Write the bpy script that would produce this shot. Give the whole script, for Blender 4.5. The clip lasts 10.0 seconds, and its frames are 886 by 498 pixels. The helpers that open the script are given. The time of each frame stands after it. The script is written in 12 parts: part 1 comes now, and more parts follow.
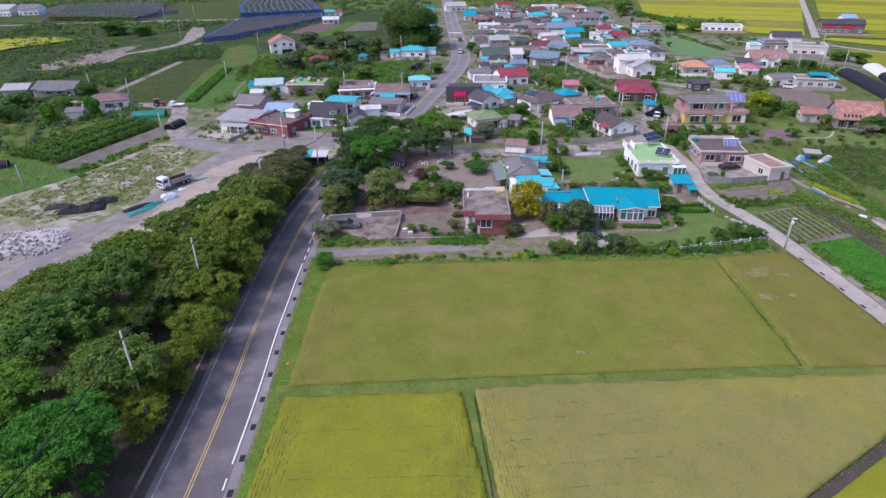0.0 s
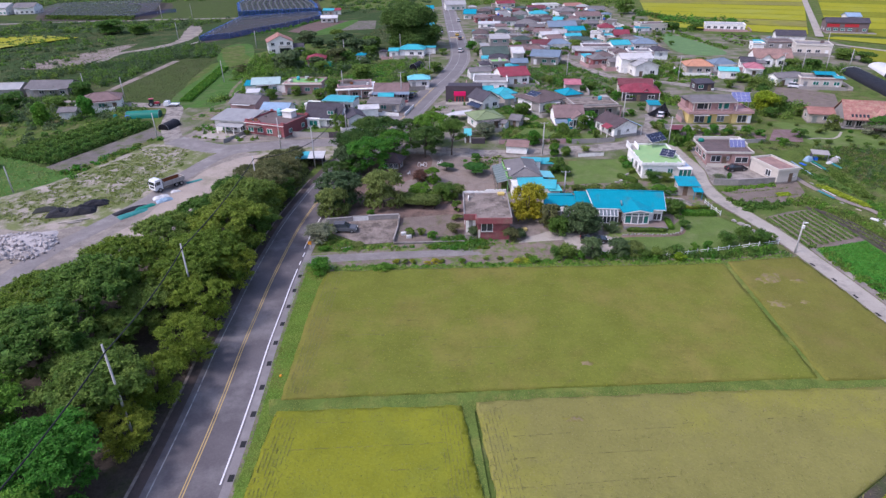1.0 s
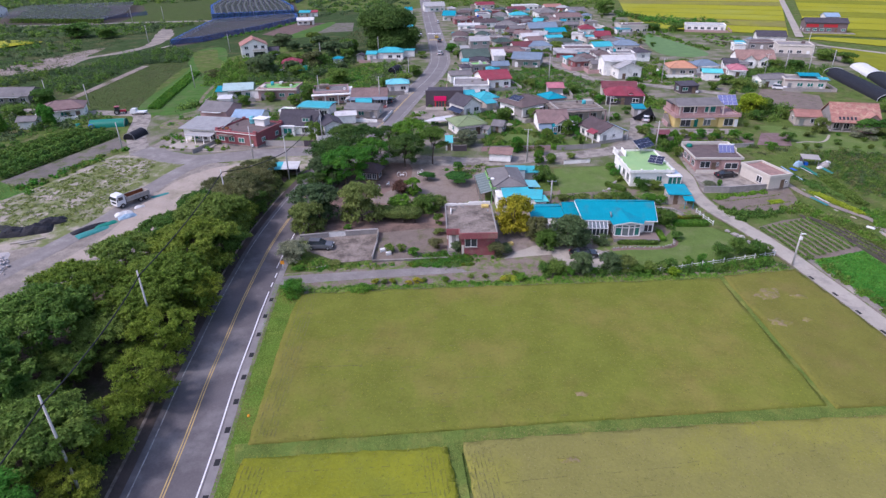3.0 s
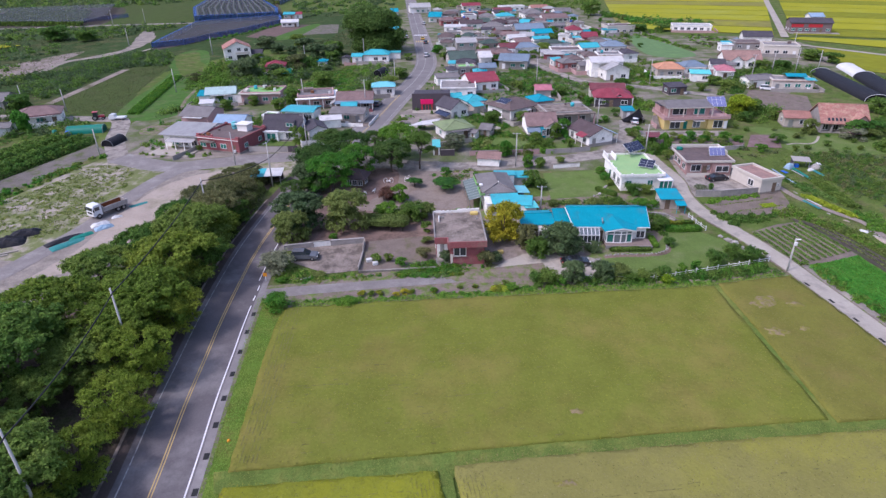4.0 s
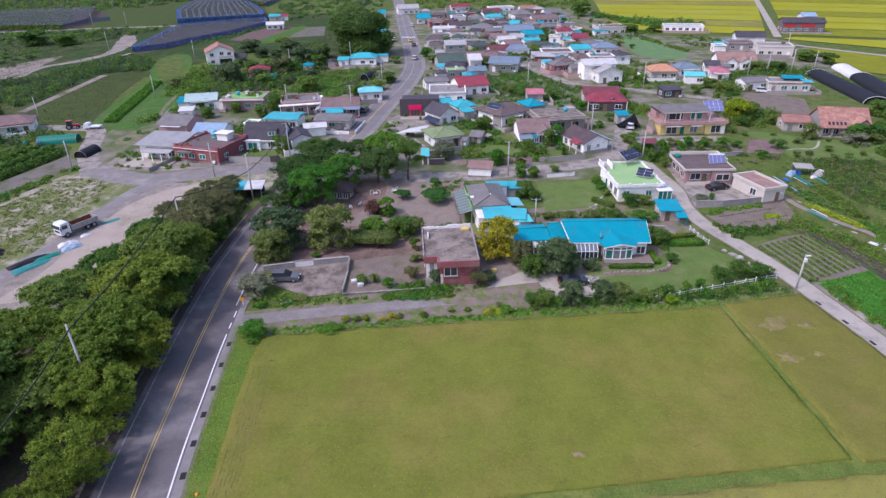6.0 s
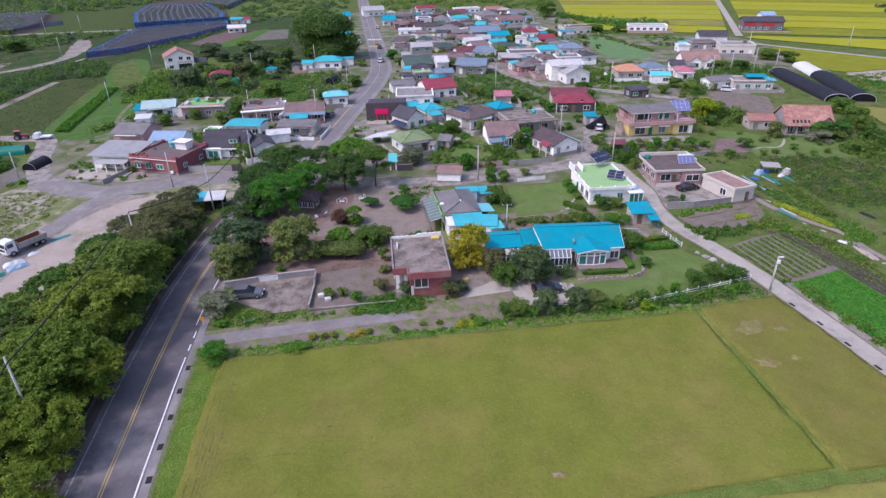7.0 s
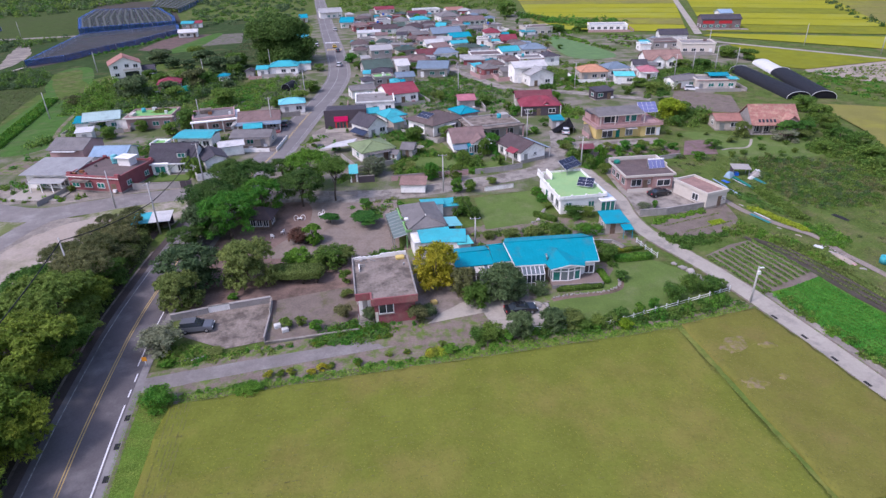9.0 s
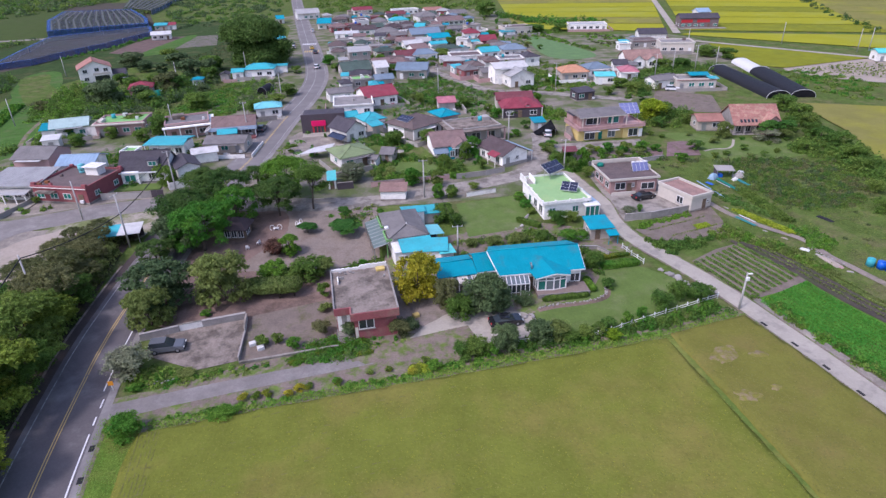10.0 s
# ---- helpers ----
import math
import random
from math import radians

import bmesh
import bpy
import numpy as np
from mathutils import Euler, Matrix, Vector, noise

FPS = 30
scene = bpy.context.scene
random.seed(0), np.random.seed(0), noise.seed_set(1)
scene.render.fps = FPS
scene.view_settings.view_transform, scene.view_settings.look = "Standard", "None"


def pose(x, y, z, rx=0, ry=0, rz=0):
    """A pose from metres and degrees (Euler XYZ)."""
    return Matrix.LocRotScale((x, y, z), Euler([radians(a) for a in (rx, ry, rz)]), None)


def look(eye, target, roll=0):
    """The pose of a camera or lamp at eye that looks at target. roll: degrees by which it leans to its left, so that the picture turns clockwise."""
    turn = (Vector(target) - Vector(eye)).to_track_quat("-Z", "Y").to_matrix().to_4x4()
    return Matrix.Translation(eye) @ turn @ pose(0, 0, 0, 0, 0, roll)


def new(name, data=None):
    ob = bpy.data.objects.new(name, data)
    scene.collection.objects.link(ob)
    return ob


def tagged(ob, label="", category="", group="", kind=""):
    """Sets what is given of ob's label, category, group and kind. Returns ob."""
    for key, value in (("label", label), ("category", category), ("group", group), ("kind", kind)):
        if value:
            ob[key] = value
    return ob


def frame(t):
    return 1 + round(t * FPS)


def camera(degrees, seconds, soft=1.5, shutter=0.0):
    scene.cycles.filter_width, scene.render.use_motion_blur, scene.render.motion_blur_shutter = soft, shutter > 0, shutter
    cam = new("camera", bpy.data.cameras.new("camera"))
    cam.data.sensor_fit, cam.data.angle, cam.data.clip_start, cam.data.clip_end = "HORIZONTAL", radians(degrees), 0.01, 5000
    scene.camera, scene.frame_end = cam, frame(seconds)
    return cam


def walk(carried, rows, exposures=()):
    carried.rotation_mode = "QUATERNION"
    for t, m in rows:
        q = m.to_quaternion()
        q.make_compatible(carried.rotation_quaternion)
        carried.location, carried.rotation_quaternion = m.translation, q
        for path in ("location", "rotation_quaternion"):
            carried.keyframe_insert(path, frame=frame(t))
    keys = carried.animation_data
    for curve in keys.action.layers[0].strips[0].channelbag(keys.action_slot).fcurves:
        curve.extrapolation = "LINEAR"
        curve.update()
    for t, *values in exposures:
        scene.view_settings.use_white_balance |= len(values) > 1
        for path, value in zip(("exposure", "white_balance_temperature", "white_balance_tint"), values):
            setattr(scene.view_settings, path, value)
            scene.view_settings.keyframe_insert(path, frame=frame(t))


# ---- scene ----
cam = camera(73.7, 10.0, soft=1.4)
PATH = [
    (0, (0.508, -2.375, 48.907), (0.315, -0.612, 47.983), -0.9),
    (0.5, (0.403, -0.718, 48.561), (0.209, 1.044, 47.635), -0.9),
    (1, (0.216, 0.905, 48.292), (0.024, 2.666, 47.366), -0.9),
    (1.5, (0.069, 2.535, 48.173), (-0.12, 4.298, 47.247), -0.9),
    (2, (-0.036, 4.159, 48.056), (-0.215, 5.924, 47.131), -0.9),
    (2.5, (-0.158, 5.788, 47.992), (-0.317, 7.554, 47.067), -0.9),
    (4, (-0.369, 10.517, 47.974), (-0.465, 12.288, 47.051), -1.0),
    (4.5, (-0.414, 12.114, 48.004), (-0.507, 13.885, 47.08), -1.0),
    (5, (-0.406, 13.751, 48.001), (-0.499, 15.523, 47.078), -1.0),
    (5.5, (-0.41, 15.415, 48.05), (-0.503, 17.186, 47.126), -1.1),
    (7, (-0.024, 20.424, 47.812), (0.002, 22.198, 46.89), -1.3),
    (7.5, (0.087, 22.079, 47.797), (0.138, 23.853, 46.874), -1.4),
    (8, (0.263, 23.783, 47.713), (0.341, 25.556, 46.79), -1.5),
    (8.5, (0.384, 25.453, 47.689), (0.489, 27.224, 46.765), -1.5),
    (9, (0.599, 27.128, 47.672), (0.733, 28.896, 46.748), -1.6),
    (9.5, (0.718, 28.783, 47.716), (0.884, 30.549, 46.791), -1.6),
    (10, (1.124, 30.418, 47.715), (1.315, 32.18, 46.788), -1.7),
]
walk(cam, [(t, look(eye, aim, roll)) for t, eye, aim, roll in PATH], [(0, 0.55, 5850, 25), (10, 0.55, 5850, 25)])


# ---- light ----
world = bpy.data.worlds.new("world")
scene.world = world
world.use_nodes = True
_wn = world.node_tree.nodes
_sky = _wn.new("ShaderNodeTexSky")
_sky.sky_type = "NISHITA"
_sky.sun_disc = False
_sky.sun_elevation = radians(52)
_sky.sun_rotation = radians(-118)
_sky.air_density = 1.2
_sky.dust_density = 3.0
world.node_tree.links.new(_sky.outputs[0], _wn["Background"].inputs[0])
_wn["Background"].inputs[1].default_value = 0.15
sun_data = bpy.data.lights.new("sun", "SUN")
sun_data.energy = 1.3
sun_data.angle = radians(6)
sun_data.color = (1.0, 0.97, 0.93)
sun = new("sun", sun_data)
sun.matrix_world = look((-88 * 1.0, -47 * 1.0, 128), (0, 0, 0))

# ---- ground height: flat paddies, then a gentle rise into the village ----
GY = (-4000, 94, 104, 130, 165, 340, 700, 4000)
GZ = (0, 0, 0.6, 1.2, 2.0, 3.8, 6, 16)


def gz(y):
    for i in range(len(GY) - 1):
        if y <= GY[i + 1]:
            return GZ[i] + (GZ[i + 1] - GZ[i]) * (y - GY[i]) / (GY[i + 1] - GY[i])
    return GZ[-1]


nrng = np.random.default_rng(11)


# ---- materials ----
def material(name, col, rough=0.85, var=0.2, size=4.0, fine=0.3, bump=0.25, metal=0.0, second=None, amount=0.5,
             second_size=None, obj_var=0.0, spec=0.3, stripes=None):
    """Colour with variation at two scales, an optional second colour in patches, and fine relief."""
    m = bpy.data.materials.new(name)
    m.use_nodes = True
    nt = m.node_tree
    nd, ln = nt.nodes, nt.links
    bsdf = nd["Principled BSDF"]
    geo = nd.new("ShaderNodeNewGeometry")

    def noise_at(scale, detail):
        n = nd.new("ShaderNodeTexNoise")
        n.inputs["Scale"].default_value = scale
        n.inputs["Detail"].default_value = detail
        n.inputs["Roughness"].default_value = 0.65
        ln.new(geo.outputs["Position"], n.inputs["Vector"])
        return n.outputs["Fac"]

    def calc(op, a, b):
        n = nd.new("ShaderNodeMath")
        n.operation = op
        for i, v in enumerate((a, b)):
            if isinstance(v, (int, float)):
                n.inputs[i].default_value = v
            else:
                ln.new(v, n.inputs[i])
        return n.outputs[0]

    big, small = noise_at(1 / size, 4), noise_at(1 / fine, 3)
    value = calc("ADD", calc("MULTIPLY", calc("SUBTRACT", big, 0.5), var * 3.0), calc("MULTIPLY", calc("SUBTRACT", small, 0.5), var * 2.2))
    value = calc("ADD", value, 1.0)
    if obj_var:
        info = nd.new("ShaderNodeObjectInfo")
        value = calc("ADD", value, calc("MULTIPLY", calc("SUBTRACT", info.outputs["Random"], 0.5), obj_var * 2))
    height = small
    if stripes:
        axis, pitch, depth = stripes
        wave = nd.new("ShaderNodeTexWave")
        wave.bands_direction = axis
        wave.inputs["Scale"].default_value = 0.314 / pitch
        wave.inputs["Distortion"].default_value = 1.2
        wave.inputs["Detail"].default_value = 2
        ln.new(geo.outputs["Position"], wave.inputs["Vector"])
        value = calc("ADD", value, calc("MULTIPLY", calc("SUBTRACT", wave.outputs["Fac"], 0.5), depth))
        height = calc("ADD", small, wave.outputs["Fac"])
    base = nd.new("ShaderNodeRGB")
    base.outputs[0].default_value = (*col, 1)
    color = base.outputs[0]
    if second:
        patch = noise_at(1 / (second_size or size * 1.7), 6)
        ramp = nd.new("ShaderNodeMapRange")
        ramp.inputs[1].default_value = 0.62 - 0.3 * amount
        ramp.inputs[2].default_value = 0.78 - 0.3 * amount
        ln.new(patch, ramp.inputs[0])
        mix = nd.new("ShaderNodeMix")
        mix.data_type = "RGBA"
        ln.new(ramp.outputs[0], mix.inputs[0])
        ln.new(color, mix.inputs[6])
        mix.inputs[7].default_value = (*second, 1)
        color = mix.outputs[2]
    hsv = nd.new("ShaderNodeHueSaturation")
    ln.new(value, hsv.inputs["Value"])
    ln.new(color, hsv.inputs["Color"])
    ln.new(hsv.outputs[0], bsdf.inputs["Base Color"])
    bsdf.inputs["Roughness"].default_value = rough
    bsdf.inputs["Metallic"].default_value = metal
    bsdf.inputs["Specular IOR Level"].default_value = spec
    if bump:
        b = nd.new("ShaderNodeBump")
        b.inputs["Strength"].default_value = bump
        b.inputs["Distance"].default_value = min(fine, 0.2)
        ln.new(height, b.inputs["Height"])
        ln.new(b.outputs[0], bsdf.inputs["Normal"])
    return m


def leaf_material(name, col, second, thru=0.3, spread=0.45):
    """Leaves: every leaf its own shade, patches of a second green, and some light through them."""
    m = bpy.data.materials.new(name)
    m.use_nodes = True
    nt = m.node_tree
    nd, ln = nt.nodes, nt.links
    geo = nd.new("ShaderNodeNewGeometry")
    info = nd.new("ShaderNodeObjectInfo")
    n = nd.new("ShaderNodeTexNoise")
    n.inputs["Scale"].default_value = 0.35
    n.inputs["Detail"].default_value = 4
    ln.new(geo.outputs["Position"], n.inputs["Vector"])
    add = nd.new("ShaderNodeMath")
    add.operation = "ADD"
    ln.new(n.outputs["Fac"], add.inputs[0])
    tilt = nd.new("ShaderNodeMath")
    tilt.operation = "MULTIPLY_ADD"
    ln.new(info.outputs["Random"], tilt.inputs[0])
    tilt.inputs[1].default_value = 0.5
    tilt.inputs[2].default_value = -0.25
    ln.new(tilt.outputs[0], add.inputs[1])
    ramp = nd.new("ShaderNodeMapRange")
    ramp.inputs[1].default_value = 0.35
    ramp.inputs[2].default_value = 0.7
    ln.new(add.outputs[0], ramp.inputs[0])
    mix = nd.new("ShaderNodeMix")
    mix.data_type = "RGBA"
    mix.inputs[6].default_value = (*col, 1)
    mix.inputs[7].default_value = (*second, 1)
    ln.new(ramp.outputs[0], mix.inputs[0])
    vary = nd.new("ShaderNodeMapRange")
    vary.inputs[3].default_value = 1 - spread
    vary.inputs[4].default_value = 1 + spread
    ln.new(geo.outputs["Random Per Island"], vary.inputs[0])
    hsv = nd.new("ShaderNodeHueSaturation")
    ln.new(vary.outputs[0], hsv.inputs["Value"])
    ln.new(mix.outputs[2], hsv.inputs["Color"])
    bsdf = nd["Principled BSDF"]
    bsdf.inputs["Roughness"].default_value = 0.6
    bsdf.inputs["Specular IOR Level"].default_value = 0.12
    ln.new(hsv.outputs[0], bsdf.inputs["Base Color"])
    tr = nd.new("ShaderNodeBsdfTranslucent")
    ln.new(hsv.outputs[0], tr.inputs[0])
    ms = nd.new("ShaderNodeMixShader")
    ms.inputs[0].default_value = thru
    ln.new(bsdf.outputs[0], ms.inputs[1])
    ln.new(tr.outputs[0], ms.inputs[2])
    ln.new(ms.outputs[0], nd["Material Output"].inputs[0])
    return m


MATT = {"meadow", "verge_grass", "lawn", "field_green", "field_grass", "dark_soil", "brown_soil", "red_soil", "woodland_floor", "site_dirt", "pale_sand", "gravel", "village_floor", "verge_dirt", "field_olive",
        "west_meadow", "plough_soil", "pale_net", "dark_net", "blue_net", "rice_yellow", "rice_green", "rice_olive", "rice_tan", "rice_gold", "bare_patch", "concrete", "stained_concrete", "pale_concrete"}


def net_material(name, col, cover):
    """Knitted net: threads cover a share of the surface, the rest is open."""
    m = bpy.data.materials.new(name)
    m.use_nodes = True
    nd, ln = m.node_tree.nodes, m.node_tree.links
    geo = nd.new("ShaderNodeNewGeometry")
    n = nd.new("ShaderNodeTexNoise")
    n.inputs["Scale"].default_value = 0.12
    n.inputs["Detail"].default_value = 5
    ln.new(geo.outputs["Position"], n.inputs["Vector"])
    span = nd.new("ShaderNodeMapRange")
    span.inputs[1].default_value = 0.3
    span.inputs[2].default_value = 0.7
    span.inputs[3].default_value = cover - 0.12
    span.inputs[4].default_value = cover + 0.12
    ln.new(n.outputs["Fac"], span.inputs[0])
    bsdf = nd["Principled BSDF"]
    bsdf.inputs["Base Color"].default_value = (*col, 1)
    bsdf.inputs["Roughness"].default_value = 0.8
    bsdf.inputs["Specular IOR Level"].default_value = 0.1
    clear = nd.new("ShaderNodeBsdfTransparent")
    mix = nd.new("ShaderNodeMixShader")
    ln.new(span.outputs[0], mix.inputs[0])
    ln.new(clear.outputs[0], mix.inputs[1])
    ln.new(bsdf.outputs[0], mix.inputs[2])
    ln.new(mix.outputs[0], nd["Material Output"].inputs[0])
    return m


M = {}
for nm, args in {
    # ground covers
    "meadow": dict(col=(0.085, 0.125, 0.03), var=0.4, size=3, fine=0.5, bump=0.8, second=(0.135, 0.13, 0.06), amount=0.45, second_size=5),
    "verge_grass": dict(col=(0.12, 0.19, 0.03), var=0.4, size=4, fine=0.4, bump=0.8, second=(0.15, 0.155, 0.04), amount=0.45),
    "lawn": dict(col=(0.112, 0.165, 0.045), var=0.2, size=2.5, fine=0.3, bump=0.5, second=(0.145, 0.175, 0.07), amount=0.4, second_size=4),
    "field_green": dict(col=(0.08, 0.19, 0.022), var=0.3, size=6, fine=0.5, bump=0.7, second=(0.11, 0.13, 0.045), amount=0.3),
    "field_grass": dict(col=(0.062, 0.088, 0.027), var=0.25, size=5, fine=0.7, bump=0.8, second=(0.07, 0.085, 0.035), amount=0.4),
    "dark_soil": dict(col=(0.085, 0.072, 0.062), var=0.3, size=4, fine=0.25, bump=0.6, second=(0.06, 0.08, 0.03), amount=0.3),
    "brown_soil": dict(col=(0.26, 0.215, 0.19), var=0.25, size=5, fine=0.3, bump=0.6, second=(0.11, 0.11, 0.06), amount=0.35),
    "red_soil": dict(col=(0.205, 0.142, 0.12), var=0.3, size=4, fine=0.3, bump=0.6, second=(0.10, 0.075, 0.06), amount=0.4),
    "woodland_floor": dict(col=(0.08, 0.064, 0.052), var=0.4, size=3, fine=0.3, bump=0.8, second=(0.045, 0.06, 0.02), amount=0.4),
    "site_dirt": dict(col=(0.34, 0.295, 0.25), var=0.25, size=4, fine=0.35, bump=0.6, second=(0.15, 0.17, 0.07), amount=0.75, second_size=3.5),
    "pale_sand": dict(col=(0.35, 0.295, 0.248), var=0.2, size=5, fine=0.35, bump=0.5, second=(0.2, 0.19, 0.12), amount=0.25),
    "gravel": dict(col=(0.235, 0.205, 0.178), var=0.34, size=3, fine=0.3, bump=0.7, second=(0.32, 0.28, 0.236), amount=0.45),
    "village_floor": dict(col=(0.225, 0.198, 0.164), var=0.3, size=1.5, fine=0.4, bump=0.6, second=(0.1, 0.125, 0.05), amount=0.7, second_size=6),
    "west_meadow": dict(col=(0.042, 0.07, 0.024), var=0.4, size=4, fine=0.8, bump=0.8, second=(0.085, 0.09, 0.04), amount=0.4, second_size=9),
    "mauve_scrub": dict(col=(0.2, 0.135, 0.135), var=0.35, size=1.5, fine=0.3, bump=0.7, spec=0.03, second=(0.13, 0.12, 0.07), amount=0.35),
    "plough_soil": dict(col=(0.15, 0.105, 0.095), var=0.25, size=4, fine=0.4, bump=0.6, second=(0.1, 0.085, 0.07), amount=0.4),
    "pale_net": dict(col=(0.1, 0.11, 0.1), var=0.3, size=3, fine=0.5, bump=0.3),
    "verge_dirt": dict(col=(0.205, 0.162, 0.138), var=0.3, size=2, fine=0.3, bump=0.6, second=(0.12, 0.17, 0.04), amount=0.55, second_size=1.6),
    "field_olive": dict(col=(0.065, 0.135, 0.03), var=0.25, size=3, fine=0.5, bump=0.5, second=(0.095, 0.13, 0.05), amount=0.4, second_size=5),
    "concrete": dict(col=(0.3, 0.268, 0.238), var=0.22, size=3, fine=0.3, bump=0.2, second=(0.17, 0.15, 0.13), amount=0.55, second_size=2.2),
    "stained_concrete": dict(col=(0.25, 0.208, 0.18), var=0.35, size=2.2, fine=0.3, bump=0.4, second=(0.125, 0.105, 0.09), amount=0.6, second_size=2.6),
    "pale_concrete": dict(col=(0.365, 0.328, 0.28), var=0.16, size=5, fine=0.3, bump=0.25, second=(0.26, 0.235, 0.21), amount=0.4, second_size=3),
    # asphalt: dark base among paler patches imitates soft tree shade in the colour
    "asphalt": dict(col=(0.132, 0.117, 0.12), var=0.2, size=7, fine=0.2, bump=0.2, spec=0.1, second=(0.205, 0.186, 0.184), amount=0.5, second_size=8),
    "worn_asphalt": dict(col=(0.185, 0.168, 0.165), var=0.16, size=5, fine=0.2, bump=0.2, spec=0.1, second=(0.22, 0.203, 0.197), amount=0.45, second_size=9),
    "old_asphalt": dict(col=(0.2, 0.178, 0.168), var=0.24, size=2.5, fine=0.25, bump=0.3, second=(0.26, 0.24, 0.225), amount=0.4),
    "shoulder": dict(col=(0.225, 0.203, 0.198), spec=0.1, var=0.16, size=3, fine=0.2, bump=0.3, second=(0.28, 0.26, 0.25), amount=0.4),
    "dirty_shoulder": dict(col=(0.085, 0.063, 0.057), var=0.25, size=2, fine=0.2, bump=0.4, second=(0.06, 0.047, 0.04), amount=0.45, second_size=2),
    "white_line": dict(col=(0.72, 0.71, 0.72), var=0.12, size=3, fine=0.3, bump=0.05, second=(0.5, 0.48, 0.48), amount=0.2, second_size=2),
    "yellow_line": dict(col=(0.52, 0.37, 0.14), var=0.15, size=3, fine=0.3, bump=0.05),
    "rice_yellow": dict(col=(0.2, 0.21, 0.02), var=0.18, size=5, fine=0.35, bump=0.4, second=(0.172, 0.19, 0.025), amount=0.5),
    "rice_green": dict(col=(0.144, 0.161, 0.028), var=0.2, size=5, fine=0.4, bump=0.5, second=(0.19, 0.17, 0.044), amount=0.5, second_size=18),
    "rice_olive": dict(col=(0.157, 0.154, 0.034), var=0.18, size=5, fine=0.35, bump=0.4, second=(0.175, 0.148, 0.046), amount=0.45, second_size=9),
    "rice_tan": dict(col=(0.204, 0.191, 0.058), var=0.16, size=5, fine=0.35, bump=0.4, second=(0.24, 0.235, 0.04), amount=0.45, second_size=26),
    "rice_gold": dict(col=(0.285, 0.285, 0.022), var=0.12, size=20, fine=0.8, bump=0.5, second=(0.27, 0.28, 0.05), amount=0.4, second_size=40),
    "bare_patch": dict(col=(0.235, 0.18, 0.11), var=0.2, size=1.5, fine=0.3, bump=0.6, second=(0.18, 0.17, 0.04), amount=0.75, second_size=1.0),
    # building surfaces
    "w_white": dict(col=(0.82, 0.795, 0.76), var=0.1, size=2, fine=0.5, bump=0.08, second=(0.6, 0.57, 0.54), amount=0.32, second_size=1.8, obj_var=0.14),
    "w_cream": dict(col=(0.55, 0.50, 0.44), var=0.1, size=3, fine=0.5, bump=0.08, obj_var=0.1),
    "w_beige": dict(col=(0.45, 0.39, 0.34), var=0.1, size=3, fine=0.5, bump=0.08, obj_var=0.1),
    "w_grey": dict(col=(0.33, 0.305, 0.285), var=0.14, size=3, fine=0.5, bump=0.1, obj_var=0.12),
    "w_darkwall": dict(col=(0.075, 0.06, 0.07), var=0.12, size=3, fine=0.5, bump=0.1),
    "w_brick": dict(col=(0.275, 0.085, 0.092), var=0.2, size=2, fine=0.25, bump=0.3, second=(0.26, 0.14, 0.12), amount=0.3, obj_var=0.08),
    "w_pinkwall": dict(col=(0.42, 0.27, 0.26), var=0.12, size=2.5, fine=0.3, bump=0.15, obj_var=0.06),
    "w_pinkbrick": dict(col=(0.42, 0.26, 0.24), var=0.22, size=1.2, fine=0.2, bump=0.3, second=(0.24, 0.15, 0.14), amount=0.4, second_size=1.2, obj_var=0.06),
    "w_yellowwall": dict(col=(0.62, 0.48, 0.19), var=0.08, size=3, fine=0.4, bump=0.1),
    "w_redband": dict(col=(0.16, 0.12, 0.125), var=0.12, size=3, fine=0.5, bump=0.1),
    "stone": dict(col=(0.30, 0.275, 0.26), var=0.25, size=1, fine=0.15, bump=0.5, obj_var=0.2),
    "rubble": dict(col=(0.4, 0.365, 0.35), var=0.25, size=1, fine=0.15, bump=0.5, obj_var=0.2, spec=0.05, rough=0.95),
    "grey_soil": dict(col=(0.16, 0.142, 0.128), var=0.25, size=3, fine=0.3, bump=0.6, spec=0.03, rough=0.95, second=(0.1, 0.12, 0.05), amount=0.45, second_size=2.5),
    "trim_white": dict(col=(0.72, 0.71, 0.71), rough=0.5, var=0.05, size=2, fine=0.4, bump=0),
    "metal_grey": dict(col=(0.35, 0.35, 0.36), rough=0.45, metal=0.6, var=0.08, size=2, fine=0.4, bump=0),
    "pole_concrete": dict(col=(0.44, 0.42, 0.41), var=0.1, size=1.5, fine=0.3, bump=0.15),
    "black_cable": dict(col=(0.015, 0.015, 0.017), rough=0.6, var=0.05, bump=0),
    "black_plastic": dict(col=(0.016, 0.016, 0.021), rough=0.7, var=0.25, size=1.5, fine=0.3, bump=0.7, spec=0.25),
    "blue_net": dict(col=(0.05, 0.15, 0.45), var=0.25, size=4, fine=0.5, bump=0.2),
    "dark_net": dict(col=(0.058, 0.06, 0.052), var=0.4, size=5, fine=0.6, bump=0.3, second=(0.085, 0.085, 0.075), amount=0.5),
    "green_tarp": dict(col=(0.0, 0.17, 0.12), rough=0.5, var=0.15, size=2, fine=0.4, bump=0.3),
    "teal_net": dict(col=(0.03, 0.2, 0.19), var=0.25, size=1.5, fine=0.3, bump=0.4),
    "blue_plastic": dict(col=(0.01, 0.1, 0.5), rough=0.4, var=0.1, bump=0),
    "pale_blue_tarp": dict(col=(0.25, 0.36, 0.46), rough=0.5, var=0.2, size=1, fine=0.3, bump=0.4),
    "white_sack": dict(col=(0.6, 0.59, 0.58), rough=0.7, var=0.15, size=1, fine=0.3, bump=0.4),
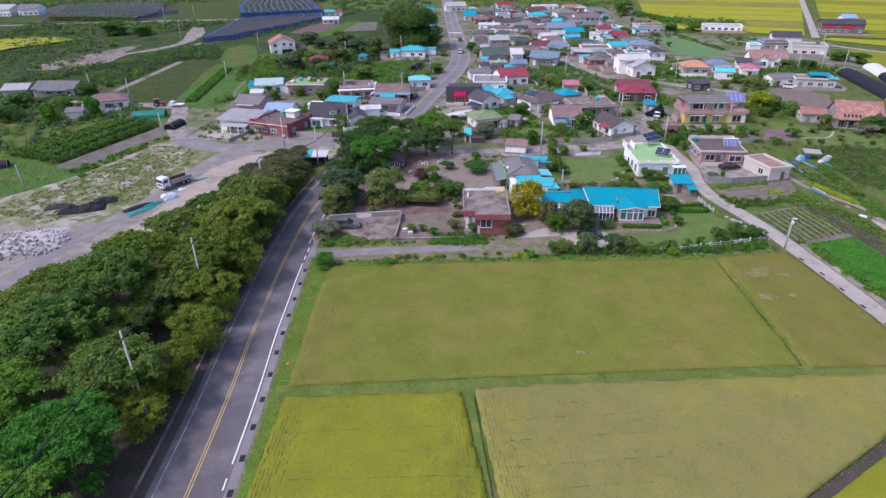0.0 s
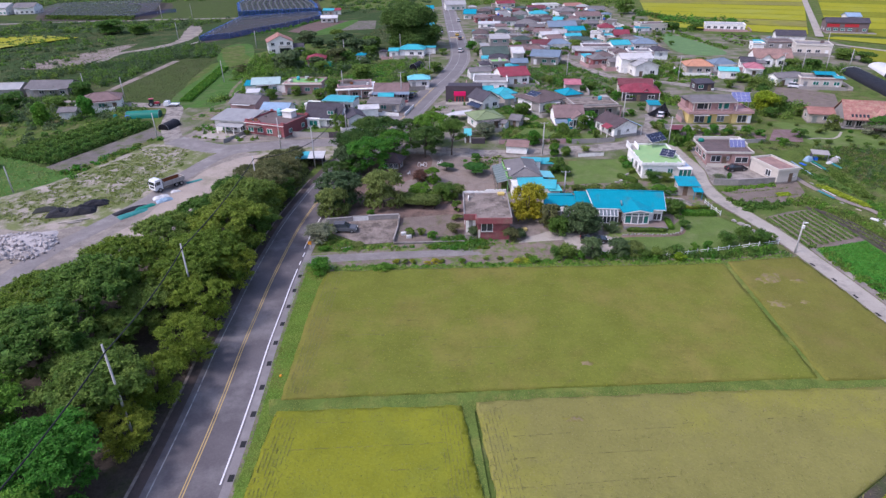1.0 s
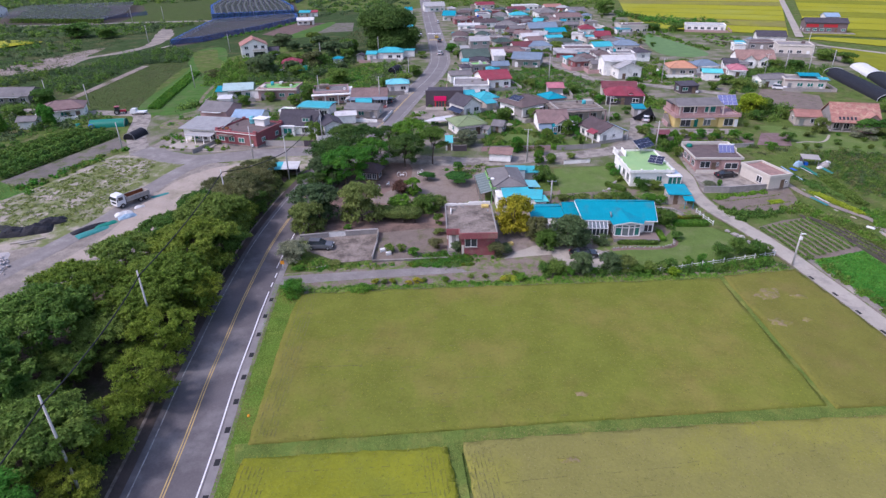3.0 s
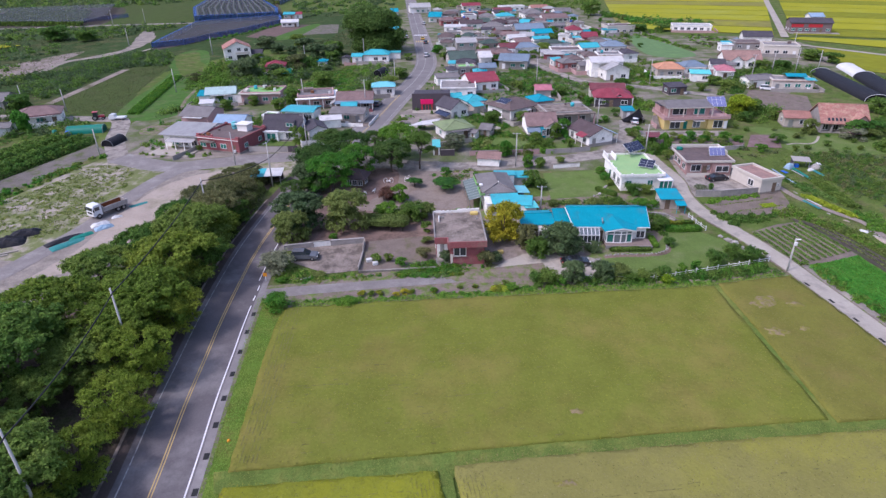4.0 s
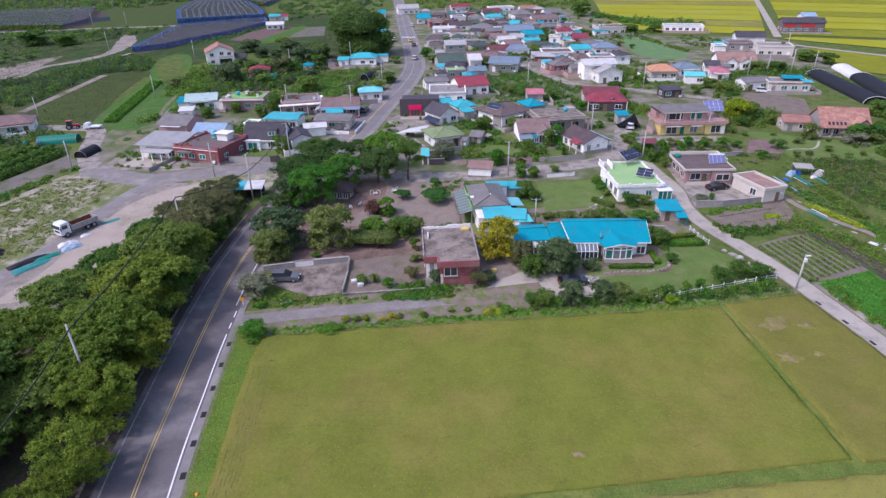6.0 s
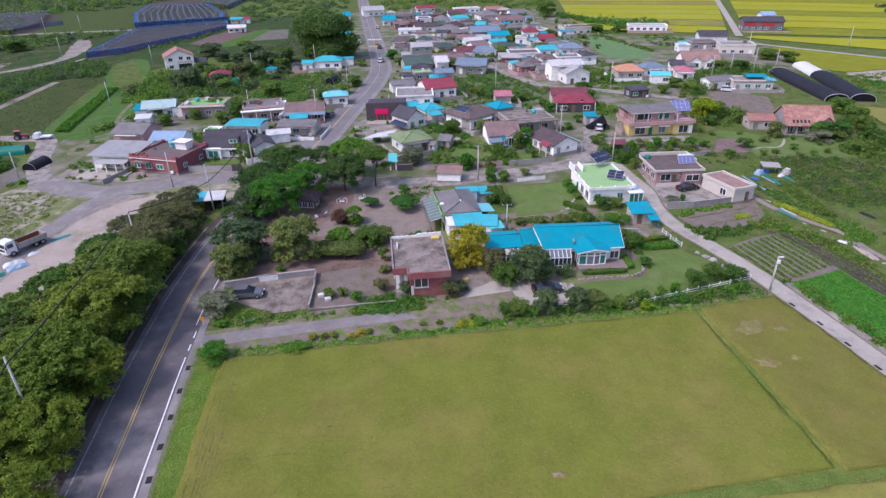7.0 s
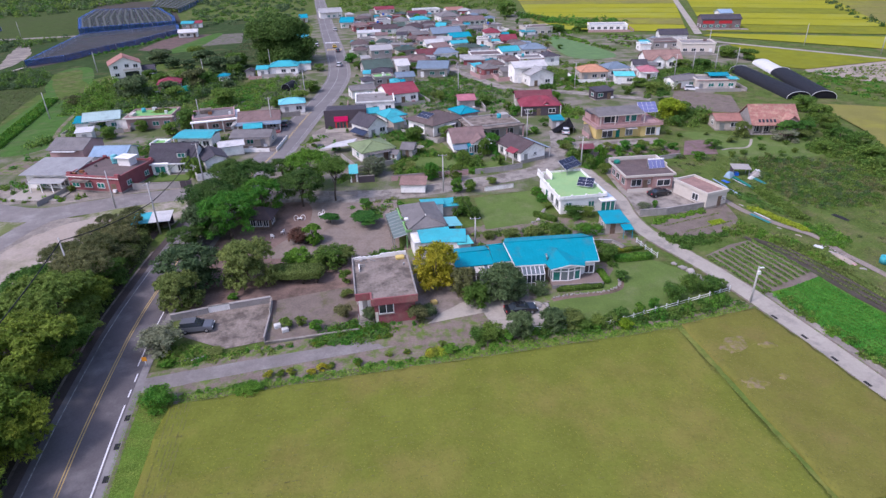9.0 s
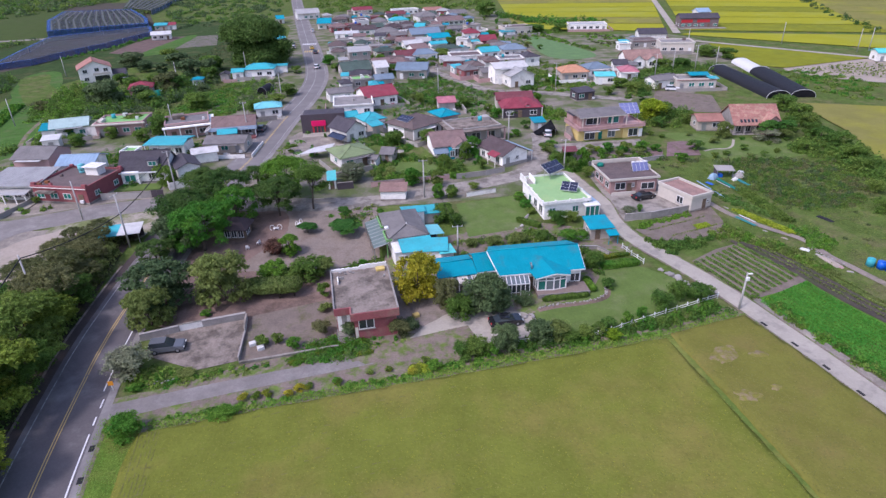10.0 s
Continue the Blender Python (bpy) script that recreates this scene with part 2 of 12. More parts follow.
    "rust": dict(col=(0.22, 0.085, 0.035), rough=0.8, var=0.3, size=1, fine=0.2, bump=0.2),
    "rubber": dict(col=(0.02, 0.02, 0.021), rough=0.8, var=0.1, bump=0),
    "bark": dict(col=(0.085, 0.065, 0.05), var=0.3, size=1, fine=0.15, bump=0.6),
    "orange_sign": dict(col=(0.75, 0.30, 0.02), rough=0.5, var=0.08, bump=0),
    "pink_sign": dict(col=(0.72, 0.01, 0.12), rough=0.5, var=0.06, bump=0),
    "red_paint": dict(col=(0.42, 0.03, 0.04), rough=0.5, var=0.1, bump=0),
    "yellow_paint": dict(col=(0.6, 0.45, 0.15), rough=0.6, var=0.12, bump=0),
    "car_white": dict(col=(0.7, 0.7, 0.71), rough=0.25, var=0.03, bump=0, spec=0.6),
    "car_dark": dict(col=(0.12, 0.125, 0.14), rough=0.2, var=0.03, bump=0, spec=0.7),
    "car_black": dict(col=(0.015, 0.016, 0.02), rough=0.15, var=0.03, bump=0, spec=0.8),
    "car_red": dict(col=(0.4, 0.02, 0.05), rough=0.3, var=0.05, bump=0, spec=0.5),
    "car_yellow": dict(col=(0.65, 0.45, 0.05), rough=0.3, var=0.05, bump=0, spec=0.5),
    "lamp_red": dict(col=(0.45, 0.01, 0.01), rough=0.3, var=0.03, bump=0),
    "lamp_clear": dict(col=(0.7, 0.7, 0.68), rough=0.2, var=0.03, bump=0),
    "glass_dark": dict(col=(0.03, 0.037, 0.045), rough=0.08, var=0.05, bump=0, spec=0.9),
    "glass_teal": dict(col=(0.02, 0.16, 0.13), rough=0.1, var=0.1, bump=0, spec=0.9),
    "glass_grey": dict(col=(0.13, 0.155, 0.165), rough=0.12, var=0.2, size=0.8, fine=0.3, bump=0, spec=0.8),
    "lean_sheet": dict(col=(0.13, 0.17, 0.155), rough=0.5, var=0.2, size=1.5, fine=0.3, bump=0.1),
    "terrace": dict(col=(0.23, 0.175, 0.15), var=0.25, size=1.5, fine=0.25, bump=0.3, second=(0.16, 0.12, 0.105), amount=0.45, second_size=1.5),
    "tilled_earth": dict(col=(0.185, 0.15, 0.128), var=0.25, size=2, fine=0.3, bump=0.6, spec=0.03, rough=0.95, second=(0.13, 0.125, 0.065), amount=0.3, second_size=2.5),
    "park_earth": dict(col=(0.255, 0.21, 0.178), var=0.28, size=3, fine=0.3, bump=0.6, spec=0.03, rough=0.95, second=(0.18, 0.142, 0.118), amount=0.45, second_size=3),
    "solar": dict(col=(0.02, 0.024, 0.05), rough=0.18, var=0.1, bump=0, spec=0.8),
    "solar_pale": dict(col=(0.16, 0.17, 0.33), rough=0.25, var=0.1, bump=0, spec=0.8),
    "wood": dict(col=(0.16, 0.11, 0.075), var=0.25, size=1, fine=0.15, bump=0.2),
}.items():
    if nm in MATT:
        args.update(spec=0.03, rough=0.95)
    M[nm] = material(nm, **args)
ROOFS = {
    "blue": (0.002, 0.25, 0.325), "cyan": (0.05, 0.37, 0.42), "teal": (0.10, 0.50, 0.50), "paleteal": (0.16, 0.48, 0.52),
    "paleblue": (0.27, 0.37, 0.48), "mint": (0.4, 0.52, 0.5), "bluegrey": (0.17, 0.22, 0.275), "grey": (0.175, 0.162, 0.16), "palegrey": (0.36, 0.35, 0.345),
    "whiteroof": (0.54, 0.525, 0.515), "slate": (0.07, 0.063, 0.075), "brown": (0.14, 0.105, 0.10), "darkbrown": (0.085, 0.062, 0.065),
    "mauve": (0.205, 0.138, 0.13), "maroon": (0.17, 0.055, 0.065), "red": (0.25, 0.05, 0.07), "pink": (0.40, 0.15, 0.18),
    "salmon": (0.33, 0.165, 0.135), "orange": (0.46, 0.23, 0.14), "dusk": (0.28, 0.175, 0.15), "concrete": (0.25, 0.23, 0.22), "palegreen": (0.19, 0.238, 0.12),
    "green": (0.2, 0.41, 0.14), "darkgreen": (0.07, 0.10, 0.085),
}
METALLIC = {"mint", "blue", "cyan", "teal", "paleteal", "paleblue", "bluegrey", "palegrey", "whiteroof"}
for nm, c in ROOFS.items():
    M["r_" + nm] = material("roof_" + nm, c, rough=0.45 if nm in METALLIC else 0.75, var=0.14 if nm in METALLIC else 0.28, size=2.0, fine=0.3,
                            bump=0.1 if nm in METALLIC else 0.35, obj_var=0.08, spec=0.14, second=tuple(v * 0.72 + 0.03 for v in c), amount=0.3, second_size=2.2)
M["blue_haze"] = net_material("blue_haze", (0.05, 0.125, 0.34), 0.55)
M["grey_knit"] = net_material("grey_knit", (0.085, 0.09, 0.1), 0.5)
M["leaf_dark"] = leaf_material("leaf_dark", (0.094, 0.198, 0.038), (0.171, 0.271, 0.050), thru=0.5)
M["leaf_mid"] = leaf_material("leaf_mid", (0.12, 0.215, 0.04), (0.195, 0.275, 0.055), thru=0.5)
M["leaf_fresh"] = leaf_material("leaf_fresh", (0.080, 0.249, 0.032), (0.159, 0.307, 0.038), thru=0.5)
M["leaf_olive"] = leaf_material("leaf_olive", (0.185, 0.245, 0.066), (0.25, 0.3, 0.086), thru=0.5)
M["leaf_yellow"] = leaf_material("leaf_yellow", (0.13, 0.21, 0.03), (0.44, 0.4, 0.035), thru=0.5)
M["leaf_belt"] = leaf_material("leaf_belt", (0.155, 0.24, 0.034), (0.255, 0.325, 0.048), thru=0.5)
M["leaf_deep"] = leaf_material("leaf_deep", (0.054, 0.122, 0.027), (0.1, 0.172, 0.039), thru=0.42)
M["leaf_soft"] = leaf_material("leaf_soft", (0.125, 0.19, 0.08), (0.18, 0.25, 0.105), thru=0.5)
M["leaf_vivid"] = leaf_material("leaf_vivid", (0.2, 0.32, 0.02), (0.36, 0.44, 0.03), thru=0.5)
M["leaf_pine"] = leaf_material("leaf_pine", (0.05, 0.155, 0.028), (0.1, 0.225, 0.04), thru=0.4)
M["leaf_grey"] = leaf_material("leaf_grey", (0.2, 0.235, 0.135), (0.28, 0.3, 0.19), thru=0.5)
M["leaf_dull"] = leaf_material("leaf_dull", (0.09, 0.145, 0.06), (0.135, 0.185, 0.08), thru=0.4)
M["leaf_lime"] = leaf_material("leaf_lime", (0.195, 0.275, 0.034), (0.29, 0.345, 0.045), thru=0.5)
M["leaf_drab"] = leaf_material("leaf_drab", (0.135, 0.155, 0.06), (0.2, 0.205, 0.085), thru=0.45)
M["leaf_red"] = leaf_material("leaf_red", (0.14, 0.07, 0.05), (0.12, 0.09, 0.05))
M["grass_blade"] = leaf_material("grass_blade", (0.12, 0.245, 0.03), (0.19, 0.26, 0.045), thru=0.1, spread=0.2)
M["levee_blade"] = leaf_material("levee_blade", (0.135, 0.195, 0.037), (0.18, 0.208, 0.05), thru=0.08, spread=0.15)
M["levee_grass"] = material("levee_grass", (0.115, 0.165, 0.036), spec=0.03, var=0.3, size=3, fine=0.4, bump=0.7, second=(0.19, 0.2, 0.05), amount=0.45)
M["field_pale"] = material("field_pale", (0.12, 0.2, 0.085), spec=0.03, var=0.14, size=3, fine=0.4, bump=0.4, second=(0.14, 0.23, 0.09), amount=0.4)
M["faded_line"] = material("faded_line", (0.36, 0.35, 0.34), var=0.35, size=1.5, fine=0.2, bump=0.1, second=(0.16, 0.15, 0.15), amount=0.5, second_size=1.2)
# dark colour standing in for the shade between rows of rice plants
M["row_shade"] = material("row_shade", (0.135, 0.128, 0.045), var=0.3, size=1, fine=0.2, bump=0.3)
M["lime_blade"] = leaf_material("lime_blade", (0.24, 0.33, 0.02), (0.3, 0.36, 0.03), thru=0.1, spread=0.2)
M["crop_bright"] = leaf_material("crop_bright", (0.055, 0.225, 0.026), (0.095, 0.265, 0.036), thru=0.1, spread=0.2)
M["crop_blade"] = leaf_material("crop_blade", (0.08, 0.18, 0.034), (0.13, 0.215, 0.045), thru=0.1, spread=0.25)
M["dull_grass"] = leaf_material("dull_grass", (0.062, 0.092, 0.032), (0.095, 0.105, 0.042), thru=0.1, spread=0.2)
M["rice_blade_green"] = leaf_material("rice_blade_green", (0.143, 0.156, 0.03), (0.16, 0.157, 0.041), thru=0.02, spread=0.36)
M["rice_blade_olive"] = leaf_material("rice_blade_olive", (0.138, 0.14, 0.03), (0.155, 0.145, 0.04), thru=0.02, spread=0.3)
M["rice_blade_yellow"] = leaf_material("rice_blade_yellow", (0.202, 0.206, 0.019), (0.175, 0.189, 0.024), thru=0.02, spread=0.2)
M["rice_blade_tan"] = leaf_material("rice_blade_tan", (0.202, 0.184, 0.067), (0.18, 0.176, 0.049), thru=0.02, spread=0.16)


# ---- mesh helpers ----
def mesh_of(name, bm, *mats):
    me = bpy.data.meshes.new(name)
    bm.to_mesh(me)
    bm.free()
    for m in mats:
        me.materials.append(m)
    return me


def part(name, bm, mat, parent=None, label=""):
    ob = new(name, mesh_of(name, bm, mat))
    if parent:
        ob.parent = parent
    return tagged(ob, label, kind="stuff" if name == "roof_seams" else "")


def share(name, me, parent, m):
    ob = new(name, me)
    ob.parent = parent
    ob.matrix_basis = m
    return ob


def thing(name, x, y, z=None, yaw=0, label="", category="", group="", kind=""):
    """An empty at a thing's base, on the ground unless z is given."""
    ob = new(name)
    ob.matrix_basis = pose(x, y, gz(y) if z is None else z, 0, 0, yaw)
    return tagged(ob, label, category, group, kind)


def box(bm, x0, x1, y0, y1, z0, z1, bev=0.0):
    vs = [bm.verts.new(p) for p in ((x0, y0, z0), (x1, y0, z0), (x1, y1, z0), (x0, y1, z0), (x0, y0, z1), (x1, y0, z1), (x1, y1, z1), (x0, y1, z1))]
    fs = [bm.faces.new([vs[i] for i in f]) for f in ((3, 2, 1, 0), (4, 5, 6, 7), (0, 1, 5, 4), (1, 2, 6, 5), (2, 3, 7, 6), (3, 0, 4, 7))]
    if bev:
        es = list({e for f in fs for e in f.edges})
        bmesh.ops.bevel(bm, geom=es, offset=bev, segments=1, affect="EDGES")
    return vs


def boxed(*a, bev=0.0):
    bm = bmesh.new()
    box(bm, *a, bev=bev)
    return bm


def slab(bm, pts, t):
    """A plate through four points, t thick downwards."""
    top = [bm.verts.new(p) for p in pts]
    low = [bm.verts.new((p[0], p[1], p[2] - t)) for p in pts]
    n = len(pts)
    bm.faces.new(top)
    bm.faces.new(low[::-1])
    for i in range(n):
        bm.faces.new((top[(i + 1) % n], top[i], low[i], low[(i + 1) % n]))


def tube(bm, p0, p1, r0, r1, n=8, cap=True):
    p0, p1 = Vector(p0), Vector(p1)
    q = (p1 - p0).to_track_quat("Z", "Y")
    rings = []
    for p, r in ((p0, r0), (p1, r1)):
        rings.append([bm.verts.new(p + q @ Vector((r * math.cos(i * math.tau / n), r * math.sin(i * math.tau / n), 0))) for i in range(n)])
    for i in range(n):
        f = bm.faces.new((rings[0][i], rings[0][(i + 1) % n], rings[1][(i + 1) % n], rings[1][i]))
        f.smooth = True
    if cap:
        bm.faces.new(rings[0][::-1])
        bm.faces.new(rings[1])


SOFT = {"plough_soil", "field_olive", "verge_dirt", "west_meadow", "field_pale", "meadow", "verge_grass", "lawn", "field_green", "field_grass", "dark_soil", "brown_soil", "red_soil", "woodland_floor", "site_dirt", "pale_sand", "gravel", "village_floor", "pale_concrete"}


def sheet(name, pts, mat, off, label="", kind="structure", category=""):
    """A patch of ground cover laid on the ground, off metres above it; soft covers get rounded, ragged edges."""
    if mat.name in SOFT and len(pts) > 4 and name not in ("levee", "ditch", "road_verge", "lane_verge", "tilled_strip"):
        loop = smooth_line([pts[-1], *pts, pts[0], pts[1]], 7)[7:-7]
        size = max(p[0] for p in pts) - min(p[0] for p in pts)
        amp = min(0.7, size * 0.02)
        pts = [(x + amp * noise.noise((x * 0.6, y * 0.6, 1)), y + amp * noise.noise((x * 0.6, y * 0.6, 9))) for x, y in loop[:-1]]
    bm = bmesh.new()
    f = bm.faces.new([bm.verts.new((x, y, 0)) for x, y in pts])
    bm.normal_update()
    if f.normal.z < 0:
        bmesh.ops.reverse_faces(bm, faces=[f])
    bmesh.ops.triangulate(bm, faces=bm.faces[:])
    for k in GY[1:-1]:
        bmesh.ops.bisect_plane(bm, geom=bm.verts[:] + bm.edges[:] + bm.faces[:], plane_co=(0, k, 0), plane_no=(0, 1, 0))
    for v in bm.verts:
        v.co.z = gz(v.co.y) + off
    ob = new(name, mesh_of(name, bm, mat))
    return tagged(ob, label, category, kind=kind)


def ribbon(name, line, width, mat, off, label="", offset=0.0, dash=None, kind="structure", parent=None, spans=None):
    """A strip along a centre line of (x, y), shifted sideways by offset."""
    bm = bmesh.new()
    P = [Vector((x, y)) for x, y in line]
    dense, dist = [], [0.0]
    for a, b in zip(P, P[1:]):
        n = max(1, int((b - a).length / 1.5))
        dense += [a.lerp(b, i / n) for i in range(n)]
    dense.append(P[-1])
    for a, b in zip(dense, dense[1:]):
        dist.append(dist[-1] + (b - a).length)
    prev = None
    for i, p in enumerate(dense):
        a, b = dense[max(i - 1, 0)], dense[min(i + 1, len(dense) - 1)]
        d = (b - a).normalized()
        n = Vector((d.y, -d.x))
        w = width[min(i * len(width) // len(dense), len(width) - 1)] if isinstance(width, (list, tuple)) else width
        pair = []
        for s in (-1, 1):
            c = p + n * (offset + s * w / 2)
            pair.append(bm.verts.new((c.x, c.y, gz(c.y) + off)))
        gap = dash and (dist[i] % (dash[0] + dash[1])) > dash[0]
        out = spans and not any(s0 <= p.y <= s1 for s0, s1 in spans)
        if prev and not gap and not out:
            bm.faces.new((prev[0], prev[1], pair[1], pair[0]))
        prev = pair
    ob = new(name, mesh_of(name, bm, mat))
    if parent:
        ob.parent = parent
        return tagged(ob, label)
    return tagged(ob, label, kind=kind)


def bent_tube(bm, pts, r, n=6):
    """One tube that follows a bent line."""
    P = [Vector(p) for p in pts]
    rings = []
    for i, p in enumerate(P):
        d = P[min(i + 1, len(P) - 1)] - P[max(i - 1, 0)]
        q = d.to_track_quat("Z", "Y")
        rings.append([bm.verts.new(p + q @ Vector((r * math.cos(k * math.tau / n), r * math.sin(k * math.tau / n), 0))) for k in range(n)])
    for a, b in zip(rings, rings[1:]):
        best = min(range(n), key=lambda s: sum((a[k].co - b[(k + s) % n].co).length for k in range(n)))
        for k in range(n):
            f = bm.faces.new((a[k], a[(k + 1) % n], b[(k + 1 + best) % n], b[(k + best) % n]))
            f.smooth = True


def smooth_line(pts, n=6):
    """A rounded line through points."""
    out = []
    P = [Vector(p) for p in pts]
    for i in range(len(P) - 1):
        p0, p1, p2, p3 = P[max(i - 1, 0)], P[i], P[i + 1], P[min(i + 2, len(P) - 1)]
        for k in range(n):
            t = k / n
            v = 0.5 * (2 * p1 + (p2 - p0) * t + (2 * p0 - 5 * p1 + 4 * p2 - p3) * t * t + (3 * p1 - p0 - 3 * p2 + p3) * t ** 3)
            out.append(tuple(v))
    out.append(tuple(P[-1]))
    return out


def cards(name, C, N, S, mat, aspect=1.0):
    """A mesh of small pointed leaves at places C with normals N and half sizes S."""
    n = len(C)
    R = nrng.normal(size=(n, 3))
    T = np.cross(N, R)
    T /= np.linalg.norm(T, axis=1, keepdims=True) + 1e-9
    B = np.cross(N, T)
    B /= np.linalg.norm(B, axis=1, keepdims=True) + 1e-9
    S = np.asarray(S).reshape(-1, 1)
    skew = (nrng.random((n, 1)) - 0.5) * 1.1
    V = np.stack([C - T * S - B * S * aspect * 0.55, C + T * S - B * S * aspect * 0.55, C + T * S * skew + B * S * aspect * 1.15], axis=1).reshape(-1, 3)
    me = bpy.data.meshes.new(name)
    me.vertices.add(3 * n)
    me.vertices.foreach_set("co", V.astype(np.float32).ravel())
    me.loops.add(3 * n)
    me.loops.foreach_set("vertex_index", np.arange(3 * n, dtype=np.int32))
    me.polygons.add(n)
    me.polygons.foreach_set("loop_start", np.arange(0, 3 * n, 3, dtype=np.int32))
    me.update(calc_edges=True)
    me.validate()
    me.materials.append(mat)
    return me


def blob_points(lobes, count, up=0.25, low=-0.5, tufts=0):
    """Places and normals of leaves in the shells of ellipsoid lobes (centre, radii)."""
    area = np.array([r[0] * r[1] + r[0] * r[2] + r[1] * r[2] for _, r in lobes])
    pick = nrng.choice(len(lobes), size=count, p=area / area.sum())
    c = np.array([c for c, _ in lobes])[pick]
    r = np.array([r for _, r in lobes])[pick]
    d = nrng.normal(size=(count, 3))
    d[:, 2] += up
    if tufts:
        heads = nrng.normal(size=(len(lobes), tufts, 3))
        heads[:, :, 2] += up
        heads /= np.linalg.norm(heads, axis=2, keepdims=True)
        d = heads[pick, nrng.integers(0, tufts, count)] + d * 0.17
    d /= np.linalg.norm(d, axis=1, keepdims=True)
    d[:, 2] = np.where(d[:, 2] < low, -d[:, 2], d[:, 2])
    depth = 1 - 0.42 * nrng.random(count) ** 2.2 + 0.1 * nrng.normal(size=count)
    P = c + d * r * depth[:, None]
    N = d / r
    N /= np.linalg.norm(N, axis=1, keepdims=True)
    N = N + 0.55 * nrng.normal(size=(count, 3)) + (0, 0, 0.25)
    N /= np.linalg.norm(N, axis=1, keepdims=True)
    return P, N


# ---- ground, fields, roads ----
def build_ground():
    bm = bmesh.new()
    xs = [-4000, -1500, -700, -350, -180, -90, -45, 0, 45, 90, 180, 350, 700, 1500, 4000]
    ys = [-4000, -1200, -300, -80, 0, 50, 94, 104, 130, 165, 220, 280, 340, 450, 700, 1200, 2200, 4000]
    grid = [[bm.verts.new((x, y, gz(y))) for x in xs] for y in ys]
    for a, b in zip(grid, grid[1:]):
        for i in range(len(xs) - 1):
            bm.faces.new((a[i], a[i + 1], b[i + 1], b[i]))
    ob = new("ground", mesh_of("ground", bm, M["meadow"]))
    return tagged(ob, "wide weedy green ground reaching the horizon", "ground", kind="structure")


build_ground()

ROAD = smooth_line([(-19, -70), (-25.6, 0), (-30.3, 37.7), (-32.2, 51.3), (-34.0, 62), (-35.3, 71.5), (-36.2, 78), (-37.1, 86), (-37.9, 95), (-38.0, 101), (-37.9, 107), (-37.7, 115),
                    (-37.3, 123), (-36.4, 133), (-34.8, 145), (-32.4, 158), (-29.4, 173), (-25.6, 204), (-21.4, 233), (-20.2, 264), (-24.5, 307), (-33.6, 379), (-48, 498), (-58.6, 590), (-80, 800)])


sheet("dirt_lot", [(-99, 86.7), (-108.6, 103.6), (-98.9, 121.8), (-95.8, 132), (-90.3, 145.7), (-73.4, 141), (-72.4, 125.6), (-73.4, 110.3), (-76.2, 96.8), (-90.6, 93.5)],
      M["site_dirt"], 0.03, "pale dirt lot with patches of weeds")
sheet("gravel_yard", [(-130, 60), (-118, 86), (-98.4, 94.2), (-91, 94), (-81.9, 96.4), (-76.9, 98), (-72.8, 110.4), (-72.4, 125.6), (-71.1, 138.6), (-63.6, 139), (-46.5, 137), (-45.5, 128),
                      (-47, 112), (-50, 95), (-56, 82), (-62, 72), (-66, 60), (-70, 48), (-100, 42)],
      M["gravel"], 0.045, "grey gravel yard beside the tree belt")
sheet("sandy_strip", [(-67.9, 129.7), (-70.1, 115.3), (-70.1, 100.8), (-72.6, 91.1), (-64.2, 96.4), (-60.7, 112), (-54.1, 130), (-50, 136), (-60, 137.5)],
      M["pale_sand"], 0.06, "pale sandy strip beside the site track")
ribbon("site_track", smooth_line([(-48, 146.5), (-60, 142.5), (-69, 138), (-72.4, 124), (-73.5, 108), (-77.5, 95), (-80, 85), (-79, 70), (-76, 55)]), 4.2, M["old_asphalt"], 0.075, "worn grey track through the site")
sheet("shelter_yard", [(-60, 134), (-53, 137), (-47, 133), (-42.8, 132), (-41.8, 140), (-44, 145), (-60, 142.5)], M["site_dirt"], 0.05, "trodden pale dirt round the bus shelter")
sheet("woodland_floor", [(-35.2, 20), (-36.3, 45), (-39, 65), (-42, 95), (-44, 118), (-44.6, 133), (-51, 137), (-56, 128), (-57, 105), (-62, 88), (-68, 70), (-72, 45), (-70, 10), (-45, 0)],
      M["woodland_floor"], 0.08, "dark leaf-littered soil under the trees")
sheet("orchard_soil", [(-123.5, 128.5), (-109.9, 126.1), (-101.2, 159.6), (-111, 164.3), (-128, 146)], M["field_grass"], 0.03, "grassy soil between crop rows")
sheet("bare_soil", [(-109.4, 125.7), (-101.4, 121.7), (-93.3, 151.5), (-99.6, 157.5)], M["grey_soil"], 0.04, "tilled grey soil strip with weeds")
sheet("green_plot", [(-150, 118), (-118, 92), (-107.9, 106), (-99.1, 122.2), (-109.7, 125.7), (-128, 132)], M["field_olive"], 0.035, "fresh green plot of grass")
sheet("west_meadow", [(-420, 150), (-175, 165), (-150, 195), (-143, 200), (-100, 300), (-60, 270), (-52, 300), (-60, 440), (-130, 450), (-240, 390), (-420, 380)], M["west_meadow"], 0.012, "dark green weedy meadows west of the village")
sheet("grass_field", [(-140.2, 200.4), (-142.4, 254), (-130, 270), (-119.6, 221.9), (-110.1, 186.6), (-126, 183.5)], M["field_grass"], 0.04, "dull green grass field")
sheet("bright_field", [(-109.5, 185.3), (-120.3, 243.9), (-129.3, 264.7), (-136.6, 293.8), (-126.6, 298.1), (-111.3, 261.9), (-101.5, 230.3), (-90.0, 185.4)], M["field_olive"], 0.05, "green crop field with bare streaks")
ribbon("field_path", smooth_line([(-110.0, 262), (-101.0, 232), (-96, 205), (-90, 186)]), 1.2, M["verge_dirt"], 0.065, "narrow worn path beside the crop field")
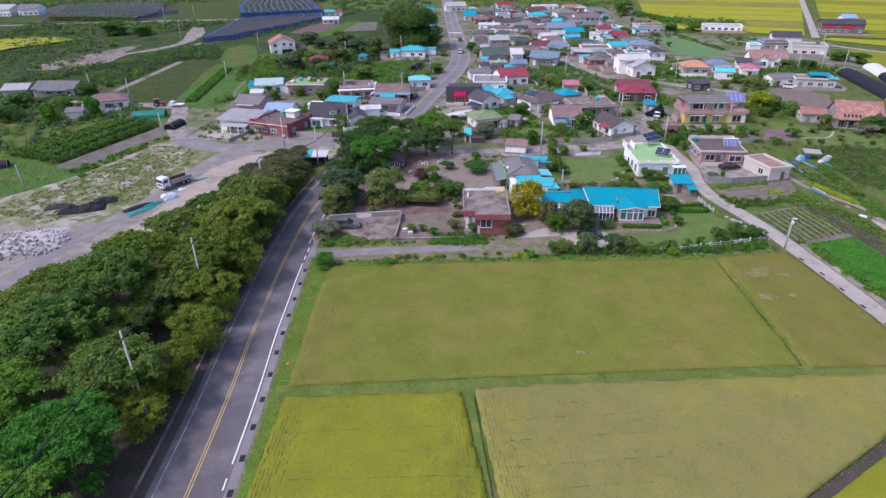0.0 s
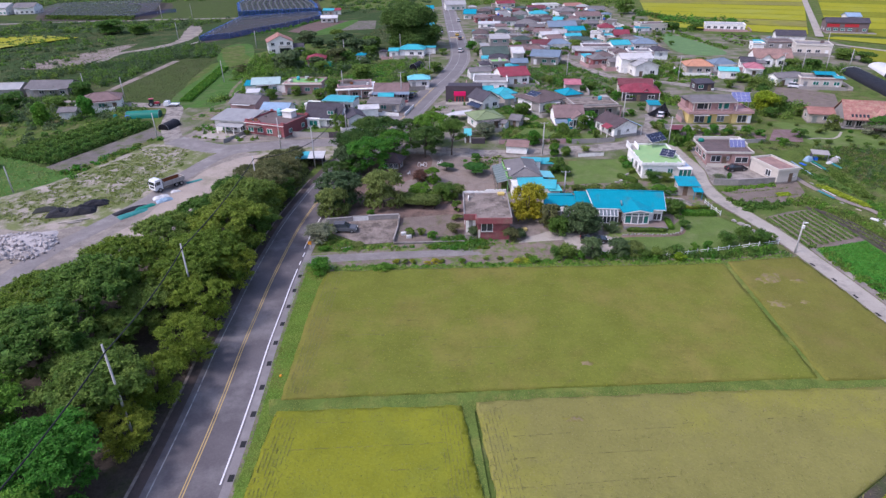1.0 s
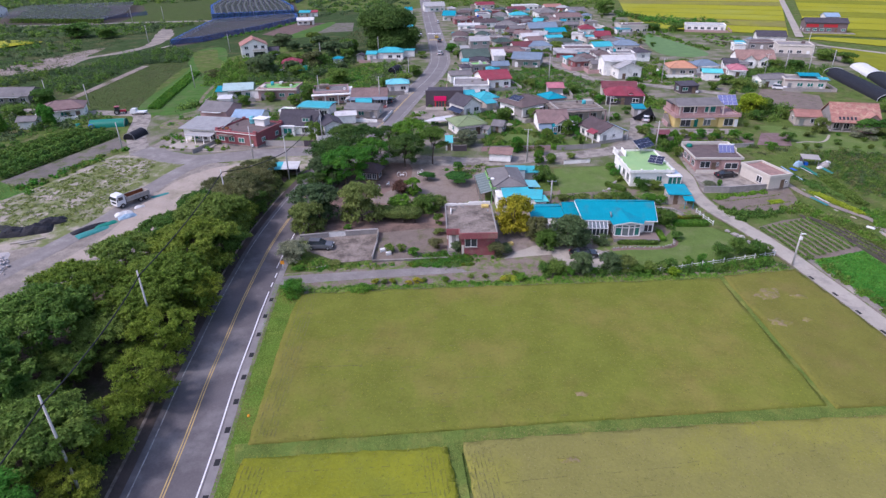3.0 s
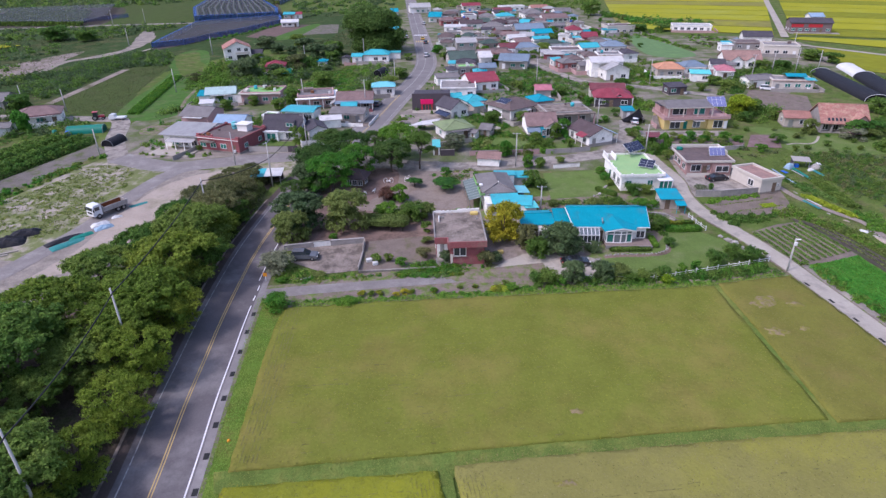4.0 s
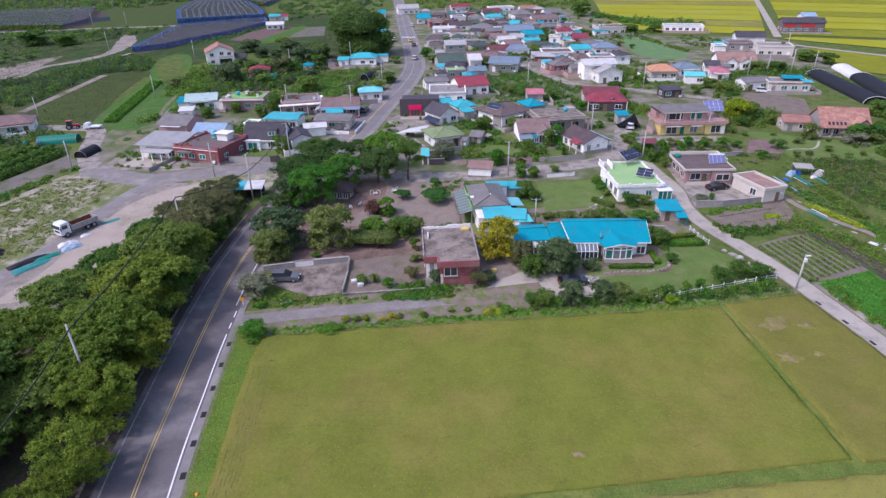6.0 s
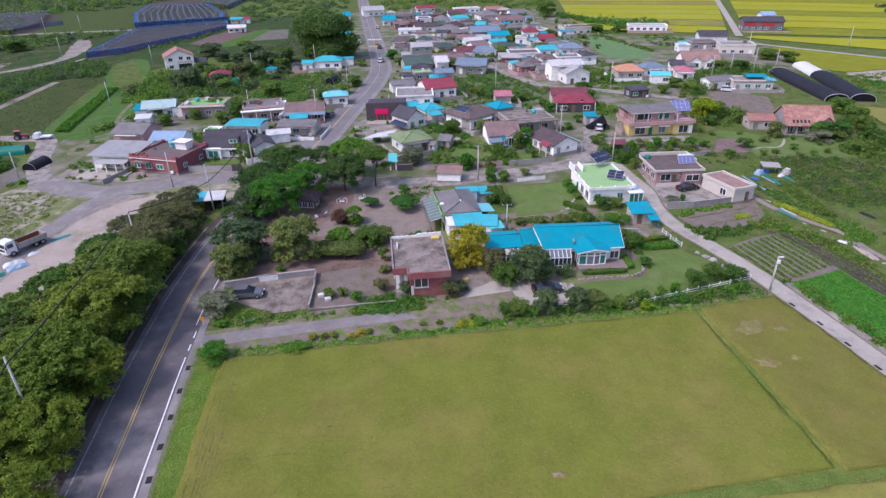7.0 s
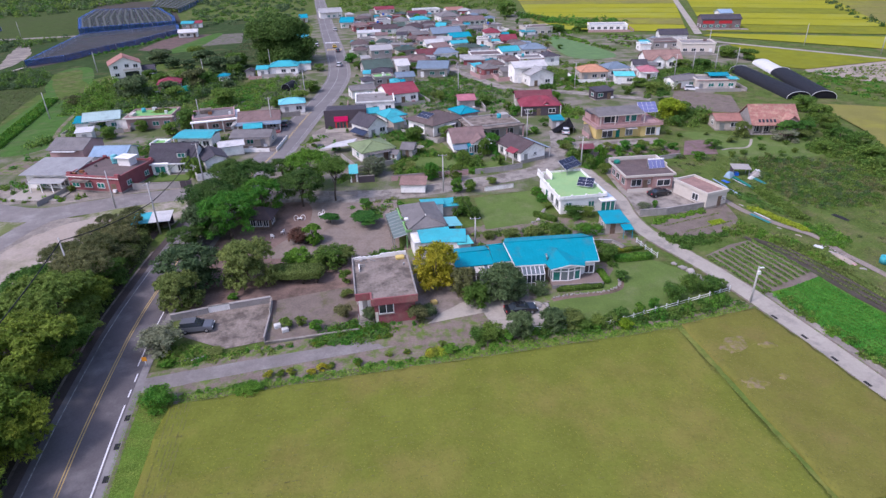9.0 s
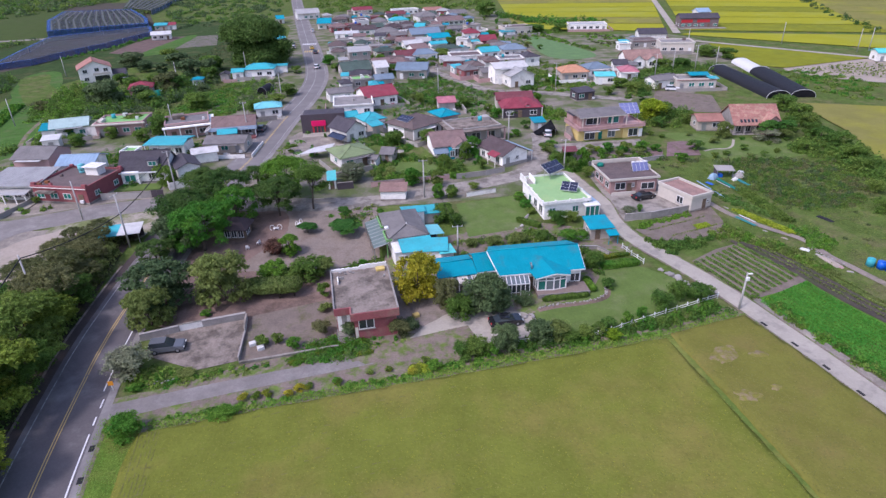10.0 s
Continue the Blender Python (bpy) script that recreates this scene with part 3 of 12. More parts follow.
ribbon("tan_path", [(-140, 199), (-141.5, 225), (-143.5, 255)], 3.0, M["brown_soil"], 0.06, "tan dirt path between fields")
sheet("bare_soil", [(-136, 284), (-133.5, 292), (-128, 292.5), (-120, 274), (-112, 262), (-107, 246), (-112, 240), (-122, 256)], M["meadow"], 0.06, "olive brown weedy end of the crop field")
sheet("crop_plot", [(76.5, 322.6), (84.3, 329), (95.4, 285.0), (88.9, 272.2), (75.2, 279.4)], M["field_pale"], 0.08, "smooth pale green crop plot")
ribbon("stream_bed", smooth_line([(-186, 222), (-180.6, 238), (-177.5, 252), (-181, 272), (-172.5, 287), (-168.6, 306), (-176, 335), (-196, 380)]), [2, 3, 3.5, 4.5, 6, 5, 7, 9, 10, 8, 6, 5], M["gravel"], 0.05, "dry pale gravel stream bed")
ribbon("stream_wall", [(-159.0, 287.8), (-156.8, 305.0)], 1.6, M["pale_concrete"], 0.4, "pale concrete edge of the stream")
sheet("stream_bank", [(-205, 240), (-196, 285), (-188, 300), (-184, 280), (-181, 262), (-184, 240)], M["brown_soil"], 0.03, "brown dry bank beside the stream bed")
sheet("far_paddy", [(-251.4, 259.9), (-282.3, 310.2), (-262.7, 324), (-230.7, 316.2), (-249.2, 285.7)], M["rice_gold"], 0.7, "yellow paddy far off")
sheet("far_meadow", [(-700, 395), (-300, 400), (-240, 384), (-176, 412), (-262, 640), (-300, 900), (-900, 900)], M["field_grass"], 0.02, "dark green orchard land far off")
sheet("far_orchard_floor", [(-316, 396), (-345, 440), (-361, 481), (-284, 508), (-243, 421), (-242, 389), (-280, 390)], M["dark_soil"], 0.05, "dark orchard floor far off")
sheet("netted_orchard_floor", [(-261.2, 630.5), (-194.3, 624.6), (-132, 444.5), (-177.2, 406.2)], M["dark_soil"], 0.05, "dark soil under the netted orchard")
sheet("lower_orchard_floor", [(-158, 307), (-171.5, 393), (-127, 422), (-119, 397), (-129.4, 357.5), (-140, 335), (-146, 317)], M["dark_soil"], 0.05, "dark soil of the lower orchard")
ribbon("far_road", [(-420, 350), (-300, 382), (-232, 396), (-176, 404)], 6, M["concrete"], 0.07, "pale concrete farm road")
sheet("brown_plot", [(-123, 341), (-120, 391), (-99, 389), (-107, 333)], M["plough_soil"], 0.05, "ploughed brown plot")
sheet("crop_plot", [(-106.5, 333), (-99, 388), (-93, 387), (-94, 346), (-97, 331)], M["field_olive"], 0.07, "green crop plot")
sheet("tilled_plot", [(-93.5, 346), (-93, 387), (-82, 390), (-75, 352)], M["grey_soil"], 0.06, "dry tilled grey plot")
sheet("village_floor", [(-99, 172), (-96, 205), (-82, 214), (-60, 216), (-46, 235), (-40, 300), (-44, 400), (-50, 470), (40, 480), (92, 440), (94.6, 339), (147.3, 323.2), (150, 260), (112, 219), (70, 178), (46.6, 165.8), (44, 150), (36, 141),
                        (26, 139), (-3, 139), (-31.5, 147), (-47.8, 143.5), (-80, 143)], M["village_floor"], 0.03, "bare and weedy ground between the houses")
# far paddies east of the village: golden strips with levees between
for k in range(11):
    y0, y1 = 330 + k * 26, 330 + (k + 1) * 26 - 1.2
    sheet("far_paddy", [(160 + 0.4 * (y0 - 330), y0), (420, y0 - 105), (420, y1 - 105), (160 + 0.4 * (y1 - 330), y1)],
          M["rice_gold" if k % 3 else "rice_yellow"], 0.25, "ripe yellow rice paddy strip")
    sheet("far_paddy", [(80 + (y0 - 330) * 0.14, y0 + 30), (150 + 0.4 * (y0 - 330), y0), (150 + 0.4 * (y1 - 330), y1), (80 + (y1 - 330) * 0.14, y1 + 30)],
          M["rice_gold" if k % 4 != 1 else "rice_tan"], 0.25, "ripe yellow rice paddy strip")
sheet("far_paddy", [(306, 440), (347, 420), (420, 380), (420, 180), (330, 250), (246, 300), (270, 364)], M["rice_tan"], 0.4, "ripe brown rice paddy beyond the bushes")
for k in range(5):
    ribbon("paddy_bank", [(262 + 14 * k, 340 + 30 * k), (420, 262 + 34 * k)], 1.6, M["levee_grass"], 0.5, "low green bank between paddies")
sheet("far_paddy", [(152, 318), (160, 322), (420, 216), (420, 180), (215, 258)], M["rice_gold"], 0.25, "ripe yellow rice paddy by the farm path")
sheet("far_paddy", [(151.7, 292), (196, 246), (151.4, 236), (140, 246)], M["rice_yellow"], 0.25, "yellow rice paddy beside the farm path")
sheet("dirt_plot", [(150.5, 236), (197.4, 244), (225, 232), (195, 200), (163.6, 211)], M["pale_sand"], 0.06, "pale sandy plot with young saplings")
sheet("golden_paddy", [(123.9, 191.1), (145.5, 181.8), (190, 165), (150, 90), (98, 105), (108, 133.2), (119, 162)], M["rice_tan"], 0.3, "golden brown rice paddy")
ribbon("farm_path", [(230, 530), (210, 477), (152, 322)], 3.6, M["pale_concrete"], 0.3, "pale concrete farm path")
ribbon("farm_path", [(149, 299), (200, 237), (240, 188)], 3.0, M["pale_concrete"], 0.3, "pale concrete farm path")
sheet("scrub_field", [(63, 152), (81.6, 152), (105, 147), (104, 125), (98, 100), (90, 80), (72, 84), (66, 104), (63, 124)], M["meadow"], 0.03, "weedy green field with scrub")
sheet("tile_house_lawn", [(73.5, 170.5), (81, 170), (88, 165), (101, 160), (99, 150), (84, 150.4), (76.5, 152.6), (75, 163)], M["lawn"], 0.05, "garden lawn beside the tiled house")
sheet("mauve_patch", [(64.2, 159), (68.4, 159.2), (67.6, 157), (66.2, 155.4), (62.6, 155.4)], M["mauve_scrub"], 0.07, "purplish patch of dry plants")
sheet("mauve_patch", [(67.4, 154.8), (72.0, 164.2), (75.4, 164.4), (78.7, 163.6), (75.5, 154.1)], M["mauve_scrub"], 0.07, "purplish patch of dry plants")
ribbon("garden_path", smooth_line([(77.6, 156.6), (80.5, 157.4), (83.6, 157.2), (86.0, 159), (88.6, 163.0)]), 0.6, M["pale_concrete"], 0.08, "narrow curved stone garden path")
sheet("brown_garden", [(92.2, 215.1), (106, 205), (98.9, 185.8), (80.4, 193)], M["tilled_earth"], 0.05, "brown vegetable garden soil")
ribbon("village_lane", smooth_line([(18, 276), (24, 264), (38, 230), (52, 222), (64, 215), (80, 205)]), 4.0, M["concrete"], 0.07, "pale concrete village lane")
ribbon("village_lane", smooth_line([(-36, 148), (-20, 143), (-2, 141), (14, 144.5), (24, 147.0), (31.5, 150.0), (36.6, 155), (38.2, 161), (41, 166.5), (43.4, 178)]), [7, 6, 5.5, 5, 5, 5, 4.5], M["concrete"], 0.075, "grey concrete lane behind the gardens")
ribbon("side_road", smooth_line([(-36, 149), (-47, 147.2), (-55.6, 145.9), (-62.5, 143.5), (-73, 141), (-88, 147)]), 6.5, M["old_asphalt"], 0.07, "worn asphalt side road")
ribbon("side_road", smooth_line([(-86, 144), (-96, 160), (-104, 178), (-112, 181), (-150, 184)]), 5, M["concrete"], 0.065, "pale concrete farm lane")
sheet("garden_soil", [(-37, 121), (-31, 121), (-10.7, 121), (-5, 110), (-6, 100), (-18.4, 98), (-31, 103.5)], M["red_soil"], 0.04, "reddish bare garden soil")
sheet("park_soil", [(-36, 119), (-33, 140), (-10, 140), (0, 139), (0, 118), (-8.6, 114.9), (-25.4, 117.6)], M["park_earth"], 0.055, "bare brown earth under the park trees")
# reddish earth, its darker tone partly painted shade below the park trees
sheet("park_soil", [(-37.2, 120), (-34.5, 132), (-32, 140), (-19, 140), (-16.5, 132), (-19, 125), (-25, 118), (-31, 117.5)], M["red_soil"], 0.068, "reddish earth darkened for shade under the park trees")
sheet("weed_strip", [(-32.5, 89), (-19, 93.5), (-7, 97), (3, 97), (6, 95), (-9, 92.5), (-26, 90)], M["verge_dirt"], 0.045, "weedy strip beside the lane")
sheet("yard_soil", [(-18.6, 104), (-6, 107), (-6.2, 97.5), (-12, 95), (-19, 94.5)], M["tilled_earth"], 0.06, "dry brown yard beside the brick house")
sheet("yard_soil", [(2, 96), (2, 108), (20, 107), (19, 98), (8, 95)], M["brown_soil"], 0.04, "brown earth yard between the houses")
sheet("courtyard", [(1.5, 93.2), (5.0, 97.4), (9.0, 100.2), (15, 100.0), (20.5, 98.8), (20.0, 95.0), (17.0, 93.2), (9.8, 92.4), (5, 92.2)], M["pale_concrete"], 0.08, "dusty pale concrete forecourt")
sheet("concrete_lot", [(-32, 102.3), (-19.3, 103.3), (-18.9, 94.5), (-24, 93.4), (-31, 97)], M["stained_concrete"], 0.09, "stained concrete parking lot")
sheet("lawn", [(15.5, 137), (27.6, 139), (28.7, 125.2), (15.8, 122.8)], M["lawn"], 0.06, "mown lawn behind the blue house")
sheet("lawn", [(35.4, 108.8), (40.6, 108.8), (46.9, 98.3), (32.8, 94.3), (23.6, 93.4), (21.8, 99.3), (30.4, 102.3)], M["lawn"], 0.07, "mown front lawn of the blue house")
sheet("house_garden", [(20, 99), (33, 104), (36, 112), (43, 116), (30, 126), (12, 124), (2, 122), (2, 108), (18, 106)], M["verge_dirt"], 0.05, "garden ground round the blue house")
sheet("west_yard", [(-86, 149), (-78, 147), (-66, 146.6), (-52, 150.5), (-46, 151), (-47, 158), (-60, 163), (-82, 164)], M["gravel"], 0.05, "bare gravel yards of the western houses")
sheet("west_yard", [(-92, 166), (-70, 166), (-48, 172), (-40, 186), (-52, 190), (-70, 182), (-90, 178)], M["verge_dirt"], 0.05, "dusty weedy yards between the western houses")
sheet("pink_house_yard", [(46, 150), (61, 141), (64, 130), (62, 126), (45, 124), (45.3, 132.3)], M["concrete"], 0.06, "grey concrete yard of the pink brick house")
sheet("vegetable_plot", [(45.5, 120.6), (49.9, 123.9), (57, 125.8), (63.3, 127.6), (62.4, 121.5), (60.4, 117), (51.2, 115.4), (47.0, 116.6)], M["tilled_earth"], 0.06, "brown vegetable plot beside the white road")
sheet("vegetable_soil", [(49.9, 108.6), (55.5, 111.6), (60.4, 113.0), (62.6, 106), (64.0, 100.5), (59, 98.6), (53.6, 97.2), (51.2, 103)], M["tilled_earth"], 0.1, "brown soil under vegetable rows")
sheet("crop_field", [(53.4, 98), (59, 100), (64.5, 101.5), (71, 80), (77, 55), (64, 58), (60.5, 76), (57, 90)], M["field_green"], 0.07, "bright green crop field beside the white road")
WHITE_ROAD = smooth_line([(63.4, 20), (60.6, 45), (57.3, 65), (55.4, 76.4), (54.3, 82.8), (53.1, 89.1), (51.7, 95.5), (49.7, 101.6), (46.8, 109.4), (43.8, 117.3), (43.0, 125), (43.8, 133), (42.5, 142), (41.5, 150)])
ribbon("road_edge", WHITE_ROAD, 3.8, M["verge_dirt"], 0.13, "dusty weedy edge of the farm road")
ribbon("road_edge", WHITE_ROAD, 1.5, M["gravel"], 0.12, "gravel strip beside the farm road", offset=2.4, spans=[(60, 97)])
ribbon("white_road", WHITE_ROAD, 3.1, M["pale_concrete"], 0.16, "pale concrete farm road past the fields")
LANE = smooth_line([(-34.5, 86.6), (-30, 87.4), (-26, 88.2), (-18.3, 89.6), (-8.8, 91.2), (-0.2, 92.7), (6, 94), (12, 95.5)])
ribbon("lane_edge", LANE, 4.8, M["verge_dirt"], 0.075, "dusty weedy edge of the front lane")
ribbon("front_lane", LANE, [2.8, 2.8, 2.6, 2.5, 2.4, 2.4, 2.6, 3.0], M["old_asphalt"], 0.085, "worn grey lane along the paddy")

ribbon("road_verge", ROAD, 0.5, M["verge_dirt"], 0.088, "weedy dirt strip beside the shoulder", offset=5.05, spans=[(-80, 84)])
# near road: its dark mottling is painted tree shade
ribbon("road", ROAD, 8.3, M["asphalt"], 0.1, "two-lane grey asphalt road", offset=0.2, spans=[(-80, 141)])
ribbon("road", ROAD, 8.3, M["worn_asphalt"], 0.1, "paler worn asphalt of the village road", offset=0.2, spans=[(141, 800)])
ribbon("road_shoulder", ROAD, 0.95, M["shoulder"], 0.104, "pale concrete road shoulder with drain covers", offset=4.4)
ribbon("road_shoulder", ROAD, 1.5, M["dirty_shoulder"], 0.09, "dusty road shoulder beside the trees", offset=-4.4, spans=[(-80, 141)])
ribbon("kerb", ROAD, 0.35, M["stained_concrete"], 0.22, "low grey concrete kerb below the trees", offset=-5.2, spans=[(-80, 122)])
ribbon("edge_line", ROAD, 0.17, M["white_line"], 0.108, "white painted edge line", offset=3.62, spans=[(-80, 30), (40, 84)])
ribbon("edge_line", ROAD, 0.15, M["faded_line"], 0.108, "faded white edge line", offset=3.62, spans=[(170, 800)])
ribbon("edge_line", ROAD, 0.17, M["white_line"], 0.108, "dashed white edge line", offset=3.62, dash=(1.6, 1.4), spans=[(30, 39.4), (84, 91)])
ribbon("edge_line", ROAD, 0.15, M["white_line"], 0.108, "white painted edge line", offset=3.2, spans=[(91, 103)])
ribbon("edge_line", ROAD, 0.14, M["faded_line"], 0.108, "faded white edge line", offset=-3.2, spans=[(-80, 126), (170, 800)])
for o in (0.04, 0.34):
    ribbon("centre_line", ROAD, 0.12, M["yellow_line"], 0.108, "yellow painted centre line", offset=o, spans=[(-80, 210)])
ribbon("centre_line", ROAD, 0.2, M["faded_line"], 0.108, "worn pale centre line", spans=[(211, 800)])
for yy in (318, 339):
    for k in range(7):
        cx = -24.5 - (yy - 307) * 0.126 if yy > 300 else -21.6
        sheet("crossing_stripe", [(cx - 3 + k, yy), (cx - 2.5 + k, yy), (cx - 2.5 + k, yy + 4), (cx - 3 + k, yy + 4)], M["white_line" if yy != 318 else "yellow_line"], 0.112, "painted crossing stripe")
sheet("house_forecourt", [(38.5, 163.0), (45.9, 168.2), (66.5, 167.9), (66.0, 163.6), (47.7, 162.0)], M["concrete"], 0.068, "pale concrete forecourt of the yellow house")
sheet("yard_ramp", [(-19, 170.5), (-17.6, 174), (-9.5, 178.4), (-3, 179.4), (-2.6, 176), (-9, 174.8)], M["pale_concrete"], 0.085, "pale concrete yard before the shop")
sheet("garden_ground", [(-3, 184), (2, 190), (8, 187), (11, 176), (15, 163.5), (20.4, 159), (19.6, 152.2), (2, 152.2), (-1, 160), (-1, 172)], M["meadow"], 0.062, "overgrown green garden ground")
sheet("shop_yard", [(-21.4, 187), (-18.6, 192), (-12.6, 187.3), (-7.9, 181.2), (-10, 176.5), (-16.2, 173), (-21, 172), (-21.7, 183)], M["gravel"], 0.066, "pale rubble-strewn yard beside the shop")
sheet("garden_lawn", [(1.0, 159.7), (6.3, 163.0), (13.2, 160.2), (14.0, 153.4), (5.9, 152.6), (1.6, 154)], M["lawn"], 0.07, "small garden lawn behind the lane wall")
sheet("garden_lawn", [(20.6, 156.5), (24.4, 159.0), (27.6, 153.6), (21.6, 152.2)], M["lawn"], 0.07, "small lawn between the white houses")
ribbon("field_path", smooth_line([(62.6, 136), (63.6, 131), (65.0, 123.9), (68.4, 117.3), (71.6, 112.6), (72.2, 106.6), (73.4, 102.5), (76.5, 93)]), 1.3, M["brown_soil"], 0.11, "narrow dirt path between vegetable rows")
for o in (0.0, 1.3):
    ribbon("tilled_strip", [(59.6 + o, 114.0 - 0.6 * o), (63.4 + o, 104.0 - 0.6 * o), (67.6 + o, 90.5 - 0.6 * o), (72.4 + o, 74)], 0.75, M["dark_soil"], 0.15, "dark tilled strip beside the vegetable rows")


# ---- rice fields: raised, uneven stands of rice ----
def inside(P, poly):
    x, y = P[:, 0], P[:, 1]
    hit = np.zeros(len(P), bool)
    j = len(poly) - 1
    for i in range(len(poly)):
        (xi, yi), (xj, yj) = poly[i], poly[j]
        cross = ((yi > y) != (yj > y)) & (x < (xj - xi) * (y - yi) / (yj - yi + 1e-12) + xi)
        hit ^= cross
        j = i
    return hit


def scatter(poly, n):
    a = np.array(poly)
    lo, hi = a.min(0), a.max(0)
    P = lo + nrng.random((int(n * 2.6), 2)) * (hi - lo)
    return P[inside(P, poly)][:n]


def rice(poly, mat, blade, height, tufts, label, step=0.9, rows=None, ears=None):
    """A stand of rice: a bumpy top with sides down to the mud, and tufts breaking its surface."""
    bm = bmesh.new()
    a = np.array(poly)
    ring = []
    for i in range(len(poly)):
        p, q = Vector(poly[i]), Vector(poly[(i + 1) % len(poly)])
        n = max(1, int((q - p).length / step))
        for k in range(n):
            w = p.lerp(q, k / n)
            j = 0.22 * noise.noise((w.x * 0.9, w.y * 0.9, 3))
            ring.append((w.x + j, w.y + j * 0.7))
    lo, hi = a.min(0), a.max(0)
    top = [bm.verts.new((x, y, 0)) for x, y in ring]
    f = bm.faces.new(top)
    bm.normal_update()
    if f.normal.z < 0:
        bmesh.ops.reverse_faces(bm, faces=[f])
    x = math.floor(lo[0]) + step
    while x < hi[0]:
        bmesh.ops.bisect_plane(bm, geom=bm.verts[:] + bm.edges[:] + bm.faces[:], plane_co=(x, 0, 0), plane_no=(1, 0, 0))
        x += step
    y = math.floor(lo[1]) + step
    while y < hi[1]:
        bmesh.ops.bisect_plane(bm, geom=bm.verts[:] + bm.edges[:] + bm.faces[:], plane_co=(0, y, 0), plane_no=(0, 1, 0))
        y += step
    rim = [e for e in bm.edges if e.is_boundary]
    edge = {v for e in rim for v in e.verts}
    got = bmesh.ops.extrude_edge_only(bm, edges=rim)
    low = {v for v in got["geom"] if isinstance(v, bmesh.types.BMVert)}
    for v in bm.verts:
        if v in low:
            v.co.z = gz(v.co.y) - 0.02
        else:
            v.co.z = gz(v.co.y) + height * (0.72 if v in edge else 1.0) + 0.08 * noise.noise((v.co.x * 0.45, v.co.y * 0.45, 0)) + 0.05 * noise.noise((v.co.x * 1.7, v.co.y * 1.7, 5))
    for f in bm.faces:
        f.smooth = True
    root = thing("rice_field", 0, 0, 0, 0, label, "rice field", kind="stuff")
    part("stand", bm, M[mat], root)
    P = scatter(poly, tufts)
    if rows:
        P[:, 1] = np.round((P[:, 1] - 0.12 * P[:, 0]) / rows) * rows + 0.12 * P[:, 0] + nrng.normal(size=len(P)) * rows * 0.3
    n = len(P)
    wave = np.array([0.08 * noise.noise((u * 0.45, v * 0.45, 0)) + 0.05 * noise.noise((u * 1.7, v * 1.7, 5)) for u, v in P])
    C = np.c_[P, height + 0.005 + wave + np.interp(P[:, 1], GY, GZ) + nrng.normal(size=n) * 0.012]
    N = nrng.normal(size=(n, 3)) * (0.3, 0.3, 0.2) + (0, 0, 1.5)
    N /= np.linalg.norm(N, axis=1, keepdims=True)
    S = 0.05 + 0.07 * nrng.random(n)
    k = n if not ears else int(n * 0.68)
    for i0, i1, m in ((0, k, blade), (k, n, ears)):
        if i1 > i0:
            tuft = new("tufts", cards("rice_tufts", C[i0:i1], N[i0:i1], S[i0:i1], M[m], 0.7))
            tuft.parent = root
    return root


FIELD_A = [(-27.7, 82.6), (-12, 84.8), (12, 87.4), (36.9, 90.2), (39.4, 61.9), (8, 57.4), (-25.0, 52.4), (-26.8, 67.5), (-27.9, 78)]
FIELD_B = [(37.9, 91.0), (49.9, 93.6), (51.9, 84.8), (53.7, 75), (55.5, 63.4), (40.1, 61.4)]
FIELD_C = [(-24.8, 50.3), (-14, 51.8), (-3.6, 53.1), (0.1, 38), (3.5, 18), (-22, 16)]
FIELD_D = [(-2.0, 53.8), (8.9, 55.6), (28.3, 58.4), (55, 61.6), (42.4, 49.4), (31.4, 41.2), (10, 25), (5.0, 19), (1.3, 38)]
FIELD_E = [(43.3, 48.4), (56.4, 58.6), (59.2, 40), (60, 16), (8, 18), (11, 24), (32.4, 40.2)]
rice(FIELD_A, "rice_green", "rice_blade_green", 0.55, 26000, "broad paddy of yellowing green rice", rows=0.6, ears="rice_blade_yellow")
rice(FIELD_B, "rice_olive", "rice_blade_olive", 0.55, 7000, "narrow paddy of olive rice with bare patches")
rice(FIELD_C, "rice_yellow", "rice_blade_yellow", 0.6, 17000, "bright yellow-green paddy in rows", rows=0.75, ears="rice_blade_green")
rice(FIELD_D, "rice_tan", "rice_blade_tan", 0.6, 20000, "tan ripening paddy with faint tramlines", rows=1.6, ears="rice_blade_green")
rice(FIELD_E, "rice_yellow", "rice_blade_yellow", 0.6, 6000, "yellow-green paddy beyond a ditch")


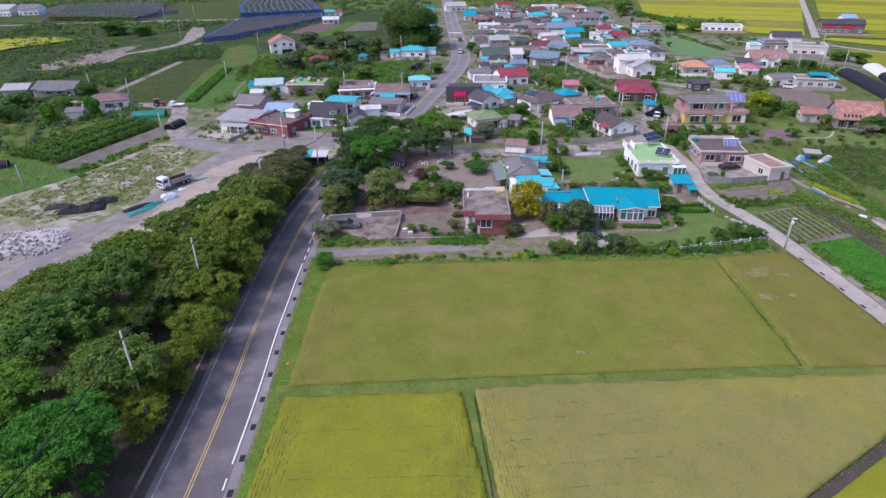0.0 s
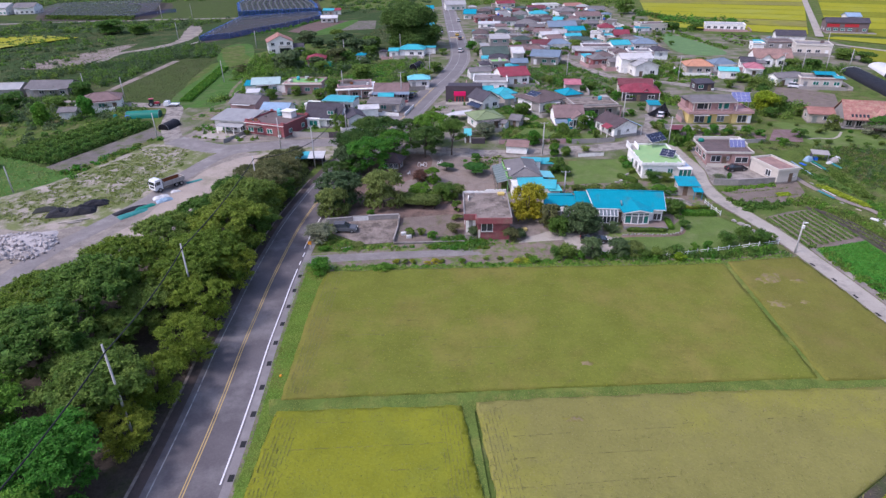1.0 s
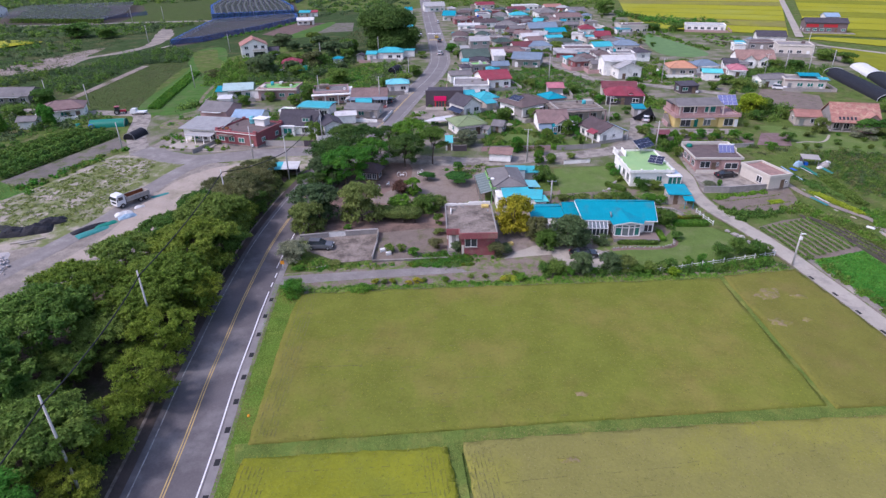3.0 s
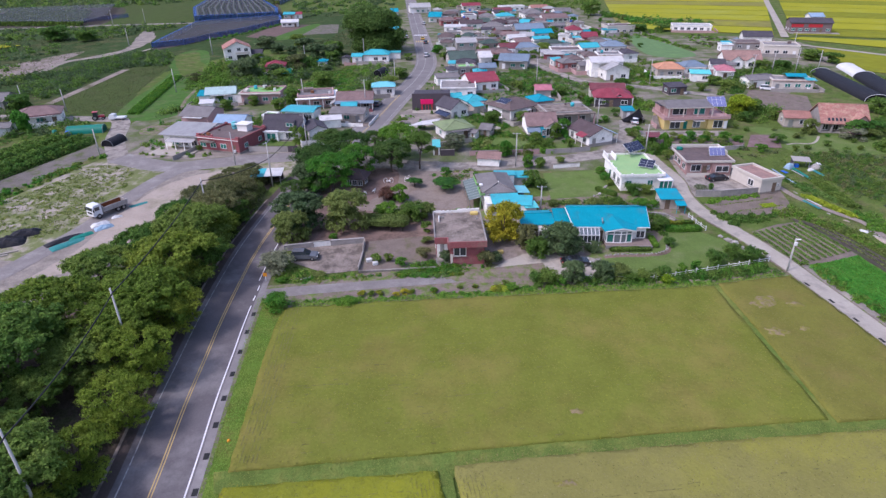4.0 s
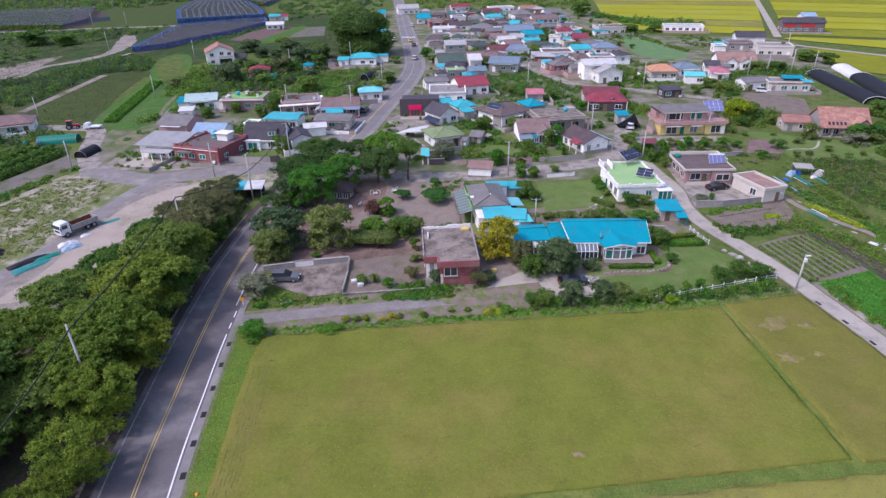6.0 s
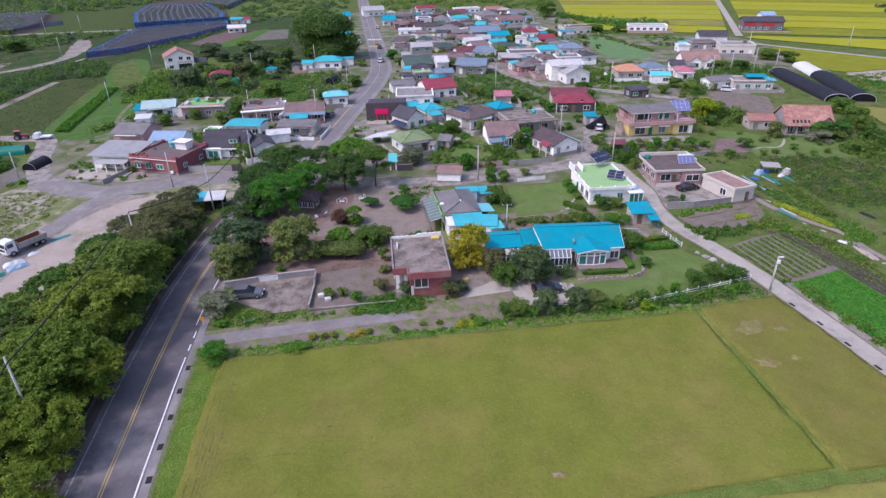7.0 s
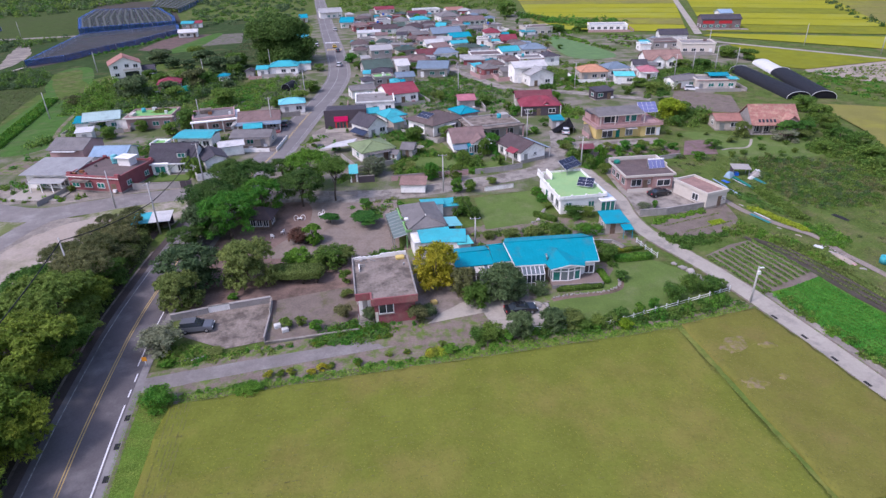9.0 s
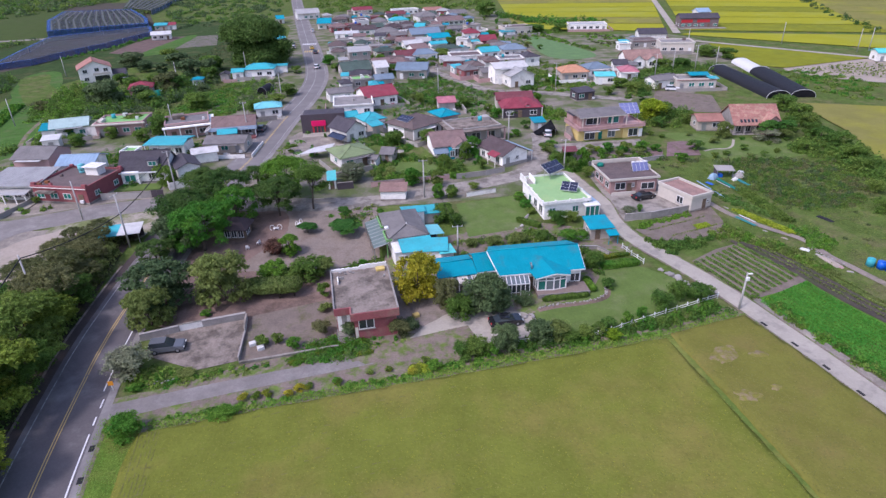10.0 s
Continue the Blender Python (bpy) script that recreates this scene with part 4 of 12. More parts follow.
def row_shade_strips(lines, name, label, height=0.62, width=0.075, spacing=1.0):
    """Broken dark slabs among the tufts, painted shade between rice rows, along straight lines."""
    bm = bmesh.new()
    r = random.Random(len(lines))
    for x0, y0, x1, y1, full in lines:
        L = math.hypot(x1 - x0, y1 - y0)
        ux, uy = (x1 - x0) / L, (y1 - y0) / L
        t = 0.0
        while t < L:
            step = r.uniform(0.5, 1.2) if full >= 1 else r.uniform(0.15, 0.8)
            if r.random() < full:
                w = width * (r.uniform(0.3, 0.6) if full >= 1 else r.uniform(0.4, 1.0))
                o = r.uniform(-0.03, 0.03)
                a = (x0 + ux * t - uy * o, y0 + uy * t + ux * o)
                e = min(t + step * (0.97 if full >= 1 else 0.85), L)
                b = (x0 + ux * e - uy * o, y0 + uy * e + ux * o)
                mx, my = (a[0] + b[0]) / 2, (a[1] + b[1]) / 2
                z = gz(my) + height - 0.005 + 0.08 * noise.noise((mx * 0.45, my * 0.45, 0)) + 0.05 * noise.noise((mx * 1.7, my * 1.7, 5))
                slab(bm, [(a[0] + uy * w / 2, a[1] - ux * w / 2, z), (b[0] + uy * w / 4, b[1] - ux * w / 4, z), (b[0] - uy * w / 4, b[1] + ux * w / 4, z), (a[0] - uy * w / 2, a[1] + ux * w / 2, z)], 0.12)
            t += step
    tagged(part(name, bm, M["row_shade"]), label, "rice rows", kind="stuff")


def headland(poly_edge, inward, n, pitch=0.42):
    """Lines parallel to a paddy's edge, where rows run round it."""
    (x0, y0), (x1, y1) = poly_edge
    return [(x0 + inward * pitch * (k + 0.6), y0, x1 + inward * pitch * (k + 0.6), y1, 0.72) for k in range(n)]


def bare_patch(x, y, rx, ry, turn, height=0.66):
    bm = bmesh.new()
    n = 26
    c = bm.verts.new((x, y, gz(y) + height + 0.12))
    ring = []
    for i in range(n):
        a = i * math.tau / n
        k = 0.75 + 0.5 * noise.noise((math.cos(a) * 1.3 + x, math.sin(a) * 1.3 + y, 2))
        u, v = rx * k * math.cos(a), ry * k * math.sin(a)
        ct, st = math.cos(turn), math.sin(turn)
        ring.append(bm.verts.new((x + u * ct - v * st, y + u * st + v * ct, gz(y) + height - 0.12)))
    for i in range(n):
        bm.faces.new((c, ring[i], ring[(i + 1) % n]))
    tagged(part("flattened_rice", bm, M["bare_patch"]), "pale flattened patch in the rice", "rice patch", kind="stuff")


bare_patch(42.2, 85.8, 3.0, 1.8, 0.3)
bare_patch(40.8, 78.0, 2.1, 1.4, -0.2)
bare_patch(46.5, 85.0, 1.4, 1.0, 0.2)
bare_patch(45.0, 79.0, 1.0, 0.7, 0.2)
bare_patch(11.8, 62.0, 1.0, 0.6, 0.0)
bare_patch(8.9, 51.8, 1.8, 0.7, 0.1)
row_shade_strips([(-23.4, 44.3, -4.8, 47.1, 0.75), (-20.3, 38.1, -2.6, 40.3, 0.75), (-11.2, 42.8, -4.3, 43.6, 0.5), (-20.1, 48.7, -5.7, 50.4, 0.5), (-22, 34, -3, 36.4, 0.5), (-22, 29, -3, 31.6, 0.4)], "row_gap", "dark strips for shade between yellow rice rows", 0.64)
row_shade_strips(headland(((-24.4, 49.2), (-22.0, 17)), 1, 7) + headland(((-3.8, 51.9), (3.0, 19)), -1, 6), "row_gap", "dark strips for shade between edge rows of rice", 0.64, 0.07)
row_shade_strips([(0.8, 48.4, 20.5, 51.7, 0.6), (9.5, 46.8, 17.3, 48.0, 1.0), (2.0, 41.7, 18.6, 44.7, 0.7), (2.3, 45.4, 7.2, 46.3, 0.6), (7.4, 39.6, 22, 42.2, 0.6), (20, 52, 40, 55.4, 0.25), (22, 46.5, 34, 48.6, 0.3)], "row_gap", "dark strips for shade between tan rice rows", 0.64)
row_shade_strips(headland(((-1.4, 52.6), (5.2, 21)), 1, 6), "row_gap", "dark strips for shade between edge rows of rice", 0.64, 0.1)
row_shade_strips([(-22.8, 65.2, -15.2, 65.9, 0.8), (-21.1, 68.8, -17.9, 69.0, 0.6), (-3.2, 64.0, 3.0, 65.0, 0.8), (-4.8, 60.2, 0, 61.0, 0.6), (-10.3, 65.8, -8.2, 66.1, 0.6), (12, 66, 20, 67, 0.3), (-18, 75, -6, 76.2, 0.25)], "row_gap", "faint strips for shade between olive rice rows", 0.59, 0.1)
row_shade_strips(headland(((-24.8, 53.4), (-27.6, 82.5)), 1, 6), "row_gap", "dark strips for shade between edge rows of rice", 0.585, 0.13)
row_shade_strips([(-26 + (y - 54) * -0.08 + 2.4, y, min(38, -26 + r0), y + 0.12 * (min(64, r0)), 0.13) for y, r0 in ((54.2 + 1.15 * k, 40 - (k * 7) % 23) for k in range(25))], "row_gap", "faint broken strips for shade between rice rows", 0.58, 0.11)
sheet("levee", [(-26.5, 52.4), (-24.4, 52.8), (39.5, 62.3), (55.7, 63.2), (56.0, 60.8), (-3, 52.4), (-25.5, 49.8)], M["levee_grass"], 0.2, "grassy levee between paddies")
sheet("levee", [(36.9, 91), (38, 91.2), (40.3, 62), (39.2, 61.8)], M["levee_grass"], 0.18, "low grassy levee between paddies")
sheet("levee", [(-3.6, 52.6), (-2.1, 52.8), (0.6, 38), (3.8, 19), (2.6, 19), (-0.4, 38)], M["levee_grass"], 0.22, "bright grassy levee between paddies")
sheet("ditch", [(58, 59.4), (57.3, 60.2), (42.2, 49.1), (31.2, 40.9), (4, 20), (7, 18.6), (32.6, 40.4), (43.5, 48.7)], M["dark_soil"], 0.06, "dark drainage ditch between paddies")
sheet("road_verge", [(-22.7, 16), (-25.2, 38), (-27, 50), (-30, 68), (-33, 86), (-28, 85), (-27.6, 83.4), (-24.7, 52.5), (-25, 50), (-22, 16)], M["verge_grass"], 0.07, "green grass verge between road and paddy")
sheet("lane_verge", [(-33, 86.2), (-28, 86.6), (-18, 88.4), (-8, 90.2), (2, 91.8), (12, 93.4), (24, 92.6), (36.6, 92.8), (49, 96.2), (50.6, 94), (36.6, 89.6), (-10, 84.2), (-27, 82.2)], M["verge_dirt"], 0.06, "dusty weedy bank between lane and paddy")


def grass(poly, n, size, mat, label, lift=0.0):
    P = scatter(poly, n)
    k = len(P)
    C = np.c_[P, np.interp(P[:, 1], GY, GZ) + lift + size * 0.6 * nrng.random(k)]
    N = nrng.normal(size=(k, 3)) * (0.4, 0.4, 0.25) + (0, 0, 1.0)
    N /= np.linalg.norm(N, axis=1, keepdims=True)
    ob = new("grass", cards("grass", C, N, size * (0.4 + 0.6 * nrng.random(k)), M[mat], 0.6))
    return tagged(ob, label, "grass", kind="stuff")


grass([(-25.2, 38), (-27, 50), (-30, 68), (-33, 86), (-28, 85), (-27.8, 83.4), (-24.8, 52.5), (-25, 50), (-22.4, 20), (-21, 20)], 26000, 0.115, "grass_blade", "long green grass along the road verge", 0.07)
grass([(-26.5, 52.4), (39.5, 62.1), (57.4, 63), (57.4, 61), (-3, 52.6), (-25.5, 50)], 14000, 0.12, "levee_blade", "grass on the levee", 0.2)
grass([(-3.6, 52.6), (-2.1, 52.8), (0.6, 38), (3.8, 19), (2.6, 19), (-0.4, 38)], 4500, 0.11, "levee_blade", "grass on the low levee", 0.2)
grass([(-32, 84.9), (-28, 84.6), (-10, 86.9), (36.6, 91.6), (49, 95.4), (50.6, 94), (36.6, 90.8), (-10, 85.6), (-27, 83.6)], 9000, 0.2, "grass_blade", "weedy grass along the lane", 0.06)


# ---- houses ----
WINDOWS = {}
HOUSES = []
ROAD_POINTS = [(ax + (bx - ax) * k / 6, ay + (by - ay) * k / 6) for (ax, ay), (bx, by) in zip(ROAD, ROAD[1:]) for k in range(6)]


def window_meshes(w, h, glass):
    key = (round(w, 1), round(h, 1), glass)
    if key not in WINDOWS:
        w, h = key[0], key[1]
        bm = bmesh.new()
        t = 0.09
        for a in ((-w / 2, w / 2, 0, t), (-w / 2, w / 2, h - t, h)):
            box(bm, a[0], a[1], -0.08, 0.04, a[2], a[3])
        for x in (-w / 2, -t / 2, w / 2 - t):
            box(bm, x, x + t, -0.08, 0.04, t, h - t)
        fr = mesh_of("frame", bm, M["trim_white"])
        gl = mesh_of("pane", boxed(-w / 2 + t, w / 2 - t, -0.045, 0.03, t, h - t), M[glass])
        bm = boxed(-w / 2 - 0.1, w / 2 + 0.1, -0.16, 0.03, -0.09, -0.003)
        WINDOWS[key] = fr, gl, mesh_of("sill", bm, M["concrete"])
    return WINDOWS[key]


def window(parent, x, y, z, w, h, turn, glass="glass_dark"):
    """A two-sash window on a wall: frame with its pane and sill."""
    fr, gl, si = window_meshes(w, h, glass)
    ob = share("window", fr, parent, pose(x, y, z, 0, 0, turn))
    share("pane", gl, ob, Matrix())
    share("sill", si, ob, Matrix())
    return ob


def door(parent, x, y, w=1.0, h=2.05, turn=0, mat="wood"):
    d = part("door", boxed(-w / 2, w / 2, -0.07, 0.03, 0.02, h, bev=0.015), M[mat], parent)
    d.matrix_basis = pose(x, y, 0, 0, 0, turn)
    part("handle", boxed(w / 2 - 0.18, w / 2 - 0.1, -0.12, -0.072, 0.95, 1.1), M["metal_grey"], d)
    return d


WORDS = {"blue": "bright blue", "cyan": "cyan blue", "teal": "teal", "paleteal": "pale teal", "paleblue": "pale blue", "mint": "pale mint", "bluegrey": "blue-grey", "grey": "grey",
         "palegrey": "pale grey", "whiteroof": "white", "slate": "dark slate", "brown": "brown", "darkbrown": "dark brown", "mauve": "mauve-brown", "maroon": "maroon",
         "red": "red", "pink": "pinkish red", "salmon": "salmon", "orange": "orange", "dusk": "faded brown-pink", "concrete": "weathered concrete", "palegreen": "pale green", "green": "green", "darkgreen": "dark green"}
WALLS = {"white": "white", "cream": "cream", "beige": "beige", "grey": "grey", "darkwall": "dark", "brick": "red brick", "pinkwall": "pinkish", "redband": "dark red-banded", "yellowwall": "yellow"}
SHAPES = {"flat": "flat", "gable": "gabled", "gablex": "gabled", "hip": "hipped", "shed": "sloping"}


def roof_gable(w, d, h, over, rise, along):
    """Two sloping plates and their ridge; along: the ridge runs along x."""
    bm = bmesh.new()
    if along:
        a, b = w / 2 + over, d / 2 + over
        z0 = h - rise * over / (d / 2)
        slab(bm, [(-a, -b, z0), (a, -b, z0), (a, 0, h + rise), (-a, 0, h + rise)], 0.13)
        slab(bm, [(-a, 0, h + rise), (a, 0, h + rise), (a, b, z0), (-a, b, z0)], 0.13)
    else:
        a, b = w / 2 + over, d / 2 + over
        z0 = h - rise * over / (w / 2)
        slab(bm, [(-a, b, z0), (-a, -b, z0), (0, -b, h + rise), (0, b, h + rise)], 0.13)
        slab(bm, [(0, b, h + rise), (0, -b, h + rise), (a, -b, z0), (a, b, z0)], 0.13)
    return bm


def roof_hip(w, d, h, over, rise):
    bm = bmesh.new()
    a, b = w / 2 + over, d / 2 + over
    if a >= b:
        r = [(-(a - b) - 0.15 * b, 0), (a - b + 0.15 * b, 0)]
    else:
        r = [(0, -(b - a) - 0.15 * a), (0, b - a + 0.15 * a)]
    z0 = h + 0.02
    base = [bm.verts.new(p) for p in ((-a, -b, z0), (a, -b, z0), (a, b, z0), (-a, b, z0))]
    low = [bm.verts.new((v.co.x, v.co.y, z0 - 0.16)) for v in base]
    top = [bm.verts.new((x, y, z0 + rise)) for x, y in r]
    if a >= b:
        fs = [(base[0], base[1], top[1], top[0]), (base[1], base[2], top[1]), (base[2], base[3], top[0], top[1]), (base[3], base[0], top[0])]
    else:
        fs = [(base[0], base[1], top[0]), (base[1], base[2], top[1], top[0]), (base[2], base[3], top[1]), (base[3], base[0], top[0], top[1])]
    for f in fs:
        bm.faces.new(f)
    for i in range(4):
        bm.faces.new((low[i], low[(i + 1) % 4], base[(i + 1) % 4], base[i]))
    bm.faces.new(low[::-1])
    return bm, r, z0 + rise


def seams(w, d, z_at, pitch, along=True):
    """Raised seams that run down a roof's slope."""
    bm = bmesh.new()
    n = int(w / pitch)
    for i in range(n + 1):
        x = -w / 2 + w * i / n
        for s in (-1, 1):
            p0, p1 = (x, 0, z_at(0)), (x, s * d / 2, z_at(d / 2))
            q = [(x - 0.03, p0[1], p0[2]), (x + 0.03, p0[1], p0[2]), (x + 0.03, p1[1], p1[2]), (x - 0.03, p1[1], p1[2])]
            if not along:
                q = [(c[1], c[0], c[2]) for c in q]
            slab(bm, [(c[0], c[1], c[2] + 0.05) for c in (q if (s < 0) == along else q[::-1])], 0.06)
    return bm


def house(name, x, y, yaw, w, d, h, kind, roof, wall, label="", windows=True, over=0.45, rise=None, glass=None, category=None, base=None, deck=None, yard=None):
    """A house: walls, roof of the kind named, windows, door and small fittings. Front is its -y side."""
    lab = label or f"{WALLS[wall]}-walled {'store shed' if name in ('shed', 'carport') else 'village ' + name} with a {WORDS[roof]} {SHAPES[kind]} roof"
    HOUSES.append((x, y, max(w, d) * 0.62))
    root = thing(name, x, y, base, yaw, lab, category or {"shed": "shed", "carport": "shed"}.get(name, "house"), "village houses")
    r = random.Random(int(x * 31 + y * 17))
    rm, wm = M["r_" + roof], M["w_" + wall]
    z0 = -0.5
    rise = rise or {"gable": 0.27 * d / 2 * 1.35, "gablex": 0.42 * w / 2, "hip": 0.42 * min(w, d) / 2, "shed": 0.12 * d, "flat": 0}[kind]
    bm = bmesh.new()
    if kind == "shed":
        vs = box(bm, -w / 2, w / 2, -d / 2, d / 2, z0, h)
        for v in vs[6:]:
            v.co.z += rise
    elif kind in ("gable", "gablex"):
        vs = box(bm, -w / 2, w / 2, -d / 2, d / 2, z0, h - 0.02)
        if kind == "gable":
            ends = ((-w / 2, -1), (w / 2, 1))
            for ex, s in ends:
                bm.faces.new([bm.verts.new(p) for p in ((ex, -d / 2, h - 0.02), (ex, d / 2, h - 0.02), (ex, 0, h + rise - 0.08))][::s])
        else:
            for ey, s in ((-d / 2, 1), (d / 2, -1)):
                bm.faces.new([bm.verts.new(p) for p in ((-w / 2, ey, h - 0.02), (w / 2, ey, h - 0.02), (0, ey, h + rise - 0.08))][::s])
    elif kind == "flat":
        box(bm, -w / 2, w / 2, -d / 2, d / 2, z0, h - 0.3)
    else:
        box(bm, -w / 2, w / 2, -d / 2, d / 2, z0, h)
    part("wall", bm, wm, root)
    bm = boxed(-w / 2 - 0.06, w / 2 + 0.06, -d / 2 - 0.06, d / 2 + 0.06, z0, 0.28, bev=0.02)
    part("plinth", bm, M["concrete"], root)
    if kind == "flat":
        part("roof", boxed(-w / 2 + 0.01, w / 2 - 0.01, -d / 2 + 0.01, d / 2 - 0.01, h - 0.298, h - 0.18), M["r_" + (deck or roof)], root)
        rim = wm if wall in ("brick", "white", "pinkwall", "cream", "darkwall") else M["w_grey"]
        for a in ((-w / 2 - 0.18, w / 2 + 0.18, -d / 2 - 0.18, -d / 2 + 0.14), (-w / 2 - 0.18, w / 2 + 0.18, d / 2 - 0.14, d / 2 + 0.18),
                  (-w / 2 - 0.18, -w / 2 + 0.14, -d / 2 + 0.14, d / 2 - 0.14), (w / 2 - 0.14, w / 2 + 0.18, -d / 2 + 0.14, d / 2 - 0.14)):
            part("parapet", boxed(*a, h - 0.296, h + 0.22), rim, root)
        for k in range(r.randrange(0, 4) if w > 5 else 0):
            cx, cy, cs = r.uniform(-w * 0.4, w * 0.4), r.uniform(-d * 0.35, d * 0.4), r.uniform(0.25, 0.7)
            part("roof_box", boxed(cx - cs, cx + cs, cy - cs * 0.6, cy + cs * 0.6, h - 0.178, h + r.uniform(0.1, 0.9), bev=0.03), M[r.choice(("w_grey", "white_sack", "r_brown", "w_white", "rust"))], root)
        if r.random() < 0.5 and w > 6:
            tx = w * 0.25 * r.choice((-1, 1))
            bm = bmesh.new()
            tube(bm, (tx, d * 0.2, h - 0.18), (tx, d * 0.2, h + 0.95), 0.6, 0.55, 12)
            part("water_tank", bm, M[r.choice(("blue_plastic", "teal_net", "r_cyan"))], root, "round plastic roof tank")
    elif kind == "shed":
        bm = bmesh.new()
        a, b = w / 2 + 0.3, d / 2 + 0.3
        s = rise / d
        slab(bm, [(-a, -b, h + 0.1 - s * 0.3), (a, -b, h + 0.1 - s * 0.3), (a, b, h + 0.1 + rise + s * 0.3), (-a, b, h + 0.1 + rise + s * 0.3)], 0.1)
        part("roof", bm, rm, root)
    elif kind == "hip":
        bm, ridge, zt = roof_hip(w, d, h, over, rise)
        part("roof", bm, rm, root)
        bm = bmesh.new()
        tube(bm, (*ridge[0], zt + 0.02), (*ridge[1], zt + 0.02), 0.11, 0.11, 6)
        for i, (sx, sy) in enumerate(((-1, -1), (1, -1), (1, 1), (-1, 1))):
            end = ridge[(0 if sx < 0 else 1)] if w >= d else ridge[(0 if sy < 0 else 1)]
            tube(bm, (*end, zt + 0.02), (sx * (w / 2 + over), sy * (d / 2 + over), h + 0.04), 0.09, 0.09, 5)
        part("ridge_cap", bm, rm, root)
    else:
        al = kind == "gable"
        part("roof", roof_gable(w, d, h, over, rise, al), rm, root)
        bm = bmesh.new()
        if al:
            tube(bm, (-w / 2 - over, 0, h + rise), (w / 2 + over, 0, h + rise), 0.11, 0.11, 6)
        else:
            tube(bm, (0, -d / 2 - over, h + rise), (0, d / 2 + over, h + rise), 0.11, 0.11, 6)
        part("ridge_cap", bm, rm, root)
        if y < 300 and (roof in METALLIC or name == "warehouse"):
            span = d if al else w
            run = w if al else d
            part("roof_seams", seams(run + 2 * over - 0.1, span + 1.6 * over, lambda v: h + rise - rise * v / (span / 2), 0.75, al), rm, root)
    if windows:
        storeys = 2 if h > 4.9 and name in ("house", "shop") else 1
        glass = glass or r.choice(("glass_dark", "glass_dark", "glass_teal"))
        n = max(1, int(w / 3.0))
        dk = r.randrange(n) if name != "warehouse" else 0
        for s in range(storeys):
            zb = 0.95 + s * 2.75
            for i in range(n):
                cx = -w / 2 + w * (i + 0.5) / n
                if i == dk and s == 0:
                    door(root, cx, -d / 2, min(1.2, w * 0.3), mat=r.choice(("wood", "trim_white", "metal_grey")))
                elif w > 2:
                    window(root, cx, -d / 2, zb, min(1.8, w / n - 0.9) if w / n > 1.6 else 0.7, 1.25, 0, glass)
            if d > 4:
                for sx, tn in ((-1, -90), (1, 90)):
                    for i in range(max(1, int(d / 4.5))):
                        cy = -d / 2 + d * (i + 0.5) / max(1, int(d / 4.5))
                        window(root, sx * w / 2, cy, zb, 1.4, 1.1, tn, glass)
        if r.random() < 0.6 and kind in ("gable", "hip") and d > 6:
            part("awning", boxed(-w * 0.35, w * 0.35, -d / 2 - over - 0.9, -d / 2 - over + 0.02, h - 0.42, h - 0.34), M[r.choice(("r_palegrey", "r_whiteroof", "r_grey"))], root)
    if windows and y < 330 and w > 4:
        part("aircon_unit", boxed(w * 0.36, w * 0.36 + 0.8, -d / 2 - 0.5, -d / 2 - 0.1, 0.29, 0.9, bev=0.03), M["trim_white"], root)
        part("gutter", boxed(-w / 2 - 0.2, w / 2 + 0.2, -d / 2 - (over if kind != "flat" else 0.18) - 0.11, -d / 2 - (over if kind != "flat" else 0.18) - 0.012, h - 0.28, h - 0.16), M[r.choice(("w_white", "w_grey", "w_brick"))], root) if kind in ("hip", "flat") else None
    if yard if yard is not None else (name == "house" and 150 < y < 380 and r.random() < 0.95):
        q = r.uniform(2.6, 4.2)
        s = r.choice((-1, 1))
        part("yard_slab", boxed(-w / 2 - 0.8 - (1.8 if s < 0 else 0), w / 2 + 0.8 + (1.8 if s > 0 else 0), -d / 2 - q, -d / 2 - 0.062, -0.5, 0.09), M[r.choice(("concrete", "pale_concrete", "stained_concrete"))], root, "bare concrete yard slab")
        wallm = M[r.choice(("w_grey", "w_pinkwall", "w_white", "w_beige", "stone"))]
        hw = r.uniform(0.9, 1.5)
        part("yard_wall", boxed(-w / 2 - 0.95 - (1.7 if s < 0 else 0), w / 2 + (0.95 if s > 0 else -1.6), -d / 2 - q - 0.18, -d / 2 - q - 0.002, -0.5, hw), wallm, root, "low garden wall")
        part("yard_wall", boxed(s * (w / 2 + 2.7) - 0.09, s * (w / 2 + 2.7) + 0.09, -d / 2 - q - 0.002, d / 2, -0.5, hw), wallm, root, "low garden wall")
        for k in range(r.randrange(3, 8)):
            cx, cy, cs = r.uniform(-w / 2, w / 2), -d / 2 - r.uniform(0.8, q - 0.5), r.uniform(0.2, 0.55)
            part("yard_crate", boxed(cx - cs, cx + cs, cy - cs * 0.7, cy + cs * 0.7, 0.092, 0.1 + cs * 1.4, bev=0.04), M[r.choice(("r_cyan", "white_sack", "rust", "w_grey", "green_tarp", "wood", "white_sack", "w_brick", "black_plastic"))], root)
    if name == "house" and y > 245 and kind != "shed" and r.random() < 0.75 and not label:
        s = r.choice((-1, 1))
        aw, ad, a = r.uniform(2.4, 4.0), r.uniform(2.6, 4.5), radians(yaw)
        lx, ly = r.choice(((s * (w / 2 + aw / 2 + 0.7), -d * r.uniform(-0.1, 0.4)), (s * w * 0.3, d / 2 + ad / 2 + 0.6)))
        ax, ay = x + lx * math.cos(a) - ly * math.sin(a), y + lx * math.sin(a) + ly * math.cos(a)
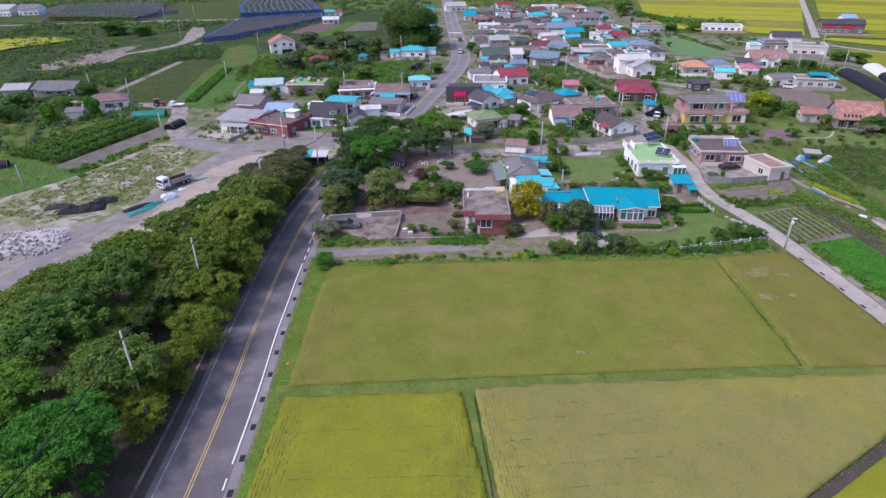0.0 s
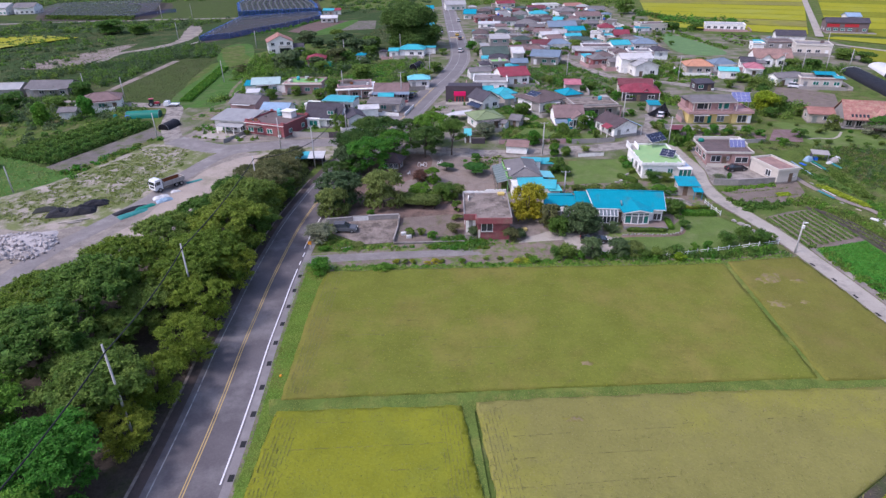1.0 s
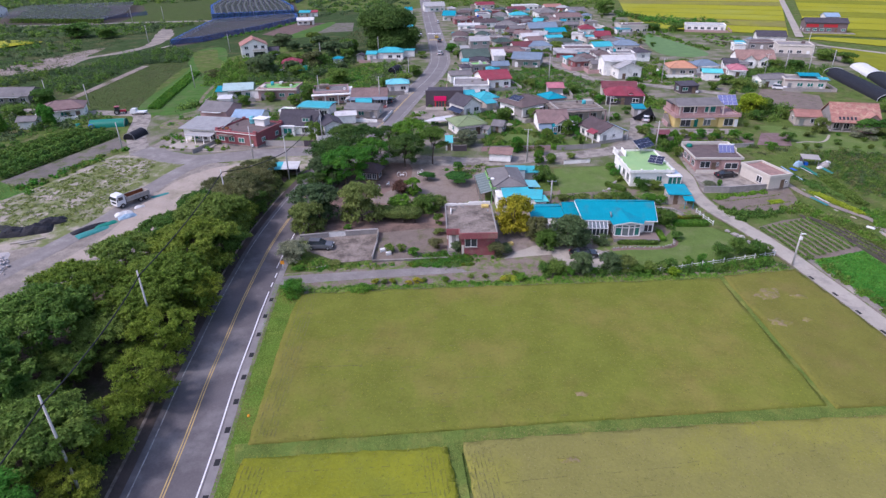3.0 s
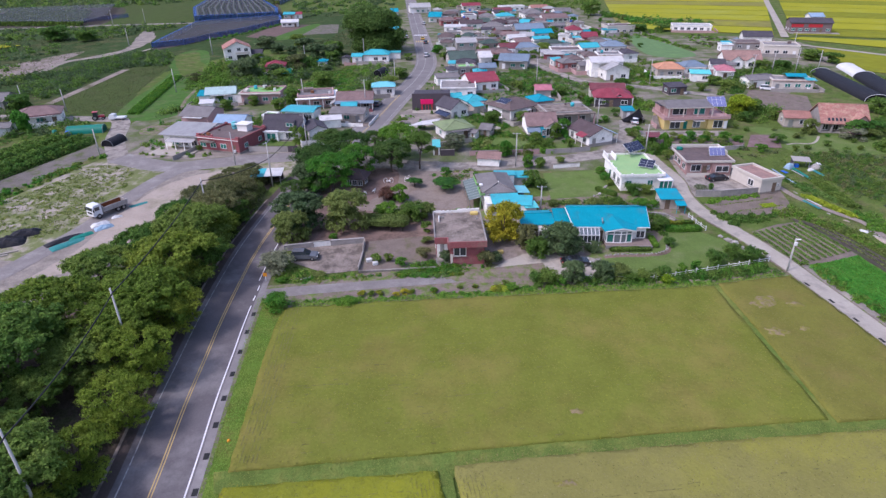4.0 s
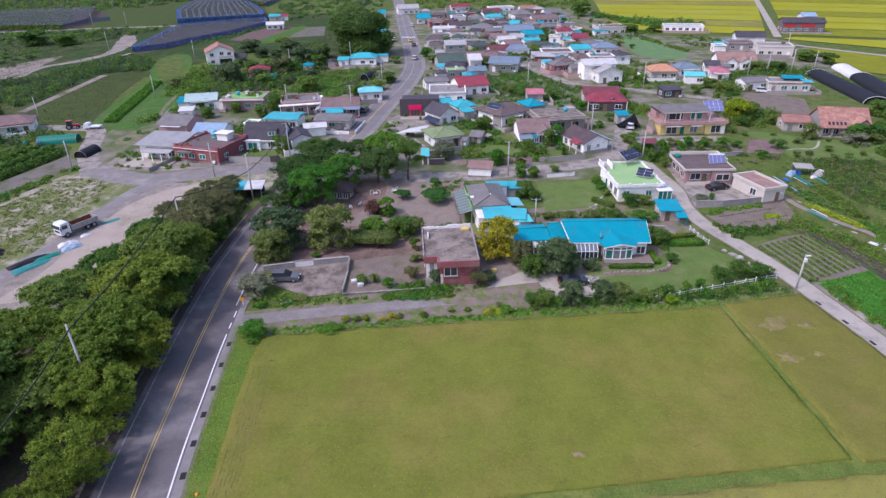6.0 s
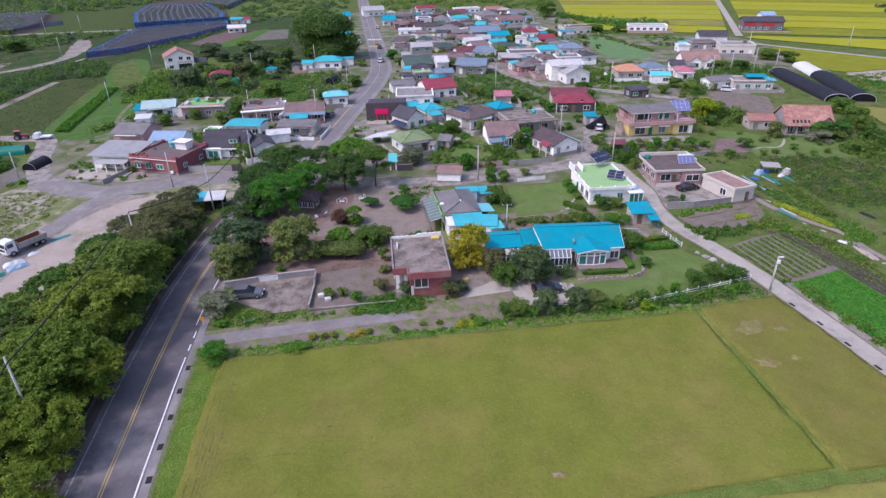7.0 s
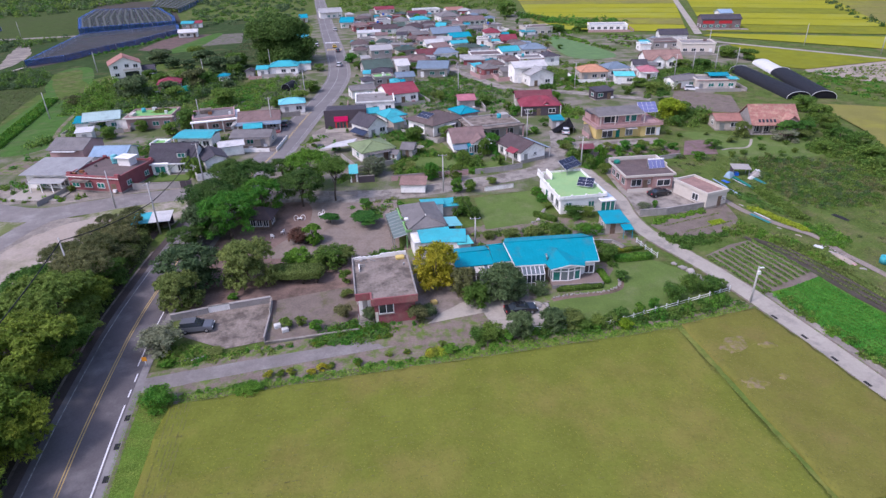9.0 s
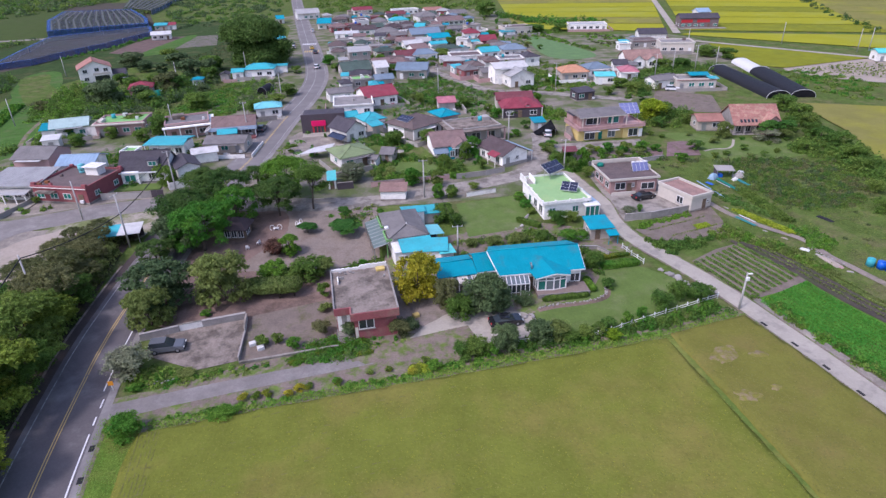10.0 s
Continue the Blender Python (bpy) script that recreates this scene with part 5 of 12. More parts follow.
        if min(math.hypot(ax - p[0], ay - p[1]) for p in ROAD_POINTS) > 8.5 and all(math.hypot(ax - hx, ay - hy) > hr + 1.2 for hx, hy, hr in HOUSES if (hx, hy) != (x, y)):
            house("shed", ax, ay, yaw + r.choice((0, 0, 90)), aw, ad, r.uniform(2.2, 2.7), r.choice(("gable", "shed", "shed")), r.choice(("cyan", "blue", "grey", "palegrey", "brown", "mauve", "bluegrey", "slate")), r.choice(("grey", "beige", "white")), windows=aw > 3)
    return root


def twin_gable_house():
    root = house("house", 103.5, 254.5, -4, 13.5, 9.0, 3.2, "gable", "dusk", "white", label="white house with faded brown-pink roof and two front gables", rise=2.6, yard=False)
    for gx, gw in ((-2.6, 2.4), (2.6, 2.0)):
        bm = bmesh.new()
        box(bm, gx - gw + 0.3, gx + gw - 0.3, -6.0, -4.502, -0.5, 3.0)
        bm.faces.new([bm.verts.new(p) for p in ((gx - gw + 0.3, -6.0, 3.0), (gx + gw - 0.3, -6.0, 3.0), (gx, -6.0, 3.0 + gw * 0.7))])
        part("gable_wall", bm, M["w_white"], root)
        bm = bmesh.new()
        z = 3.1 + gw * 0.7
        slab(bm, [(gx - gw, -6.4, 2.9), (gx, -6.4, z), (gx, -2.0, z), (gx - gw, -4.0, 2.9)][::-1], 0.12)
        slab(bm, [(gx, -6.4, z), (gx + gw, -6.4, 2.9), (gx + gw, -4.0, 2.9), (gx, -2.0, z)][::-1], 0.12)
        bmesh.ops.recalc_face_normals(bm, faces=bm.faces[:])
        part("gable_roof", bm, M["r_dusk"], root)
        window(root, gx, -6.0, 0.8, gw, 1.5, 0)


def blue_top_house():
    root = house("house", 105.5, 217.0, -8, 12.5, 7.5, 3.2, "flat", "concrete", "cream", label="cream house with a bright blue sheet roof on one half", yard=True)
    bm = bmesh.new()
    slab(bm, [(-1.5, -1.0, 3.9), (5.0, -1.0, 3.9), (5.0, 1.6, 4.5), (-1.5, 1.6, 4.5)], 0.1)
    slab(bm, [(-1.5, 1.6, 4.5), (5.0, 1.6, 4.5), (5.0, 4.2, 3.9), (-1.5, 4.2, 3.9)], 0.1)
    part("sheet_roof", bm, M["r_blue"], root, "bright blue sheet roof")
    bm = bmesh.new()
    slab(bm, [(3.6, -4.2, 3.5), (7.0, -4.2, 3.3), (7.0, -1.1, 3.6), (3.6, -1.1, 3.8)], 0.1)
    part("side_roof", bm, M["r_cyan"], root, "blue side roof sheet")
    for px in (-1.3, 1.6, 4.8):
        for py in (-0.8, 4.0):
            part("roof_post", boxed(px - 0.06, px + 0.06, py - 0.06, py + 0.06, 3.0, 3.9), M["metal_grey"], root)
    house("shed", 97.6, 222.5, 20, 6.0, 4.5, 2.6, "gable", "grey", "white", label="low white store with a grey gabled roof")


def hillside_house():
    root = house("house", -104.5, 278.0, 24, 11.0, 11.0, 5.4, "gablex", "salmon", "white", label="two-storey white house with a salmon gabled roof and balcony", windows=False, rise=2.6, yard=False)
    for x, z in ((-3.4, 0.9), (-3.4, 3.7), (0.6, 4.0), (3.6, 3.7)):
        window(root, x, -5.5, z, 1.6, 1.3, 0)
    # flat dark plate on the wall, in place of a shaded porch opening
    part("porch_recess", boxed(-0.6, 4.4, -5.56, -5.504, 0.1, 2.5), M["glass_dark"], root, "dark panel for the shaded porch opening")
    part("balcony", boxed(-1.0, 4.9, -6.8, -5.57, 2.6, 2.8), M["w_white"], root)
    part("balcony_rail", boxed(-1.0, 4.9, -6.8, -6.7, 2.803, 3.6), M["w_cream"], root)
    for x in (-0.8, 4.7):
        part("porch_post", boxed(x - 0.12, x + 0.12, -6.75, -6.5, -0.5, 2.598), M["w_white"], root)
    for y in (-3, 1, 4):
        for z in (0.9, 3.6):
            window(root, -5.5, y, z, 1.4, 1.2, -90)
            window(root, 5.5, y, z, 1.4, 1.2, 90)


# ---- village houses ----
slate = house("house", -6.4, 184.0, 38, 6.0, 7.4, 3.2, "gablex", "slate", "white", label="white gabled house with a dark slate-coloured roof", yard=False, rise=2.0)
for k in range(2):
    lean = part("solar_panel", boxed(-1.0, 1.0, -1.5, 1.5, -0.04, 0.04, bev=0.01), M["solar"], slate, "dark solar panel on a low frame")
    lean.matrix_basis = pose(-4.3, -2.8 + 3.1 * k, 1.7, 0, -24, 0)
    for py in (-1.3, 1.3):
        part("frame_post", boxed(-4.36, -4.24, -2.8 + 3.1 * k + py - 0.05, -2.8 + 3.1 * k + py + 0.05, -0.4, 1.64), M["metal_grey"], slate)
house("house", -5.9, 196.1, 14, 3.4, 4.4, 3.0, "gable", "cyan", "white")
house("house", -0.4, 192.0, 25, 5.8, 6.4, 3.0, "hip", "cyan", "white")
house("shed", 0.8, 186.4, 25, 3.1, 3.4, 2.5, "shed", "cyan", "beige")
house("pavilion", 20.0, 191.8, 24, 5.4, 6.4, 3.0, "hip", "blue", "beige")
house("house", 22.3, 206.2, 2, 4.7, 5.4, 3.0, "gable", "pink", "grey")
house("warehouse", 48.2, 238.5, 8, 11.6, 7.0, 5.6, "gable", "whiteroof", "white", label="tall white storehouse with a ribbed white metal roof")
house("warehouse", 50.6, 233.0, 12, 8.6, 7.6, 4.0, "gablex", "palegrey", "white", label="white store annexe with a pale metal gabled roof")
house("shed", 43.7, 180.7, 2, 3.0, 3.4, 2.5, "shed", "blue", "grey")
house("house", -5.3, 164.2, 24, 7.4, 7.6, 3.0, "hip", "palegreen", "white", over=0.7, rise=1.3)
house("shed", 3.6, 164.8, -17, 2.6, 4.4, 2.3, "gable", "grey", "grey")
house("shed", 0.2, 161.4, -25, 1.5, 2.4, 2.2, "gable", "grey", "white")
house("house", 2.0, 219.7, 17, 9.9, 11.0, 3.3, "gable", "red", "white")
house("house", -5.2, 210.4, 2, 11.4, 12.0, 3.3, "flat", "concrete", "white")
house("shed", -9.8, 225.4, 16, 7.6, 5.4, 3.0, "gable", "grey", "white")
house("house", -3.0, 243.4, 12, 6.4, 6.0, 3.0, "flat", "green", "grey")
house("house", -8.2, 237.6, 12, 3.5, 5.4, 3.0, "hip", "slate", "white")
house("shed", 1.3, 234.1, 1, 2.6, 5.4, 2.8, "hip", "cyan", "white")
house("shed", 3.6, 235.6, 12, 1.6, 2.4, 2.5, "gable", "blue", "grey")
house("house", -5.3, 261.7, 12, 10.5, 11.4, 3.2, "gable", "darkgreen", "grey")
house("house", -3.8, 285.5, 10, 8.5, 7.4, 5.5, "gable", "palegrey", "grey")
house("house", -13.5, 317.3, -0, 7.7, 7.4, 3.0, "hip", "brown", "white")
house("shed", 4.1, 259.3, 12, 4.5, 8.4, 4.0, "gable", "whiteroof", "white")
house("warehouse", 16.3, 254.9, -12, 11.1, 9.4, 3.5, "gable", "bluegrey", "grey")
house("house", 15.5, 285.5, 12, 8.9, 8.4, 3.0, "gable", "maroon", "white")
house("house", 22.8, 286.2, 12, 10.3, 7.4, 3.0, "hip", "bluegrey", "white")
house("house", 33.9, 328.1, 11, 9.8, 8.4, 3.0, "gable", "blue", "white")
house("house", 20.4, 312.8, 12, 8.5, 6.4, 3.0, "gable", "whiteroof", "white")
house("house", 34.0, 295.9, 12, 11.1, 5.4, 3.0, "hip", "darkgreen", "white")
house("house", 31.7, 309.3, 12, 7.4, 4.4, 3.0, "gable", "cyan", "white")
house("warehouse", 28.4, 341.0, 7, 14.5, 11.4, 3.4, "gable", "bluegrey", "grey")
house("house", 10.4, 353.4, -1, 11.2, 9.4, 3.0, "hip", "grey", "white")
house("house", -1.7, 366.4, 10, 12.5, 8.4, 3.0, "gable", "darkbrown", "white")
house("house", -3.0, 395.9, 12, 7.7, 9.0, 4.0, "flat", "slate", "white")
house("house", 7.6, 395.8, -2, 8.4, 8.4, 3.2, "hip", "grey", "white")
house("house", 18.9, 399.2, 12, 10.4, 7.4, 3.0, "hip", "cyan", "white")
house("house", 18.3, 430.3, 12, 11.5, 8.4, 3.0, "gable", "maroon", "white")
house("house", 25.8, 452.7, 10, 17.2, 8.0, 3.2, "flat", "palegrey", "white")
house("house", 36.1, 409.8, 12, 12.1, 13.4, 3.4, "hip", "grey", "white")
house("house", 47.3, 390.1, 12, 15.1, 9.4, 3.0, "gable", "mauve", "white")
house("house", -23.5, 398.5, -2, 7.2, 11.4, 3.5, "gable", "blue", "white")
house("warehouse", -37.6, 449.2, 12, 14.0, 11.4, 4.0, "gable", "palegrey", "white")
house("shed", -10.2, 354.9, -1, 11.8, 5.4, 2.6, "shed", "whiteroof", "white")
house("house", 39.3, 277.9, 1, 12.6, 10.0, 3.2, "flat", "brown", "white")
house("house", 47.0, 264.5, 1, 5.2, 7.4, 3.0, "hip", "brown", "white")
house("house", 50.0, 285.3, 12, 7.8, 7.4, 3.0, "gable", "cyan", "white")
house("house", 61.3, 287.6, 0, 9.8, 8.4, 3.0, "hip", "bluegrey", "white")
house("house", 55.5, 267.2, 1, 9.5, 8.0, 3.0, "flat", "grey", "white")
house("house", 63.6, 269.3, 12, 5.9, 7.4, 3.0, "hip", "slate", "white")
house("house", 51.3, 336.1, -0, 7.5, 9.4, 3.2, "hip", "red", "white")
house("house", 55.2, 313.1, -0, 6.7, 9.4, 3.2, "gable", "red", "brick")
house("house", 75.5, 343.4, 8, 14.5, 10.0, 4.0, "flat", "brown", "cream")
house("shed", 70.0, 337.7, 12, 7.3, 3.4, 2.4, "shed", "blue", "white")
house("house", 115.1, 349.1, -11, 19.3, 10.0, 3.0, "flat", "palegrey", "white")
house("house", 130.4, 305.1, -12, 12.0, 9.4, 4.0, "gable", "slate", "white")
house("house", 120.9, 292.8, -3, 11.3, 9.0, 3.2, "flat", "brown", "grey")
house("house", 129.5, 279.0, -14, 13.5, 10.0, 4.2, "flat", "concrete", "cream")
house("shed", 110.0, 286.8, -3, 4.7, 5.0, 3.0, "flat", "blue", "white")
twin_gable_house()
house("house", 71.5, 238.2, -2, 9.2, 8.4, 3.0, "hip", "orange", "beige")
house("house", 81.2, 241.8, 5, 7.9, 7.4, 3.0, "hip", "bluegrey", "white")
house("house", 92.1, 246.4, -12, 4.7, 6.4, 3.0, "gable", "slate", "white")
house("shed", 79.8, 228.4, -12, 6.4, 4.4, 2.8, "shed", "teal", "white")
house("house", 90.4, 234.4, -12, 5.7, 7.4, 3.0, "hip", "pink", "white")
house("carport", 65.6, 209.5, 12, 6.0, 4.4, 2.6, "shed", "slate", "darkwall")
house("shed", 95.6, 219.0, 12, 8.8, 5.4, 3.0, "gable", "grey", "white")
blue_top_house()
barn = house("barn", 171.4, 340.5, -12, 19.1, 9.4, 5.0, "gable", "slate", "redband")
for bx0, bx1 in ((-9.0, -3.4), (-1.2, 5.2)):
    part("red_panel", boxed(bx0, bx1, -4.78, -4.704, 2.7, 4.2), M["red_paint"], barn, "bright red wall panel")
part("apron", boxed(-9.8, 12.5, -9.0, -4.762, -0.4, 0.35), M["concrete"], barn, "pale concrete apron")
house("warehouse", 176.7, 347.0, -5, 6.4, 7.4, 7.0, "gable", "paleblue", "white")
house("house", -66.2, 168.6, -3, 7.8, 6.6, 3.5, "gable", "paleblue", "white")
house("house", -76.1, 172.1, -9, 8.2, 8.4, 4.6, "gable", "grey", "pinkwall")
house("house", -42.1, 163.2, 25, 4.7, 7.4, 3.2, "gablex", "slate", "white")
house("house", -85.8, 200.7, 2, 5.4, 5.4, 3.0, "gable", "blue", "white")
house("house", -82.4, 202.3, 15, 9.0, 7.4, 3.3, "gable", "mint", "white")
house("shed", -82.6, 190.5, 12, 3.8, 3.4, 2.6, "shed", "whiteroof", "white")
house("house", -36.0, 180.2, -6, 9.6, 7.0, 2.8, "gable", "grey", "beige", rise=0.9)
house("house", -30.3, 211.0, 9, 7.2, 5.4, 3.0, "hip", "paleteal", "white")
house("house", -41.2, 270.2, 1, 10.7, 7.4, 3.2, "hip", "cyan", "white")
house("house", -48.9, 267.0, 1, 3.9, 4.4, 3.0, "gable", "cyan", "white")
house("shed", -33.9, 274.5, 1, 4.5, 2.4, 2.8, "shed", "cyan", "white")
hillside_house()
house("shed", -97.6, 279.3, 12, 7.4, 6.4, 2.5, "gable", "slate", "grey")
house("house", -78.1, 248.1, 12, 7.2, 7.4, 3.0, "hip", "red", "pinkwall")
house("shed", -61.7, 258.3, 1, 3.3, 3.4, 2.5, "hip", "blue", "white")
house("shed", -121.0, 422.4, -2, 7.0, 5.4, 3.0, "gable", "cyan", "grey")
house("shed", -116.1, 423.4, 12, 5.4, 5.4, 3.0, "gable", "red", "white")
house("shed", -109.7, 381.9, 12, 9.6, 6.4, 3.0, "gable", "whiteroof", "white")
house("house", -128.0, 178.5, 28, 11.0, 8.4, 3.0, "hip", "mauve", "white", yard=True)
house("shed", -130.7, 166.2, 16, 4.5, 4.4, 2.5, "gable", "grey", "white")
house("warehouse", -156.8, 195.5, 5, 14.5, 9.4, 3.0, "gable", "grey", "grey")
house("warehouse", -170.3, 192.7, 12, 8.2, 7.4, 3.0, "gable", "palegrey", "grey")
house("warehouse", -372, 432, -2, 24, 15.4, 5.0, "gable", "palegrey", "white")
house("warehouse", -352, 436, 12, 14, 13.4, 5.0, "gable", "grey", "white")
house("house", -43.1, 346.0, 12, 4.9, 5.4, 3.0, "gable", "cyan", "white")
house("house", -53.1, 432.3, 12, 4.3, 8.4, 3.0, "gable", "blue", "white")
house("shed", 193.1, 240.2, -12, 6.7, 5.4, 3.5, "gable", "teal", "white")
house("shed", 56.4, 423.2, 12, 10.7, 8.4, 3.0, "gable", "grey", "white")
house("house", 43.8, 446.4, 12, 11.6, 7.4, 3.0, "gable", "salmon", "white")
house("house", -2.4, 464.3, 12, 12.8, 8.4, 3.0, "gable", "red", "white")

# the dense middle of the village: small houses and sheds filling the gaps
r5 = random.Random(41)
LANES = [((18, 276), (24, 264)), ((24, 264), (38, 230)), ((38, 230), (52, 222)), ((52, 222), (80, 205))]
PLOTS = ([(2, 226), (22, 262), (36, 236), (42, 222), (30, 206), (14, 204)], [(52, 230), (62, 250), (78, 226), (62, 214)], [(56, 246), (64, 270), (92, 262), (88, 240), (62, 238)])


def free_spot(x, y, r):
    if any(math.hypot(x - hx, y - hy) < hr * 0.88 + r for hx, hy, hr in HOUSES) or min(math.hypot(x - p[0], y - p[1]) for p in ROAD_POINTS) < 6.5 + r:
        return False
    if any(inside(np.array([[x, y]]), poly)[0] for poly in PLOTS):
        return False
    for (ax, ay), (bx, by) in LANES:
        k = max(0, min(1, ((x - ax) * (bx - ax) + (y - ay) * (by - ay)) / ((bx - ax) ** 2 + (by - ay) ** 2)))
        if math.hypot(x - ax - k * (bx - ax), y - ay - k * (by - ay)) < 2.5 + r:
            return False
    return True


placed = 0
for attempt in range(2500):
    if placed >= 62:
        break
    y = r5.uniform(232, 440)
    x = r5.uniform(-14 - (y - 300) * 0.1, 62 + (y - 232) * 0.08)
    w, d = r5.uniform(5.0, 9.0), r5.uniform(4.5, 7.5)
    if y > 300 and x > 60 or not free_spot(x, y, max(w, d) * 0.5):
        continue
    kind = r5.choice(("hip", "hip", "gable", "gable", "flat"))
    roof = "concrete" if kind == "flat" else r5.choice(("brown", "brown", "mauve", "grey", "grey", "slate", "darkbrown", "bluegrey", "palegrey", "cyan", "maroon", "mauve", "darkgreen"))
    house("house", x, y, r5.choice((-12, 0, 8, 14, 20)), w, d, r5.uniform(2.7, 3.2), kind, roof, r5.choice(("white", "white", "cream", "beige", "grey", "brick")))
    placed += 1


# ---- houses round the gardens ----
def ring_wall(bm, w, d, z0, z1, t):
    for a in ((-w / 2, w / 2, -d / 2, -d / 2 + t), (-w / 2, w / 2, d / 2 - t, d / 2), (-w / 2, -w / 2 + t, -d / 2 + t, d / 2 - t), (w / 2 - t, w / 2, -d / 2 + t, d / 2 - t)):
        box(bm, *a, z0, z1)


def solar_array(root, x, y, z, w, d, tilt, turn, cols, rows, mat="solar", name="solar_panel"):
    """A tilted rack of panels on posts."""
    rack = part(name, boxed(-w / 2, w / 2, -d / 2, d / 2, -0.06, 0), M["trim_white"], root, "tilted rack of solar panels")
    rack.matrix_basis = pose(x, y, z, tilt, 0, turn)
    cell = mesh_of("panel", boxed(-w / cols / 2 + 0.03, w / cols / 2 - 0.03, -d / rows / 2 + 0.03, d / rows / 2 - 0.03, 0.002, 0.035), M[mat])
    for i in range(cols):
        for j in range(rows):
            share("panel", cell, rack, pose(-w / 2 + w * (i + 0.5) / cols, -d / 2 + d * (j + 0.5) / rows, 0))
    return rack


def brick_house():
    root = thing("house", -2.6, 102.3, 0.3, 5, "red brick house with a stained flat concrete roof", "house")
    w, d, h = 8.5, 12.5, 4.25
    f = -d / 2
    part("wall", boxed(-w / 2 + 0.25, w / 2 - 0.25, f + 2.4, d / 2 - 0.1, -0.6, h - 0.3), M["w_brick"], root)
    part("porch_wall", boxed(-1.75, w / 2 - 0.35, f + 0.55, f + 2.398, -0.6, h - 0.8), M["w_brick"], root)
    part("roof", boxed(-w / 2 + 0.05, w / 2 - 0.05, f + 1.9, d / 2 - 0.05, h - 0.298, h - 0.08), M["stained_concrete"], root, "stained grey concrete roof deck")
    part("porch_roof", boxed(-1.98, w / 2 - 0.05, f + 0.2, f + 1.898, h - 0.298, h - 0.08), M["stained_concrete"], root)
    bm = bmesh.new()
    box(bm, -2.2, w / 2 + 0.02, f - 0.02, f + 0.2, h - 0.95, h + 0.14)
    box(bm, -2.2, -1.98, f + 0.2, f + 1.7, h - 0.95, h + 0.14)
    box(bm, -w / 2, -1.98, f + 1.7, f + 1.9, h - 0.95, h + 0.14)
    part("fascia", bm, M["w_brick"], root, "red brick roof fascia")
    part("parapet", boxed(-w / 2 - 0.04, -w / 2 + 0.16, f + 1.9, d / 2, h - 0.3, h + 0.2), M["stone"], root, "thin weathered side parapet")
    part("parapet", boxed(w / 2 - 0.16, w / 2 + 0.04, f + 0.2, d / 2, h - 0.3, h + 0.2), M["stone"], root, "thin weathered side parapet")
    # crumbling back parapet, higher towards the far corner
    r2 = random.Random(41)
    bm = bmesh.new()
    rows = []
    n = 40
    for k in range(n + 1):
        x = -w / 2 + 0.16 + (w - 0.32) * k / n
        lift = (0.3 if x < 0.1 else 0.6) + r2.uniform(-0.1, 0.06)
        y = d / 2 - 0.24 + r2.uniform(-0.015, 0.015)
        rows.append([bm.verts.new(p) for p in ((x, y, h - 0.08), (x, y, h + lift), (x, d / 2, h + lift), (x, d / 2, h - 0.08))])
    for a, b in zip(rows, rows[1:]):
        for q in range(3):
            bm.faces.new((a[q], b[q], b[q + 1], a[q + 1]))
    bm.faces.new(rows[0])
    bm.faces.new(rows[-1][::-1])
    part("parapet", bm, M["w_white"], root, "flaking pale back parapet")
    for k in range(9):
        px, py = r2.uniform(-w / 2 + 0.4, w / 2 - 0.4), d / 2 - 0.45 - abs(r2.gauss(0, 0.6))
        e = r2.uniform(0.08, 0.2)
        part("rubble", boxed(px - e, px + e, py - e * 0.7, py + e * 0.7, h - 0.08, h - 0.08 + e, bev=0.03), M["stone"], root)
    part("roof_block", boxed(-w / 2 + 0.9, -w / 2 + 1.05, 2.2, 3.7, h - 0.08, h + 0.45), M["w_white"], root)
    part("roof_block", boxed(-w / 2 + 1.05, -w / 2 + 1.9, 3.55, 3.7, h - 0.08, h + 0.35), M["w_grey"], root)
    part("roof_box", boxed(2.4, 3.75, 4.6, 5.5, h - 0.08, h + 0.4, bev=0.1), M["yellow_paint"], root, "faded yellow box on the roof")
    bm = bmesh.new()
    tube(bm, (3.3, 2.9, h - 0.08), (3.5, 3.0, h + 0.3), 0.1, 0.1, 8)
    part("vent_pipe", bm, M["metal_grey"], root)
    window(root, -0.15, f + 0.55, 1.55, 2.1, 1.7, 0)
    part("window_frame", boxed(-1.3, 1.0, f + 0.42, f + 0.548, 1.4, 1.5), M["w_pinkwall"], root, "pale pink window sill")
    part("plaster", boxed(-1.72, -1.32, f + 0.53, f + 0.546, 0.2, 1.9), M["w_cream"], root, "flaking cream plaster")
    for i in range(3):
        part("door_panel", boxed(-3.9 + i * 0.62, -3.32 + i * 0.62, f + 2.33, f + 2.398, 0.5, 2.9), M["w_grey" if i % 2 else "w_white"], root, "pale sliding door panel")
    for yy in (-1.5, 1.8, 4.4):
        window(root, w / 2 - 0.25, yy, 1.3, 1.5, 1.2, 90)
        window(root, -w / 2 + 0.25, yy, 1.3, 1.3, 1.2, -90)
    for k in range(4):
        part("step", boxed(-w / 2 + 0.3, -1.9, f + 1.1 - k * 0.3, f + 1.398 - k * 0.3 if k else f + 2.3, -0.6, 0.5 - k * 0.18), M["concrete"], root)
    bm = bmesh.new()
    tube(bm, (-w / 2 + 0.2, f + 0.3, -0.5), (-w / 2 + 0.2, f + 0.3, 0.9), 0.03, 0.03, 6)
    tube(bm, (-w / 2 + 0.2, f + 1.6, 0.4), (-w / 2 + 0.2, f + 1.6, 1.4), 0.03, 0.03, 6)
    tube(bm, (-w / 2 + 0.2, f + 0.3, 0.9), (-w / 2 + 0.2, f + 1.6, 1.4), 0.03, 0.03, 6)
    part("handrail", bm, M["metal_grey"], root)


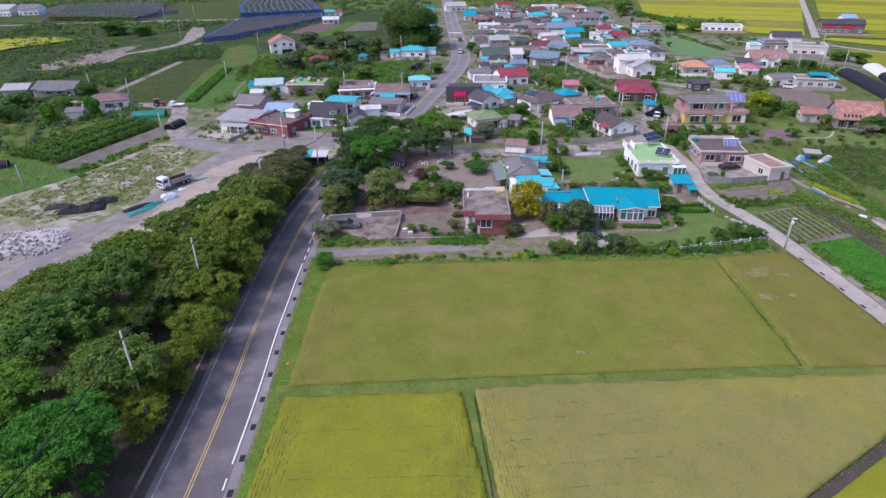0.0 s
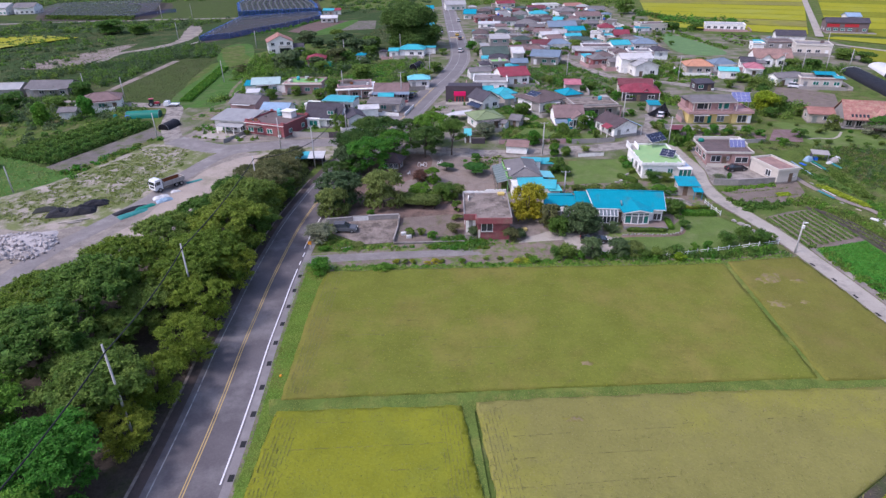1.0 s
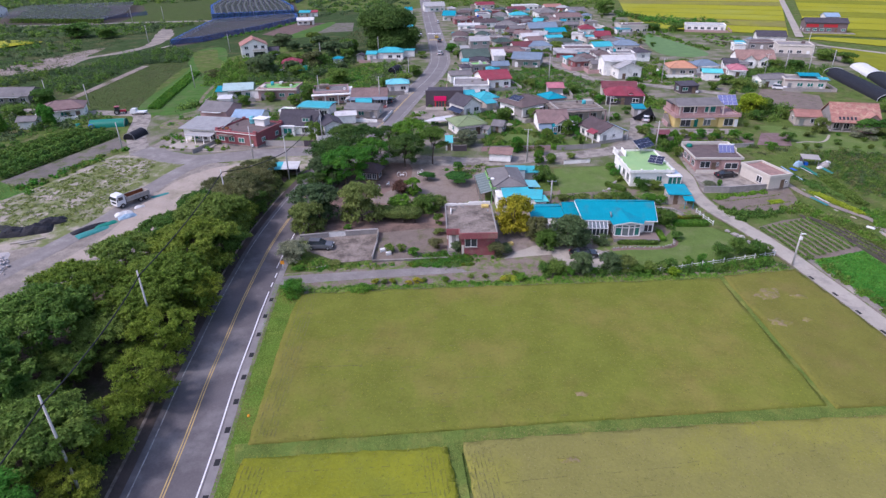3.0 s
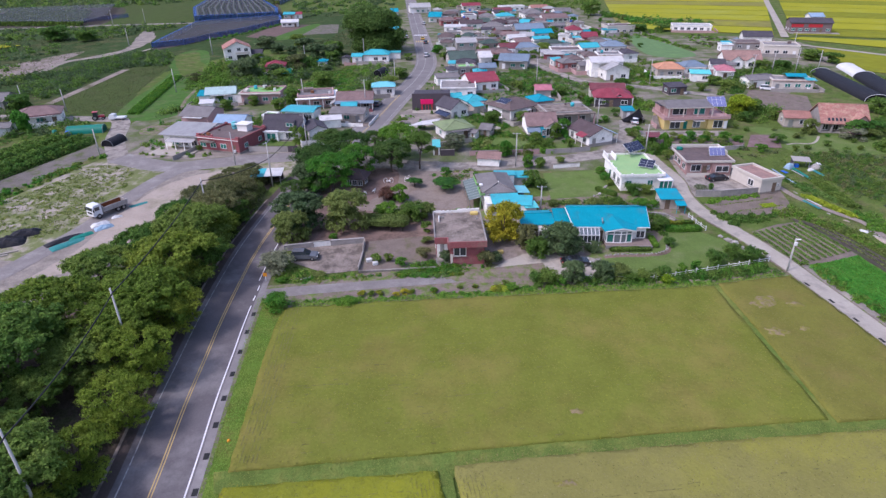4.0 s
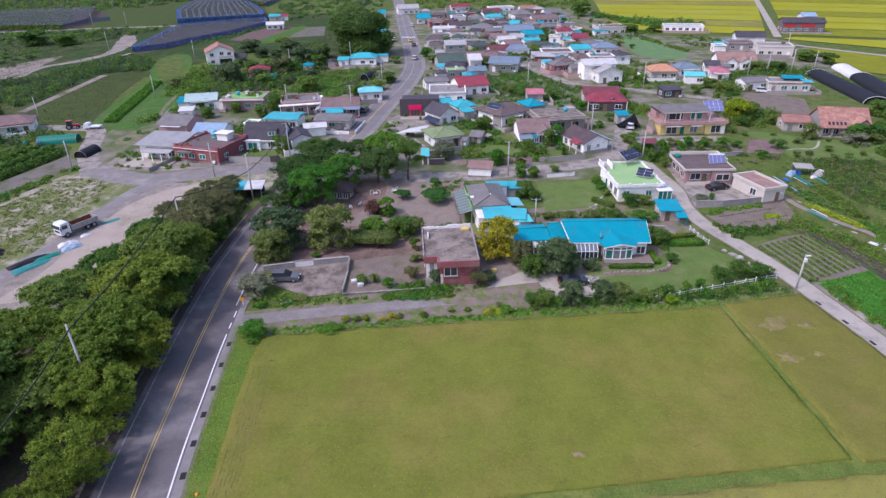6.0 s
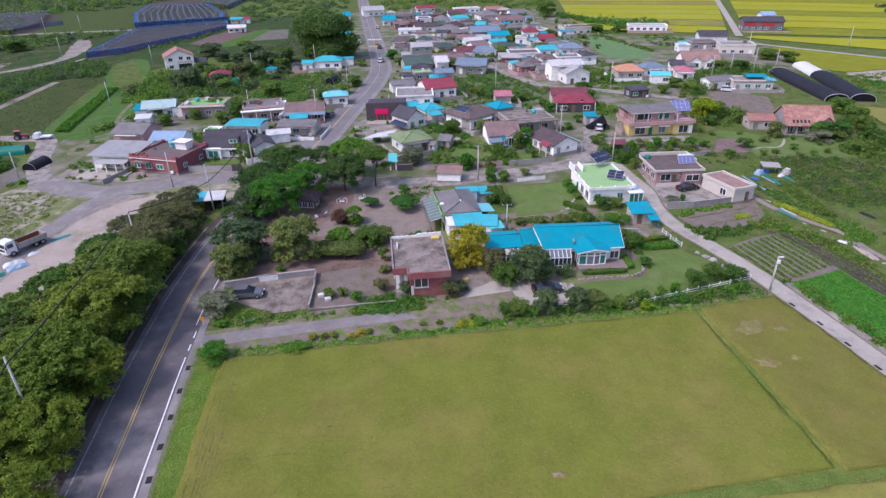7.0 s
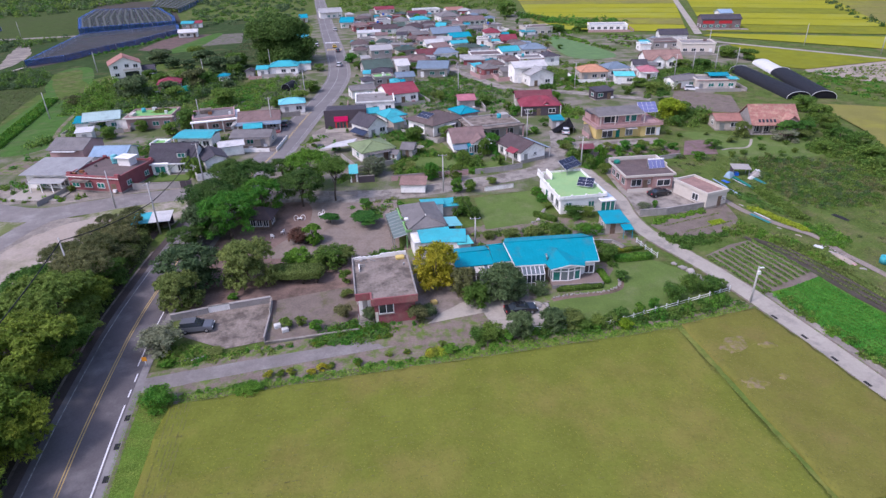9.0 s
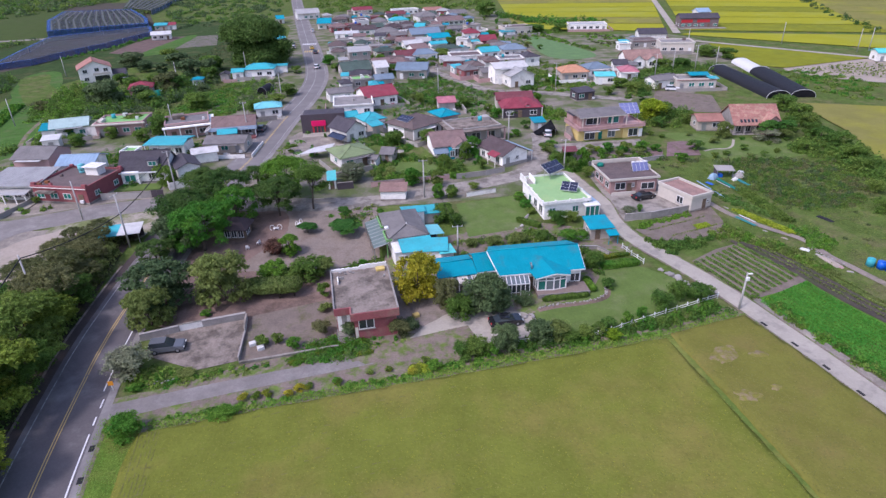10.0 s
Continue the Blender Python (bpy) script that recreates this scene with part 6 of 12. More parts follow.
def blue_house():
    root = thing("house", 24.2, 108.2, 0.62, 0, "white house with a bright blue metal roof and glazed bay", "house")
    e, ridge_y, back, h, top = -3.9, 0.9, 5.2, 3.05, 4.75
    xl, xr = -6.8, 6.2
    wl, wr = xl + 0.45, xr - 0.4
    bm = bmesh.new()
    box(bm, wl, wr, e + 0.55, back - 0.5, -0.6, h - 0.1)
    for ex, s in ((wl, -1), (wr, 1)):
        bm.faces.new([bm.verts.new(p) for p in ((ex, e + 0.55, h - 0.1), (ex, back - 0.5, h - 0.1), (ex, ridge_y, top - 0.15))][::s])
    part("wall", bm, M["w_white"], root)
    bm = bmesh.new()
    slab(bm, [(xl, e, h), (xr, e, h), (xr + 0.3, ridge_y, top), (xl - 1.0, ridge_y, top)], 0.12)
    slab(bm, [(xl - 1.0, ridge_y, top), (xr + 0.3, ridge_y, top), (xr, back, h + 0.2), (xl, back, h + 0.2)], 0.12)
    part("roof", bm, M["r_blue"], root, "bright blue metal roof")
    bm = bmesh.new()
    for i in range(25):
        x = xl + 0.2 + (xr - xl - 0.4) * i / 24
        for y0, y1, z0, f in ((e, ridge_y, h, 1), (back, ridge_y, h + 0.2, -1)):
            q = [(x - 0.015, y0, z0 + 0.02), (x + 0.015, y0, z0 + 0.02), (x + 0.015, y1, top + 0.02), (x - 0.015, y1, top + 0.02)]
            slab(bm, q[::f], 0.025)
    part("roof_seams", bm, M["r_blue"], root)
    bm = bmesh.new()
    tube(bm, (xl - 1.05, ridge_y, top + 0.03), (xr + 0.35, ridge_y, top + 0.03), 0.12, 0.12, 6)
    part("ridge_cap", bm, M["r_blue"], root)
    bm = bmesh.new()
    box(bm, xl, -2.1, e - 0.06, e - 0.002, h - 0.2, h - 0.02)
    box(bm, 4.0, xr + 0.04, e - 0.06, e - 0.002, h - 0.2, h - 0.02)
    part("fascia", bm, M["trim_white"], root)
    for xa, xb in ((xr + 0.03, xr + 0.33), (xl - 0.05, xl - 1.05)):
        bm = bmesh.new()
        slab(bm, [(xa - 0.03, e, h - 0.01), (xa + 0.03, e, h - 0.01), (xb + 0.03, ridge_y, top - 0.01), (xb - 0.03, ridge_y, top - 0.01)], 0.26)
        part("bargeboard", bm, M["trim_white"], root)
    # the roof runs on down over the bay in a shallow fold
    L, A, R, VL, VR, T = (-1.7, -5.3, 2.85), (1.25, -5.35, 3.5), (3.65, -5.0, 2.95), (-2.1, -3.8, 3.1), (4.0, -3.8, 3.1), (0.0, -1.0, 4.16)
    bm = bmesh.new()
    slab(bm, [L, A, T, VL], 0.1)
    slab(bm, [A, R, VR, T], 0.1)
    part("bay_roof", bm, M["r_blue"], root, "blue fold of roof over the bay")
    for a, b in ((L, A), (A, R)):
        bm = bmesh.new()
        slab(bm, [(a[0], a[1] - 0.04, a[2] - 0.06), (b[0], b[1] - 0.04, b[2] - 0.06), (b[0], b[1] + 0.03, b[2] - 0.06), (a[0], a[1] + 0.03, a[2] - 0.06)], 0.2)
        part("bargeboard", bm, M["trim_white"], root)
    pts = [(-1.35, e + 0.55), (-1.2, -4.85), (1.15, -5.05), (3.1, -4.7), (3.5, e + 0.55)]
    part("bay", boxed(-1.05, 2.95, -4.5, e + 0.548, -0.6, 0.7), M["w_white"], root, "white base of the glazed bay")
    for k, ((x0, y0), (x1, y1)) in enumerate(zip(pts, pts[1:])):
        run = math.hypot(x1 - x0, y1 - y0)
        a = math.degrees(math.atan2(y1 - y0, x1 - x0))
        n = 2 if run > 1.5 else 1
        bm = bmesh.new()
        for i in range(n + 1):
            box(bm, run * i / n - 0.09, run * i / n + 0.09, -0.07, 0.07, 0.5, 2.75)
        for z in (0.5, 2.1, 2.62):
            box(bm, 0.09, run - 0.09, -0.06, 0.06, z, z + 0.14)
        fr = part("window_frame", bm, M["trim_white"], root)
        fr.matrix_basis = pose(x0, y0, 0, 0, 0, a)
        for i in range(n):
            end = (k, i) in ((1, 0), (2, 1)) or n == 1
            part("pane", boxed(run * i / n + 0.09, run * (i + 1) / n - 0.09, -0.015, 0.015, 0.64, 2.1), M["glass_teal" if end else "glass_grey"], fr)
            part("pane", boxed(run * i / n + 0.09, run * (i + 1) / n - 0.09, -0.015, 0.015, 2.24, 2.62), M["glass_grey"], fr)
    bm = bmesh.new()
    bm.faces.new([bm.verts.new(p) for p in ((-1.2, -4.84, 2.76), (1.15, -5.04, 2.76), (1.2, -5.04, 3.36))])
    bm.faces.new([bm.verts.new(p) for p in ((1.15, -5.04, 2.76), (3.1, -4.69, 2.76), (1.2, -5.04, 3.36))])
    bmesh.ops.solidify(bm, geom=bm.faces[:], thickness=0.06)
    part("gable_wall", bm, M["trim_white"], root)
    # lean-to greenhouse
    c0, c1, cf, ct = -5.85, -2.5, e - 1.25, e + 0.1
    lean = part("conservatory", boxed(c0 - 0.04, c1 + 0.04, cf, cf + 0.08, 1.95, 2.07), M["trim_white"], root, "white-framed glass lean-to")
    part("rail", boxed(c0 - 0.04, c1 + 0.04, cf, cf + 0.08, 0.6, 0.68), M["trim_white"], lean)
    n = 5
    for i in range(n + 1):
        x = c0 + (c1 - c0) * i / n
        bm = bmesh.new()
        slab(bm, [(x - 0.05, cf, 2.12), (x + 0.05, cf, 2.12), (x + 0.05, ct, 2.9), (x - 0.05, ct, 2.9)], 0.08)
        part("rafter", bm, M["trim_white"], lean)
        part("post", boxed(x - 0.05, x + 0.05, cf, cf + 0.08, -0.5, 1.948), M["trim_white"], lean)
        if i < n:
            x1 = c0 + (c1 - c0) * (i + 1) / n
            bm = bmesh.new()
            slab(bm, [(x + 0.05, cf + 0.02, 2.04), (x1 - 0.05, cf + 0.02, 2.04), (x1 - 0.05, ct - 0.02, 2.82), (x + 0.05, ct - 0.02, 2.82)], 0.02)
            part("pane", bm, M["glass_grey"], lean)
            part("pane", boxed(x + 0.05, x1 - 0.05, cf + 0.03, cf + 0.05, 0.68, 1.948), M["glass_dark"], lean)
    door(root, -2.0, e + 0.55, 0.9, 2.1)
    part("terrace", boxed(-1.5, 6.4, -6.1, e + 0.548, -0.6, 0.5), M["terrace"], root, "paved reddish brown terrace")
    part("terrace_edge", boxed(-1.5, 6.4, -6.22, -6.102, -0.6, 0.54), M["stone"], root)
    window(root, 4.9, e + 0.55, 0.7, 1.5, 1.4, 0)
    for y in (-1.5, 2.5):
        window(root, wr, y, 0.8, 1.6, 1.2, 90)
    bm = bmesh.new()
    tube(bm, (-1.7, -3.1, 3.3), (-1.85, -2.95, 4.15), 0.13, 0.13, 10)
    tube(bm, (-1.87, -2.93, 4.15), (-1.9, -2.9, 4.32), 0.2, 0.05, 10)
    part("chimney", bm, M["metal_grey"], root, "dull silver stove pipe")
    part("side_step", boxed(wr + 0.002, wr + 1.1, e + 1, e + 3.2, -0.6, 0.0), M["trim_white"], root)


def wing_house():
    root = thing("house", 12.6, 109.2, 0.66, 5, "long low wing with a bright blue metal roof", "house")
    w, d, h = 9.0, 6.0, 2.5
    wall_end = w / 2 - 0.6
    part("wall", boxed(-w / 2 + 0.3, wall_end, -d / 2 + 0.9, d / 2 - 0.5, -0.6, h - 0.05), M["w_beige"], root)

    def curve(z0, z1, y0, y1, n=5):
        # a roof slope that flattens towards the eave
        return [(y0 + (y1 - y0) * k / n, z0 + (z1 - z0) * (k / n) ** 1.25) for k in range(n + 1)]

    for nm, x0, x1, z0, z1, y0, ym in (("roof", -w / 2, 1.6, h, 3.3, -d / 2, 0.2), ("upper_roof", 1.602, w / 2 + 0.25, h + 0.12, 3.85, -d / 2 + 0.1, 0.7)):
        bm = bmesh.new()
        line = curve(z0, z1, y0, ym)
        for (ya, za), (yb, zb) in zip(line, line[1:]):
            slab(bm, [(x0, ya, za), (x1, ya, za), (x1, yb, zb), (x0, yb, zb)], 0.1)
        slab(bm, [(x0, ym, z1), (x1, ym, z1), (x1, d / 2, z0 + 0.15), (x0, d / 2, z0 + 0.15)], 0.1)
        bmesh.ops.remove_doubles(bm, verts=bm.verts[:], dist=0.001)
        part(nm, bm, M["r_blue"], root)
        bm = bmesh.new()
        n = round((x1 - x0) / 0.55)
        for i in range(n + 1):
            x = x0 + 0.03 + (x1 - x0 - 0.06) * i / n
            for (ya, za), (yb, zb) in zip(line, line[1:]):
                slab(bm, [(x - 0.015, ya, za + 0.02), (x + 0.015, ya, za + 0.02), (x + 0.015, yb, zb + 0.02), (x - 0.015, yb, zb + 0.02)], 0.02)
        part("roof_seams", bm, M["r_blue"], root)
        bm = bmesh.new()
        tube(bm, (x0, ym, z1 + 0.02), (x1, ym, z1 + 0.02), 0.1, 0.1, 6)
        part("ridge_cap", bm, M["r_blue"], root)
    part("fascia", boxed(1.6, w / 2 + 0.25, -d / 2 + 0.03, -d / 2 + 0.096, h - 0.12, h + 0.05), M["trim_white"], root)
    # white frame of a lean-to under the eave
    perg = part("pergola", boxed(-w / 2 + 0.2, 1.4, -d / 2 - 1.1, -d / 2 - 1.0, 1.75, 1.85), M["trim_white"], root, "white-framed lean-to with pale sheets")
    n = 8
    for i in range(n + 1):
        x = -w / 2 + 0.25 + 5.6 * i / n
        bm = bmesh.new()
        slab(bm, [(x - 0.05, -d / 2 - 1.1, 1.92), (x + 0.05, -d / 2 - 1.1, 1.92), (x + 0.05, -d / 2 + 0.3, 2.38), (x - 0.05, -d / 2 + 0.3, 2.38)], 0.08)
        part("rafter", bm, M["trim_white"], perg)
        part("post", boxed(x - 0.05, x + 0.05, -d / 2 - 1.1, -d / 2 - 1.0, -0.6, 1.748), M["trim_white"], perg)
        if i < n:
            x1 = x + 5.6 / n
            bm = bmesh.new()
            slab(bm, [(x + 0.05, -d / 2 - 1.08, 1.87), (x1 - 0.05, -d / 2 - 1.08, 1.87), (x1 - 0.05, -d / 2 + 0.28, 2.32), (x + 0.05, -d / 2 + 0.28, 2.32)], 0.02)
            part("pane", bm, M["w_cream" if i % 3 else "glass_grey"], perg)
    for i in range(3):
        window(root, -w / 2 + 1.6 + i * 2.1, -d / 2 + 0.9, 0.7, 1.6, 1.2, 0)


def grey_house():
    root = thing("house", 4.5, 123, 1.0, 8, "white house with a grey hipped roof and green lean-to", "house")
    w, d, h = 7.0, 11.2, 3.3
    part("wall", boxed(-w / 2 + 0.45, w / 2 - 0.45, -4.2, 5.8, -0.5, h), M["w_white"], root)
    bm = bmesh.new()
    f0, f1, b0, b1, zt = -4.75, -2.4, 6.3, 3.8, 4.5
    q = {"fl": (-w / 2, f0, h), "fr": (w / 2 - 0.1, f0, h), "bl": (-w / 2, b0, h), "br": (w / 2 - 0.1, b0, h), "rf": (0, f1, zt), "rb": (0, b1, zt)}
    for names in (("fl", "fr", "rf"), ("fr", "br", "rb", "rf"), ("br", "bl", "rb"), ("bl", "fl", "rf", "rb")):
        slab(bm, [q[k] for k in names], 0.12)
    part("roof", bm, M["r_grey"], root, "dull grey tiled hipped roof")
    bm = bmesh.new()
    for a, b in (("rf", "rb"), ("rf", "fl"), ("rf", "fr")):
        p0, p1 = (Vector(q[k]) + Vector((0, 0, 0.04)) for k in (a, b))
        tube(bm, p0, p1, 0.11, 0.11, 6)
    part("ridge_cap", bm, M["r_grey"], root)
    bm = bmesh.new()
    tube(bm, (0, f1, zt - 0.1), (0, f1, zt + 0.35), 0.14, 0.08, 8)
    part("finial", bm, M["w_white"], root, "pale ridge end tile")
    # greenish lean-to along the long side
    z_out, z_in = 2.3, 2.9
    lean = part("lean_to", boxed(-6.14, -6.02, -5.3, 5.2, z_out - 0.25, z_out - 0.12), M["r_darkgreen"], root, "greenish translucent lean-to")
    n = 8
    for i in range(n + 1):
        y = -5.25 + 10.4 * i / n
        bm = bmesh.new()
        slab(bm, [(-6.15, y - 0.06, z_out + 0.04), (-3.6, y - 0.06, z_in + 0.04), (-3.6, y + 0.06, z_in + 0.04), (-6.15, y + 0.06, z_out + 0.04)][::-1], 0.1)
        part("rafter", bm, M["r_palegrey"], lean)
        if i % 2 == 0:
            part("post", boxed(-6.13, -6.03, y - 0.05, y + 0.05, -0.5, z_out - 0.252), M["metal_grey"], lean)
        if i < n:
            y1 = y + 10.4 / n
            bm = bmesh.new()
            slab(bm, [(-6.12, y + 0.06, z_out), (-3.62, y + 0.06, z_in), (-3.62, y1 - 0.06, z_in), (-6.12, y1 - 0.06, z_out)][::-1], 0.03)
            part("sheet", bm, M["lean_sheet"], lean)
    # bright green rails and gutter boards at the eave
    for x0, x1, y0, y1, z in ((-3.95, -3.8, -4.9, -1.2, 3.35), (-3.8, -3.0, -1.35, -1.2, 3.35), (-3.8, -3.0, -4.9, -4.75, 3.35), (-3.95, -3.8, 0.6, 5.0, 3.35), (-3.8, -3.1, 0.6, 0.75, 3.35)):
        part("rail", boxed(x0, x1, y0, y1, z - 0.4, z), M["r_green"], root, "bright green painted rail")
    part("rail_post", boxed(-3.95, -3.8, -4.9, -4.75, -0.5, 2.94), M["r_green"], root)
    part("water_tank", boxed(-3.5, -2.8, -1.1, -0.3, 3.35, 3.75, bev=0.1), M["trim_white"], root)
    # front extension under a cyan roof
    bm = bmesh.new()
    slab(bm, [(-2.15, -9.0, 2.72), (3.45, -9.3, 2.72), (3.35, -5.0, 3.24), (-2.1, -5.0, 3.24)], 0.09)
    part("front_roof", bm, M["r_cyan"], root, "cyan blue metal front roof")
    bm = bmesh.new()
    for i in range(11):
        x = -2.05 + 5.4 * i / 10
        slab(bm, [(x - 0.02, -8.98, 2.745), (x + 0.02, -8.98, 2.745), (x + 0.02, -5.02, 3.265), (x - 0.02, -5.02, 3.265)], 0.03)
    part("roof_seams", bm, M["r_cyan"], root)
    part("front_wall", boxed(-3.2, 3.1, -8.6, -4.202, -0.6, 2.6), M["w_white"], root)
    part("roof_slab", boxed(-3.3, -2.2, -8.7, -4.8, 2.604, 2.75), M["w_white"], root)
    # open side awning with stored goods under it
    bm = bmesh.new()
    slab(bm, [(3.4, -4.4, 3.0), (6.1, -4.3, 2.8), (5.85, -0.4, 2.8), (3.35, -0.4, 3.0)], 0.08)
    part("side_awning", bm, M["r_paleteal"], root, "pale blue side awning")
    for x, y in ((5.95, -4.2), (5.7, -0.5), (4.7, -4.2)):
        part("post", boxed(x - 0.05, x + 0.05, y - 0.05, y + 0.05, -0.5, 2.72), M["metal_grey"], root)
    part("store_wall", boxed(3.06, 5.7, -0.62, -0.52, -0.5, 2.7), M["w_darkwall"], root)
    part("cupboard", boxed(4.9, 5.6, -3.9, -3.2, -0.4, 1.3), M["w_white"], root, "white cupboard under the awning")
    # cyan roof over the back room
    bm = bmesh.new()
    slab(bm, [(0.9, 4.8, 3.36), (5.1, 5.0, 3.1), (5.3, 7.9, 3.1), (0.8, 7.8, 3.36)], 0.09)
    part("back_roof", bm, M["r_cyan"], root, "cyan metal roof over the back room")
    part("back_wall", boxed(3.06, 4.8, 5.2, 7.6, -0.6, 2.98), M["w_white"], root)
    # small cyan shed at the corner
    bm = bmesh.new()
    slab(bm, [(3.65, -10.55, 2.35), (6.35, -10.7, 2.35), (6.1, -8.0, 2.65), (3.65, -7.9, 2.65)], 0.08)
    part("shed_roof", bm, M["r_teal"], root, "turquoise metal shed roof")
    part("shed_wall", boxed(3.9, 6.0, -10.2, -8.2, -0.7, 2.24), M["w_white"], root)
    for y in (-3, 0.8, 3.8):
        window(root, w / 2 - 0.45, y, 0.9, 1.4, 1.2, 90)
    window(root, -1.8, -8.6, 0.8, 1.4, 1.2, 0)
    window(root, 1.4, -8.6, 0.8, 1.8, 1.2, 0)


def green_roof_house():
    root = thing("house", 34.3, 134.0, 1.3, 4, "white house with a bright green painted flat roof", "house")
    w, d, h = 8.9, 13.4, 3.35
    part("wall", boxed(-w / 2 + 0.3, w / 2 - 0.3, -d / 2 + 0.3, d / 2 - 0.3, -0.8, h - 0.3), M["w_white"], root)
    part("roof", boxed(-w / 2, w / 2, -d / 2, d / 2, h - 0.298, h - 0.12), M["roof_green_paint"], root, "bright green waterproofed roof deck")
    bm = bmesh.new()
    ring_wall(bm, w + 0.5, d + 0.5, h - 0.34, h + 0.22, 0.22)
    part("parapet", bm, M["w_white"], root)
    for x, y in [(-w / 2 - 0.12, v) for v in (-6.4, -3.2, 0.0)] + [(v, -d / 2 - 0.12) for v in (-2.2, 0.6, 3.2)] + [(w / 2 + 0.12, v) for v in (-6.5, -2.6, 1.4)]:
        part("pilaster", boxed(x - 0.17, x + 0.17, y - 0.17, y + 0.17, h - 0.1, h + 0.42, bev=0.02), M["w_white"], root)
    # open stair head at the back corner
    part("stair_wall", boxed(-w / 2 - 0.2, -w / 2, 3.2, d / 2 + 0.1, h + 0.222, h + 1.0), M["w_white"], root)
    part("stair_wall", boxed(-w / 2 + 1.5, -w / 2 + 1.7, 3.0, d / 2 - 0.2, h - 0.118, h + 0.95), M["w_white"], root)
    part("stair_well", boxed(-w / 2 + 0.02, -w / 2 + 1.48, 3.2, d / 2 - 0.3, h - 0.116, h - 0.08), M["w_grey"], root, "grey stair head in the roof")
    solar_array(root, 2.3, -2.0, h + 0.85, 3.1, 2.3, 28, -32, 2, 3)
    solar_array(root, 2.0, 6.4, h + 1.9, 5.0, 2.7, 30, 32, 5, 2)
    for x, y, z in ((1.3, -2.4, h + 0.35), (2.4, -3.2, h + 0.35), (2.2, -0.9, h + 1.25), (3.4, -1.6, h + 1.25), (0.9, 4.6, h + 1.15), (3.6, 6.2, h + 1.2), (0.2, 5.9, h + 2.1), (2.8, 6.6, h + 2.2)):
        part("panel_stand", boxed(x - 0.04, x + 0.04, y - 0.04, y + 0.04, h - 0.12, z), M["metal_grey"], root)
    px0, px1, pf = w / 2 - 1.4, w / 2 + 1.6, -d / 2 - 1.5
    porch = part("porch", boxed(px0, px1, pf, -d / 2 + 0.298, 2.4, 2.62, bev=0.04), M["trim_white"], root, "white porch roof")
    for x in (px0 + 0.1, px0 + 1.0, px0 + 1.9, px1 - 0.22):
        part("post", boxed(x, x + 0.12, pf + 0.1, pf + 0.22, -0.8, 2.398), M["trim_white"], porch)
    part("rail", boxed(px0 + 0.1, px1 - 0.1, pf + 0.12, pf + 0.2, 0.3, 0.4), M["trim_white"], porch)
    part("pane", boxed(px0 + 0.2, px1 - 0.2, pf + 0.15, pf + 0.17, 0.4, 2.39), M["glass_teal"], porch)
    for x in (-2.6, 1.9):
        window(root, x, -d / 2 + 0.3, 0.9, 1.2, 1.2, 0, "glass_teal")
    for y in (-4.6, -1.6):
        window(root, -w / 2 + 0.3, y, 0.6, 1.7, 1.6, -90)
    part("side_door", boxed(-w / 2 + 0.24, -w / 2 + 0.298, 1.2, 2.2, -0.6, 1.6), M["glass_teal"], root, "teal glazed side door")
    bm = bmesh.new()
    slab(bm, [(w / 2 + 0.25, -d / 2 + 0.4, 2.5), (w / 2 + 2.1, -d / 2 + 0.4, 2.2), (w / 2 + 1.6, d / 2 - 2, 2.2), (w / 2 + 0.25, d / 2 - 2, 2.5)], 0.07)
    part("side_awning", bm, M["r_paleblue"], root, "pale blue side awning")
    for y in (-5.8, -1.5, 4.2):
        part("awning_post", boxed(w / 2 + 1.45, w / 2 + 1.53, y, y + 0.08, -0.8, 2.12), M["metal_grey"], root)


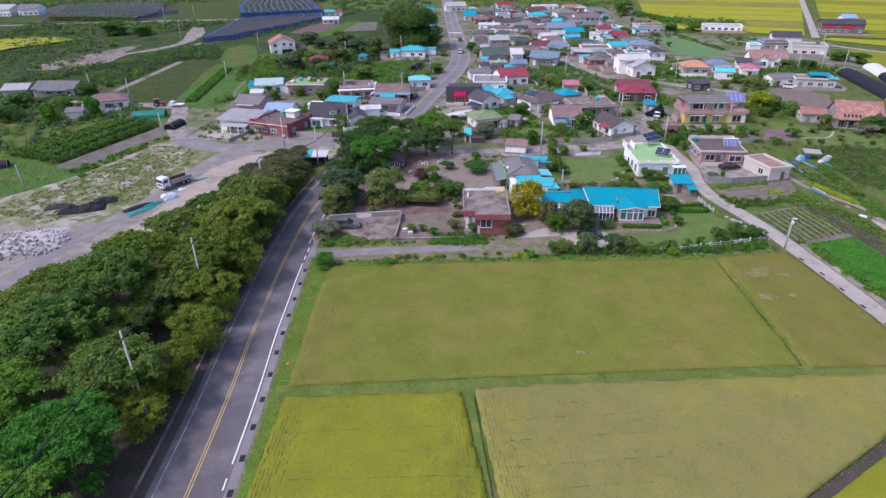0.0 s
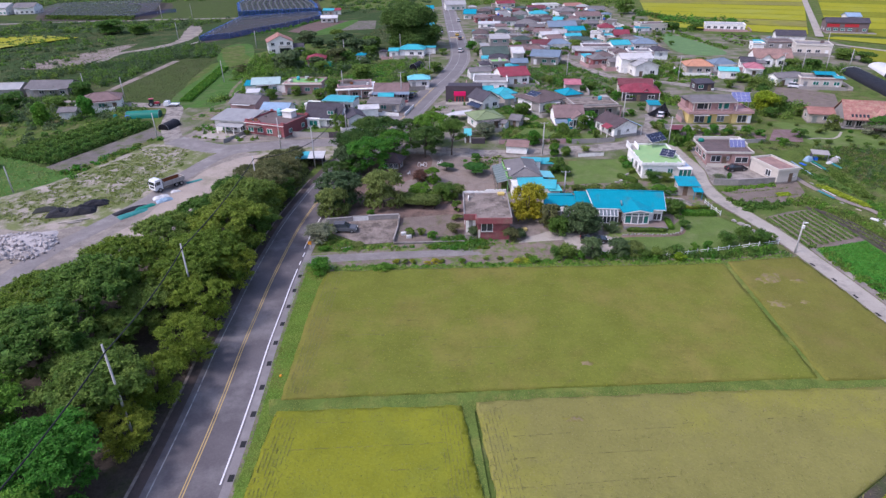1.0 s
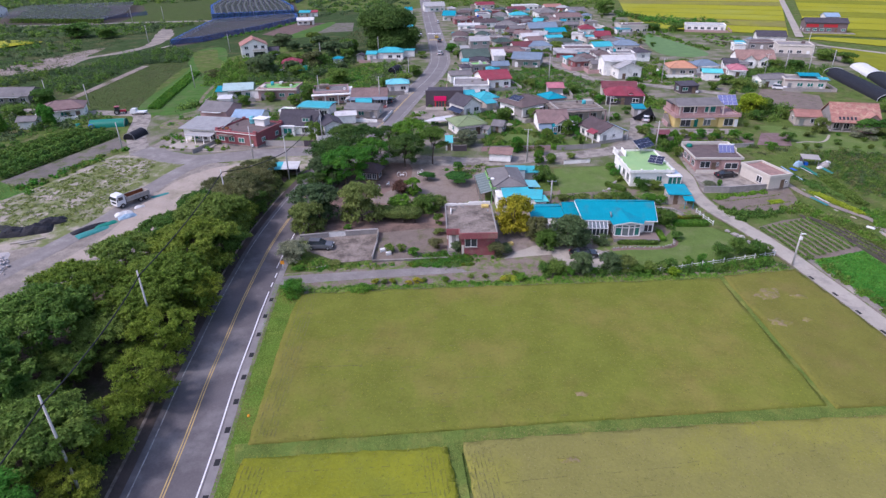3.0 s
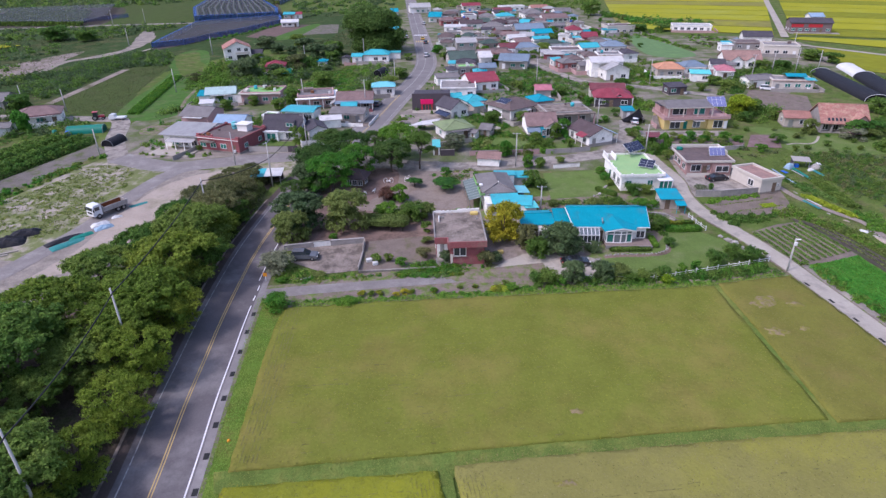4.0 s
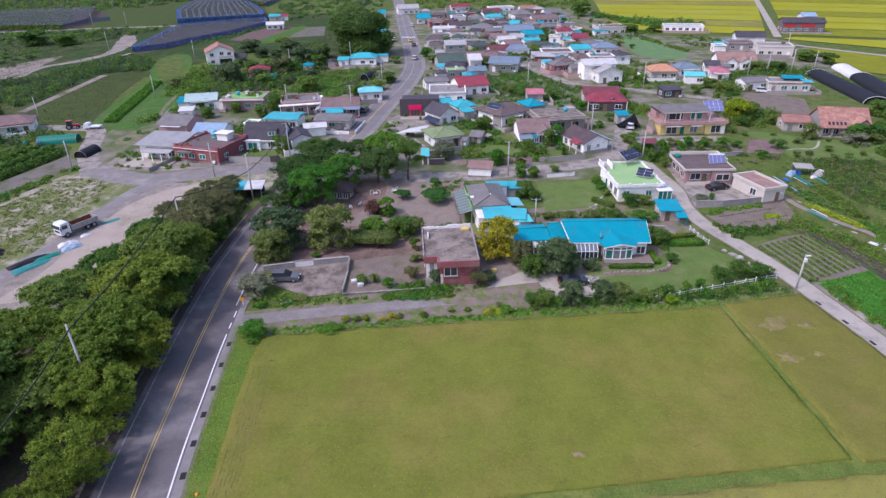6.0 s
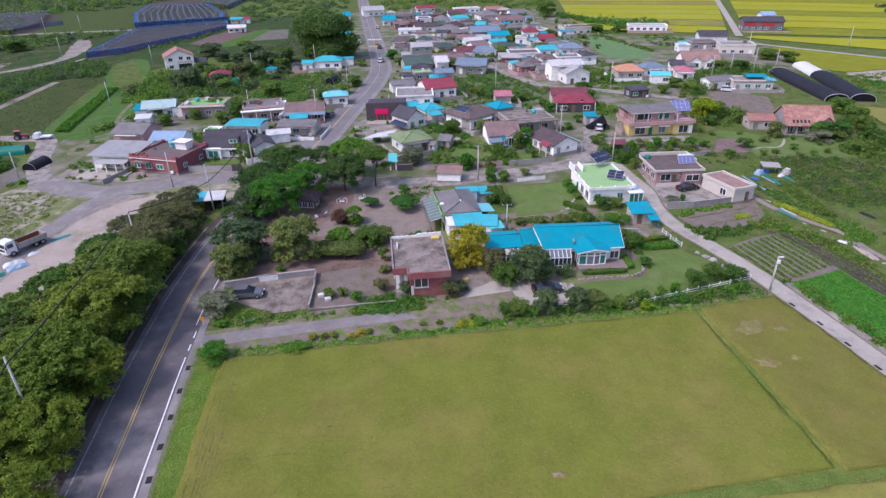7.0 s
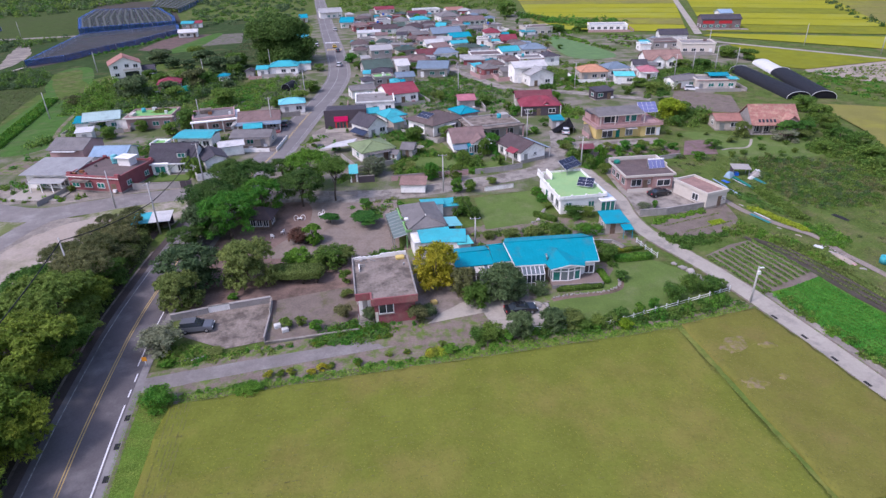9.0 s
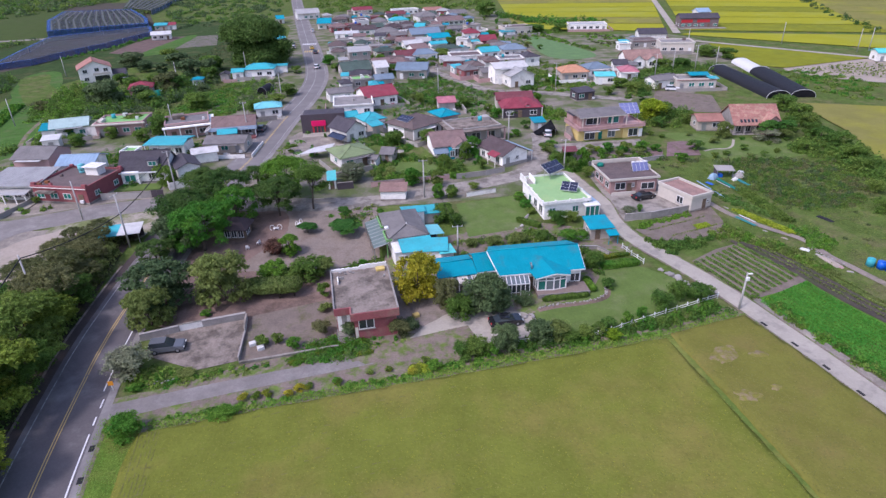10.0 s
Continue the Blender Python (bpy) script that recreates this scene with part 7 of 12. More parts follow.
def pink_house():
    root = thing("house", 51.3, 140.7, 1.4, 1, "pink brick house with a flat roof and white eaves", "house")
    w, d, h = 10.6, 10.0, 3.3
    part("wall", boxed(-w / 2 + 0.7, w / 2 - 0.7, -d / 2 + 0.8, d / 2 - 0.5, -0.6, h - 0.3), M["w_pinkbrick"], root)
    part("roof", boxed(-w / 2 + 0.1, w / 2 - 0.1, -d / 2 + 0.1, d / 2 - 0.1, h - 0.298, h - 0.08), M["r_brown"], root, "weathered brown-grey roof deck")
    bm = bmesh.new()
    ring_wall(bm, w, d, h - 0.32, h + 0.12, 0.22)
    part("eave", bm, M["w_cream"], root)
    part("parapet", boxed(-w / 2, w / 2, d / 2 - 0.3, d / 2 - 0.002, h + 0.122, h + 0.75), M["w_cream"], root)
    part("parapet", boxed(w / 2 - 0.3, w / 2 - 0.002, -0.5, d / 2 - 0.302, h + 0.122, h + 0.75), M["w_cream"], root)
    part("bay", boxed(0.6, w / 2 - 0.5, -d / 2 + 0.2, -d / 2 + 0.798, -0.6, h - 0.5), M["w_pinkbrick"], root)
    solar_array(root, 2.9, -0.6, h + 0.75, 3.5, 1.9, 52, 3, 4, 1, "solar_pale", "solar_heater")
    part("heater_stand", boxed(1.2, 4.6, -0.02, 0.06, h - 0.08, h + 1.4), M["metal_grey"], root)
    for k in range(4):
        bm = bmesh.new()
        tube(bm, (1.3 + k * 0.875, 0.1, h + 1.5), (2.05 + k * 0.875, 0.1, h + 1.5), 0.2, 0.2, 10)
        part("heater_tank", bm, M["trim_white"], root, "white heater tank")
    bm = bmesh.new()
    tube(bm, (-3.9, 3.6, h - 0.08), (-3.9, 3.6, h + 0.5), 0.75, 0.6, 14)
    part("water_tank", bm, M["green_tarp"], root, "green round roof tank")
    window(root, 2.9, -d / 2 + 0.2, 0.8, 2.8, 1.4, 0)
    window(root, -2.6, -d / 2 + 0.8, 0.8, 2.2, 1.5, 0)
    door(root, -0.6, -d / 2 + 0.8, 1.1)
    window(root, 0.1, -d / 2 + 0.8, 1.2, 0.6, 0.9, 0)
    for y in (-2.4, 0.6, 3):
        window(root, -w / 2 + 0.7, y, 0.8, 1.8, 1.3, -90)
    part("balustrade", boxed(-w / 2 + 0.6, 0.3, -d / 2 - 0.3, -d / 2 - 0.15, -0.6, 0.7), M["w_cream"], root)
    side = house("shed", 59.3, 130.6, 18, 5.0, 8.6, 3.0, "flat", "dusk", "cream", label="cream store with a flat brownish concrete roof", windows=False)
    door(side, 0.8, -4.3, 0.9)
    window(side, -2.5, -1.5, 0.8, 1.6, 1.4, -90)
    window(side, 1.6, -4.3, 1.2, 0.7, 0.6, 0)


def blue_shed():
    root = thing("shed", 38.2, 120, 0.95, 0, "grey block shed with a bright blue metal roof", "shed")
    part("wall", boxed(-1.9, 1.7, -1.7, 1.9, -0.5, 2.3), M["w_beige"], root)
    bm = bmesh.new()
    slab(bm, [(-2.3, -2.3, 2.35), (2.2, -2.3, 2.35), (2.0, 2.4, 2.75), (-2.2, 2.4, 2.75)], 0.1)
    part("roof", bm, M["r_blue"], root)
    bm = bmesh.new()
    slab(bm, [(0.4, -4.1, 1.8), (2.3, -4.1, 1.8), (2.3, -2.32, 2.1), (0.4, -2.32, 2.1)], 0.08)
    for x in (0.55, 2.1):
        box(bm, x, x + 0.08, -3.95, -3.87, -0.4, 1.75)
    part("awning", bm, M["r_blue"], root, "small blue awning on posts")
    window(root, -1.9, 0, 0.9, 1.0, 0.9, -90)
    door(root, -0.6, -1.7, 0.9)


def yellow_house():
    root = thing("house", 59.1, 173.6, 2.1, 4, "two-storey yellow house with pink upper floor and slate roof", "house")
    w, d = 17.8, 9.5
    f = -d / 2
    part("wall", boxed(-w / 2 + 0.5, w / 2 - 0.4, f + 1.0, d / 2, -0.6, 2.75), M["w_yellowwall"], root, "yellow painted ground floor")
    part("wing_wall", boxed(3.2, w / 2 - 0.4, f + 0.5, f + 0.998, -0.6, 2.75), M["w_yellowwall"], root)
    part("balcony", boxed(-w / 2, w / 2, f, d / 2 + 0.1, 2.752, 3.05), M["w_pinkwall"], root, "pinkish balcony slab")
    bm = bmesh.new()
    ring_wall(bm, w, d, 3.053, 3.45, 0.18)
    part("balcony_wall", bm, M["w_pinkbrick"], root, "low pink brick balcony wall")
    posts = mesh_of("baluster", boxed(-0.05, 0.05, -0.05, 0.05, 3.452, 3.85), M["w_pinkwall"])
    for k in range(30):
        share("baluster", posts, root, pose(-w / 2 + 0.1 + (w - 0.2) * k / 29, f + 0.09, 0))
    for k in range(1, 13):
        share("baluster", posts, root, pose(-w / 2 + 0.09, f + d * k / 13, 0))
    part("balcony_rail", boxed(-w / 2, w / 2, f, f + 0.18, 3.852, 3.95), M["w_pinkwall"], root)
    part("balcony_rail", boxed(-w / 2, -w / 2 + 0.18, f + 0.182, d / 2, 3.852, 3.95), M["w_pinkwall"], root)
    part("upper_wall", boxed(-w / 2 + 1.6, 4.0, f + 2.3, d / 2 - 0.3, 3.053, 5.6), M["w_pinkbrick"], root, "pink brick upper floor")
    part("side_room", boxed(-w / 2 + 0.5, -w / 2 + 1.598, 0.6, d / 2 - 0.3, 3.053, 5.3), M["w_pinkbrick"], root)
    part("side_room_roof", boxed(-w / 2 + 0.3, -w / 2 + 1.598, 0.3, d / 2 - 0.1, 5.302, 5.45), M["r_slate"], root)
    x0, x1, y0, y1, ze, zr = -w / 2 + 0.9, 4.6, f + 1.6, d / 2 + 0.3, 5.6, 6.75
    ym = 1.3
    bm = bmesh.new()
    slab(bm, [(x0, y0, ze), (x1, y0, ze), (x1 - 0.5, ym, zr), (x0 + 0.5, ym, zr)], 0.16)
    slab(bm, [(x0 + 0.5, ym, zr), (x1 - 0.5, ym, zr), (x1, y1, ze), (x0, y1, ze)], 0.16)
    slab(bm, [(x1, y0, ze), (x1, y1, ze), (x1 - 0.5, ym, zr)], 0.16)
    slab(bm, [(x0, y1, ze), (x0, y0, ze), (x0 + 0.5, ym, zr)], 0.16)
    part("roof", bm, M["r_grey"], root, "dull grey roof")
    part("fascia", boxed(x0, x1, y0 - 0.07, y0 - 0.002, ze - 0.24, ze - 0.03), M["w_cream"], root)
    solar_array(root, 6.9, 0.7, 6.1, 4.8, 3.6, 34, -6, 4, 3, "solar_pale")
    for x in (4.9, 8.7):
        for y, z in ((-0.6, 5.1), (2.0, 7.0)):
            part("panel_stand", boxed(x - 0.05, x + 0.05, y - 0.05, y + 0.05, 3.053, z), M["metal_grey"], root)
    for x, gl, ww in ((-4.2, "glass_dark", 3.8), (1.2, "glass_teal", 3.0)):
        window(root, x, f + 2.3, 3.55, ww, 1.7, 0, gl)
    for k in range(4):
        part("column", boxed(-w / 2 + 1.7 + k * 3.9, -w / 2 + 1.95 + k * 3.9, f + 1.75, f + 2.0, 3.053, 5.4), M["w_cream"], root)
    window(root, -5.4, f + 1.0, 0.2, 2.8, 2.1, 0)
    window(root, 0.4, f + 1.0, 0.4, 2.0, 1.9, 0, "glass_grey")
    window(root, 6.0, f + 0.5, 0.3, 2.6, 2.0, 0)
    door(root, -2.6, f + 1.0, 1.0, 2.1, 0, "green_tarp")
    door(root, 8.0, f + 0.5, 1.0, 2.1, 0, "trim_white")
    for x, dx in ((-5.2, 2.0), (0.6, 1.4)):
        part("awning", boxed(x - dx, x + dx, f - 0.5, f + 0.998, 2.35, 2.45), M["r_whiteroof"], root)
    # outside stair up the end wall
    for k in range(14):
        part("step", boxed(-w / 2 - 1.1, -w / 2 - 0.01, -3.4 + k * 0.3, -3.102 + k * 0.3, -0.6, 0.1 + k * 0.2), M["concrete"], root)
    part("stair_wall", boxed(-w / 2 - 1.25, -w / 2 - 1.102, -3.4, 1.2, -0.6, 1.2), M["w_pinkwall"], root)


def tiled_house():
    root = thing("house", 90.2, 166.3, None, -9, "stone-walled house with a large salmon clay tile roof", "house")
    root.scale = (0.8, 0.85, 0.85)
    ze, zr, yr = 2.9, 7.5, 6.6
    bm = bmesh.new()
    box(bm, 0.5, 14.4, 2.2, 12.2, -0.6, 2.95)
    bm.faces.new([bm.verts.new(p) for p in ((0.5, 12.2, 2.95), (0.5, 2.2, 2.95), (0.5, yr, zr - 0.2))][::-1])
    bm.faces.new([bm.verts.new(p) for p in ((14.4, 2.2, 2.95), (14.4, 12.2, 2.95), (14.4, yr, zr - 0.2))][::-1])
    part("wall", bm, M["stone"], root, "pale stone wall")
    bm = bmesh.new()
    slab(bm, [(0, 0, ze), (14.9, 0, ze), (14.9, yr, zr), (0, yr, zr)], 0.16)
    slab(bm, [(0, yr, zr), (14.9, yr, zr), (14.9, 12.9, ze), (0, 12.9, ze)], 0.16)
    part("roof", bm, M["tile_salmon"], root, "mottled salmon clay tile roof")
    bm = bmesh.new()
    tube(bm, (0, yr, zr + 0.03), (14.9, yr, zr + 0.03), 0.14, 0.14, 6)
    part("ridge_cap", bm, M["tile_salmon"], root)
    dx, dy, dz = 0.0, yr / 16, (zr - ze) / 16
    for k in range(16):
        bm = boxed(0.02, 14.88, k * dy - 0.03, k * dy + 0.05, ze + k * dz - 0.01, ze + k * dz + 0.07)
        part("tile_course", bm, M["tile_salmon"], root)
    for i in range(5):
        x = 2.6 + i * 1.15
        light = part("skylight", boxed(-0.32, 0.32, -0.55, 0.55, 0.0, 0.12), M["trim_white"] if i > 4 else M["glass_dark"], root, "dark roof light")
        light.matrix_basis = pose(x, 1.35, ze + 1.35 * (zr - ze) / yr + 0.02, math.degrees(math.atan2(zr - ze, yr)), 0, 0)
    for x in (0.9, 3.9, 6.9, 9.3):
        part("porch_post", boxed(x - 0.24, x + 0.24, 0.5, 0.98, -0.6, ze + 0.3, bev=0.03), M["stone"], root)
    part("terrace", boxed(0.2, 14.6, 0.1, 2.198, -0.6, 0.05), M["stone"], root, "paved stone terrace")
    # front gable with a teal window
    gx, gw, gt = 11.6, 2.9, 6.0
    bm = bmesh.new()
    box(bm, gx - gw + 0.4, gx + gw - 0.4, -0.6, 2.197, -0.6, 3.9)
    bm.faces.new([bm.verts.new(p) for p in ((gx - gw + 0.4, -0.6, 3.9), (gx + gw - 0.4, -0.6, 3.9), (gx, -0.6, gt - 0.25))])
    part("gable_wall", bm, M["w_pinkwall"], root)
    bm = bmesh.new()
    slab(bm, [(gx - gw, -1.2, 3.7), (gx, -1.2, gt), (gx, 5.0, gt), (gx - gw, 1.4, 3.7)][::-1], 0.15)
    slab(bm, [(gx, -1.2, gt), (gx + gw, -1.2, 3.7), (gx + gw, 1.4, 3.7), (gx, 5.0, gt)][::-1], 0.15)
    bmesh.ops.recalc_face_normals(bm, faces=bm.faces[:])
    part("gable_roof", bm, M["tile_salmon"], root, "salmon tile roof over the front gable")
    window(root, gx, -0.6, 2.6, 2.6, 1.7, 0, "glass_teal")
    window(root, gx, -0.6, 0.4, 2.6, 1.5, 0, "glass_dark")
    for x in (2.4, 5.4, 8.0):
        window(root, x, 2.2, 0.4, 1.9, 1.8, 0)
    for y in (5, 8.5):
        window(root, 0.5, y, 0.9, 1.4, 1.3, -90)
    house("house", 86.9, 173.6, -9, 6.0, 5.6, 2.8, "gable", "salmon", "beige", label="stone-walled wing with a salmon tile roof", yard=False)


def bus_shelter():
    root = thing("shed", -45.1, 131.3, None, 8, "roadside shelter with a half blue, half white roof", "shelter")
    root.scale = (1.25, 1.15, 1.0)
    for x in (-2.3, 2.2):
        for y in (-1.6, 1.6):
            part("post", boxed(x, x + 0.12, y, y + 0.12, -0.3, 2.3), M["metal_grey"], root)
    part("back_wall", boxed(-2.3, 2.3, 1.5, 1.598, -0.3, 2.2), M["w_darkwall"], root)
    bm = bmesh.new()
    slab(bm, [(-2.8, -2.0, 2.35), (-0.4, -2.0, 2.35), (-0.4, 2.0, 2.6), (-2.8, 2.0, 2.6)], 0.08)
    part("roof", bm, M["r_cyan"], root, "blue half of the roof")
    bm = bmesh.new()
    slab(bm, [(-0.395, -2.0, 2.35), (2.6, -2.0, 2.35), (2.6, 2.0, 2.6), (-0.395, 2.0, 2.6)], 0.08)
    part("roof", bm, M["r_whiteroof"], root, "white half of the roof")
    part("bench", boxed(-1.8, 1.8, 0.7, 1.2, 0.35, 0.45), M["wood"], root)


M["tile_salmon"] = material("tile_salmon", (0.36, 0.17, 0.14), rough=0.8, var=0.3, size=1.5, fine=0.35, bump=0.6, second=(0.42, 0.27, 0.2), amount=0.5, second_size=0.9)
M["roof_green_paint"] = material("roof_green_paint", (0.26, 0.42, 0.18), var=0.12, size=2.5, fine=0.4, bump=0.1, second=(0.30, 0.42, 0.18), amount=0.4, second_size=3)
brick_house()
blue_house()
wing_house()
grey_house()
green_roof_house()
pink_house()
blue_shed()
yellow_house()
tiled_house()
bus_shelter()
house("shed", 9.0, 115.7, -6, 3.8, 3.4, 2.7, "shed", "cyan", "white", windows=False, label="low store with a cyan metal roof")
house("shed", 9.6, 130.5, 4, 3.4, 2.6, 2.2, "shed", "cyan", "grey", windows=False, label="garden store with a cyan metal roof")
house("shed", 3.6, 142.6, -8, 5.0, 3.4, 2.0, "shed", "dusk", "white", windows=False, label="crumbling white block store with a rusty patched roof")


# ---- village houses with marks of their own ----
def sign_shop():
    root = thing("shop", -13, 194.5, None, 1, "dark flat-fronted shop with a bright pink sign", "shop")
    w, d, h = 11.2, 9.0, 5.0
    part("wall", boxed(-w / 2, w / 2, -d / 2 + 0.3, d / 2, -0.5, 4.0), M["w_darkwall"], root)
    part("front", boxed(-w / 2 - 0.2, w / 2 + 0.2, -d / 2, -d / 2 + 0.297, -0.5, h), M["w_darkwall"], root, "dark panelled shop front")
    part("roof", boxed(-w / 2 + 0.05, w / 2 - 0.05, -d / 2 + 0.3, d / 2 - 0.05, 4.003, 4.15), M["r_slate"], root)
    part("sign_board", boxed(-3.2, 0.6, -d / 2 - 0.14, -d / 2 - 0.003, 1.9, 3.3, bev=0.02), M["pink_sign"], root, "bright pink sign board")
    part("doorway", boxed(-3.0, 0.4, -d / 2 - 0.03, -d / 2 - 0.004, -0.1, 1.8), M["red_paint"], root, "dark red doorway panel")
    for x in (-2.2, -1.3, -0.4):
        part("pane", boxed(x - 0.38, x + 0.38, -d / 2 - 0.06, -d / 2 - 0.032, 0.1, 1.7), M["glass_dark"], root)
    part("forecourt", boxed(-w / 2, w / 2 + 1.5, -d / 2 - 4, -d / 2 - 0.15, -0.5, 0.1), M["pale_concrete"], root)
    solar_array(root, 3.6, -d / 2 - 3.0, 1.3, 3.6, 2.2, 22, 20, 3, 2)
    part("panel_stand", boxed(2.2, 5.0, -d / 2 - 3.0, -d / 2 - 2.9, 0.1, 1.2), M["metal_grey"], root)


def slate_house():
    root = house("house", -50.2, 163.9, -2, 9.9, 7.6, 2.9, "gable", "slate", "white", rise=3.2, glass="glass_teal", windows=False, yard=False, label="white house with steep dark slate roof and dormer")
    dorm = part("dormer", boxed(1.0, 3.2, -3.1, -0.6, 3.4, 4.75), M["w_grey"], root, "small roof dormer with teal panes")
    bm = bmesh.new()
    slab(bm, [(0.8, -3.3, 4.78), (3.4, -3.3, 4.78), (3.4, -0.2, 5.15), (0.8, -0.2, 5.15)], 0.1)
    part("dormer_roof", bm, M["r_slate"], dorm)
    window(root, 2.1, -3.1, 3.55, 1.7, 1.0, 0, "glass_teal")
    part("bay", boxed(-4.4, -0.8, -4.7, -3.802, -0.5, 2.75), M["w_white"], root)
    window(root, -2.6, -4.7, 0.6, 2.4, 1.6, 0, "glass_teal")
    window(root, 1.6, -3.8, 0.7, 1.2, 1.4, 0)
    door(root, 3.4, -3.8, 1.0, mat="trim_white")
    part("eave_board", boxed(-5.2, 5.2, -4.95, -4.72, 2.52, 2.76), M["trim_white"], root)
    part("yard_lawn", boxed(-5, 4.5, -8.6, -4.96, -0.3, 0.1), M["lawn"], root)


def metal_house():
    root = thing("house", -74.2, 158.4, None, -9, "white house under a wide pale metal roof", "house")
    part("wall", boxed(-5.2, 5.0, -3.6, 4.2, -0.5, 3.2), M["w_white"], root)
    bm = bmesh.new()
    slab(bm, [(-6.2, -4.4, 3.35), (5.8, -4.4, 3.35), (5.8, 4.8, 4.3), (-6.2, 4.8, 4.3)], 0.14)
    part("roof", bm, M["r_palegrey"], root)
    bm = bmesh.new()
    for i in range(20):
        x = -6.1 + i * 0.62
        slab(bm, [(x - 0.02, -4.4, 3.39), (x + 0.02, -4.4, 3.39), (x + 0.02, 4.8, 4.34), (x - 0.02, 4.8, 4.34)], 0.04)
    part("roof_seams", bm, M["r_palegrey"], root)
    bm = bmesh.new()
    slab(bm, [(-3.2, -6.4, 2.25), (4.4, -6.4, 2.25), (4.4, -3.62, 2.6), (-3.2, -3.62, 2.6)], 0.12)
    part("porch_roof", bm, M["r_palegrey"], root)
    for x in (-3.0, -0.5, 2.0, 4.2):
        part("porch_post", boxed(x - 0.08, x + 0.08, -6.25, -6.1, -0.3, 2.15), M["w_white"], root)
    for x in (-2, 0.6, 3.2):
        window(root, x, -3.6, 0.6, 1.9, 1.4, 0, "glass_teal" if x < 0 else "glass_dark")
    part("yard_slab", boxed(-6, 5.5, -10.5, -3.7, -0.5, 0.08), M["pale_concrete"], root)


def solar_roof_house():
    root = house("house", 11.2, 184.0, 40, 10.2, 9.8, 3.4, "hip", "brown", "white", windows=False, over=0.8, rise=1.9, yard=True, label="white house with brown hipped roof and solar panels")
    solar_array(root, -3.1, 0.6, 4.55, 2.6, 4.4, 0, 0, 2, 4).matrix_basis = pose(-3.0, 0.4, 4.72, 0, -20, 0)
    for x, ww in ((-3.0, 1.8), (2.6, 2.6)):
        window(root, x, -4.9, 0.8, ww, 1.5, 0)
    door(root, 0.2, -4.9, 1.1)
    window(root, -5.1, 1.8, 0.8, 2.2, 1.5, -90)
    part("stone_face", boxed(-5.16, -5.102, -4.6, -1.4, -0.5, 2.9), M["stone"], root, "grey stone facing")
    part("porch_roof", boxed(-1.4, 1.8, -6.4, -4.902, 2.5, 2.66), M["w_white"], root)
    for x in (-1.2, 1.6):
        part("porch_post", boxed(x - 0.1, x + 0.1, -6.3, -6.1, -0.5, 2.498), M["w_white"], root)
    part("terrace", boxed(-2.0, 2.4, -6.8, -4.904, -0.5, 0.25), M["w_darkwall"], root, "dark stone entrance terrace")
    part("stair_wall", boxed(5.12, 5.3, -5.0, 1.0, -0.5, 2.4), M["w_brick"], root, "sloping red side wall")


def red_roof_house():
    root = thing("house", 42.8, 197.6, None, -4, "dark-walled house with a two-step maroon roof", "house")
    part("wall", boxed(-5.2, 5.2, -4.6, 3.4, -0.5, 2.8), M["w_darkwall"], root)
    bm, ridge, zt = roof_hip(10.8, 8.4, 2.8, 0.6, 1.9)
    part("roof", bm, M["r_red"], root)
    part("back_wall", boxed(-6.0, 4.2, 3.402, 9.5, -0.5, 3.6), M["w_cream"], root)
    bm = roof_gable(10.2, 6.4, 3.6, 0.5, 1.3, True)
    bk = part("back_roof", bm, M["r_maroon"], root)
    bk.matrix_basis = pose(-0.9, 6.5, 0)
    bm = bmesh.new()
    slab(bm, [(0.6, -4.4, 3.1), (1.6, -4.4, 3.75), (1.6, -1.6, 3.75), (0.6, -1.6, 3.1)], 0.08)
    slab(bm, [(1.6, -4.4, 3.75), (2.6, -4.4, 3.1), (2.6, -1.6, 3.1), (1.6, -1.6, 3.75)], 0.08)
    part("dormer_roof", bm, M["r_red"], root)
    part("dormer", boxed(0.75, 2.45, -4.2, -1.7, 2.6, 3.12), M["w_white"], root)
    window(root, 1.6, -4.2, 2.75, 0.8, 0.4, 0)
    for x in (-3.4, 3.2):
        window(root, x, -4.6, 0.7, 2.0, 1.3, 0)
    door(root, -0.6, -4.6, 1.1)
    for x in (-5.6, 5.6):
        part("porch_post", boxed(x - 0.1, x + 0.1, -5.0, -4.8, -0.4, 2.78), M["w_white"], root)


sign_shop()
slate_house()
metal_house()
solar_roof_house()
red_roof_house()


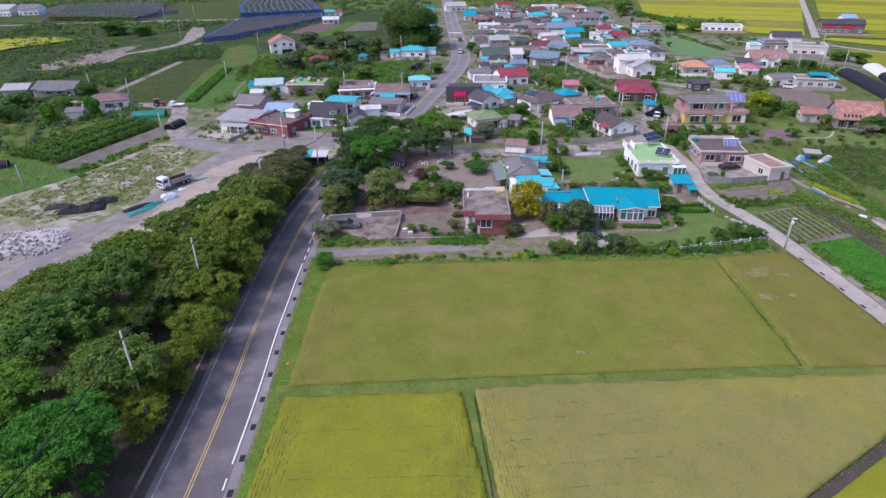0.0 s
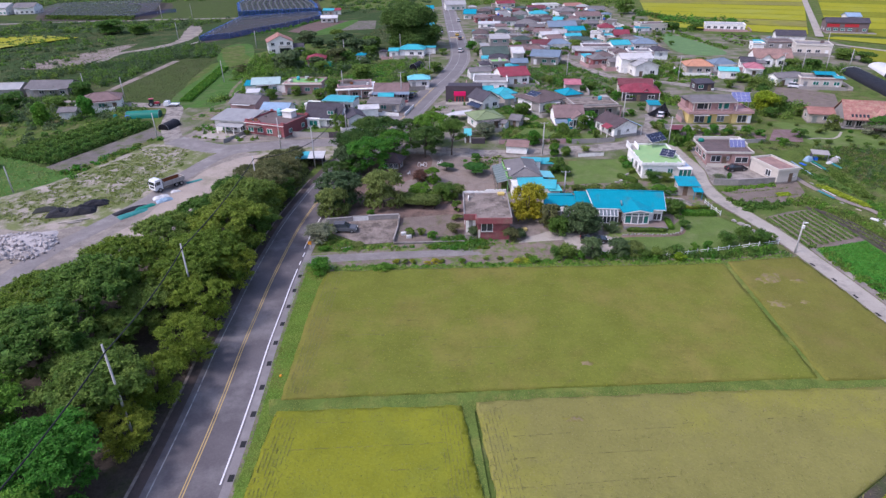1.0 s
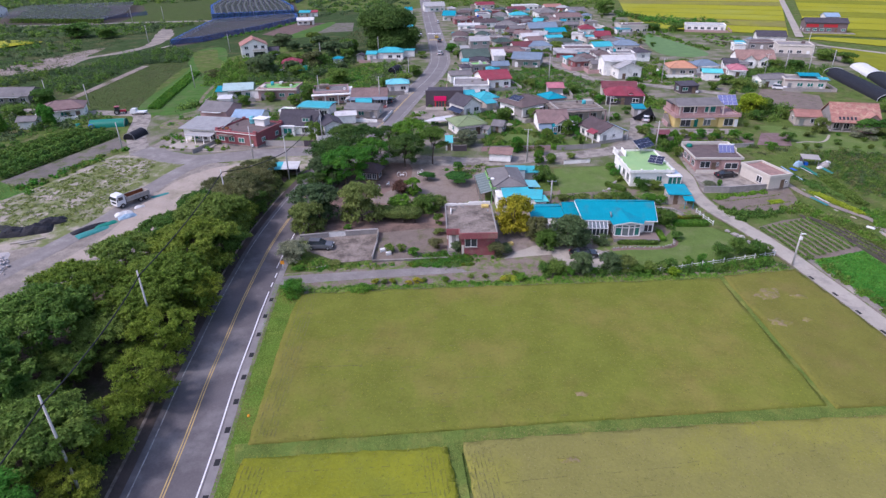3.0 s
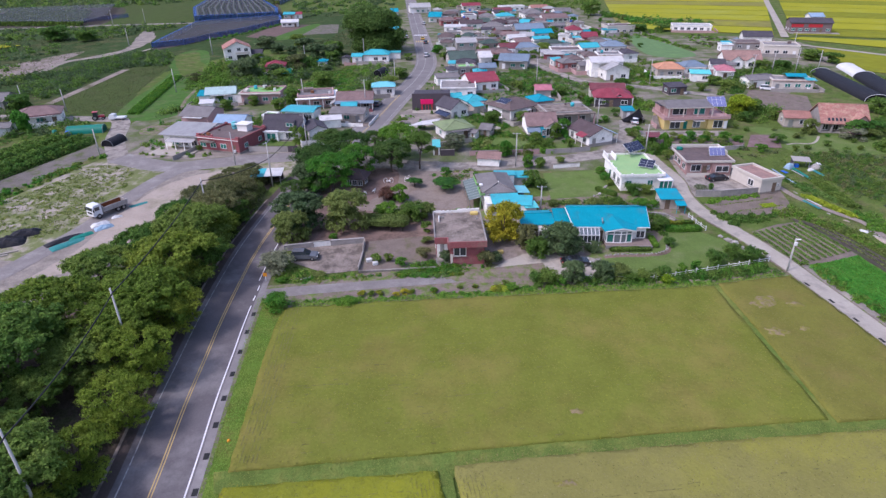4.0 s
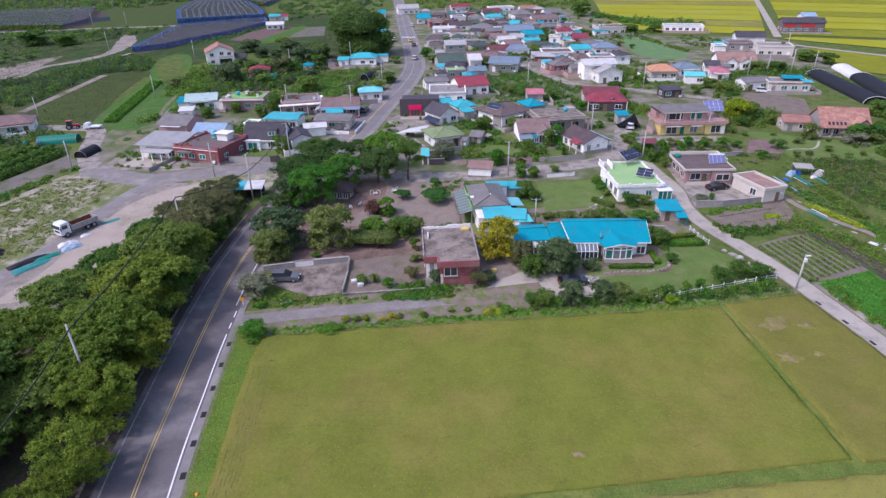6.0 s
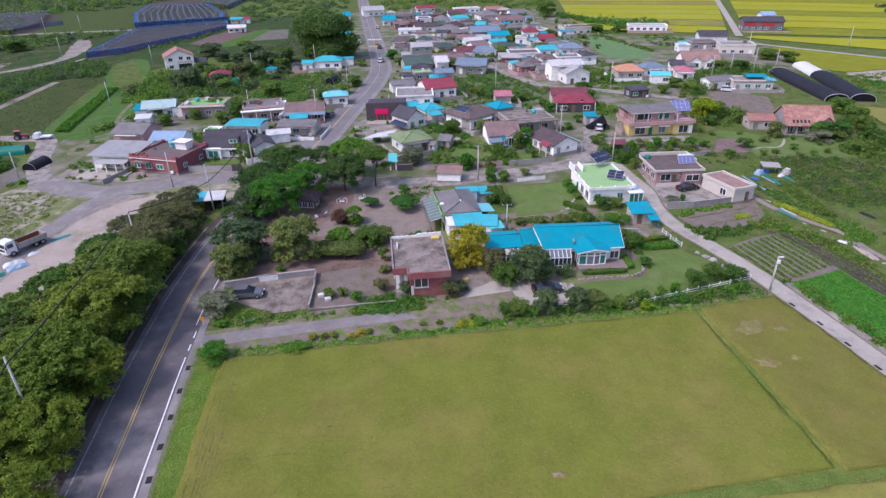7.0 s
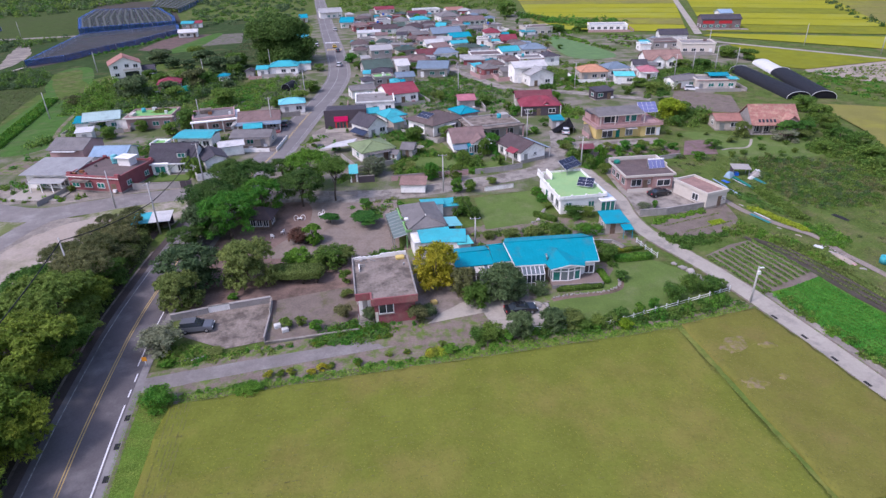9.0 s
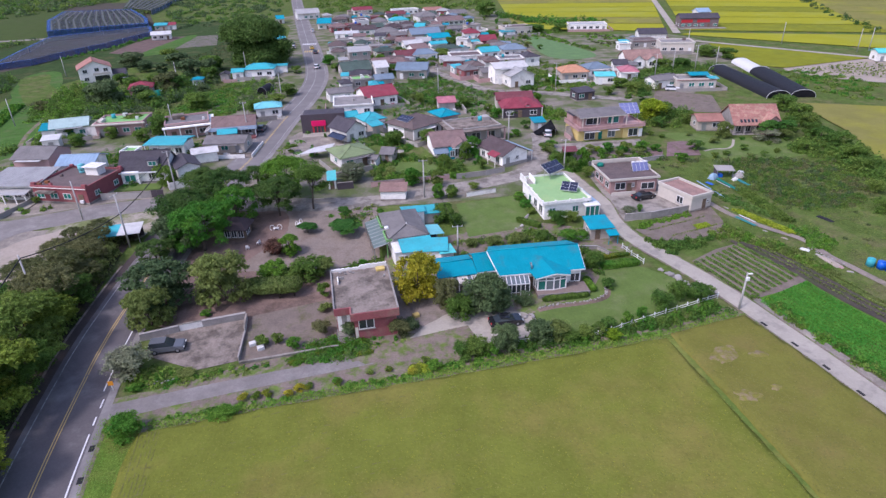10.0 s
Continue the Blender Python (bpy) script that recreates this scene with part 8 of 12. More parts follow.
# ---- houses of the near village with shapes of their own ----
def brick_flat_house():
    root = house("house", -62.3, 156.9, -17, 12.4, 11.6, 3.5, "flat", "brown", "brick", label="red brick house with stained flat roof and white stair box", glass="glass_teal", yard=False)
    part("stair_box", boxed(0.6, 3.6, 1.6, 4.0, 3.325, 5.1, bev=0.03), M["w_white"], root, "white stair box on the roof")
    part("stair_box_cap", boxed(0.2, 4.0, 1.2, 4.4, 5.102, 5.24, bev=0.02), M["w_white"], root)
    bm = bmesh.new()
    tube(bm, (-1.4, 3.2, 3.325), (-1.4, 3.2, 3.9), 0.75, 0.75, 12)
    tube(bm, (-1.4, 3.2, 3.9), (-1.4, 3.2, 5.0), 0.8, 0.8, 14)
    tube(bm, (-1.4, 3.2, 5.0), (-1.4, 3.2, 5.3), 0.8, 0.3, 14)
    part("water_tank", bm, M["r_paleteal"], root, "pale blue round roof tank")
    for x, y, s in ((-5.9, -5.5, 0.45), (5.9, -5.5, 0.5), (-5.9, 5.5, 0.4), (5.9, 5.5, 0.45), (-1.8, -5.5, 0.35)):
        part("parapet_block", boxed(x - s, x + s, y - s * 0.6, y + s * 0.6, 3.722, 4.15, bev=0.02), M["w_brick"], root)
    part("porch_roof", boxed(-4.6, -0.6, -7.6, -5.99, 2.55, 2.75, bev=0.02), M["stained_concrete"], root)
    part("planter", boxed(-5.6, -4.7, -5.3, -4.6, 3.325, 3.8, bev=0.03), M["rust"], root)


def cyan_canopy_house():
    root = thing("house", -50.0, 180.2, None, -9, "low white house under a flat bright cyan canopy", "house")
    part("wall", boxed(-4.3, 4.3, -2.6, 3.2, -0.5, 2.9), M["w_white"], root)
    bm = bmesh.new()
    slab(bm, [(-5.2, -3.4, 3.2), (5.0, -3.4, 3.2), (4.6, 0.2, 3.75), (-4.8, 0.2, 3.75)], 0.12)
    slab(bm, [(-4.8, 0.2, 3.75), (4.6, 0.2, 3.75), (5.0, 3.8, 3.3), (-5.2, 3.8, 3.3)], 0.12)
    part("roof", bm, M["r_cyan"], root)
    for x in (-5.0, -1.8, 1.6, 4.8):
        part("canopy_post", boxed(x - 0.06, x + 0.06, -3.3, -3.18, -0.3, 3.1), M["w_white"], root)
    part("eave_board", boxed(-5.25, 5.05, -3.52, -3.41, 2.98, 3.24), M["r_paleteal"], root)
    for x in (-2.6, 0.6, 3.0):
        window(root, x, -2.6, 0.8, 1.7, 1.4, 0)
    house("shed", -58.6, 177.5, -9, 3.4, 3.6, 2.4, "flat", "green", "white", windows=False, label="small white store with a green flat deck")
    house("shed", -37.6, 187.6, 8, 4.2, 3.4, 2.6, "gable", "cyan", "grey", windows=False, label="grey store with a faded cyan roof")
    house("shed", -40.0, 172.2, 16, 5.4, 3.6, 2.8, "gable", "whiteroof", "white", windows=False, label="low white store with a white roof")


def green_deck_house():
    root = house("house", -68.5, 202.8, 2, 12.4, 9.0, 3.6, "flat", "green", "pinkwall", label="pinkish house with a green deck on its flat roof", yard=False)
    part("cornice", boxed(-6.9, 6.9, -5.35, -4.69, 3.2, 3.55, bev=0.03), M["w_cream"], root)
    part("cornice", boxed(-6.9, -6.39, -4.688, 4.9, 3.2, 3.55, bev=0.03), M["w_cream"], root)
    part("side_wing", boxed(-9.6, -6.262, -3.0, 3.4, -0.5, 2.8), M["w_white"], root)
    part("wing_roof", boxed(-9.8, -6.4, -3.2, 3.6, 2.803, 2.95), M["r_palegreen"], root)
    part("roof_planter", boxed(-5.4, -4.4, -3.8, -0.6, 3.425, 4.2, bev=0.03), M["w_cream"], root)


def stained_flat_house():
    root = house("house", -50.0, 197.2, 14, 10.9, 9.0, 4.0, "flat", "grey", "pinkwall", label="house with stained concrete roof and stepped cornice", yard=False)
    part("cornice", boxed(-6.2, 6.2, -6.2, -4.69, 3.1, 3.42, bev=0.03), M["w_white"], root)
    part("cornice", boxed(5.64, 6.9, -4.688, 4.6, 3.1, 3.42, bev=0.03), M["w_white"], root)
    part("stair_box", boxed(-3.6, -0.6, 1.0, 3.6, 3.825, 4.9, bev=0.03), M["stained_concrete"], root)
    for x in (-5.8, -2.0, 2.0, 5.8):
        part("porch_post", boxed(x - 0.12, x + 0.12, -6.05, -5.8, -0.5, 3.098), M["w_white"], root)


def mauve_gable_house():
    root = house("house", -36.7, 193.7, 4, 10.6, 6.6, 3.1, "gable", "mauve", "grey", rise=1.9, over=0.5, label="grey house with mauve gabled roof and pale metal skirt", yard=False)
    bm = bmesh.new()
    slab(bm, [(-6.2, -5.4, 2.5), (6.0, -5.4, 2.5), (6.0, -3.7, 3.0), (-6.2, -3.7, 3.0)], 0.1)
    part("skirt_roof", bm, M["r_bluegrey"], root, "pale metal skirt roof")
    bm = bmesh.new()
    slab(bm, [(-7.4, -5.2, 2.4), (-5.82, -5.2, 3.0), (-5.82, 4.0, 3.0), (-7.4, 4.0, 2.4)], 0.1)
    part("side_roof", bm, M["r_palegrey"], root)
    part("terrace", boxed(-5.8, 5.6, -6.0, -3.4, -0.5, 0.5), M["w_brick"], root, "red terrace in front of the house")
    for x in (-5.6, -1.8, 2.0, 5.6):
        part("porch_post", boxed(x - 0.08, x + 0.08, -5.3, -5.14, 0.503, 2.42), M["w_white"], root)


def porch_gable_house():
    root = house("house", 17.6, 168.6, 6, 7.6, 8.6, 2.9, "gable", "mauve", "white", rise=2.1, over=0.5, windows=False, yard=False, label="white house with mauve roof, front gable and glazed blue porch")
    bm = bmesh.new()
    box(bm, 0.6, 4.4, -6.2, -4.302, -0.5, 2.7)
    bm.faces.new([bm.verts.new(p) for p in ((0.6, -6.2, 2.7), (4.4, -6.2, 2.7), (2.5, -6.2, 3.9))])
    part("gable_wall", bm, M["w_white"], root, "white front gable")
    bm = bmesh.new()
    slab(bm, [(0.1, -6.6, 2.6), (2.5, -6.6, 4.1), (2.5, -1.4, 4.1), (0.1, -4.2, 2.6)][::-1], 0.14)
    slab(bm, [(2.5, -6.6, 4.1), (4.9, -6.6, 2.6), (4.9, -4.2, 2.6), (2.5, -1.4, 4.1)][::-1], 0.14)
    bmesh.ops.recalc_face_normals(bm, faces=bm.faces[:])
    part("gable_roof", bm, M["r_mauve"], root)
    part("fascia", boxed(-0.1, 5.1, -6.75, -6.61, 2.42, 2.6), M["trim_white"], root)
    for x in (1.4, 3.4):
        window(root, x, -6.2, 0.4, 1.4, 2.0, 0, "glass_dark")
    part("porch_frame", boxed(-0.6, 0.58, -6.4, -4.31, -0.4, 2.3), M["r_blue"], root, "blue glazed porch")
    window(root, -0.0, -6.4, 0.6, 1.0, 1.4, 0, "glass_dark")
    bm = bmesh.new()
    slab(bm, [(-4.2, -6.4, 1.5), (-0.7, -6.4, 1.5), (-0.7, -4.4, 2.3), (-4.2, -4.4, 2.3)], 0.08)
    part("glass_awning", bm, M["r_bluegrey"], root, "sloping blue-grey awning sheet")
    window(root, -2.4, -4.3, 0.5, 1.8, 0.9, 0)
    part("side_porch", boxed(3.802, 6.6, -4.3, -0.6, 2.45, 2.6), M["w_white"], root, "white flat porch roof")
    for y in (-4.1, -0.8):
        part("porch_post", boxed(6.35, 6.5, y - 0.08, y + 0.08, -0.5, 2.448), M["w_white"], root)
    window(root, 3.8, -2.4, 0.5, 2.0, 1.6, 90)


def concrete_flat_house():
    root = house("house", 25.6, 179.0, 12, 12.4, 9.4, 3.4, "flat", "dusk", "beige", label="low house with a wide stained flat concrete roof", windows=False, yard=False)
    part("roof_edge", boxed(-7.6, 7.0, -6.6, -4.89, 3.05, 3.3, bev=0.03), M["stained_concrete"], root)
    part("roof_edge", boxed(-7.6, -6.39, -4.888, 4.9, 3.05, 3.3, bev=0.03), M["stained_concrete"], root)
    part("roof_floor", boxed(-6.04, 6.04, -4.54, 4.54, 3.224, 3.3), M["stained_concrete"], root, "stained concrete roof deck")
    for x in (-4.2, -0.6, 3.4):
        window(root, x, -4.7, 0.4, 2.4, 1.9, 0)
    for x in (-6.2, 2.0, 6.6):
        part("porch_column", boxed(x - 0.16, x + 0.16, -6.4, -6.08, -0.5, 3.048), M["w_pinkwall"], root)
    part("roof_box", boxed(3.6, 5.6, 1.0, 3.4, 3.303, 4.3, bev=0.03), M["w_grey"], root)
    part("porch_floor", boxed(-6.4, 6.8, -6.6, -4.77, -0.5, 0.35), M["concrete"], root)
    for y in (-2, 2):
        window(root, 6.2, y, 0.8, 1.6, 1.3, 90)


def red_porch_house():
    root = house("house", 29.9, 160.2, 24, 6.8, 9.2, 2.9, "gablex", "darkbrown", "white", rise=1.6, over=0.5, windows=False, yard=False, label="white house with brown gabled roof and red porch roof")
    bm = bmesh.new()
    slab(bm, [(-4.9, -3.6, 2.35), (-3.3, -3.6, 3.0), (-3.3, -0.4, 3.0), (-4.9, -0.4, 2.35)][::-1], 0.1)
    bmesh.ops.recalc_face_normals(bm, faces=bm.faces[:])
    part("porch_roof", bm, M["r_red"], root, "red sloping porch roof")
    for y in (-3.4, -0.6):
        part("porch_post", boxed(-4.8, -4.66, y - 0.07, y + 0.07, -0.5, 2.3), M["w_white"], root)
    bm = bmesh.new()
    slab(bm, [(3.9, -4.8, 2.7), (5.0, -4.8, 2.4), (5.0, 4.8, 2.4), (3.9, 4.8, 2.7)][::-1], 0.08)
    bmesh.ops.recalc_face_normals(bm, faces=bm.faces[:])
    part("side_roof", bm, M["r_paleblue"], root, "pale blue side roof sheet")
    for y in (-4.6, 0, 4.6):
        part("side_post", boxed(4.78, 4.9, y - 0.06, y + 0.06, -0.5, 2.36), M["w_white"], root)
    door(root, -2.0, -4.6, 1.0, mat="metal_grey")
    window(root, 0.6, -4.6, 1.4, 0.8, 0.7, 0)
    for y in (-2.6, 0.8, 3.0):
        window(root, -3.4, y, 0.6, 1.3, 1.4, -90)
    part("base_band", boxed(-3.52, 3.52, -4.72, -4.662, -0.5, 0.7), M["w_grey"], root)


brick_flat_house()
cyan_canopy_house()
green_deck_house()
stained_flat_house()
mauve_gable_house()
porch_gable_house()
concrete_flat_house()
red_porch_house()


# ---- trees ----
def trunk_mesh(name, height, girth, tips, lean=0.0, bark="bark"):
    bm = bmesh.new()
    r = random.Random(len(tips) * 7 + int(height * 10))
    pts = [Vector((0, 0, -0.3))]
    for k in (0.25, 0.5, 0.75, 1.0):
        pts.append(Vector((lean * k + r.uniform(-0.15, 0.15), r.uniform(-0.2, 0.2), height * k)))
    for i in range(4):
        tube(bm, pts[i], pts[i + 1], girth * (1 - 0.17 * i), girth * (1 - 0.17 * (i + 1)), 8, cap=i in (0, 3))
    for c in tips:
        start = pts[r.choice((2, 3, 4))]
        c = Vector(c)
        mid = start.lerp(c, 0.5) + Vector((r.uniform(-0.3, 0.3), r.uniform(-0.3, 0.3), 0.25))
        tube(bm, start, mid, girth * 0.42, girth * 0.28, 6)
        tube(bm, mid, c, girth * 0.28, girth * 0.1, 6)
    return mesh_of(name, bm, M[bark])


def tree_kind(seed, height, radius, bottom, lobes, leaves, leaf, mat, flat=0.62, girth=0.3, lobe_r=0.36, lean=0.0, tufts=0, aspect=1.0, low=0.28):
    """Trunk and crown meshes of one kind of tree."""
    r = random.Random(seed)
    leaves, leaf = int(leaves * 1.5), leaf * 0.86
    L = []
    for i in range(lobes):
        a = i * 2.399963 + r.uniform(-0.4, 0.4)
        k = math.sqrt((i + 0.5) / lobes)
        rad = radius * (1 - lobe_r * 0.9) * k * r.uniform(0.85, 1.12)
        top = math.sqrt(max(0.0, 1 - (k * 0.92) ** 2))
        mid = bottom + (height - bottom) * 0.42
        up = r.random() >= low
        zc = mid + (height - mid - radius * lobe_r * flat) * top * r.uniform(0.75, 1.0) if up else bottom + (mid - bottom) * r.uniform(0.15, 0.9)
        rr = radius * lobe_r * r.uniform(0.75, 1.2)
        L.append(((lean + rad * math.cos(a), rad * math.sin(a), zc), (rr, rr * r.uniform(0.85, 1.15), rr * flat * r.uniform(0.85, 1.15))))
    P, N = blob_points(L, leaves, tufts=tufts)
    S = leaf * (0.6 + 0.8 * nrng.random(leaves))
    P2, N2 = blob_points([(c, tuple(v * 0.62 for v in q)) for c, q in L], leaves // 7)
    P, N, S = np.vstack([P, P2]), np.vstack([N, N2]), np.r_[S, leaf * 2.4 * (0.7 + 0.6 * nrng.random(leaves // 7))]
    crown = cards("crown", P, N, S, M[mat], aspect)
    trunk = trunk_mesh("trunk", bottom + (height - bottom) * 0.35, girth, [c for c, _ in L[:9]], lean)
    return trunk, crown


def plant(name, kind, x, y, size=1.0, turn=0.0, label="", category="tree", group="", squash=1.0):
    ob = thing(name, x, y, None, turn, label, category, group)
    ob.scale = (size, size, size * squash)
    for nm, me in zip(("trunk", "crown"), kind):
        share(nm, me, ob, Matrix())
    return ob


BROAD = [tree_kind(s, 10.2, 6.6, 2.6, 74, 10500, 0.205, m, girth=0.34, flat=0.62, lobe_r=0.205, tufts=9, aspect=0.6) for s, m in ((1, "leaf_belt"), (2, "leaf_mid"), (3, "leaf_dark"), (4, "leaf_belt"))]
OLIVE = tree_kind(8, 10.2, 6.6, 0.8, 70, 9000, 0.18, "leaf_drab", girth=0.3, flat=0.6, lobe_r=0.2, tufts=10, aspect=0.45)
LIME = tree_kind(12, 10.2, 6.0, 1.4, 56, 8500, 0.17, "leaf_lime", girth=0.3, flat=0.55, lobe_r=0.23, tufts=10, aspect=0.5, low=0.4)
FRESH = tree_kind(9, 9.5, 6.4, 2.4, 60, 11000, 0.2, "leaf_fresh", girth=0.3, flat=0.42, lobe_r=0.23, tufts=12, aspect=0.5)
UMBRELLA = [tree_kind(s, 9.0, 5.2, 4.2, 15, 7000, 0.15, m, tufts=18, aspect=0.7, flat=0.36, girth=0.3, lobe_r=0.36, lean=0.6) for s, m in ((31, "leaf_fresh"), (32, "leaf_dark"), (33, "leaf_mid"))]
r7 = random.Random(77)
ROW = [(-41.5, 26, 1.0, 4), (-42.0, 36, 1.0, 4), (-42.8, 46.5, 0.95, 1), (-39.0, 58.2, 0.7, 6), (-49.4, 60.2, 0.6, 1), (-45.6, 71.2, 0.82, 0), (-47.6, 65.4, 0.72, 1), (-46.6, 50.0, 0.8, 1), (-48.8, 78.0, 0.8, 3), (-40.6, 66.2, 0.8, 6), (-44.2, 76.4, 1.0, 0), (-45.5, 87, 1.0, 3), (-46.6, 98, 1.0, 1), (-47.6, 108.5, 0.8, 5),
       (-52, 30, 1.0, 4), (-53, 40, 1.05, 4), (-54, 52, 1.05, 2), (-55.0, 64.5, 1.05, 2), (-56, 73.5, 1.0, 0), (-55.0, 84, 0.92, 1), (-62, 57, 0.92, 0), (-63, 45, 0.9, 2), (-62, 33, 1.0, 4), (-53.5, 94, 0.75, 2), (-64.5, 66, 0.72, 0), (-39.4, 51.0, 0.62, 6), (-38.6, 43.6, 0.55, 6), (-41.0, 76.8, 0.76, 6), (-49.2, 116.5, 0.62, 5), (-54.2, 116.0, 0.52, 5), (-47.6, 122.5, 0.5, 5), (-52.4, 123.8, 0.5, 5), (-53, 106, 0.7, 2), (-48.4, 128.0, 0.44, 5), (-53.0, 130.5, 0.4, 5), (-49.6, 133.6, 0.36, 5), (-45.8, 117.0, 0.42, 5), (-44.8, 103.5, 0.55, 3), (-43.4, 92.5, 0.6, 1), (-45.2, 110.5, 0.5, 1)]
for x, y, s, k in ROW:
    kind = FRESH if k == 4 else OLIVE if k == 5 else LIME if k == 6 else BROAD[k]
    plant("tree", kind, x, y, s * r7.uniform(0.95, 1.08), r7.uniform(0, 360), "fresh green broad-crowned roadside tree" if k == 4 else "olive feathery roadside tree beside the sandy strip" if k == 5 else "yellowish green roadside tree leaning over the kerb" if k == 6 else "dark green broad-crowned roadside tree", group="roadside trees")


# ---- garden trees and shrubs ----
def low_kind(seed, mat, leaves=1900, lobes=16, leaf=0.165, flat=0.8, bottom=0.25):
    return tree_kind(seed, 5.4, 3.3, bottom, lobes, leaves, leaf, mat, flat=flat, girth=0.1, lobe_r=0.42, tufts=16, aspect=0.8, low=0.42)


def trio(seed, mat):
    return [tree_kind(seed, 5.4, 3.3, 0.4, 60, 5200, 0.14, mat, flat=0.8, girth=0.17, lobe_r=0.26, tufts=10, aspect=0.75, low=0.45), low_kind(seed + 1, mat), low_kind(seed + 2, mat, 1000, 9, 0.24), tree_kind(seed + 3, 5.4, 3.3, 0.5, 24, 1500, 0.27, mat, flat=0.75, girth=0.17, tufts=0, aspect=0.75, low=0.4)]


KINDS = {
    "round_dark": (trio(101, "leaf_dark"), "dark green round-crowned", 3), "round_olive": (trio(111, "leaf_olive"), "olive green leafy", 3),
    "round_mid": (trio(121, "leaf_mid"), "mid-green leafy", 3), "yellow": (trio(131, "leaf_yellow"), "yellowing leafy", 3),
    "grey": (trio(141, "leaf_grey"), "greyish pale-leaved", 3), "fresh_s": (trio(151, "leaf_fresh"), "fresh green leafy", 3),
    "dull": (trio(191, "leaf_dull"), "dull dark green leafy", 3), "drab": (trio(195, "leaf_drab"), "brownish olive feathery", 3),
    "soft": (trio(201, "leaf_soft"), "soft greyish green leafy", 3), "vivid": (trio(211, "leaf_vivid"), "vivid yellow-green leafy", 3),
    "red": (trio(161, "leaf_red"), "reddish brown leafy", 3),
    "pad": ([tree_kind(171, 5.4, 3.3, 2.6, 10, 3200, 0.18, "leaf_pine", flat=0.45, girth=0.22, tufts=18)] * 3, "clipped flat-topped", 3),
    "poplar": ([tree_kind(181, 5.4, 2.0, 0.6, 18, 2600, 0.25, "leaf_fresh", flat=1.5, girth=0.14, lobe_r=0.45)] * 3, "upright bright green", 2),
}
r8 = random.Random(5)


def garden(kind, x, y, r, h):
    """A garden tree or shrub with crown radius r and height h."""
    kinds, words, _ = KINDS[kind]
    tall = h > 3.3
    me = (kinds[-1] if y > 170 else kinds[0]) if tall else kinds[1 if r > 1.3 and y < 150 else 2]
    base = 2.0 if kind == "poplar" else 3.3
    ob = thing("tree" if tall else "shrub", x, y, None, r8.uniform(0, 360), words + (" tree standing in a garden" if tall else " shrub growing in a garden"), "tree" if tall else "shrub", "garden plants")
    ob.scale = (r / base, r / base, h / 5.4)
    for nm, m in zip(("trunk", "crown"), me):
        share(nm, m, ob, Matrix())


garden("dull", -32.4, 109.0, 5.2, 7.4)
garden("dull", -34.6, 126.0, 3.8, 7.0)
garden("dull", -35.6, 132.5, 3.6, 6.6)
garden("round_olive", -32.6, 104.0, 3.6, 6.0)
garden("grey", -32.3, 94.2, 3.4, 3.3)
garden("round_olive", -23.5, 108.7, 4.7, 8.2)
garden("fresh_s", -16.5, 113.4, 2.7, 3.5)
garden("round_mid", -11.3, 113.8, 3.2, 3.5)
garden("round_olive", -8.9, 114.2, 2.2, 3.1)
garden("round_mid", -13.6, 112.4, 2.2, 2.6)
garden("yellow", 5.4, 104.9, 3.8, 7.8)
garden("soft", 14.6, 100.4, 3.5, 6.2)
garden("round_mid", 10.8, 99.6, 2.4, 3.8)
garden("soft", 16.6, 100.4, 2.2, 3.6)
garden("soft", 20.4, 101.4, 1.7, 2.0)
garden("drab", 9.3, 101.9, 2.3, 5.0)
garden("soft", 15.6, 91.6, 2.1, 4.0)
garden("round_mid", 11.8, 91.4, 2.0, 2.4)
garden("round_dark", 9.9, 90.9, 1.8, 2.1)
garden("fresh_s", 13.6, 90.8, 1.3, 1.6)
garden("soft", 20.4, 92.5, 2.0, 3.4)
garden("round_olive", 22.8, 92.8, 2.0, 2.8)
garden("round_mid", 24.5, 91.9, 1.4, 1.8)
garden("round_mid", 26.6, 92.4, 1.4, 1.9)
garden("vivid", 30.2, 91.6, 1.3, 1.4)
garden("round_mid", 28.9, 93.1, 1.3, 1.6)
garden("round_dark", 30.3, 93.9, 1.3, 1.8)
garden("fresh_s", 33.3, 94.7, 1.0, 1.9)
garden("fresh_s", 35.8, 95.5, 1.0, 1.9)
garden("round_dark", 39.4, 97.4, 2.1, 2.6)
garden("round_mid", 42.7, 99.0, 1.8, 3.1)
garden("round_dark", 45.4, 98.6, 2.0, 2.6)
garden("round_mid", 47.4, 99.4, 1.3, 1.8)
garden("round_dark", 33.6, 109.1, 1.8, 3.1)
garden("round_dark", 33.8, 103.2, 1.3, 1.6)
garden("round_olive", 19.6, 119.0, 1.8, 1.9)
garden("round_olive", 23.6, 119.0, 2.0, 2.0)
garden("round_mid", 27.8, 119.8, 1.8, 1.9)
garden("round_olive", 15.7, 119.3, 1.4, 1.6)
garden("fresh_s", 32.4, 118.4, 2.1, 2.2)
garden("fresh_s", 35.0, 118.6, 1.4, 1.8)
garden("round_dark", 32.6, 125.7, 2.3, 2.4)
garden("round_mid", 35.3, 125.9, 1.7, 2.2)
garden("fresh_s", 28.4, 137.2, 1.4, 1.6)
garden("fresh_s", 28.7, 133.6, 1.4, 1.6)
garden("round_mid", 29.0, 130.4, 1.2, 1.3)
garden("round_dark", 12.2, 129.9, 2.4, 3.6)
garden("round_mid", 14.0, 127.7, 1.6, 2.6)
garden("fresh_s", 12.4, 140.3, 1.4, 3.4)
garden("round_dark", 15.2, 140.3, 1.6, 2.4)
garden("round_mid", 20.2, 143.9, 1.4, 1.6)
